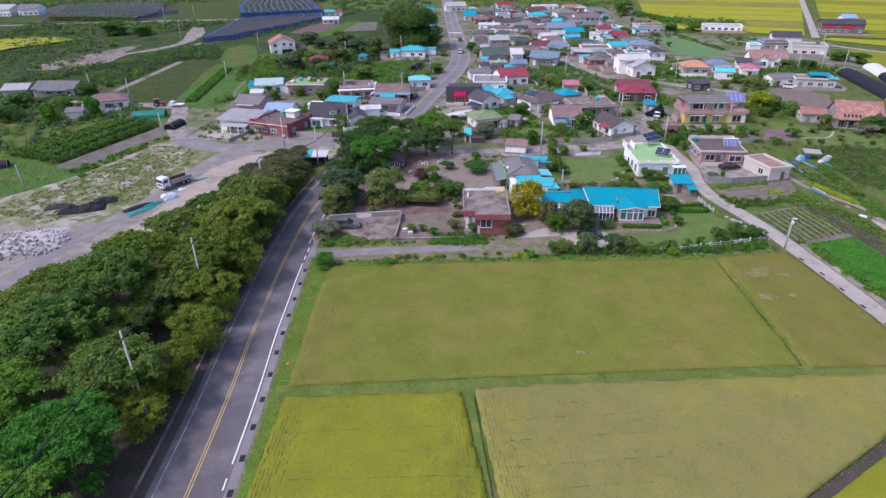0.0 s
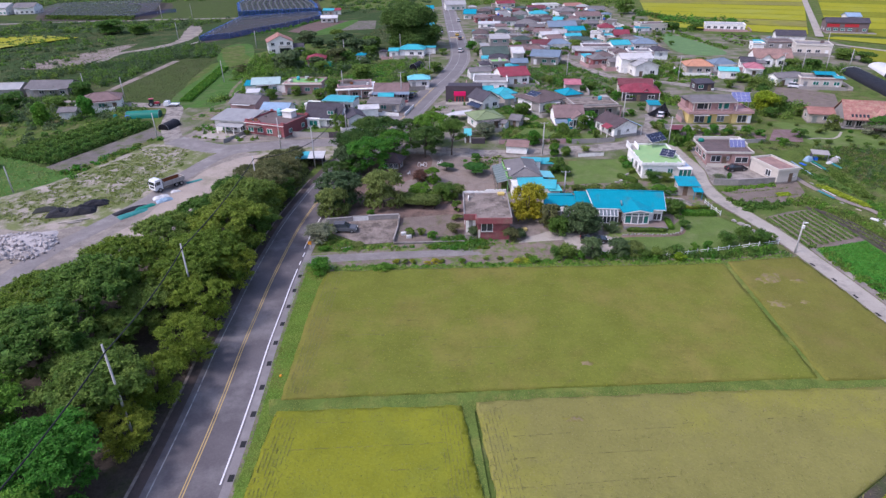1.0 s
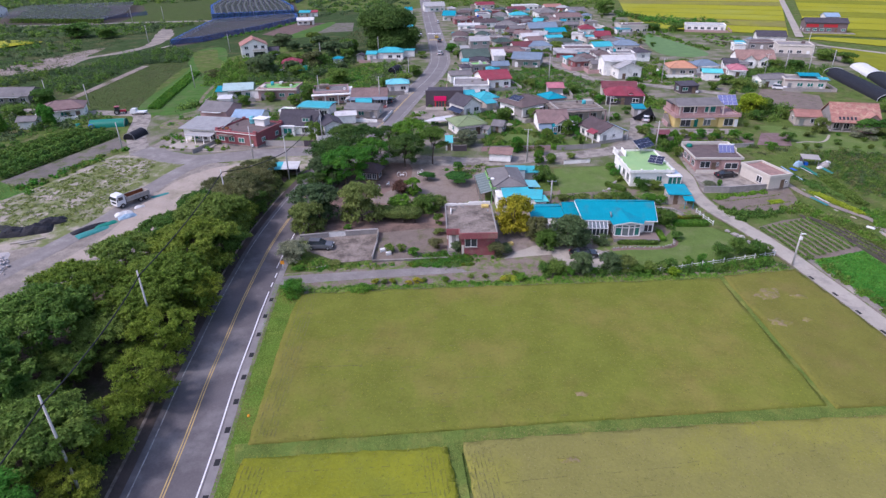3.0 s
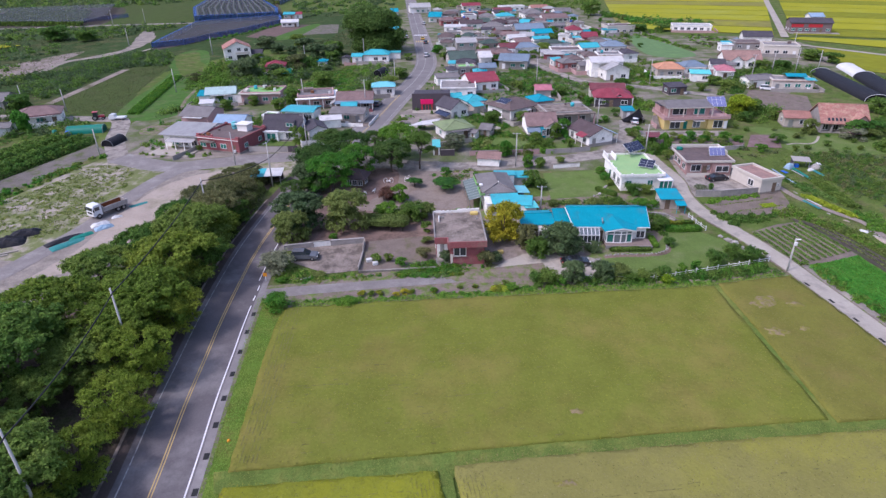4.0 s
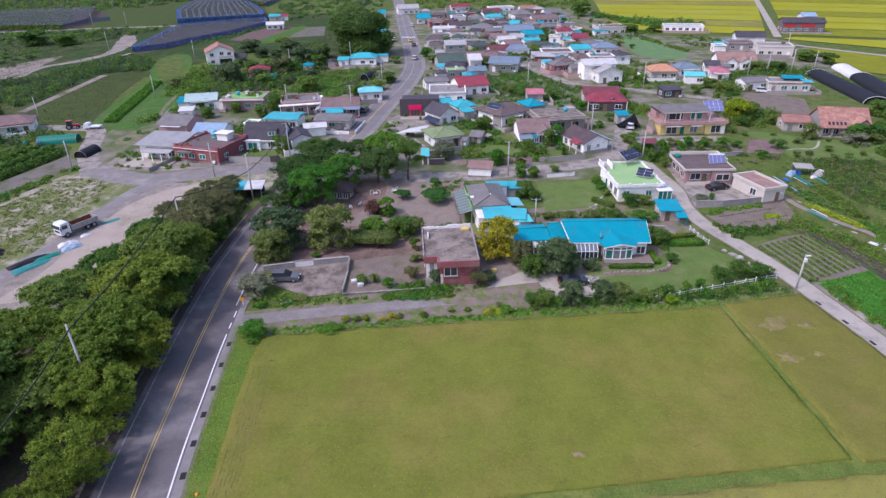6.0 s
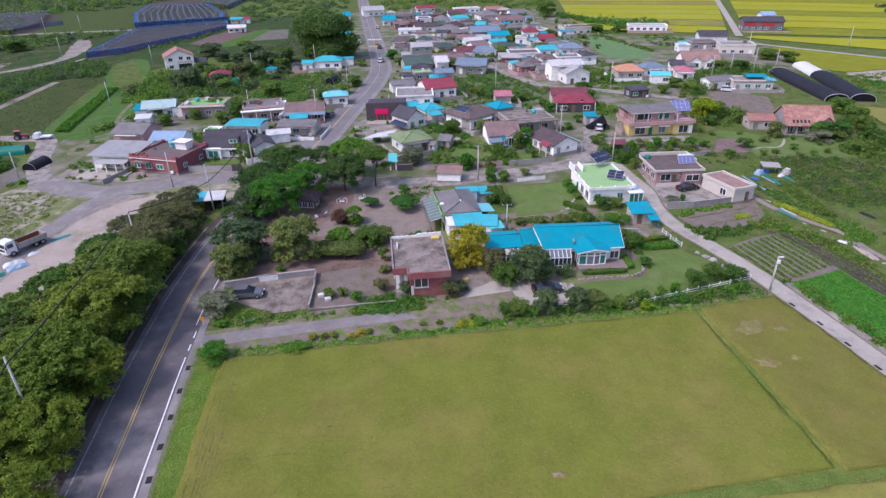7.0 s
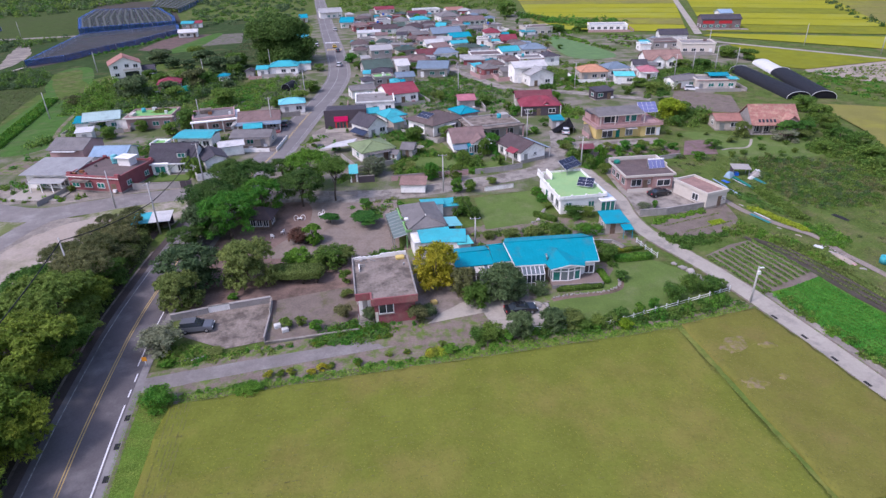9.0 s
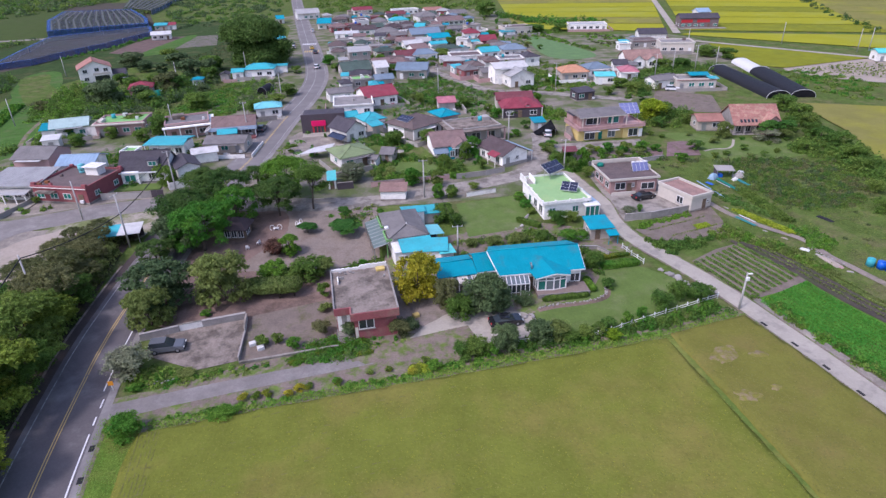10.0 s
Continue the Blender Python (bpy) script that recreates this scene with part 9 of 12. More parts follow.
garden("pad", -5.9, 127.8, 3.4, 2.2)
garden("grey", 47.0, 127.0, 1.7, 1.5)
garden("fresh_s", 49.2, 127.6, 0.7, 1.7)
garden("pad", -6.0, 133.0, 1.4, 3.0)
garden("pad", -12.7, 129.4, 2.1, 1.8)
garden("fresh_s", -15.0, 121.8, 2.0, 3.8)
garden("red", -17.7, 121.8, 2.3, 3.1)
garden("drab", -8.6, 98.6, 1.6, 2.2)
garden("dull", -4.6, 97.6, 1.5, 2.2)
garden("fresh_s", -12.1, 96.2, 1.2, 1.6)
garden("drab", 2.0, 96.6, 1.9, 2.8)
garden("dull", 3.8, 97.6, 1.4, 2.0)
garden("round_dark", -16.3, 97.2, 1.1, 1.6)
garden("round_mid", -14.3, 97.5, 1.0, 1.6)
garden("round_dark", -8.6, 107.6, 1.2, 2.4)
garden("round_olive", -8.3, 103.8, 1.3, 1.2)
garden("fresh_s", -29.0, 83.0, 2.3, 2.6)
garden("fresh_s", -18.5, 84.1, 1.8, 1.3)
garden("fresh_s", -20.1, 83.8, 0.9, 0.7)
garden("round_mid", -9.4, 88.0, 0.7, 0.5)
garden("fresh_s", -6.2, 88.3, 0.7, 0.7)
garden("round_mid", -2.1, 89.3, 0.6, 0.6)
garden("round_mid", 0.2, 89.5, 0.6, 0.7)
garden("round_mid", 5.0, 90.7, 0.7, 0.8)
garden("fresh_s", 6.0, 89.2, 1.3, 1.0)
garden("yellow", 3.5, 89.0, 1.1, 0.5)
garden("fresh_s", -30.6, 90.7, 1.0, 0.8)
garden("round_olive", -25.1, 92.6, 1.4, 0.8)
garden("red", -32.2, 94.7, 1.2, 1.2)
garden("fresh_s", -25.3, 105.1, 1.0, 1.0)
garden("round_dark", 76.0, 158.1, 2.2, 2.4)
garden("fresh_s", 69.3, 151.6, 1.8, 2.0)
garden("yellow", 77.0, 184.7, 2.6, 3.8)
garden("round_dark", 75.5, 176.7, 2.2, 3.0)
garden("round_mid", 41.0, 163.5, 2.0, 2.4)
garden("fresh_s", 43.0, 165.7, 1.8, 2.0)
garden("round_mid", 41.8, 156.7, 1.6, 2.0)
garden("round_dark", 43.4, 149.3, 1.2, 3.0)
garden("round_mid", 45.7, 146.5, 1.8, 2.4)
garden("fresh_s", 53.2, 158.4, 1.4, 1.6)
garden("fresh_s", 58.4, 159.4, 1.6, 1.8)
garden("round_olive", 61.5, 156.8, 1.8, 1.8)
garden("fresh_s", 66.5, 158.7, 1.6, 1.8)
garden("round_dark", 28.2, 165.2, 1.5, 3.2)
garden("fresh_s", 23.4, 169.6, 1.8, 3.2)
garden("round_mid", 17.7, 154.0, 2.0, 2.4)
garden("round_mid", 7.8, 149.2, 2.2, 2.8)
garden("round_olive", 3.3, 154.9, 2.0, 2.0)
garden("fresh_s", 5.6, 176.3, 2.0, 2.0)
garden("grey", -4.8, 153.1, 3.2, 4.2)
garden("round_dark", -20.3, 174.7, 1.8, 2.2)
garden("fresh_s", -14.5, 170.2, 1.5, 2.0)
garden("round_dark", -47.3, 160.8, 1.9, 4.0)
garden("fresh_s", -57.8, 153.3, 1.2, 1.8)
garden("fresh_s", -57.4, 158.7, 1.0, 2.2)
garden("round_mid", -69.7, 152.5, 1.0, 1.6)
garden("round_dark", -70.1, 196.3, 2.0, 3.4)
garden("round_dark", -53.4, 223.6, 4.5, 5.5)
garden("round_dark", -81.5, 199.9, 2.6, 3.6)
garden("round_mid", -85.7, 309.4, 4.0, 6.0)
garden("round_dark", -62.9, 284.9, 5.0, 6.5)
garden("round_dark", -71.7, 233.4, 3.6, 4.6)
garden("round_dark", -86.2, 238.5, 5.0, 6.0)
garden("round_mid", -66.6, 204.7, 3.4, 4.4)
garden("poplar", -134.0, 158.1, 2.3, 7.0)
garden("poplar", -125.8, 167.4, 2.2, 6.6)
garden("round_dark", -223.4, 334.4, 9.0, 8.0)
garden("round_dark", -149.4, 161.4, 4.0, 5.0)
garden("round_dark", -141.3, 174.6, 4.0, 4.5)
garden("round_dark", -144.9, 193.3, 4.0, 5.0)
garden("round_dark", -158.2, 177.4, 4.5, 5.0)
garden("round_dark", 80.8, 185.9, 3.0, 4.4)
garden("round_dark", 114.5, 243.1, 3.6, 4.4)
garden("round_mid", 108.3, 245.3, 3.4, 4.0)
garden("round_dark", 136.0, 264.0, 4.5, 4.6)
garden("round_mid", 140.6, 258.1, 4.0, 4.4)
garden("round_mid", 83.8, 213.1, 3.4, 3.8)
garden("round_dark", 82.2, 221.2, 3.0, 3.4)
garden("round_mid", 75.7, 213.3, 2.6, 3.0)
garden("round_dark", 82.3, 202.1, 2.6, 3.2)
garden("round_dark", 116.3, 185.1, 3.8, 4.6)
garden("round_dark", 114.8, 176.6, 3.6, 4.4)
garden("round_mid", 112.6, 169.0, 3.2, 4.0)
garden("round_dark", 108.0, 158.2, 3.0, 3.6)
garden("round_dark", 109.1, 152.9, 3.2, 4.2)
garden("round_dark", 105.7, 144.8, 3.0, 4.0)
garden("round_mid", 108.7, 146.0, 2.6, 3.2)
garden("round_dark", 104.4, 139.7, 2.4, 3.0)
garden("round_mid", 97.8, 128.5, 2.4, 2.8)
garden("round_dark", 92.7, 120.1, 2.4, 2.8)
garden("grey", 95.6, 160.6, 3.4, 3.2)
garden("round_olive", 100.8, 161.8, 2.6, 2.6)
garden("round_dark", 99.6, 151.6, 2.8, 3.0)
garden("round_dark", 85.1, 342.1, 6.0, 5.0)
garden("round_mid", 100.2, 347.7, 5.0, 4.0)
garden("round_dark", 74.7, 419.5, 7.0, 10.0)
garden("round_dark", 15.6, 143.2, 1.2, 1.6)
garden("round_dark", 49.9, 293.9, 4.0, 4.0)
garden("round_dark", 8.4, 258.6, 3.4, 4.2)
garden("round_mid", 30.9, 286.1, 4.0, 4.6)
garden("fresh_s", -16.0, 285.5, 3.0, 4.0)
garden("round_mid", -12.6, 271.2, 2.6, 3.4)
garden("fresh_s", -2.2, 246.4, 2.4, 3.0)
garden("round_dark", 6.6, 225.5, 2.4, 3.0)
garden("round_mid", 28.6, 208.3, 3.0, 3.2)
garden("round_mid", -27.5, 234.7, 3.6, 4.2)
garden("round_mid", -29.5, 224.4, 3.0, 3.4)
garden("round_dark", -27.8, 270.9, 2.6, 3.2)
garden("fresh_s", 27.4, 328.1, 3.0, 3.4)
garden("round_mid", 13.4, 348.7, 2.6, 3.0)
garden("round_mid", -7.7, 318.7, 3.2, 3.4)
garden("round_mid", 4.5, 225.4, 2.2, 2.6)
garden("round_dark", 21.1, 169.6, 1.8, 2.6)
garden("round_dark", 41.1, 182.9, 1.8, 2.2)
garden("fresh_s", 36.6, 176.3, 1.8, 2.0)
garden("round_olive", -50.5, 114.0, 3.2, 3.5)
garden("round_olive", -53.5, 110.0, 3.4, 3.8)
garden("round_olive", -47.5, 117.5, 2.9, 3.3)
garden("round_olive", -51.5, 119.0, 3.2, 3.3)
garden("round_olive", -48.5, 122.5, 2.9, 3.1)
garden("round_olive", -46.0, 126.0, 2.0, 2.2)
garden("round_olive", -54.5, 115.5, 2.7, 2.8)
garden("round_olive", -50.0, 126.0, 1.8, 1.8)
garden("round_olive", -52.8, 123.0, 2.2, 2.1)
garden("round_olive", -56.5, 107.0, 2.9, 3.5)
garden("round_olive", -46.8, 112.5, 2.9, 3.8)
garden("round_olive", -45.6, 120.5, 2.2, 2.4)
for x, y, k in ((-17.1, 86.9, 0.75), (-15.6, 87.0, 0.7), (-14.3, 87.1, 0.75), (-11.8, 86.8, 0.65), (-10.6, 87.5, 0.75), (-9.6, 87.6, 0.55), (-6.0, 88.1, 0.65), (0.3, 89.6, 0.5)):
    garden("yellow", x, y, k, k * 1.1)


# ---- park trees, the great tree, hedges ----
PARK = [tree_kind(s, 9.0, 6.4, 1.8, 60, 11000, 0.13, m, tufts=14, aspect=0.7, flat=0.5, girth=0.32, lobe_r=0.22, lean=0.5, low=0.3) for s, m in ((35, "leaf_fresh"), (36, "leaf_deep"))]
for x, y, kind, s, q, t in ((-30.0, 125.4, PARK[0], 0.92, 0.98, 20), (-33.6, 131.5, PARK[1], 0.9, 0.98, 140), (-29.0, 140.0, PARK[1], 0.95, 1.0, 260), (-34.5, 146.0, PARK[1], 0.72, 1.05, 75), (-25.5, 133.5, PARK[0], 0.72, 1.18, 200),
                            (-18.6, 137.6, PARK[1], 0.82, 0.94, 75), (-18.6, 147.0, PARK[0], 0.82, 1.08, 10), (-12.4, 139.6, UMBRELLA[2], 0.72, 1.25, 10), (-24.0, 148.5, PARK[1], 0.6, 1.1, 310), (-36.6, 121.0, PARK[1], 0.52, 0.95, 10)):
    plant("tree", kind, x, y, s, t, "spreading flat-crowned park tree with bent trunk", group="park trees", squash=q * 1.1)
BIG = [tree_kind(s, 10.4, 5.9, 0.3, 100, 42000, 0.2, "leaf_deep", tufts=0, girth=0.4, flat=0.9, lobe_r=0.3, low=0.5, aspect=0.8) for s in (61,)]
plant("tree", BIG[0], -44.6, 290, 2.3, 30, "huge dark green old village tree", squash=0.87)


def clipped_hedge(x0, y0, x1, y1, width, z0, z1, mat, label, leaves, leaf=0.13, legs=()):
    """A hedge cut to a box with rounded shoulders, dense with leaves; legs: trunks under a raised one."""
    L = math.hypot(x1 - x0, y1 - y0)
    root = thing("hedge", (x0 + x1) / 2, (y0 + y1) / 2, None, math.degrees(math.atan2(y1 - y0, x1 - x0)), label, "hedge")
    U = nrng.random((leaves, 3)) * 2 - 1
    p = 4.0
    U /= (np.abs(U) ** p).sum(1, keepdims=True) ** (1 / p)
    N = np.sign(U) * np.abs(U) ** (p - 1)
    N /= np.linalg.norm(N, axis=1, keepdims=True)
    C = U * (L / 2, width / 2, (z1 - z0) / 2) * (1 - 0.12 * nrng.random((leaves, 1))) + (0, 0, (z0 + z1) / 2)
    C[:, 2] += 0.06 * np.sin(C[:, 0] * 2.1)
    N += 0.5 * nrng.normal(size=N.shape)
    N /= np.linalg.norm(N, axis=1, keepdims=True)
    share("foliage", cards("foliage", C, N, leaf * (0.6 + 0.8 * nrng.random(leaves)), M[mat]), root, Matrix())
    part("inner_growth", boxed(-L / 2 * 0.86, L / 2 * 0.86, -width / 2 * 0.8, width / 2 * 0.8, z0 + 0.1 * (z1 - z0), z1 - 0.14 * (z1 - z0)), M["leaf_dark"], root)
    for lx, ly in legs:
        bm = bmesh.new()
        tube(bm, (lx, ly, -0.2), (lx * 0.96, ly, z0 + 0.4), 0.13, 0.09, 7)
        part("trunk", bm, M["bark"], root)
    return root


clipped_hedge(-20.9, 109.6, -11.8, 108.9, 3.6, 1.0, 2.5, "leaf_olive", "long clipped olive hedge raised on trunks", 8000, 0.13, ((-3.4, -0.9), (-1, 0.9), (1.2, -1.0), (3.3, -0.6), (-3, 0.9)))
clipped_hedge(34.7, 108.8, 41.2, 109.2, 1.6, 0.0, 1.0, "leaf_fresh", "clipped bright green garden hedge", 3000, 0.12)
clipped_hedge(35.6, 111.6, 41.0, 112.2, 0.8, 0.0, 0.6, "leaf_yellow", "low yellowish clipped hedge", 900, 0.12)
clipped_hedge(25.5, 127.5, 29.2, 124.0, 1.0, 0.0, 1.1, "leaf_mid", "low clipped hedge beside the white house", 1200, 0.12)
clipped_hedge(23.2, 101.4, 30.4, 101.6, 0.9, 0.0, 0.7, "leaf_mid", "low flower bed hedge along the terrace", 1800, 0.12)
clipped_hedge(31.4, 102.3, 31.2, 106.2, 1.0, 0.0, 0.8, "leaf_fresh", "leafy flower bed beside the terrace", 1400, 0.13)


# ---- greenery that nobody could count ----
def off_built(P):
    """Drops places on roads, lanes and houses."""
    keep = np.ones(len(P), bool)
    for hx, hy, hr in HOUSES:
        keep &= np.hypot(P[:, 0] - hx, P[:, 1] - hy) > hr * 0.8
    for px, py in ROAD_POINTS[::2]:
        keep &= np.hypot(P[:, 0] - px, P[:, 1] - py) > 6.0
    for (ax, ay), (bx, by) in LANES:
        k = np.clip(((P[:, 0] - ax) * (bx - ax) + (P[:, 1] - ay) * (by - ay)) / ((bx - ax) ** 2 + (by - ay) ** 2), 0, 1)
        keep &= np.hypot(P[:, 0] - ax - k * (bx - ax), P[:, 1] - ay - k * (by - ay)) > 3.2
    return P[keep]


def clumps(poly, n, r, h, per, leaf, mats, label, name="scrub", lift=0.0):
    """Low bushes strewn over an area: leafy domes in two or three greens."""
    P = scatter(poly, n)
    if P[:, 1].mean() > 160 and abs(P[:, 0].mean()) < 75:
        P = off_built(P)
    per, leaf = int(per * 1.25), leaf * 0.9
    groups = [P[i::len(mats)] for i in range(len(mats))]
    root = thing(name, float(P[:, 0].mean()), float(P[:, 1].mean()), None, 0, label, "vegetation", kind="stuff")
    o = np.array(root.matrix_basis.translation)
    for Q, m in zip(groups, mats):
        k = len(Q)
        R = r[0] + (r[1] - r[0]) * nrng.random(k) ** 1.5
        H = h[0] + (h[1] - h[0]) * nrng.random(k) ** 1.5
        idx = np.repeat(np.arange(k), per)
        d = nrng.normal(size=(len(idx), 3))
        d[:, 2] = np.abs(d[:, 2])
        d /= np.linalg.norm(d, axis=1, keepdims=True)
        depth = (1 - 0.5 * nrng.random(len(idx)) ** 2)[:, None]
        wob = 1 + 0.35 * np.sin(d[:, :1] * 5 + idx[:, None]) * np.cos(d[:, 1:2] * 4 + idx[:, None] * 2)
        C = np.c_[Q[idx], np.interp(Q[idx, 1], GY, GZ) + lift] + d * np.c_[R[idx], R[idx], H[idx]] * depth * wob
        N = d + 0.55 * nrng.normal(size=d.shape) + (0, 0, 0.2)
        N /= np.linalg.norm(N, axis=1, keepdims=True)
        S = leaf * (0.6 + 0.8 * nrng.random(len(idx)))
        share("foliage", cards("foliage", C - o, N, S, M[m]), root, Matrix())
    return root


GREENS = ("leaf_dark", "leaf_mid", "leaf_fresh")
DULL = ("leaf_dull", "leaf_dark", "leaf_dull", "leaf_mid")
MUTED = ("leaf_dark", "leaf_mid", "leaf_dark")
clumps([(-57, 112), (-55, 132), (-50, 137), (-44.6, 132), (-44.2, 112), (-47, 106)], 150, (0.8, 1.8), (0.8, 2.2), 90, 0.18, ("leaf_drab", "leaf_olive"), "olive scrub at the end of the tree belt")
clumps([(-43.8, 92), (-45.0, 118), (-47.5, 118), (-46.4, 92), (-43.6, 66), (-40.6, 44), (-38.6, 44), (-41.2, 66)], 110, (0.9, 1.8), (1.0, 2.8), 110, 0.17, ("leaf_mid", "leaf_dark", "leaf_mid"), "leafy undergrowth below the roadside trees")
clumps([(-64, 52), (-66, 72), (-58, 90), (-55, 104), (-60, 104), (-66, 86), (-70, 70)], 60, (0.8, 1.7), (0.6, 1.6), 80, 0.2, DULL, "weedy scrub along the tree belt")
clumps([(-33, 89.8), (-26, 91.7), (-19, 93), (-9, 94.2), (-6, 96), (2, 97), (5, 95.6), (-8, 93.2), (-26, 90.4)], 90, (0.25, 0.8), (0.12, 0.4), 60, 0.12, ("grass_blade", "levee_blade", "leaf_fresh"), "weeds along the front lane")
clumps([(-12.6, 93.4), (-10.6, 96.5), (-6.3, 97.6), (-2.4, 96.2), (-1.2, 93.6), (-7.0, 92.4), (-12, 92.4)], 190, (0.4, 0.9), (0.25, 0.7), 70, 0.1, ("leaf_fresh", "crop_blade", "leaf_fresh", "leaf_yellow"), "lush vegetable patch below the brick house")
clumps([(-31.6, 90.6), (-32, 93.4), (-29.6, 94.8), (-26.2, 94.2), (-25.7, 92), (-19.5, 93.2), (-20, 92.2)], 110, (0.3, 0.8), (0.15, 0.6), 60, 0.11, ("leaf_fresh", "levee_blade", "grass_blade"), "weeds beside the parking lot")
clumps([(14, 91.5), (20, 93), (30, 93.2), (42, 96), (49, 98), (49, 95), (36, 92), (14, 90)], 190, (0.4, 1.1), (0.4, 1.3), 70, 0.14, GREENS, "tangled plants along the garden fence")
clumps([(3, 112), (15, 113.6), (30, 117), (36, 121), (30, 124), (14, 121.5), (10, 118)], 60, (0.6, 1.4), (0.5, 1.3), 90, 0.16, MUTED, "leafy planting behind the blue house")
clumps([(29, 112), (34, 106), (36, 112), (34, 116)], 26, (0.5, 1.2), (0.5, 1.4), 80, 0.15, MUTED, "garden plants beside the blue house")
clumps([(-5, 110), (3, 111), (0, 118), (-6, 116)], 20, (0.6, 1.3), (0.5, 1.2), 80, 0.15, GREENS, "plants behind the brick house")
clumps([(-9, 131), (0, 131), (1, 139), (-9, 138)], 40, (0.5, 1.2), (0.3, 0.7), 60, 0.17, ("leaf_fresh", "leaf_olive"), "weeds by the ruined store")
clumps([(-1, 149), (1, 160), (8, 164), (11, 163), (4, 160.5), (1, 158), (2, 153), (10, 152), (18, 154), (20, 150.2), (8, 149.4)], 90, (0.6, 1.7), (0.5, 1.8), 70, 0.2, GREENS, "garden planting behind the lane")
clumps([(-2.9, 184.6), (-0.4, 188.5), (6.6, 182.0), (10.7, 173.7), (7.4, 168.1), (-0.5, 178.9)], 90, (0.5, 1.1), (0.4, 1.1), 80, 0.14, GREENS, "lush garden beds before the solar-roofed house")
clumps([(-0.7, 162.5), (1.6, 168.8), (9.5, 166.7), (15.5, 162.7), (20.8, 160.5), (20, 157), (12, 160), (9, 162.4), (3, 161.6), (2.4, 156), (-0.1, 154.5)], 150, (0.4, 1.1), (0.3, 1.2), 80, 0.14, ("leaf_fresh", "leaf_mid", "leaf_dark", "leaf_olive"), "mixed shrubs round the garden lawn")
clumps([(2, 154.6), (7, 152.2), (19.7, 152.3), (20, 155.5), (12, 154.8), (10, 155)], 70, (0.4, 1.0), (0.3, 1.1), 80, 0.14, ("leaf_mid", "leaf_dark", "leaf_soft"), "shrubs inside the lane wall")
clumps([(40.5, 150), (45, 148), (46, 160), (42, 161.5), (40, 156)], 40, (0.6, 1.6), (0.6, 2.0), 70, 0.2, GREENS, "garden planting beside the lane")
sheet("garden_soil", [(43, 154), (64, 153.6), (67, 156), (66, 161.5), (48, 161.6)], M["tilled_earth"], 0.06, "brown soil of the terraced garden")
for tx, ty, tr, tk in ((41.6, 161.4, 1.6, "round_olive"), (50.7, 160.3, 1.7, "round_olive"), (55.0, 160.0, 1.9, "fresh_s"), (59.4, 160.2, 1.9, "round_mid"), (63.3, 159.5, 1.9, "fresh_s"), (53.0, 161.2, 1.0, "vivid"), (46.0, 161.0, 1.4, "round_mid"), (57.0, 157.0, 1.3, "round_mid"), (49.0, 157.0, 1.2, "fresh_s")):
    garden(tk, tx, ty, tr, tr * 1.35)
clumps([(46, 153.4), (62, 153.4), (65, 156), (62, 159), (48, 158)], 46, (0.5, 1.2), (0.3, 0.9), 80, 0.16, GREENS, "garden planting below the yellow house")
clumps([(66, 178), (80, 176), (90, 186), (84, 196), (70, 190)], 80, (0.8, 2.0), (0.8, 2.8), 70, 0.24, MUTED, "bushes beside the yellow house")
clumps([(104, 160), (112, 152), (110, 133), (106, 126), (102, 130), (100, 146), (96, 152)], 140, (0.9, 2.2), (0.8, 2.8), 80, 0.24, MUTED, "thicket along the golden paddy")
clumps([(77, 148), (90, 148.5), (101, 141), (97, 129), (90, 123), (84.5, 122), (78, 124), (75.5, 134)], 520, (0.5, 1.3), (0.3, 0.9), 90, 0.12, ("leaf_mid", "leaf_dark", "leaf_dull", "leaf_mid", "leaf_drab"), "scrubby green field of tangled bushes")
clumps([(63.5, 154.2), (74.3, 150.6), (88.7, 149.9), (105, 143.6), (105, 142), (88.7, 148.4), (74.3, 149.2), (63.5, 152.8)], 110, (0.6, 1.3), (0.5, 1.3), 90, 0.14, ("leaf_dull", "leaf_dark", "leaf_drab"), "dark line of low bushes above the scrub")
clumps([(62, 151), (100, 150), (106, 140), (100, 112), (88, 104), (76, 106), (66, 138)], 150, (0.4, 1.0), (0.12, 0.4), 60, 0.1, ("leaf_mid", "levee_blade", "dull_grass"), "low weeds round the scrub")
clumps([(66, 134), (68.5, 124), (71, 127), (70.5, 134)], 30, (0.4, 0.9), (0.2, 0.6), 60, 0.12, MUTED, "weeds between the garden rows")
clumps([(46, 120.4), (47.2, 122.4), (52, 123.8), (58.0, 125.8), (57, 124.2), (51, 122.2)], 60, (0.4, 0.8), (0.3, 0.6), 60, 0.15, ("leaf_fresh",), "green strip below the yard wall")
clumps([(57.0, 117.6), (62, 118.5), (65.5, 114.6), (69.0, 106), (70.2, 101), (68.6, 101), (64.4, 110.5), (61.6, 113.4), (58, 115.2)], 120, (0.5, 1.1), (0.4, 1.1), 70, 0.16, ("leaf_mid", "leaf_olive", "leaf_fresh"), "tangled bean rows between the plots")
clumps([(45.6, 116.4), (47, 111), (50, 111.6), (57, 114.4), (56, 115.6), (49, 115.2)], 50, (0.5, 1.2), (0.4, 1.1), 70, 0.16, MUTED, "bushes beside the vegetable plot")
clumps([(53.6, 99), (56.6, 96), (59.4, 82), (61.8, 66), (60.0, 66), (57.6, 80), (55.2, 92)], 110, (0.4, 0.9), (0.3, 0.7), 60, 0.15, GREENS, "weeds along the white road")
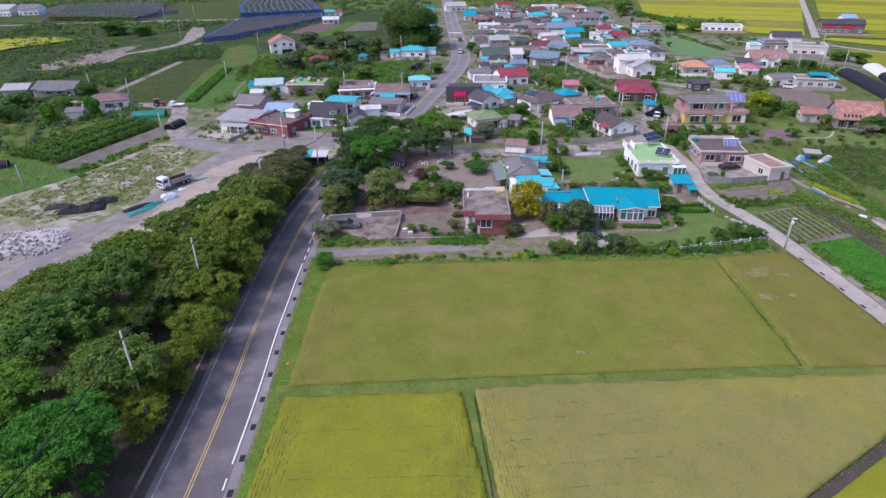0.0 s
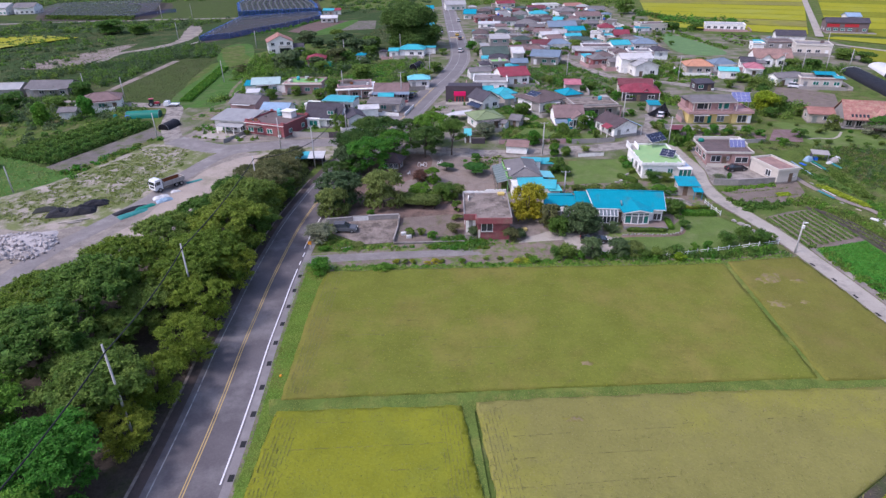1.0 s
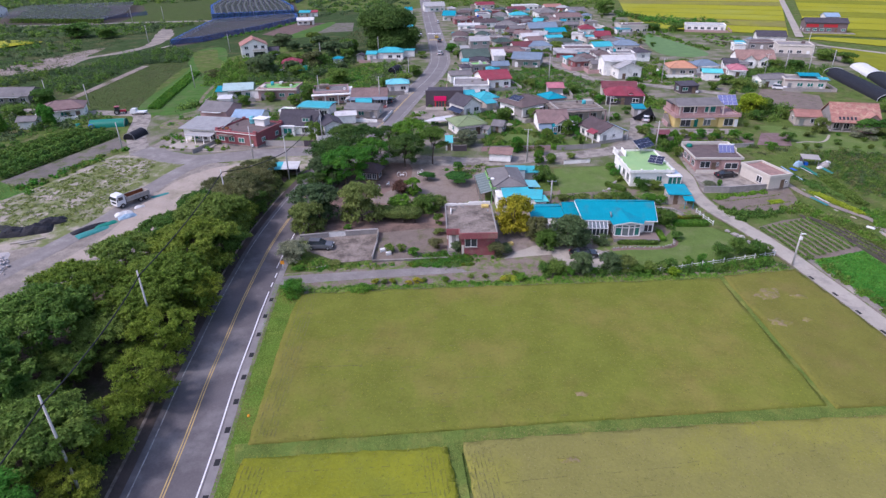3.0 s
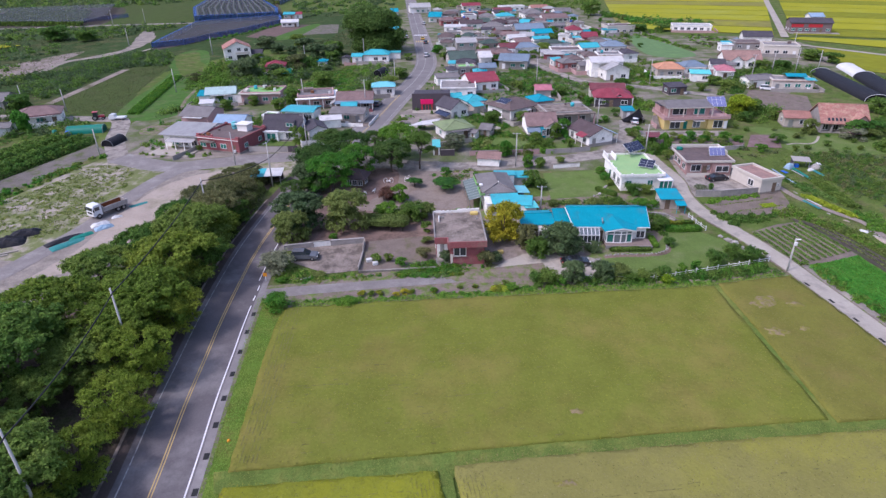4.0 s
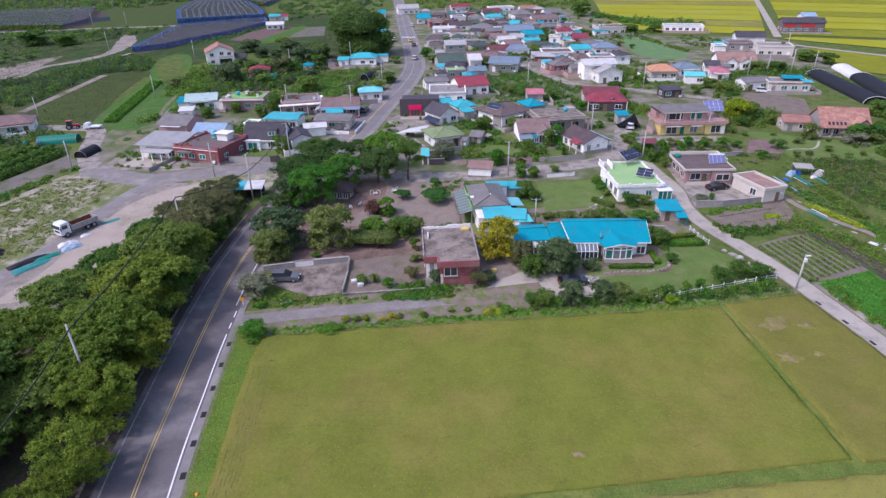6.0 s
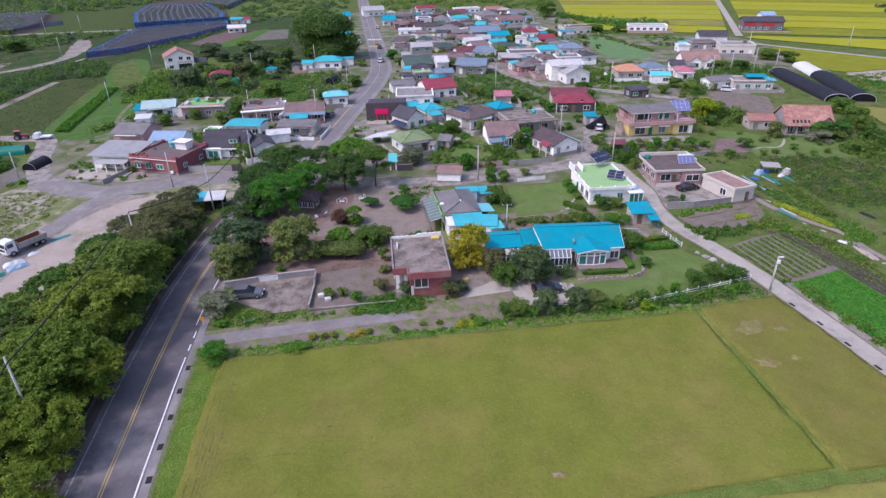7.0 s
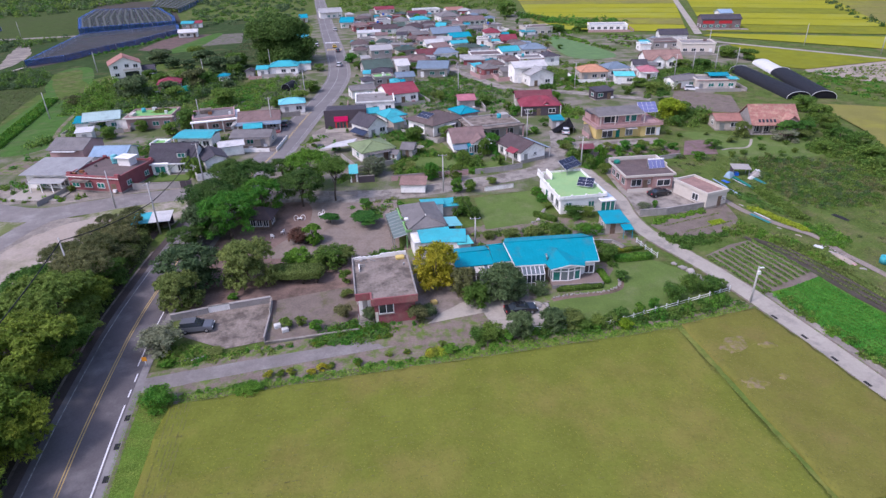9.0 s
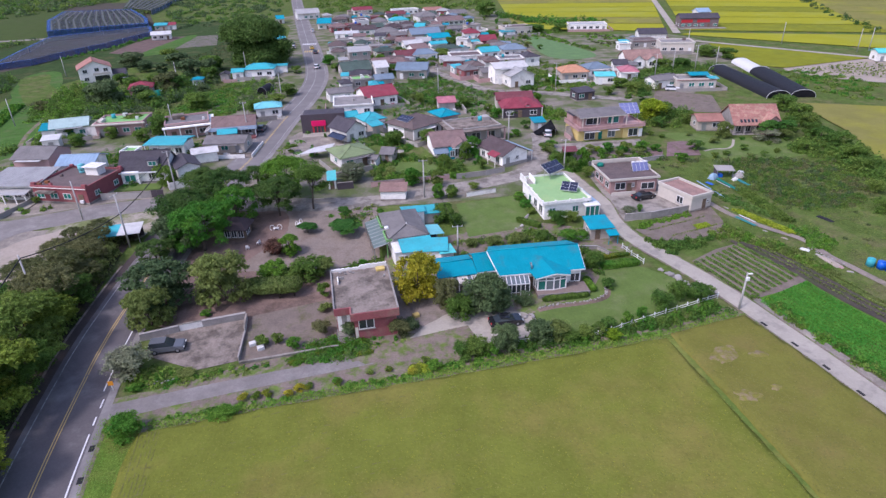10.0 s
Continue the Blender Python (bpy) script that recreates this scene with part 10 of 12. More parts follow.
clumps([(-141, 329), (-129, 353), (-118.5, 392), (-116.5, 392), (-126, 352), (-138, 328)], 110, (0.8, 1.6), (0.6, 1.4), 50, 0.3, ("leaf_fresh", "crop_blade"), "bright grassy bank below the netted orchard")
clumps([(-50, 258), (-41, 216), (-31, 222), (-33, 262)], 150, (0.8, 1.8), (0.6, 2.2), 60, 0.2, ("leaf_dark", "leaf_fresh", "leaf_dull"), "overgrown bushes beside the village road")
clumps([(-62, 221), (-55, 211), (-41, 215), (-50, 258), (-59, 238)], 420, (0.7, 1.5), (0.3, 0.9), 46, 0.2, ("leaf_fresh", "crop_blade", "leaf_mid"), "lush green bean field on the slope")
clumps([(-108, 252), (-96, 246), (-92, 226), (-102, 216), (-110, 240)], 150, (0.8, 1.6), (0.3, 0.9), 50, 0.22, ("leaf_mid", "leaf_fresh"), "garden green below the hillside house")
clumps([(-96, 186), (-84, 206), (-62, 218), (-56, 208), (-80, 196)], 100, (0.9, 2.4), (0.8, 3.0), 70, 0.28, MUTED, "wooded bank behind the village houses")
clumps([(-92, 238), (-90, 262), (-84, 266), (-62, 276), (-55, 262), (-60, 240), (-64, 226), (-84, 214)], 260, (1.0, 2.8), (0.9, 3.2), 70, 0.3, DULL, "wooded slope above the village")
clumps([(2, 226), (22, 262), (36, 236), (42, 222), (30, 206), (14, 204)], 520, (0.8, 1.7), (0.3, 0.8), 54, 0.17, ("leaf_dark", "leaf_fresh", "leaf_dull", "leaf_mid"), "overgrown green plot in the village")
clumps([(52, 230), (62, 250), (78, 226), (62, 214)], 200, (0.7, 1.6), (0.3, 0.9), 50, 0.22, GREENS, "overgrown plot beside the white building")
clumps([(36, 206), (52, 204), (60, 192), (50, 186), (46, 196)], 60, (0.8, 1.8), (0.6, 1.8), 60, 0.25, GREENS, "green plot behind the yellow house")
clumps([(84, 218), (94, 238), (120, 256), (128, 244), (118, 226), (106, 222)], 170, (0.9, 2.4), (0.8, 2.8), 70, 0.27, MUTED, "trees and bushes at the village edge")
clumps([(-44, 150), (-20, 160), (40, 190), (60, 250), (60, 300), (90, 330), (20, 420), (-16, 400), (-14, 260), (-18, 210), (-24, 172)], 1000, (0.4, 1.6), (0.4, 2.2), 40, 0.24, GREENS, "garden greenery between the houses")
clumps([(-92, 158), (-60, 178), (-40, 190), (-36, 174), (-46, 158), (-62, 158), (-80, 152)], 150, (0.5, 1.4), (0.4, 1.7), 50, 0.22, GREENS, "garden greenery between the western houses")
clumps([(97, 286), (99.5, 292), (88, 338), (80, 345), (78, 340), (85, 332)], 90, (0.7, 1.4), (0.6, 1.2), 50, 0.3, ("leaf_fresh", "leaf_mid"), "bright hedge bank beside the crop plot")
clumps([(70, 338), (100, 336), (88, 360), (66, 356)], 60, (1.0, 2.2), (0.8, 2.2), 50, 0.32, GREENS, "green plots at the village edge")
clumps([(104, 290), (126, 316), (112, 336), (105, 330)], 70, (0.6, 1.6), (0.3, 1.0), 40, 0.28, ("leaf_fresh", "dull_grass"), "weedy bare plot at the village edge")
clumps([(56, 246), (64, 270), (92, 262), (88, 240), (74, 232), (62, 238)], 150, (0.7, 1.7), (0.5, 1.4), 50, 0.24, ("leaf_mid", "leaf_dark"), "dark leafy plot beside the white store")
clumps([(-172, 238), (-168, 262), (-163, 282), (-154, 300), (-137.7, 286), (-129, 262), (-147.2, 259.6), (-144.6, 206.0), (-157.7, 212.0), (-168, 226)], 420, (1.0, 2.6), (1.0, 3.0), 64, 0.26, DULL, "dark hedge belt between fields")
clumps([(-176, 160), (-118, 160), (-112, 176), (-128, 186), (-160, 208), (-176, 210)], 150, (1.2, 2.8), (1.0, 3.2), 60, 0.32, DULL, "bushes round the western houses")
clumps([(-300, 250), (-190, 236), (-200, 300), (-215, 320), (-300, 330)], 200, (1.2, 3.4), (0.8, 2.6), 50, 0.4, DULL, "scrub beside the dry stream")
clumps([(-300, 330), (-195, 340), (-176, 400), (-240, 384), (-310, 380)], 240, (1.4, 3.6), (0.8, 3.0), 50, 0.42, DULL, "scrub on the far meadows")
clumps([(-420, 470), (-260, 520), (-200, 700), (-520, 760)], 800, (2.5, 6.0), (1.5, 5.0), 40, 0.75, DULL, "far orchards and woods")
clumps([(-130, 430), (-60, 420), (-66, 640), (-180, 660), (-128, 450)], 300, (1.6, 4.0), (1.0, 3.4), 50, 0.5, DULL, "far green orchard beyond the village")
clumps([(-30, 470), (80, 450), (110, 620), (-50, 640)], 260, (1.8, 4.2), (1.2, 4.0), 50, 0.55, ("leaf_dark", "leaf_mid"), "far greenery north of the village")
clumps([(84, 440), (100, 400), (128, 385), (136, 372), (100, 365), (82, 410)], 80, (1.6, 3.6), (1.2, 3.6), 50, 0.45, ("leaf_dark", "leaf_fresh"), "trees at the edge of the paddies")
clumps([(126, 232), (150, 236), (166, 212), (150, 188), (140, 195), (138, 215)], 110, (0.8, 1.8), (0.4, 1.2), 60, 0.25, GREENS, "weedy bank beside the plastic houses")
clumps([(305, 440), (270, 364), (244, 297), (238, 299), (263, 366), (297, 442)], 80, (1.2, 2.8), (1.0, 2.8), 60, 0.35, ("leaf_deep", "leaf_dull"), "dark line of bushes across the paddies")
clumps([(-130, 125), (-124, 150), (-112, 172), (-160, 172), (-160, 130)], 120, (0.8, 2.2), (0.6, 2.0), 60, 0.28, DULL, "bushes round the western plots")
clumps([(-104, 122), (-93, 150), (-91, 149), (-98, 124), (-96, 118)], 60, (0.5, 1.3), (0.4, 1.0), 60, 0.2, ("leaf_fresh", "leaf_mid"), "weeds along the site edge")
clumps([(-106, 100), (-90, 96), (-76, 108), (-76, 128), (-80, 140), (-90, 142)], 1100, (0.3, 0.9), (0.05, 0.2), 20, 0.13, ("levee_blade", "leaf_olive", "levee_blade"), "low weeds over the dirt lot")

clumps([(-192, 214), (-176, 214), (-172, 236), (-174, 250), (-184, 236)], 110, (1.0, 2.4), (0.8, 2.6), 60, 0.28, DULL, "dark scrub in front of the dry stream")
clumps([(-27.5, 84.9), (-12, 87.0), (4, 88.9), (12, 90.6), (24, 91.6), (37, 92.2), (37, 91.2), (12, 88.5), (-12, 85.9), (-26.5, 83.7)], 360, (0.3, 0.6), (0.15, 0.4), 50, 0.12, ("grass_blade", "leaf_fresh"), "bright grass along the paddy's upper edge")

clumps([(2.2, 88.5), (5.3, 88.6), (5.6, 90), (3.2, 90)], 40, (0.3, 0.7), (0.15, 0.4), 60, 0.1, ("lime_blade",), "lime yellow weeds beside the front lane")


def crop_rows(p0, p1, q0, rows, width, height, per_m, leaf, mat, label, name="crop_rows"):
    """Parallel leafy rows from p0 to p1, stepping sideways towards q0."""
    p0, p1, q0 = (np.array(v, float) for v in (p0, p1, q0))
    d = p1 - p0
    L = np.linalg.norm(d)
    out = []
    for i in range(rows):
        n = int(L * per_m)
        t = nrng.random(n)
        base = p0 + (q0 - p0) * (i / max(1, rows - 1))
        xy = base + d * t[:, None]
        a = nrng.random(n) * math.pi
        side = np.array([-d[1], d[0]]) / L
        xy = xy + side * (np.cos(a) * width / 2 * (0.8 + 0.3 * nrng.random(n)))[:, None]
        z = np.interp(xy[:, 1], GY, GZ) + 0.05 + np.sin(a) * height * (0.75 + 0.35 * nrng.random(n)) * (0.85 + 0.15 * np.sin(t * L * 2.2 + i))
        out.append(np.c_[xy, z])
    C = np.vstack(out)
    N = nrng.normal(size=C.shape) * 0.6 + (0, 0, 0.8)
    N /= np.linalg.norm(N, axis=1, keepdims=True)
    ob = new(name, cards(name, C, N, leaf * (0.6 + 0.8 * nrng.random(len(C))), M[mat]))
    return tagged(ob, label, "crop", kind="stuff")


crop_rows((-110.5, 127), (-101.5, 159), (-114.5, 128), 2, 2.6, 1.7, 90, 0.24, "leaf_dark", "dark leafy crop rows")
crop_rows((-117.5, 129), (-106, 162), (-121.5, 130), 2, 2.6, 1.6, 90, 0.24, "leaf_dark", "dark leafy crop rows")
crop_rows((-125, 131), (-112, 163), (-127, 132), 2, 2.2, 1.3, 70, 0.24, "leaf_mid", "dark leafy crop rows")
crop_rows((-102.8, 185.8), (-113.7, 240.5), (-106.0, 186.0), 4, 0.7, 1.0, 45, 0.2, "leaf_fresh", "bright green staked crop rows")
crop_rows((50.2, 108.2), (53.4, 97.4), (60.0, 112.4), 9, 0.56, 0.4, 110, 0.1, "crop_blade", "green vegetable rows in dark soil")
crop_rows((72.3, 133.8), (72.7, 119.3), (73.7, 133), 3, 1.2, 0.8, 130, 0.13, "leaf_mid", "dark green leafy bean rows")
crop_rows((67.0, 131.2), (71.6, 121.6), (68.0, 131.6), 2, 0.8, 0.4, 70, 0.13, "crop_blade", "green vegetable rows by the scrub")
clumps([(72.5, 117.2), (75.7, 116.1), (76.4, 110.7), (73.3, 108.2), (71.2, 110)], 80, (0.4, 0.9), (0.4, 0.9), 90, 0.12, ("leaf_fresh", "crop_blade", "leaf_fresh"), "bright green bushy patch beside the path")
crop_rows((66.4, 125.4), (71.0, 114.6), (67.9, 124.6), 3, 0.7, 0.35, 90, 0.11, "lime_blade", "yellow-green vegetable rows beside the path")
crop_rows((47.6, 119.9), (60.0, 123.6), (50.6, 117.2), 2, 0.4, 0.16, 18, 0.1, "levee_blade", "sparse vegetable rows in brown soil")
crop_rows((56.2, 120.4), (59.2, 121.2), (56.3, 119.1), 5, 0.45, 0.12, 150, 0.07, "lime_blade", "bright lime seedling bed")
crop_rows((62.0, 111), (72.5, 78), (65.5, 112), 4, 0.45, 0.2, 26, 0.13, "leaf_olive", "sparse rows in tilled soil")
crop_rows((54.4, 96.8), (64.0, 63), (63.4, 100.2), 13, 0.85, 0.25, 90, 0.09, "crop_bright", "dense bright green crop")
crop_rows((152, 231), (183, 236), (170, 216), 6, 1.6, 1.0, 4, 0.35, "leaf_olive", "young saplings in sandy rows")
sheet("tilled_strip", [(61, 113), (64.2, 111), (68.5, 98), (76, 72), (80, 60), (76.5, 60), (71, 78), (64.5, 99)], M["dark_soil"], 0.09, "dark tilled soil strip")
crop_rows((-176, 409), (-214, 516), (-131, 428), 13, 2.2, 2.6, 12, 0.45, "leaf_dull", "dark orchard rows under net", "orchard_rows")
crop_rows((-185, 548), (-214, 655), (-158, 516), 8, 2.6, 2.4, 8, 0.55, "leaf_olive", "far orchard rows under net", "orchard_rows")
crop_rows((-312, 400), (-246, 394), (-352, 478), 12, 3.4, 2.6, 16, 0.5, "leaf_dark", "dark far orchard rows", "orchard_rows")
sheet("net_canopy", [(-316, 397), (-345, 441), (-361, 480), (-285, 506), (-245, 421), (-243, 391)], M["grey_knit"], 3.2, "grey bird net over the far orchard", kind="stuff", category="net")


def turf(poly, n, size, mat, label, lift=0.03):
    """Fine tufts that roughen a grassy stretch."""
    P = scatter(poly, n)
    k = len(P)
    C = np.c_[P, np.interp(P[:, 1], GY, GZ) + lift + size * 0.5 * nrng.random(k)]
    N = nrng.normal(size=(k, 3)) * (0.6, 0.6, 0.3) + (0, 0, 0.8)
    N /= np.linalg.norm(N, axis=1, keepdims=True)
    tagged(new("grass", cards("grass", C, N, size * (0.4 + 0.6 * nrng.random(k)), M[mat], 0.6)), label, "grass", kind="stuff")


turf([(63, 152), (81.6, 152), (105, 147), (104, 125), (98, 100), (90, 80), (72, 84), (66, 104), (63, 124)], 22000, 0.15, "levee_blade", "rough grass between the scrub")
turf([(-140, 201), (-142, 253), (-130, 268), (-119.6, 221.9), (-110.1, 188), (-126, 185)], 6000, 0.25, "dull_grass", "dull coarse grass on the field")
turf([(-260, 200), (-300, 330), (-195, 345), (-180, 262), (-160, 212), (-170, 190)], 9000, 0.45, "dull_grass", "coarse grass on the stream meadow")
turf([(-150, 118), (-118, 92), (-108, 106), (-99, 122), (-110, 126), (-128, 132)], 5000, 0.25, "levee_blade", "rough grass on the green plot")
turf([(-96, 182), (-58, 216), (-50, 250), (-60, 276), (-84, 262), (-104, 262), (-118, 236), (-84, 210)], 7000, 0.4, "dull_grass", "rough grass on the wooded bank")
turf([(-90, 300), (-60, 300), (-48, 330), (-52, 420), (-72, 420), (-74, 334)], 4000, 0.5, "dull_grass", "rough grass beside the village")
turf([(35.4, 108.8), (40.6, 108.8), (46.9, 98.3), (32.8, 94.3), (23.6, 93.4), (21.8, 99.3), (30.4, 102.3)], 2500, 0.1, "levee_blade", "short lawn grass", 0.07)
turf([(-27, 84.2), (-8, 87.0), (12, 90.0), (36.6, 91.7), (49, 95.2), (49, 93.8), (36.6, 89.6), (-10, 84.2), (-27, 82.2)], 15000, 0.2, "grass_blade", "bright grass along the paddy's edge", 0.1)

clumps([(-86, 149), (-78, 147), (-66, 147), (-64, 149), (-78, 150), (-86, 152)], 14, (0.4, 0.9), (0.4, 1.2), 60, 0.18, GREENS, "yard shrubs by the western houses")
clumps([(-92, 166), (-70, 166), (-48, 172), (-40, 186), (-52, 190), (-70, 182), (-90, 178)], 90, (0.5, 1.5), (0.5, 2.0), 60, 0.2, GREENS, "garden greenery behind the western houses")

# trees among the village houses
r9 = random.Random(19)
count = 0
while count < 70:
    x, y = r9.uniform(-40, 110), r9.uniform(152, 420)
    lo = -16 - (y - 150) * 0.02
    if x < lo + 4 and x > lo - 16:
        continue
    size = r9.uniform(1.2, 2.6)
    if x > 45 + (y - 150) * 0.22 or any(math.hypot(x - hx, y - hy) < hr + size * 0.7 for hx, hy, hr in HOUSES):
        continue
    garden(r9.choice(("round_dark", "round_mid", "round_olive", "fresh_s", "round_mid")), x, y, size, size * r9.uniform(1.3, 1.9))
    count += 1

clumps([(78.9, 206), (97.5, 217.7), (102.3, 226.0), (93.2, 231), (84, 216)], 90, (0.9, 2.2), (0.9, 2.8), 70, 0.25, ("leaf_dark", "leaf_mid", "leaf_olive"), "mixed bushes before the white house")
clumps([(-92, 262), (-100, 268), (-112, 264), (-104, 236), (-96, 214), (-90, 196), (-80, 212), (-70, 236)], 190, (0.9, 2.4), (0.9, 3.0), 64, 0.27, ("leaf_dark", "leaf_mid", "leaf_fresh"), "bushes below the hillside house")
for gx, gy, gr, gh, kd in ((7.7, 148.0, 1.7, 4.2, "fresh_s"), (13.0, 146.8, 1.5, 3.8, "round_mid"), (15.4, 155.0, 1.8, 4.0, "round_dark"), (24.0, 154.6, 1.3, 2.6, "round_mid"), (23.4, 163.6, 2.0, 5.0, "fresh_s"), (21.2, 161.4, 1.6, 4.4, "round_dark"),
                            (45.6, 150.6, 1.4, 5.4, "fresh_s"), (-44.8, 157.4, 2.2, 4.6, "round_dark"), (-57.5, 196.0, 3.2, 6.0, "round_dark"), (-60.5, 191.5, 2.6, 3.6, "round_dark"), (-53.6, 176.0, 1.3, 2.6, "fresh_s"), (-76.5, 190.5, 2.4, 3.6, "round_dark")):
    garden(kd, gx, gy, gr, gh)
garden("vivid", 75.6, 182.0, 3.6, 6.4)
garden("round_mid", 84.0, 178.0, 2.2, 3.2)
for x, y, s9 in ((-206, 330, 4.5), (-204, 334, 4.0), (-92, 268, 3.0), (-84, 256, 3.6), (-88, 240, 3.4), (-78, 262, 3.2), (-68, 254, 3.8), (-60, 268, 3.6), (-99, 250, 2.4), (-62, 288, 3.4)):
    garden("round_dark" if s9 > 3.3 else "round_mid", x, y, s9, s9 * 1.35)

for kd, x, y, gr, gh in (("dull", -85, 236, 5.6, 8.6), ("dull", -90, 241, 4.2, 6.4), ("dull", -99.6, 304, 5.6, 6.2), ("drab", -70.2, 252, 5.2, 6.6), ("dull", -67.3, 272, 4.6, 7.6), ("dull", -61.5, 276, 4.0, 6.8), ("dull", -78.3, 296, 5.0, 6.4), ("dull", -76, 241, 3.6, 5.0),
                         ("drab", -104, 232, 2.4, 3.4), ("dull", -96, 250, 2.6, 3.4), ("dull", -82, 284, 3.4, 4.6), ("dull", -90, 290, 3.6, 4.8), ("dull", -72, 262, 3.4, 4.8), ("dull", -57.5, 246, 2.4, 3.4)):
    garden(kd, x, y, gr, gh)

# shrubs and trained trees in the tiled house's garden
r10 = random.Random(8)
for x, y, k in ((70.4, 170.3, "round_mid"), (72.3, 167.7, "round_mid"), (79.5, 168.0, "round_olive"), (82.5, 161.5, "round_olive"), (86.9, 155.6, "round_dark"), (94.8, 161.6, "round_olive"), (94.4, 158.0, "round_mid"), (100.4, 160.0, "round_dark"),
                (90.5, 162.5, "fresh_s"), (77.7, 152.2, "round_mid"), (85.7, 151.0, "round_olive"), (93.1, 152.4, "round_mid"), (98.0, 155.0, "round_dark"), (81.0, 153.0, "round_mid"), (89.0, 151.0, "round_dark"), (103, 158, "round_dark"), (101, 153, "round_mid")):
    q9 = r10.uniform(0.8, 1.5)
    garden(k, x, y, q9, q9 * r10.uniform(0.9, 1.4))
for x, y, k in ((98.6, 163.6, "pad"), (101.8, 162.6, "pad"), (96.0, 162.0, "pad"), (105.5, 166.5, "round_dark"), (107.5, 161.0, "round_mid"), (87.0, 165.0, "round_olive")):
    garden(k, x, y, 2.3, 4.2)


# ---- walls, fences, edging ----
def wall_run(pts, h, t, mat, label, name="wall", cap=None):
    """A garden wall along a line, stepping with the ground, with a coping."""
    x0, y0 = pts[0]
    root = thing(name, x0, y0, None, 0, label, "wall")
    for (ax, ay), (bx, by) in zip(pts, pts[1:]):
        L = math.hypot(bx - ax, by - ay)
        zb = (gz(ay) + gz(by)) / 2 - gz(y0)
        m = pose(ax - x0, ay - y0, zb, 0, 0, math.degrees(math.atan2(by - ay, bx - ax)))
        p = part("panel", boxed(0, L - 0.004, -t / 2, t / 2, -0.5, h, bev=0.01), M[mat], root)
        p.matrix_basis = m
        c = part("coping", boxed(-0.02, L - 0.02, -t / 2 - 0.04, t / 2 + 0.04, h + 0.002, h + 0.09), M[cap or ("stone" if mat == "stone" else "concrete")], root)
        c.matrix_basis = m
    return root


def fence_run(pts, h, label, spacing=2.0, rails=(0.35, 0.75), mat="trim_white", thick=0.06):
    x0, y0 = pts[0]
    root = thing("fence", x0, y0, None, 0, label, "fence")
    post = mesh_of("post", boxed(-thick, thick, -thick, thick, -0.3, h + 0.08, bev=0.015), M[mat])
    for (ax, ay), (bx, by) in zip(pts, pts[1:]):
        L = math.hypot(bx - ax, by - ay)
        a = math.degrees(math.atan2(by - ay, bx - ax))
        n = max(1, round(L / spacing))
        for i in range(n + 1):
            k = i / n
            share("post", post, root, pose(ax + (bx - ax) * k - x0, ay + (by - ay) * k - y0, gz(ay + (by - ay) * k) - gz(y0), 0, 0, a))
        for z in rails:
            bm = bmesh.new()
            tube(bm, (0, 0, 0), (L, 0, gz(by) - gz(ay)), 0.04, 0.04, 6)
            r = part("rail", bm, M[mat], root)
            r.matrix_basis = pose(ax - x0, ay - y0, gz(ay) - gz(y0) + z * h, 0, 0, a)
    return root


wall_run([(-33, 100.6), (-28.15, 101.9)], 1.0, 0.35, "stone", "weathered stone wall behind the parking lot")
wall_run([(-28.1, 101.92), (-25.2, 102.5)], 1.1, 0.15, "w_white", "white painted wall panel at the parking lot")
wall_run([(-25.15, 102.5), (-19.4, 103.6)], 1.0, 0.35, "stone", "weathered stone wall behind the parking lot")
wall_run([(-19.3, 103.5), (-19.05, 100.2)], 0.95, 0.14, "w_cream", "short pale side wall of the parking lot")
wall_run([(-19.05, 100.1), (-18.9, 94.3)], 0.6, 0.14, "stone", "low dark side wall of the parking lot")
wall_run([(-18.8, 93.9), (-13.4, 94.5), (-6.1, 95.4)], 0.3, 0.25, "concrete", "low concrete retaining wall along the lane")
wall_run([(45.0, 124.5), (50, 124.5), (58.2, 126.2), (63.4, 129.6)], 1.3, 0.25, "stone", "grey block wall round the pink house yard")
wall_run([(-1, 148.6), (8, 149.2), (16, 150.0)], 1.2, 0.2, "w_pinkwall", "pinkish garden wall along the lane")
wall_run([(17.5, 149.9), (24.0, 150.8), (28.6, 152.4)], 1.1, 0.2, "w_grey", "grey garden wall along the lane")
wall_run([(18.2, 140.2), (24.4, 141.4)], 0.9, 0.2, "w_white", "low white wall at the lawn's end")
wall_run([(-56.5, 151.6), (-48.6, 151.2), (-46.6, 151.3)], 1.4, 0.2, "w_grey", "grey rendered garden wall of the white house")
wall_run([(-73.2, 145.2), (-71.6, 149.6), (-70.6, 152.6)], 1.0, 0.2, "w_grey", "grey block wall beside the side road")
wall_run([(-14, 142.6), (-8, 142.2)], 0.8, 0.2, "w_grey", "low grey wall below the park")
wall_run([(-8, 148.5), (-4.6, 148.7)], 1.5, 0.2, "w_darkwall", "dark gate wall beside the green-roofed house")
wall_run([(30.5, 118.4), (36.2, 118.3)], 0.9, 0.2, "w_grey", "grey garden wall below the shed")
wall_run([(48, 152.5), (58, 152), (66, 153.5)], 0.9, 0.2, "stone", "stone terrace wall behind the pink house")
wall_run([(-37, 119), (-33.2, 133)], 0.6, 0.25, "concrete", "low concrete wall along the park")
wall_run([(31.8, 115.8), (36.4, 115.0), (37.6, 112.8)], 0.6, 0.2, "stone", "low stone wall by the vegetable bed")
fence_run([(28.7, 92.4), (33.8, 94.2), (41.3, 96.3), (48.6, 98.4)], 0.9, "white post-and-rail fence along the garden")
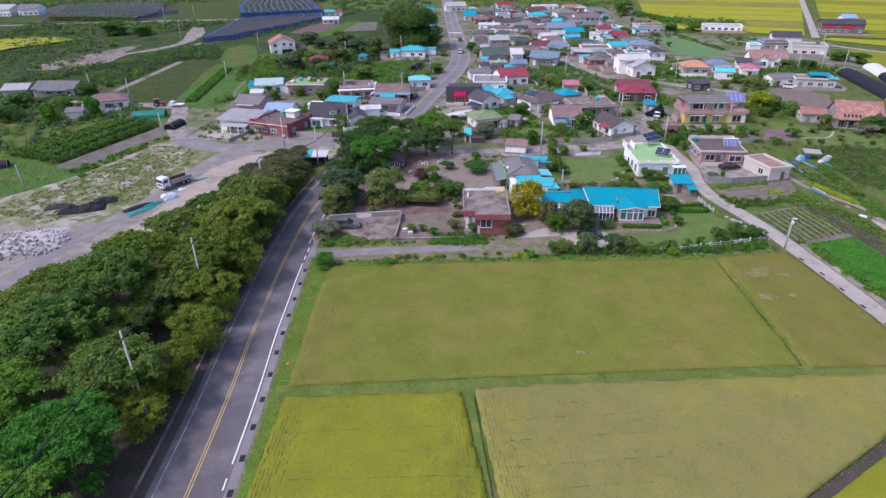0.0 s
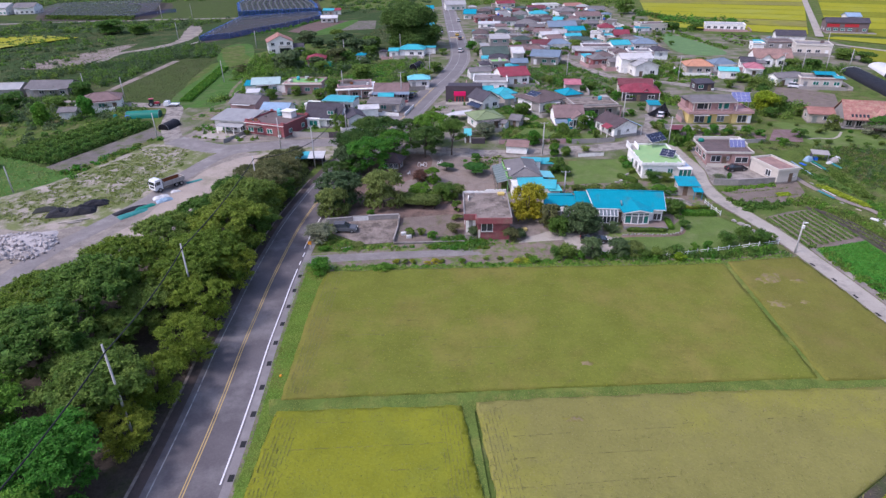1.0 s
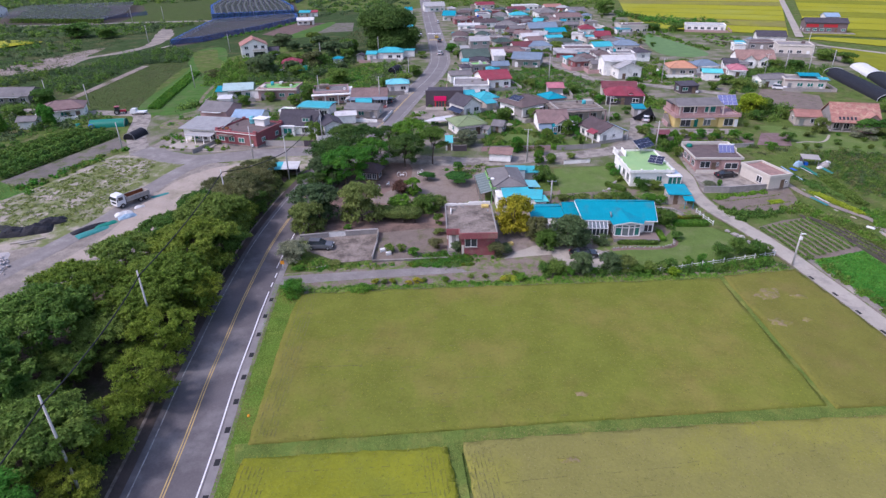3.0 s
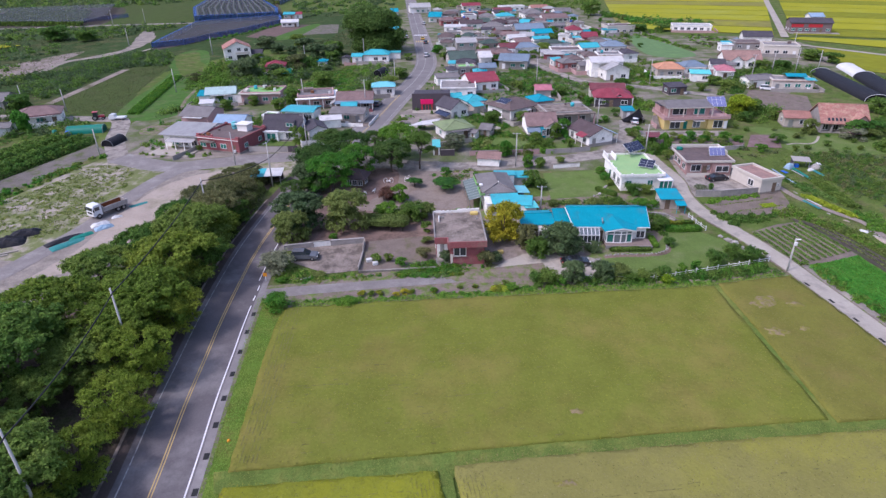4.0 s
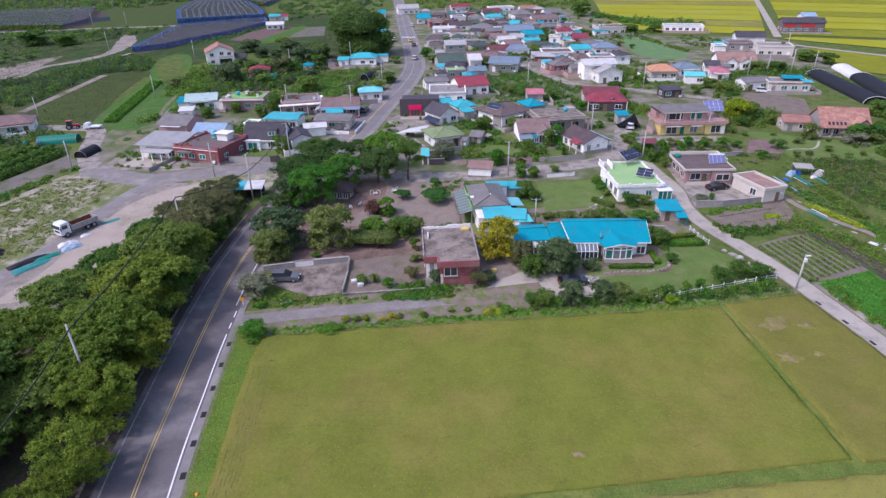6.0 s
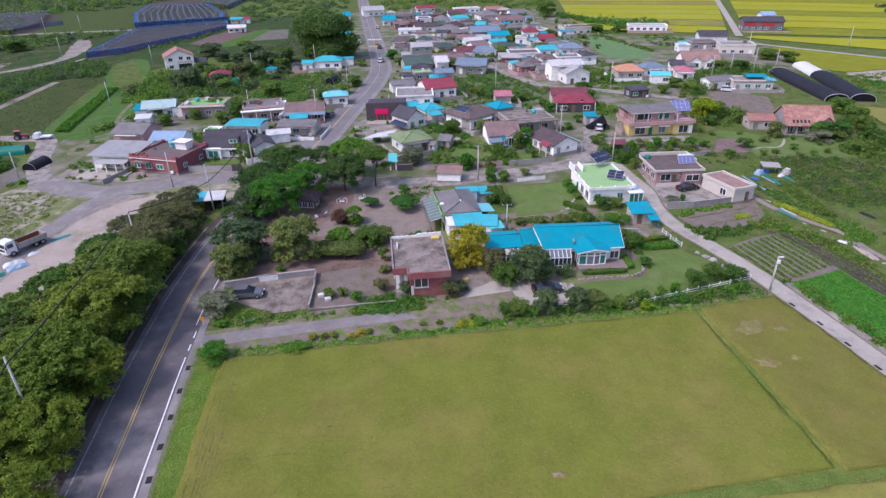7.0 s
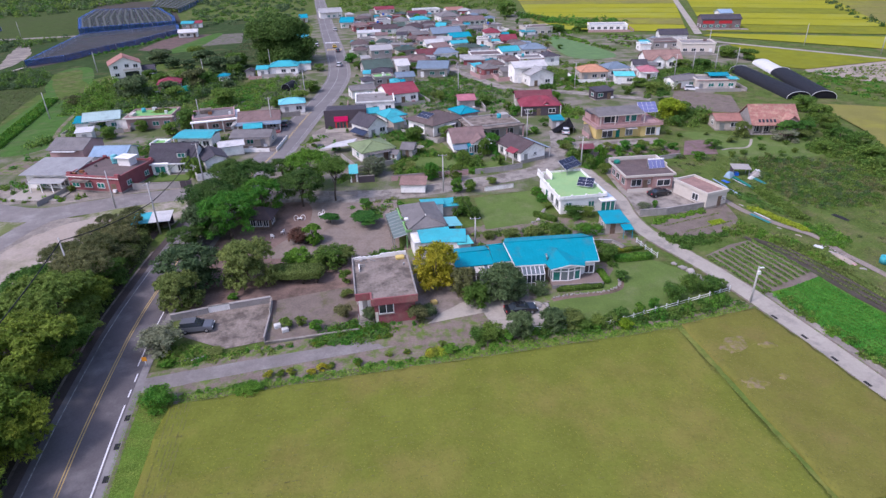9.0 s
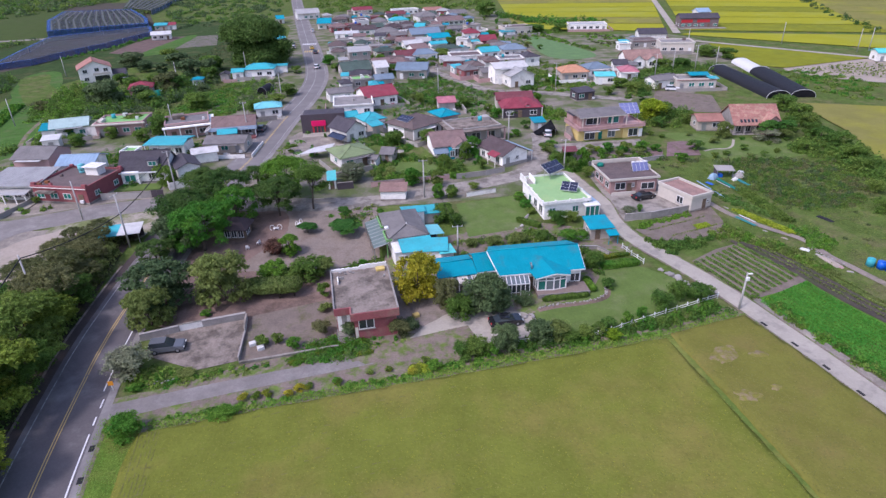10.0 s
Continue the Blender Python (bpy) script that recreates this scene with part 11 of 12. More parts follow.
fence_run([(40.6, 114.6), (41.1, 112.0), (42.0, 109.2)], 0.9, "white rail on the small bridge", 1.3)
fence_run([(17.5, 92.6), (28.4, 92.5)], 0.8, "weathered white fence hidden by shrubs")

gate = thing("gate", -45.2, 151.3, None, 0, "dark metal double gate between wall ends", "gate")
for gx in (-0.62, 0.62):
    part("leaf", boxed(gx - 0.6, gx + 0.6, -0.04, 0.04, 0.05, 1.6, bev=0.01), M["w_darkwall"], gate)


def rock_mesh(seed):
    bm = bmesh.new()
    bmesh.ops.create_icosphere(bm, subdivisions=2, radius=0.5)
    for v in bm.verts:
        k = 1 + 0.35 * noise.noise(v.co * 2.2 + Vector((seed * 3.1, 0, 0))) + 0.15 * noise.noise(v.co * 6 + Vector((0, seed, 0)))
        v.co = Vector((v.co.x * k, v.co.y * k, v.co.z * k * 0.7))
    return mesh_of("rock", bm, M["stone"])


ROCKS = [rock_mesh(s) for s in range(5)]
r_rock = random.Random(3)


def rock_line(pts, n, size, label, group):
    for i in range(n):
        k = (i + 0.5) / n * (len(pts) - 1)
        a, b = pts[int(k)], pts[min(int(k) + 1, len(pts) - 1)]
        f = k - int(k)
        x, y = a[0] + (b[0] - a[0]) * f + r_rock.uniform(-0.2, 0.2), a[1] + (b[1] - a[1]) * f + r_rock.uniform(-0.2, 0.2)
        ob = new("rock", r_rock.choice(ROCKS))
        s = size * r_rock.uniform(0.6, 1.3)
        ob.matrix_basis = pose(x, y, gz(y) + 0.1 + s * 0.18, 0, 0, r_rock.uniform(0, 360)) @ Matrix.Diagonal((s, s * r_rock.uniform(0.7, 1.2), s, 1))
        tagged(ob, label, "rock", group)


ribbon("garden_path", smooth_line([(22.0, 99.3), (25, 99.8), (27.6, 99.9), (31, 100.3), (32.9, 101.2), (33.8, 103.3)]), 0.9, M["red_soil"], 0.09, "pinkish gravel strip round the flower bed")
rock_line([(22.3, 99.6), (25, 100.1), (27.6, 100.2), (31, 100.6), (32.9, 101.5), (33.6, 103.3)], 44, 0.3, "pale pinkish edging stone beside the lawn", "edging stones")
rock_line([(43.6, 107), (45.2, 103.6), (47.4, 99.4)], 14, 0.8, "pale edging stone beside the white road", "edging stones")
rock_line([(70.6, 109.6), (71.6, 105.8), (73.0, 103.4)], 14, 0.3, "pale stone edging the field path", "edging stones")
rock_line([(-29.2, 91.3), (-25.6, 91.9)], 9, 0.34, "small pale stone half hidden in weeds", "loose stones")
rock_line([(24.6, 124), (27, 126.5), (28.2, 130)], 10, 0.55, "grey stone edging the lawn bed", "edging stones")
rock_line([(19, 97.6), (21, 98.6), (20.6, 96)], 8, 0.5, "reddish garden stone beside the forecourt", "edging stones")


# ---- poles and cables ----
def pole_kind(h, arms):
    bm = bmesh.new()
    tube(bm, (0, 0, -0.4), (0, 0, h), 0.17, 0.1, 10)
    shaft = mesh_of("shaft", bm, M["pole_concrete"])
    bits = [("shaft", shaft, Matrix())]
    if arms:
        arm = mesh_of("crossarm", boxed(-0.9, 0.9, -0.05, 0.05, -0.05, 0.05, bev=0.01), M["metal_grey"])
        bm = bmesh.new()
        tube(bm, (0, 0, 0.052), (0, 0, 0.24), 0.05, 0.035, 8)
        ins = mesh_of("insulator", bm, M["w_white"])
        for k in range(arms):
            z = h - 0.25 - 0.9 * k
            bits.append(("crossarm", arm, pose(0, 0.17, z)))
            for x in (-0.8, 0.0, 0.8):
                bits.append(("insulator", ins, pose(x, 0.17, z)))
    return bits


POLES = {}


def utility_pole(x, y, h, arms=1, turn=0, label="grey concrete utility pole with crossarms", lean=0.0):
    key = (round(h), arms)
    if key not in POLES:
        POLES[key] = pole_kind(round(h), arms)
    root = thing("utility_pole", x, y, None, turn, label, "pole", "utility poles")
    if lean:
        root.matrix_basis = pose(x, y, gz(y), 0, lean, turn)
    for nm, me, m in POLES[key]:
        share(nm, me, root, m)
    return root


for x, y, h, a, t in ((-36.4, 21, 13, 0, 80), (-39.0, 45, 13, 0, 80), (-43.3, 68.8, 12, 0, 80), (-49.4, 109, 10, 0, 70), (-43.6, 129, 10, 1, 70), (-56.6, 142.2, 8, 0, 0), (-42.1, 153.5, 9, 1, 20),
                      (-105.9, 110.8, 6, 0, 0), (-93.1, 148, 7, 0, 0), (9.7, 141.3, 8, 1, 0), (13.1, 117.7, 5, 1, 0), (33.6, 171, 8, 1, 0), (41.7, 151, 7, 1, 0), (-33.3, 191.5, 9, 1, 0), (-54.3, 198, 8, 0, 0), (-28.4, 227, 9, 1, 0)):
    utility_pole(x, y, h, a, t)
for x, y, h, a, t in ((22, 223, 9, 1, 0), (111, 242, 8, 0, 0), (118.5, 240, 9, 1, 0), (127, 241, 8, 0, 0), (138, 284, 8, 0, 0), (181, 283, 9, 0, 0), (197, 258, 9, 0, 0), (203, 259, 9, 0, 0), (-128, 190, 7, 0, 0), (-146, 196, 7, 0, 0),
                      (-104, 215, 8, 0, 0), (-172, 312, 9, 0, 0), (-228, 398, 9, 0, 0), (-210, 404, 9, 0, 0), (-120, 288, 8, 0, 0), (-70, 262, 8, 0, 0), (-48, 278, 8, 0, 0), (5, 300, 8, 0, 0), (62, 226, 8, 1, 0), (100, 233, 8, 1, 0), (-30, 420, 9, 0, 0)):
    utility_pole(x, y, h, a, t, "plain grey concrete pole beside fields")
lamp = utility_pole(50.2, 95.4, 6, 0, 0, "concrete pole with a street lamp beside the white road")
part("lamp_head", boxed(0.05, 0.75, -0.12, 0.12, 5.72, 5.86, bev=0.03), M["trim_white"], lamp)
part("switch_box", boxed(-0.18, 0.22, -0.42, -0.12, 4.9, 5.4, bev=0.02), M["trim_white"], lamp)


def cable(points, radius, label, sag=0.7):
    bm = bmesh.new()
    dense = []
    for a, b in zip(points, points[1:]):
        a, b = Vector(a), Vector(b)
        for i in range(12):
            k = i / 12
            p = a.lerp(b, k)
            p.z -= sag * 4 * k * (1 - k)
            dense.append(p)
    dense.append(Vector(points[-1]))
    bent_tube(bm, dense, radius, 5)
    return tagged(part("cable", bm, M["black_cable"]), label, "cable")


cable([(-32, -10, 12.2), (-36.2, 21, 12.3), (-38.8, 45, 12.2), (-43.1, 68.8, 11.4), (-49.2, 109, 10.2), (-43.6, 129, 7.6), (-42.1, 153.5, 9.5)], 0.08, "thick black bundled cable slung between poles")
cable([(-43.6, 129, 11.0), (-42.1, 153.5, 10.6), (-33.3, 191.5, 11.0), (-28.4, 227, 11.4)], 0.025, "thin overhead wire along the village road")
cable([(9.7, 141.3, 9.3), (13.1, 117.7, 5.8)], 0.025, "thin overhead wire over the garden")


# ---- road fittings ----
def on_road(y, off):
    for (ax, ay), (bx, by) in zip(ROAD, ROAD[1:]):
        if ay <= y <= by:
            k = (y - ay) / (by - ay)
            d = Vector((bx - ax, by - ay)).normalized()
            return ax + (bx - ax) * k + d.y * off, y - d.x * off, math.degrees(math.atan2(d.y, d.x))


bm = boxed(-0.46, 0.46, -0.29, 0.29, 0.0, 0.03, bev=0.01)
grate_mesh = mesh_of("grate", bm, M["rubber"])
for i in range(16):
    yy = 22.3 + 4.5 * i
    if yy > 84:
        break
    gx, gy, ga = on_road(yy, 4.5)
    ob = new("drain_cover", grate_mesh)
    ob.matrix_basis = pose(gx, gy, gz(gy) + 0.1, 0, 0, ga)
    tagged(ob, "dark slotted drain cover in the road shoulder", "drain cover", "drain covers")
for k, (x, y, a) in enumerate(((55.75, 72.2, -80), (54.85, 77.0, -80), (54.15, 81.8, -80), (53.35, 86.6, -78), (52.15, 91.4, -76))):
    ob = new("drain_cover", grate_mesh)
    ob.matrix_basis = pose(x - 0.75, y, 0.17, 0, 0, a) @ Matrix.Diagonal((1.1, 0.7, 1, 1))
    tagged(ob, "dark slot cover at the white road's edge", "drain cover", "road edge slots")
sign = thing("road_sign", -33.2, 90.8, None, 0, "orange road marker on a short white post", "sign")
bm = bmesh.new()
tube(bm, (0, 0, -0.1), (0, 0, 1.2), 0.06, 0.06, 8)
part("post", bm, M["trim_white"], sign)
part("plate", boxed(-0.32, 0.32, -0.1, -0.065, 1.0, 1.65, bev=0.02), M["orange_sign"], sign, "orange reflective plate")
ob = thing("marker", -26.6, 56.8, None, 0, "orange plastic cover lying in the verge", "marker")
bm = bmesh.new()
tube(bm, (0, 0, 0), (0, 0, 0.3), 0.22, 0.12, 10)
part("cap", bm, M["orange_sign"], ob)


# ---- vehicles ----
def wheel(parent, x, y, r, w):
    bm = bmesh.new()
    tube(bm, (0, -w / 2, 0), (0, w / 2, 0), r, r, 16)
    bmesh.ops.bevel(bm, geom=[e for e in bm.edges if abs(e.verts[0].co.y - e.verts[1].co.y) < 1e-5], offset=0.03, segments=1, affect="EDGES")
    t = part("wheel", bm, M["rubber"], parent)
    t.matrix_basis = pose(x, y, r)
    bm = bmesh.new()
    s = 1 if y > 0 else -1
    tube(bm, (0, s * (w / 2 - 0.05), 0), (0, s * (w / 2 + 0.012), 0), r * 0.62, r * 0.55, 14)
    part("rim", bm, M["metal_grey"], t)


def profile_solid(pts, w, taper=0.0, top=None):
    """A side profile of (x, z) points drawn out across the width; points above top lean inwards."""
    bm = bmesh.new()
    sides = []
    for s in (-1, 1):
        sides.append([bm.verts.new((x, s * (w / 2 - (taper if top is not None and z > top else 0)), z)) for x, z in pts])
    n = len(pts)
    bm.faces.new(sides[0])
    bm.faces.new(sides[1][::-1])
    for i in range(n):
        bm.faces.new((sides[0][(i + 1) % n], sides[0][i], sides[1][i], sides[1][(i + 1) % n]))
    bmesh.ops.recalc_face_normals(bm, faces=bm.faces[:])
    bmesh.ops.bevel(bm, geom=bm.edges[:], offset=0.04, segments=2, affect="EDGES")
    return bm


def car(x, y, yaw, paint, label, kind="suv", name="car", z=None):
    root = thing(name, x, y, z, yaw, label, "car")
    L, W = (4.6, 1.85) if kind == "suv" else (4.7, 1.82)
    if kind == "suv":
        body = [(-2.28, 0.35), (-2.3, 0.95), (-2.15, 1.05), (1.0, 1.05), (2.1, 0.92), (2.3, 0.7), (2.28, 0.32)]
        cab = [(-2.2, 1.04), (-2.05, 1.5), (-1.7, 1.66), (0.1, 1.66), (1.05, 1.04)]
        roof = [(-2.0, 1.66), (0.05, 1.66), (-0.1, 1.72), (-1.8, 1.72)]
    else:
        body = [(-2.33, 0.32), (-2.35, 0.85), (-2.2, 0.98), (-1.3, 1.0), (1.0, 0.96), (2.1, 0.82), (2.34, 0.62), (2.33, 0.3)]
        cab = [(-1.75, 0.98), (-0.95, 1.38), (-0.2, 1.42), (0.35, 1.36), (1.15, 0.95)]
        roof = [(-0.95, 1.395), (0.35, 1.375), (0.3, 1.44), (-0.85, 1.45)]
    part("body", profile_solid(body, W), M[paint], root)
    part("glazing", profile_solid(cab, W - 0.12, 0.16, 1.2), M["glass_dark"], root)
    part("roof", profile_solid(roof, W - 0.42), M[paint], root)
    for sx in (-1.42, 1.42):
        for sy in (-1, 1):
            wheel(root, sx, sy * (W / 2 - 0.1), 0.34, 0.24)
    for sy in (-1, 1):
        part("headlight", boxed(2.12, 2.32, sy * 0.66 - 0.2, sy * 0.66 + 0.2, 0.64, 0.78, bev=0.03), M["lamp_clear"], root)
        part("taillight", boxed(-2.37, -2.2, sy * 0.7 - 0.16, sy * 0.7 + 0.16, 0.72, 0.92, bev=0.03), M["lamp_red"], root)
        part("mirror", boxed(0.72, 0.88, sy * (W / 2 + 0.09) - 0.09, sy * (W / 2 + 0.09) + 0.09, 1.0, 1.14, bev=0.03), M[paint], root)
    part("bumper", boxed(2.2, 2.36, -W / 2 + 0.15, W / 2 - 0.15, 0.3, 0.5, bev=0.04), M["rubber"], root)
    part("bumper", boxed(-2.38, -2.22, -W / 2 + 0.15, W / 2 - 0.15, 0.3, 0.5, bev=0.04), M["rubber"], root)
    return root


car(-28.7, 98.0, 3, "car_dark", "dark grey parked estate car on the concrete lot", z=gz(98.0) + 0.09)
car(16.8, 96.9, 6, "car_black", "black parked saloon on the forecourt", "sedan", z=gz(97.3) + 0.08)
car(52.4, 133.2, 14, "car_black", "black parked saloon in the pink house yard", "sedan", z=gz(133.2) + 0.06)
car(45.0, 175.6, 76, "car_white", "white parked car under a black net shelter")
car(-30.2, 195.5, 82, "car_dark", "dark parked car beside the village road")
car(-20.6, 279, 84, "car_white", "white car standing on the village road", z=gz(279) + 0.1)
car(-23.6, 313.5, 98, "car_dark", "dark car standing on the village road", z=gz(313.5) + 0.1)
car(-26.0, 326, 98, "car_yellow", "yellow car standing on the village road", "sedan", z=gz(326) + 0.1)
car(-29.8, 384, 100, "car_white", "white car far up the village road", z=gz(384) + 0.1)
car(-34.8, 330, 98, "car_white", "white car parked at the roadside", z=gz(330) + 0.1)
car(-35.6, 337, 98, "car_dark", "dark car parked at the roadside", z=gz(337) + 0.1)
car(-8.5, 233.5, 10, "car_white", "white car parked beside a house")
car(97.2, 213.6, -20, "car_white", "white car parked before the blue-topped house")


def dump_truck():
    root = thing("dump_truck", -72.7, 115.4, gz(115.4) + 0.075, -118, "white dump truck with a rusty empty bed", "truck")
    part("chassis", boxed(-3.4, 3.4, -0.5, 0.5, 0.55, 0.9), M["rubber"], root)
    cab = part("cab", profile_solid([(1.75, 0.6), (1.75, 2.75), (2.0, 2.85), (3.25, 2.8), (3.55, 2.1), (3.6, 0.6)], 2.3), M["car_white"], root, "white painted cab")
    part("windscreen", boxed(3.42, 3.6, -0.98, 0.98, 1.75, 2.4, bev=0.02), M["glass_dark"], cab)
    for s in (-1, 1):
        part("side_window", boxed(2.2, 3.2, s * 1.16 - 0.02, s * 1.16 + 0.02, 1.7, 2.4), M["glass_dark"], cab)
        part("mirror", boxed(3.45, 3.6, s * 1.36 - 0.08, s * 1.36 + 0.08, 1.6, 2.2, bev=0.02), M["rubber"], cab)
        part("headlight", boxed(3.56, 3.66, s * 0.85 - 0.2, s * 0.85 + 0.2, 0.85, 1.05, bev=0.02), M["lamp_clear"], cab)
    part("grille", boxed(3.58, 3.64, -0.7, 0.7, 1.1, 1.45), M["rubber"], cab)
    bm = bmesh.new()
    for s in (-1, 1):
        box(bm, -3.6, 1.55, s * 1.16 - 0.05, s * 1.16 + 0.05, 0.95, 1.95)
    box(bm, 1.4, 1.55, -1.11, 1.11, 0.95, 2.2)
    box(bm, -3.65, -3.55, -1.11, 1.11, 0.95, 1.9)
    bed = part("bed", bm, M["w_grey"], root, "grey steel tipping bed")
    part("bed_floor", boxed(-3.54, 1.395, -1.105, 1.105, 0.95, 1.05), M["rust"], bed, "rust-stained bed floor")
    part("bed_lining", boxed(1.34, 1.397, -1.1, 1.1, 1.05, 2.1), M["rust"], bed, "rusty headboard")
    for s in (-1, 1):
        part("bed_lining", boxed(-3.5, 1.33, s * 1.08 - 0.02, s * 1.08 + 0.02, 1.05, 1.85), M["rust"], bed)
        for k in range(6):
            part("rib", boxed(-3.3 + k * 0.92, -3.2 + k * 0.92, s * 1.235 - 0.03, s * 1.235 + 0.03, 0.95, 1.9), M["w_grey"], bed)
    for x in (-2.6, -1.4, 2.55):
        for s in (-1, 1):
            wheel(root, x, s * 1.0, 0.5, 0.34)


def pickup_truck():
    root = thing("pickup_truck", -106, 180.3, None, 184, "small white flatbed pickup on the farm lane", "truck")
    part("cab", profile_solid([(0.6, 0.4), (0.6, 1.85), (1.9, 1.85), (2.35, 1.1), (2.4, 0.4)], 1.7), M["car_white"], root)
    part("windscreen", boxed(2.02, 2.2, -0.7, 0.7, 1.2, 1.7), M["glass_dark"], root)
    part("bed", boxed(-2.4, 0.55, -0.85, 0.85, 0.65, 1.05, bev=0.03), M["car_white"], root)
    for x in (-1.5, 1.5):
        for s in (-1, 1):
            wheel(root, x, s * 0.72, 0.33, 0.22)


def tractor():
    root = thing("tractor", -112.2, 180.6, None, 20, "red farm tractor beside the lane", "tractor")
    part("hood", boxed(0.1, 1.8, -0.4, 0.4, 0.7, 1.35, bev=0.08), M["car_red"], root)
    part("cab", boxed(-1.2, 0.1, -0.65, 0.65, 0.8, 2.3, bev=0.08), M["glass_dark"], root)
    part("roof", boxed(-1.3, 0.2, -0.75, 0.75, 2.31, 2.45, bev=0.04), M["car_red"], root)
    for s in (-1, 1):
        wheel(root, -0.7, s * 0.9, 0.75, 0.4)
        wheel(root, 1.4, s * 0.75, 0.45, 0.28)


dump_truck()
pickup_truck()
tractor()


# ---- plastic houses and nets ----
def tunnel(x0, y0, x1, y1, w, h, mat, label, ribs=2.0, name="plastic_greenhouse"):
    """An arched plastic house between two end points, with hoops and end walls."""
    L = math.hypot(x1 - x0, y1 - y0)
    root = thing(name, x0, y0, None, math.degrees(math.atan2(y1 - y0, x1 - x0)), label, "greenhouse")
    dz = gz(y1) - gz(y0)
    n = 14
    bm = bmesh.new()
    rows = []
    segs = max(2, int(L / ribs))
    for i in range(segs + 1):
        k = i / segs
        sag = 0.02 + 0.035 * (i % 2)
        rows.append([bm.verts.new((L * k, -w / 2 * math.cos(a * math.pi / n), dz * k + (h - sag) * math.sin(a * math.pi / n) ** 0.75 - 0.05)) for a in range(n + 1)])
    for a, b in zip(rows, rows[1:]):
        for i in range(n):
            f = bm.faces.new((a[i], a[i + 1], b[i + 1], b[i]))
            f.smooth = True
    part("cover", bm, M[mat], root)
    for k, nm in ((0.002, "end_wall"), (0.998, "end_wall")):
        bm = bmesh.new()
        bm.faces.new([bm.verts.new((L * k, -w / 2 * math.cos(a * math.pi / n) * 0.99, dz * k + (h - 0.05) * math.sin(a * math.pi / n) ** 0.75 - 0.05)) for a in range(n + 1)])
        bmesh.ops.solidify(bm, geom=bm.faces[:], thickness=0.04)
        part(nm, bm, M[mat], root)
    for k in (0, 1):
        bm = bmesh.new()
        P = [(L * k, -w / 2 * math.cos(a * math.pi / n) * 1.01, dz * k + h * 1.01 * math.sin(a * math.pi / n) ** 0.75 - 0.05) for a in range(n + 1)]
        bent_tube(bm, P, 0.06 if w > 6 else 0.04)
        part("hoop", bm, M["trim_white"] if w > 6 else M["metal_grey"], root)
    return root


tunnel(123.2, 197.5, 126.6, 238, 7.2, 2.3, "black_plastic", "long black plastic-covered greenhouse")
tunnel(130.6, 196.6, 138.2, 231, 7.2, 2.4, "black_plastic", "long black plastic-covered greenhouse")
tunnel(138.3, 231.4, 141.8, 249.5, 6.6, 1.8, "white_sack", "white plastic-covered greenhouse section")
tunnel(-95.4, 155.4, -94.6, 161.0, 3.4, 1.8, "black_plastic", "small black plastic tunnel beside the lane", 1.2)
tunnel(-113.0, 167, -103.8, 169.2, 4.0, 2.0, "green_tarp", "arched tunnel covered with green tarpaulin", 1.2)
tunnel(-125, 122.6, -121, 125, 3.4, 1.7, "black_plastic", "small black plastic tunnel in the grass", 1.0)
tunnel(-76, 240, -71, 244, 4.5, 2.4, "green_tarp", "dark green arched tunnel among trees", 1.2)
tunnel(-36.4, 238, -34.6, 244, 3.4, 2.6, "black_plastic", "black arched tunnel beside the village road", 1.4)
for bx, by, mt in ((-111.6, 164.6, "blue_plastic"), (-116.0, 165.6, "green_tarp"), (76.4, 103.0, "r_cyan"), (77.4, 102.0, "blue_plastic"), (78.2, 101.2, "blue_plastic"), (197.5, 247, "blue_plastic")):
    tk = thing("barrel", bx, by, None, 0, "round plastic water barrel standing outdoors", "barrel")
    bm = bmesh.new()
    tube(bm, (0, 0, 0), (0, 0, 1.25), 0.62, 0.58, 14)
    part("body", bm, M[mt], tk)
    bm = bmesh.new()
    tube(bm, (0, 0, 1.252), (0, 0, 1.34), 0.4, 0.36, 12)
    part("lid", bm, M[mt], tk)


def net_fence(pts, h, label):
    x0, y0 = pts[0]
    root = thing("net_fence", x0, y0, None, 0, label, "fence")
    post = mesh_of("post", boxed(-0.06, 0.06, -0.06, 0.06, -0.3, h + 0.1), M["metal_grey"])
    for (ax, ay), (bx, by) in zip(pts, pts[1:]):
        L = math.hypot(bx - ax, by - ay)
        a = math.degrees(math.atan2(by - ay, bx - ax))
        bm = bmesh.new()
        n = int(L / 4)
        za = gz(ay) - gz(y0)
        dz = gz(by) - gz(ay)
        for i in range(n):
            k0, k1 = i / n, (i + 1) / n
            w = 0.25 * (i % 2) - 0.12
            slab_pts = [(L * k0, -w, za + dz * k0), (L * k1, w, za + dz * k1)]
            v = [bm.verts.new((p[0], p[1], p[2] + z)) for p in slab_pts for z in (0.02, h)]
            bm.faces.new((v[0], v[2], v[3], v[1]))
        bmesh.ops.solidify(bm, geom=bm.faces[:], thickness=0.03)
        net = part("net", bm, M["blue_haze"], root, "blue plastic net curtain")
        net.matrix_basis = pose(ax - x0, ay - y0, 0, 0, 0, a)
        for i in range(n // 3 + 1):
            k = i / max(1, n // 3)
            share("post", post, root, pose(ax + (bx - ax) * k - x0, ay + (by - ay) * k - y0, za + dz * k))
    return root


def net_band(pts, z, label):
    """A band of blue net along the edge of a canopy."""
    return sheet("net_band", pts, M["blue_haze"], z, label, kind="stuff", category="net")


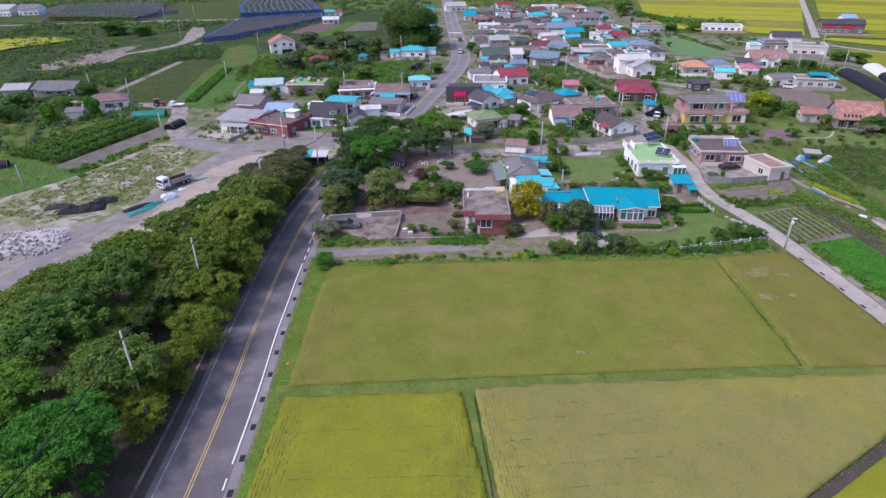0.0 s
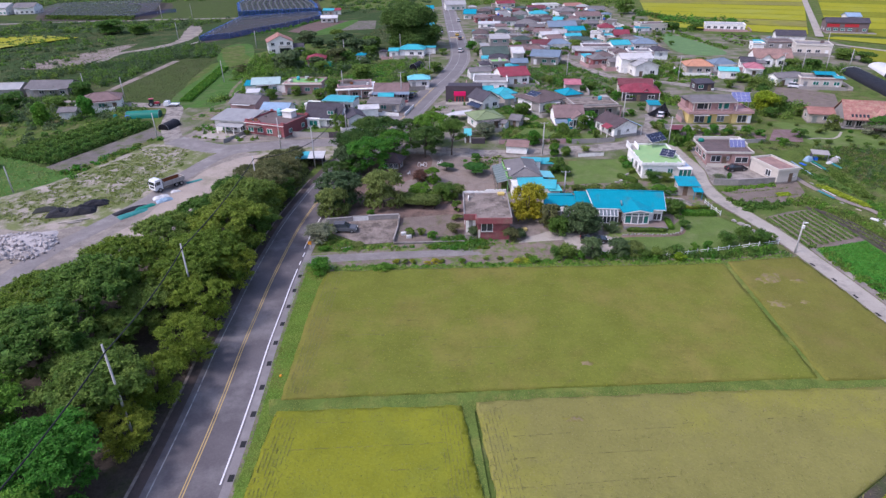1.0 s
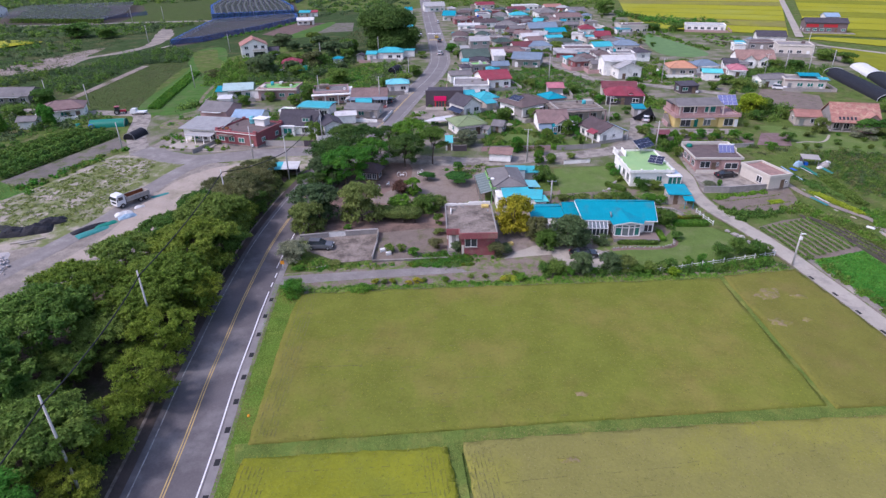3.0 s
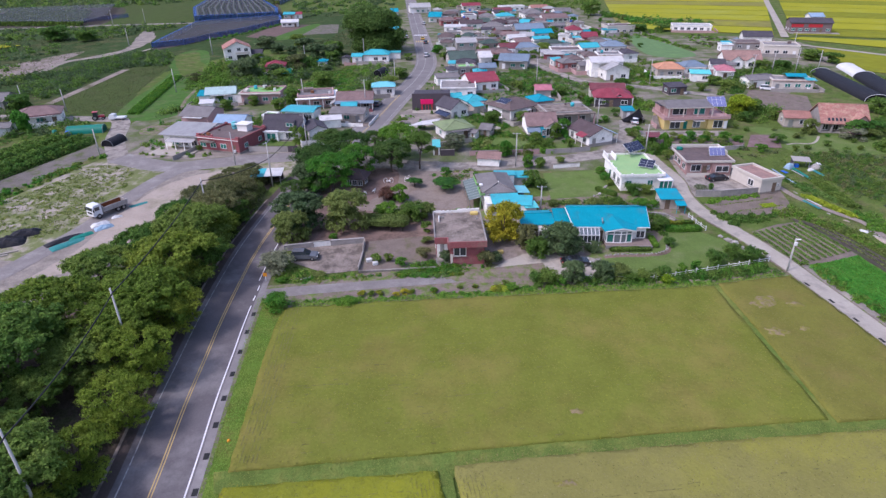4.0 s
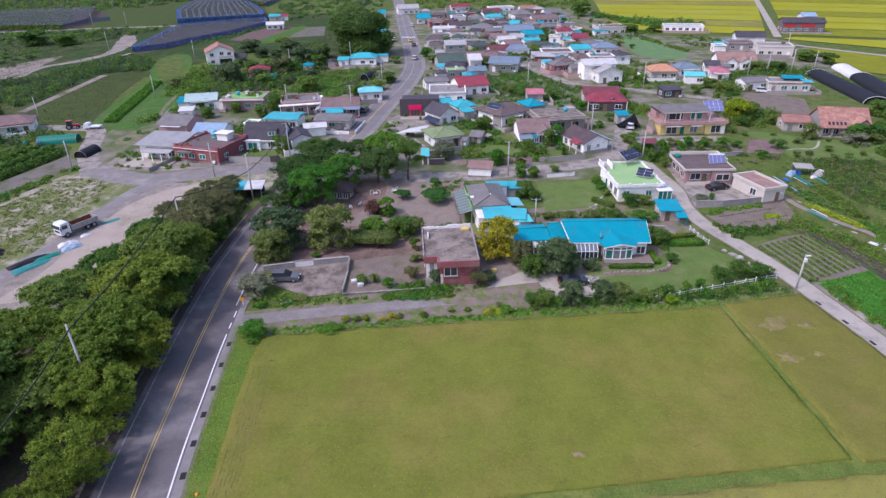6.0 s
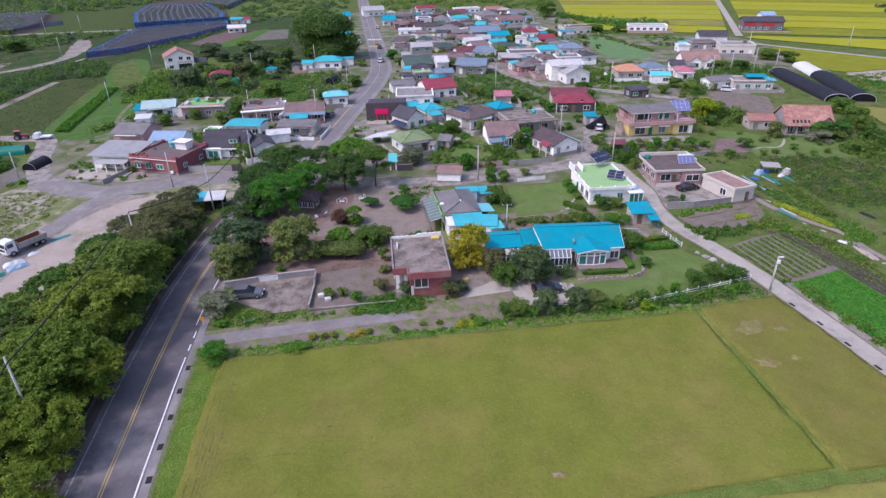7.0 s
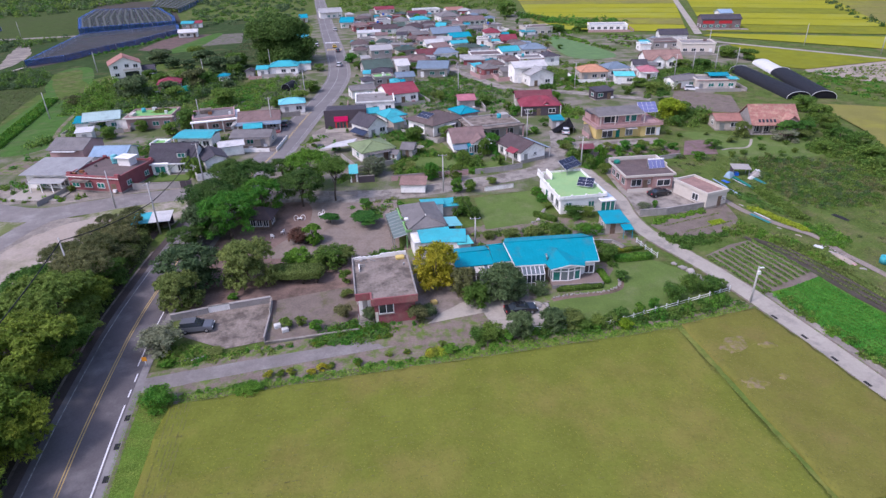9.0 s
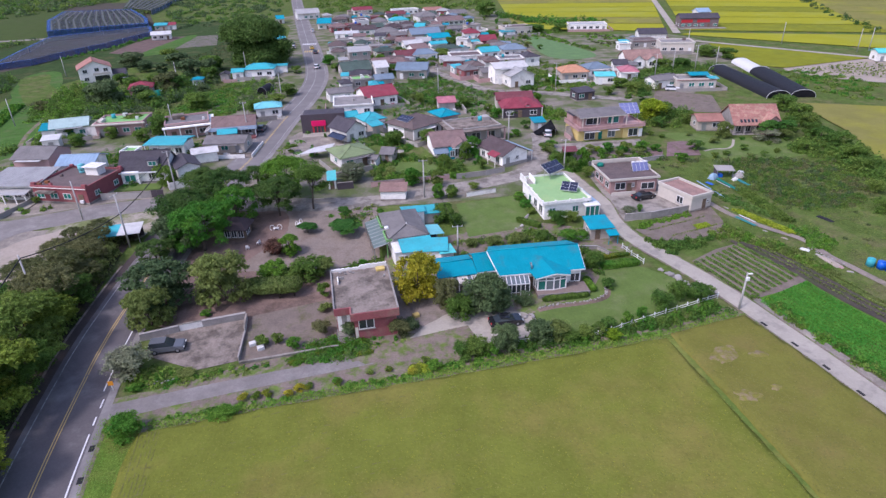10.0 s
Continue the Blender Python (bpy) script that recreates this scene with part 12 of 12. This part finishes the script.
UPPER_NET = [(-178, 405), (-129, 424), (-138, 452), (-170, 520), (-217, 520), (-203, 462)]
LOWER_NET = [(-158, 307), (-171.5, 393), (-127, 422), (-119, 397), (-129.4, 357.5), (-140, 335), (-146, 317)]
FAR_NET = [(-154, 512), (-185, 545), (-216, 660), (-164, 640)]
net_fence(UPPER_NET + UPPER_NET[:1], 4.0, "blue netting round a fruit orchard")
net_fence(LOWER_NET + LOWER_NET[:1], 2.6, "blue netting along the lower orchard")
net_fence([FAR_NET[0], FAR_NET[3]], 3.0, "blue netting along a far orchard")
net_fence([(-262, 402), (-240, 440)], 2.5, "blue netting along a far orchard")
for poly, z, m, lab in ((UPPER_NET, 3.9, "grey_knit", "grey bird net stretched over the orchard"), (LOWER_NET, 2.5, "grey_knit", "dark bird net stretched over the lower orchard"), (FAR_NET, 3.0, "grey_knit", "grey bird net over a far orchard")):
    sheet("net_canopy", poly, M[m], z, lab, kind="stuff", category="net")
for poly, z, k in ((UPPER_NET, 3.98, 0.07), (LOWER_NET, 2.58, 0.05)):
    cx, cy = sum(p[0] for p in poly) / len(poly), sum(p[1] for p in poly) / len(poly)
    for p, q in zip(poly, poly[1:] + poly[:1]):
        net_band([p, q, (q[0] + (cx - q[0]) * k, q[1] + (cy - q[1]) * k), (p[0] + (cx - p[0]) * k, p[1] + (cy - p[1]) * k)], z, "blue net edging the orchard canopy")
for k in range(13):
    f = (k + 0.5) / 13
    ribbon("net_strip", [(-178 + 49 * f, 406 + 18 * f), (-203 + 62 * f, 462 - 6 * f), (-216 + 45 * f, 518)], 1.1, M["pale_net"], 3.96, "greenish net seam over an orchard row", kind="stuff")
for k in range(8):
    f = (k + 0.5) / 8
    ribbon("net_strip", [(-185 + 30 * f, 546 - 32 * f), (-215 + 50 * f, 657 - 18 * f)], 1.4, M["pale_net"], 3.1, "pale net seam over a far orchard row", kind="stuff")


def net_carport():
    """A net hung from one tall pole and pegged out on the ground, open at the front."""
    root = thing("net_shelter", 46.4, 178.0, None, 0, "black net tent hung from a tall pole", "shelter")
    bm = bmesh.new()
    feet = [(-4.6, 0.6), (-4.4, -2.2), (-2.9, -3.7), (0.4, -3.3), (1.7, -1.4), (1.6, 2.4), (-2.0, 3.0)]
    n = 6
    rings = []
    for fx, fy in feet:
        line = []
        for k in range(1, n + 1):
            t = k / n
            low = 2.0 if (fx, fy) == (0.4, -3.3) else 1.2 if (fx, fy) == (-2.9, -3.7) else 0.1
            z = 3.6 + (low - 3.6) * t ** 0.75 + 0.12 * noise.noise((fx + k, fy, 2.0))
            line.append(bm.verts.new((fx * t, fy * t, z)))
        rings.append(line)
    top = bm.verts.new((0, 0, 3.6))
    m = len(feet)
    for i in range(m):
        a, b = rings[i], rings[(i + 1) % m]
        bm.faces.new((top, a[0], b[0]))
        for k in range(n - 1):
            bm.faces.new((a[k], a[k + 1], b[k + 1], b[k]))
    bmesh.ops.solidify(bm, geom=bm.faces[:], thickness=0.03)
    part("net", bm, M["black_plastic"], root)
    for x, y, z in ((0, 0, 3.62), (0.4, -3.3, 2.0), (-2.9, -3.7, 1.2)):
        bm = bmesh.new()
        tube(bm, (x, y, -0.1), (x, y, z), 0.05, 0.04, 6)
        part("pole", bm, M["metal_grey"], root)


net_carport()


perg = thing("pergola", 45.2, 158.0, None, 0, "small pergola with a maroon metal roof", "pergola")
bm = bmesh.new()
slab(bm, [(-2.0, -1.7, 2.1), (1.5, -1.6, 2.1), (1.9, 1.7, 2.35), (-1.5, 1.7, 2.35)], 0.08)
part("roof", bm, M["r_maroon"], perg)
for gx, gy in ((-1.6, -1.4), (1.3, -1.4), (-1.3, 1.4), (1.5, 1.4)):
    part("post", boxed(gx - 0.05, gx + 0.05, gy - 0.05, gy + 0.05, -0.1, 2.05), M["wood"], perg)


sunshade = thing("parasol", 6.0, 164.6, None, 0, "open white and red garden parasol", "parasol")
bm = bmesh.new()
rim = [bm.verts.new((1.25 * math.cos(a * math.tau / 8), 1.25 * math.sin(a * math.tau / 8), 1.95)) for a in range(8)]
tip = bm.verts.new((0, 0, 2.4))
for a in range(8):
    bm.faces.new((rim[a], rim[(a + 1) % 8], tip))
bmesh.ops.solidify(bm, geom=bm.faces[:], thickness=0.03)
part("canopy", bm, M["w_cream"], sunshade, "pale canopy")
bm = bmesh.new()
tube(bm, (0, 0, 0), (0, 0, 2.38), 0.03, 0.03, 6)
part("pole", bm, M["metal_grey"], sunshade)


cover = thing("canopy", -12.6, 170.2, None, 0, "pale sheet canopy on posts beside the shop yard", "canopy")
bm = bmesh.new()
slab(bm, [(-5.2, -3.1, 1.8), (2.0, -1.5, 1.9), (3.4, 3.4, 2.1), (-1.8, 1.1, 1.95)], 0.07)
part("sheet", bm, M["r_whiteroof"], cover)
for gx, gy in ((-4.6, -2.7), (1.8, -1.2), (3.1, 3.0), (-1.7, 0.8)):
    part("post", boxed(gx - 0.05, gx + 0.05, gy - 0.05, gy + 0.05, -0.1, 1.72), M["metal_grey"], cover)
hut = thing("shed", -9.2, 151.2, None, 4, "small white shed with a teal metal roof", "shed")
part("wall", boxed(-0.8, 0.8, -2.2, 2.2, -0.3, 2.0), M["w_white"], hut)
bm = bmesh.new()
slab(bm, [(-1.0, -2.6, 2.1), (1.0, -2.6, 2.1), (1.0, 2.6, 2.45), (-1.0, 2.6, 2.45)], 0.08)
part("roof", bm, M["r_teal"], hut, "teal metal roof")
part("door", boxed(-0.45, 0.45, -2.25, -2.202, -0.2, 1.8), M["wood"], hut)


# ---- building site clutter ----
def mound(name, x, y, w, d, h, yaw, mat, label, seed=0, category="heap", rough=0.35):
    """A rumpled heap or spread sheet."""
    root = thing(name, x, y, None, yaw, label, category)
    bm = bmesh.new()
    n = 12
    vs = {}
    for i in range(n + 1):
        for j in range(n + 1):
            u, v = i / n * 2 - 1, j / n * 2 - 1
            e = max(0.0, 1 - abs(u) ** 3) * max(0.0, 1 - abs(v) ** 3)
            k = noise.noise((u * 2.3 + seed, v * 2.3, seed * 1.7)) * rough + noise.noise((u * 6 + seed, v * 6, 2)) * rough * 0.5
            vs[i, j] = bm.verts.new((u * w / 2 * (1 + 0.12 * k), v * d / 2 * (1 + 0.2 * k), max(0.0, h * e * (0.75 + k)) + 0.02 if 0 < i < n and 0 < j < n else -0.05))
    for i in range(n):
        for j in range(n):
            bm.faces.new((vs[i, j], vs[i + 1, j], vs[i + 1, j + 1], vs[i, j + 1]))
    part("cover", bm, M[mat], root)
    return root


mound("covered_heap", -84.4, 102.6, 5.8, 3.8, 1.5, 25, "black_plastic", "heap covered with black plastic sheet", 1)
mound("covered_heap", -88.2, 101.4, 4.8, 3.8, 1.5, 15, "black_plastic", "heap covered with black plastic sheet", 2)
mound("covered_heap", -83.6, 106.0, 5.4, 3.0, 1.2, 30, "black_plastic", "heap covered with black plastic sheet", 3)
mound("covered_heap", -92.4, 102.6, 4.4, 2.4, 0.9, 20, "dark_net", "low heap under dull dark sheeting", 4)
mound("spread_sheet", -74.6, 104.0, 7.0, 1.9, 0.5, 52, "black_plastic", "strip of black plastic sheet on dirt", 5, "sheet")
mound("spread_net", -73.0, 102.6, 6.5, 2.2, 0.4, 52, "teal_net", "crumpled teal netting on the dirt", 6, "net")
mound("spread_net", -72.4, 105.4, 4.6, 1.8, 0.4, 50, "green_tarp", "crumpled green netting on the dirt", 7, "net")
mound("spread_net", -68.6, 119.5, 4.2, 1.4, 0.2, 48, "teal_net", "crumpled teal netting beside the track", 8, "net")
mound("tarp_bundle", -70.0, 108.8, 3.6, 1.8, 0.7, 45, "pale_blue_tarp", "pale blue tarpaulin bundle on sand", 9, "bundle")
mound("sack_pile", -71.4, 110.0, 3.6, 1.8, 0.8, 40, "white_sack", "pile of white sacks on sand", 10, "sacks")
mound("sack_pile", -70.0, 113.4, 2.2, 1.0, 0.5, 40, "white_sack", "pale sacks beside the truck", 11, "sacks")
for k in range(4):
    pl = thing("concrete_slab", -84.6 + 0.9 * k, 97.8 + 0.45 * k * (k % 2), None, 20 + 4 * k, "pale concrete slab lying on dirt", "slab", "loose slabs")
    part("slab", boxed(-1.3, 1.3, -0.2, 0.2, 0.05, 0.25, bev=0.02), M["pale_concrete"], pl)
mound("rubble_heap", -87.5, 87.5, 14, 10, 1.3, 30, "rubble", "heap of grey broken rubble", 12)
RUBBLE = [me.copy() for me in ROCKS]
for me in RUBBLE:
    me.materials[0] = M["rubble"]
for i in range(280):
    a, k = r_rock.uniform(0, math.tau), math.sqrt(r_rock.random())
    x, y = -87.5 + 8.5 * k * math.cos(a), 87.0 + 6.5 * k * math.sin(a)
    ob = new("rubble_stone", r_rock.choice(RUBBLE))
    s = r_rock.uniform(0.25, 0.8)
    ob.matrix_basis = pose(x, y, gz(y) + 0.15 + max(0.0, 1.05 * (1 - k * k)), r_rock.uniform(0, 40), 0, r_rock.uniform(0, 360)) @ Matrix.Diagonal((s, s, s, 1))
    tagged(ob, "broken grey rubble stone", "stone", "rubble stones")


# ---- park hut and garden ornaments ----
def park_hut():
    root = thing("garden_hut", -25.2, 130.4, None, -8, "dark timber garden hut with white windows", "hut")
    part("wall", boxed(-1.9, 1.9, -1.8, 1.8, -0.2, 2.1), M["wood"], root)
    bm, ridge, zt = roof_hip(3.8, 3.6, 2.1, 0.6, 1.6)
    part("roof", bm, M["r_darkbrown"], root)
    for x in (-1.2, 0, 1.2):
        window(root, x, -1.8, 0.5, 1.0, 1.3, 0)
    window(root, 1.9, 0, 0.5, 1.6, 1.3, 90)


def swing_frame(x, y, yaw):
    root = thing("swing", x, y, None, yaw, "white tubular swing frame in the park", "swing", "park swings")
    for s in (-0.8, 0.8):
        bm = bmesh.new()
        P = [(s * 0.8 + 0.42 * math.cos(a * math.tau / 14), 0, 0.55 + 0.55 * math.sin(a * math.tau / 14)) for a in range(15)]
        bent_tube(bm, P, 0.05)
        part("ring", bm, M["w_white"], root)
    part("seat", boxed(-0.5, 0.5, -0.25, 0.25, 0.42, 0.5, bev=0.02), M["trim_white"], root)


park_hut()
swing_frame(-18.6, 131.4, 5)
swing_frame(-14.6, 132.6, 60)
for x, y in ((-22.6, 124.6), (-24.4, 121.6), (-21.0, 126.2), (-30.6, 112.8)):
    ch = thing("garden_chair", x, y, None, x * 40 % 360, "white garden chair standing on bare earth", "chair", "garden chairs")
    part("seat", boxed(-0.28, 0.28, -0.28, 0.28, 0.4, 0.46, bev=0.02), M["trim_white"], ch)
    part("backrest", boxed(-0.28, 0.28, 0.24, 0.29, 0.46, 0.95, bev=0.02), M["trim_white"], ch)
    for sx in (-0.24, 0.24):
        for sy in (-0.24, 0.24):
            part("leg", boxed(sx - 0.03, sx + 0.03, sy - 0.03, sy + 0.03, 0, 0.398), M["trim_white"], ch)
for x, y, mt, lb in ((-16.4, 96.4, "white_sack", "pale sack lying on the yard"), (-17.6, 97.4, "white_sack", "pale sack lying on the yard"), (4.6, 100.4, "yellow_paint", "yellow crate beside the brick house"), (14.6, 107.2, "orange_sign", "orange box at the wing's corner")):
    bx = thing("crate", x, y, None, 20, lb, "crate")
    part("body", boxed(-0.45, 0.45, -0.35, 0.35, 0.02, 0.55, bev=0.05), M[mt], bx)
cv = thing("shade_frame", 11.6, 101.6, None, 10, "dark tarpaulin shade beside the trees", "shade")
bm = bmesh.new()
slab(bm, [(-1.6, -1.2, 1.9), (1.6, -1.2, 1.9), (1.6, 1.2, 2.1), (-1.6, 1.2, 2.1)], 0.05)
part("sheet", bm, M["r_slate"], cv)
for sx in (-1.5, 1.5):
    for sy in (-1.1, 1.1):
        part("leg", boxed(sx - 0.04, sx + 0.04, sy - 0.04, sy + 0.04, 0, 1.88), M["metal_grey"], cv)


# ---- field edges beside the scrub: plastic strips, litter heap, tool shelter ----
for pts, w, m, lab in (([(66.4, 123), (67.6, 119.6)], 0.3, "white_sack", "white plastic mulch strip along the rows"), ([(71.4, 140.6), (72.0, 137), (72.4, 133.2)], 0.8, "green_tarp", "green plastic sheet strip on the soil"), ([(75.4, 139.0), (76.0, 135.4)], 0.9, "teal_net", "teal net strip on the soil"), ([(66.8, 139.6), (67.4, 135), (68.1, 130.5)], 0.4, "pale_blue_tarp", "pale plastic strip along the rows"), ([(68.4, 138.6), (69.0, 137)], 0.9, "blue_plastic", "blue plastic sheet on the soil"),
                       ([(65.4, 122.4), (66.8, 118.4)], 0.7, "teal_net", "teal net strip on the soil"), ([(70.8, 139), (71.6, 135)], 0.25, "white_sack", "white plastic mulch strip along the rows")):
    ribbon("mulch_strip", smooth_line(pts), w, M[m], 0.2, lab, kind="stuff")
mound("covered_heap", 80.6, 119.0, 3.4, 0.9, 0.4, -66, "black_plastic", "crumpled black sheet on the meadow", 31)
mound("litter_heap", 71.2, 105.2, 4.2, 1.4, 0.35, -80, "pale_sand", "tan heap of broken sheets and rubble", 32)
mound("litter_heap", 69.8, 109.2, 1.6, 0.9, 0.3, -50, "white_sack", "pale crumpled sheet on the field edge", 33)
shelter = thing("tool_shelter", 73.6, 141.4, None, -12, "makeshift shelter of pale sheets and boards", "shelter")
for sx in (-1.6, 1.6):
    for sy in (-1.0, 1.0):
        part("post", boxed(sx - 0.06, sx + 0.06, sy - 0.06, sy + 0.06, -0.3, 1.7), M["metal_grey"], shelter)
bm = bmesh.new()
slab(bm, [(-1.9, -1.3, 1.72), (1.9, -1.3, 1.66), (1.9, 1.3, 2.0), (-1.9, 1.3, 2.05)], 0.06)
part("roof_sheet", bm, M["w_grey"], shelter, "pale plastic roof sheet")
part("side_sheet", boxed(-1.72, -1.66, -1.0, 1.0, 0.1, 1.7), M["w_darkwall"], shelter, "dark side sheet")
part("crate", boxed(-1.2, -0.3, -0.8, 0.2, 0.0, 0.7, bev=0.04), M["blue_plastic"], shelter)
mound("covered_heap", 71.0, 140.6, 2.2, 1.6, 1.5, 30, "pale_blue_tarp", "tall heap under pale blue sheeting", 36)
mound("covered_heap", 76.6, 140.4, 2.4, 1.6, 1.2, -15, "w_grey", "heap of boards under grey sheeting", 37)
mound("covered_heap", 75.0, 139.0, 1.6, 0.9, 0.6, 10, "white_sack", "small heap under a white sheet", 38)
mound("covered_heap", 78.0, 142.2, 1.7, 1.2, 0.8, 20, "white_sack", "heap under a pale plastic sheet", 34)
mound("covered_heap", 72.4, 141.6, 1.2, 0.7, 0.4, 40, "blue_plastic", "small heap under a blue sheet", 35)
for x, y, w, d, yaw, m, sd in ((67.4, 116.5, 1.0, 0.35, -60, "white_sack", 41), (69.0, 113.4, 1.3, 0.4, -55, "pale_sand", 42), (70.8, 107.2, 1.2, 0.6, -70, "white_sack", 43), (72.2, 101.8, 1.1, 0.5, -30, "white_sack", 44), (65.9, 126.5, 1.2, 0.3, -70, "white_sack", 45), (71.6, 103.4, 1.3, 0.7, -70, "w_pinkwall", 46), (67.5, 132.0, 0.8, 0.4, 10, "white_sack", 47), (73.6, 127.0, 0.5, 0.4, 10, "white_sack", 48)):
    mound("litter_heap", x, y, w, d, 0.18, yaw, "w_grey" if m == "white_sack" else m, "pale scrap of sheeting on the field edge", sd)
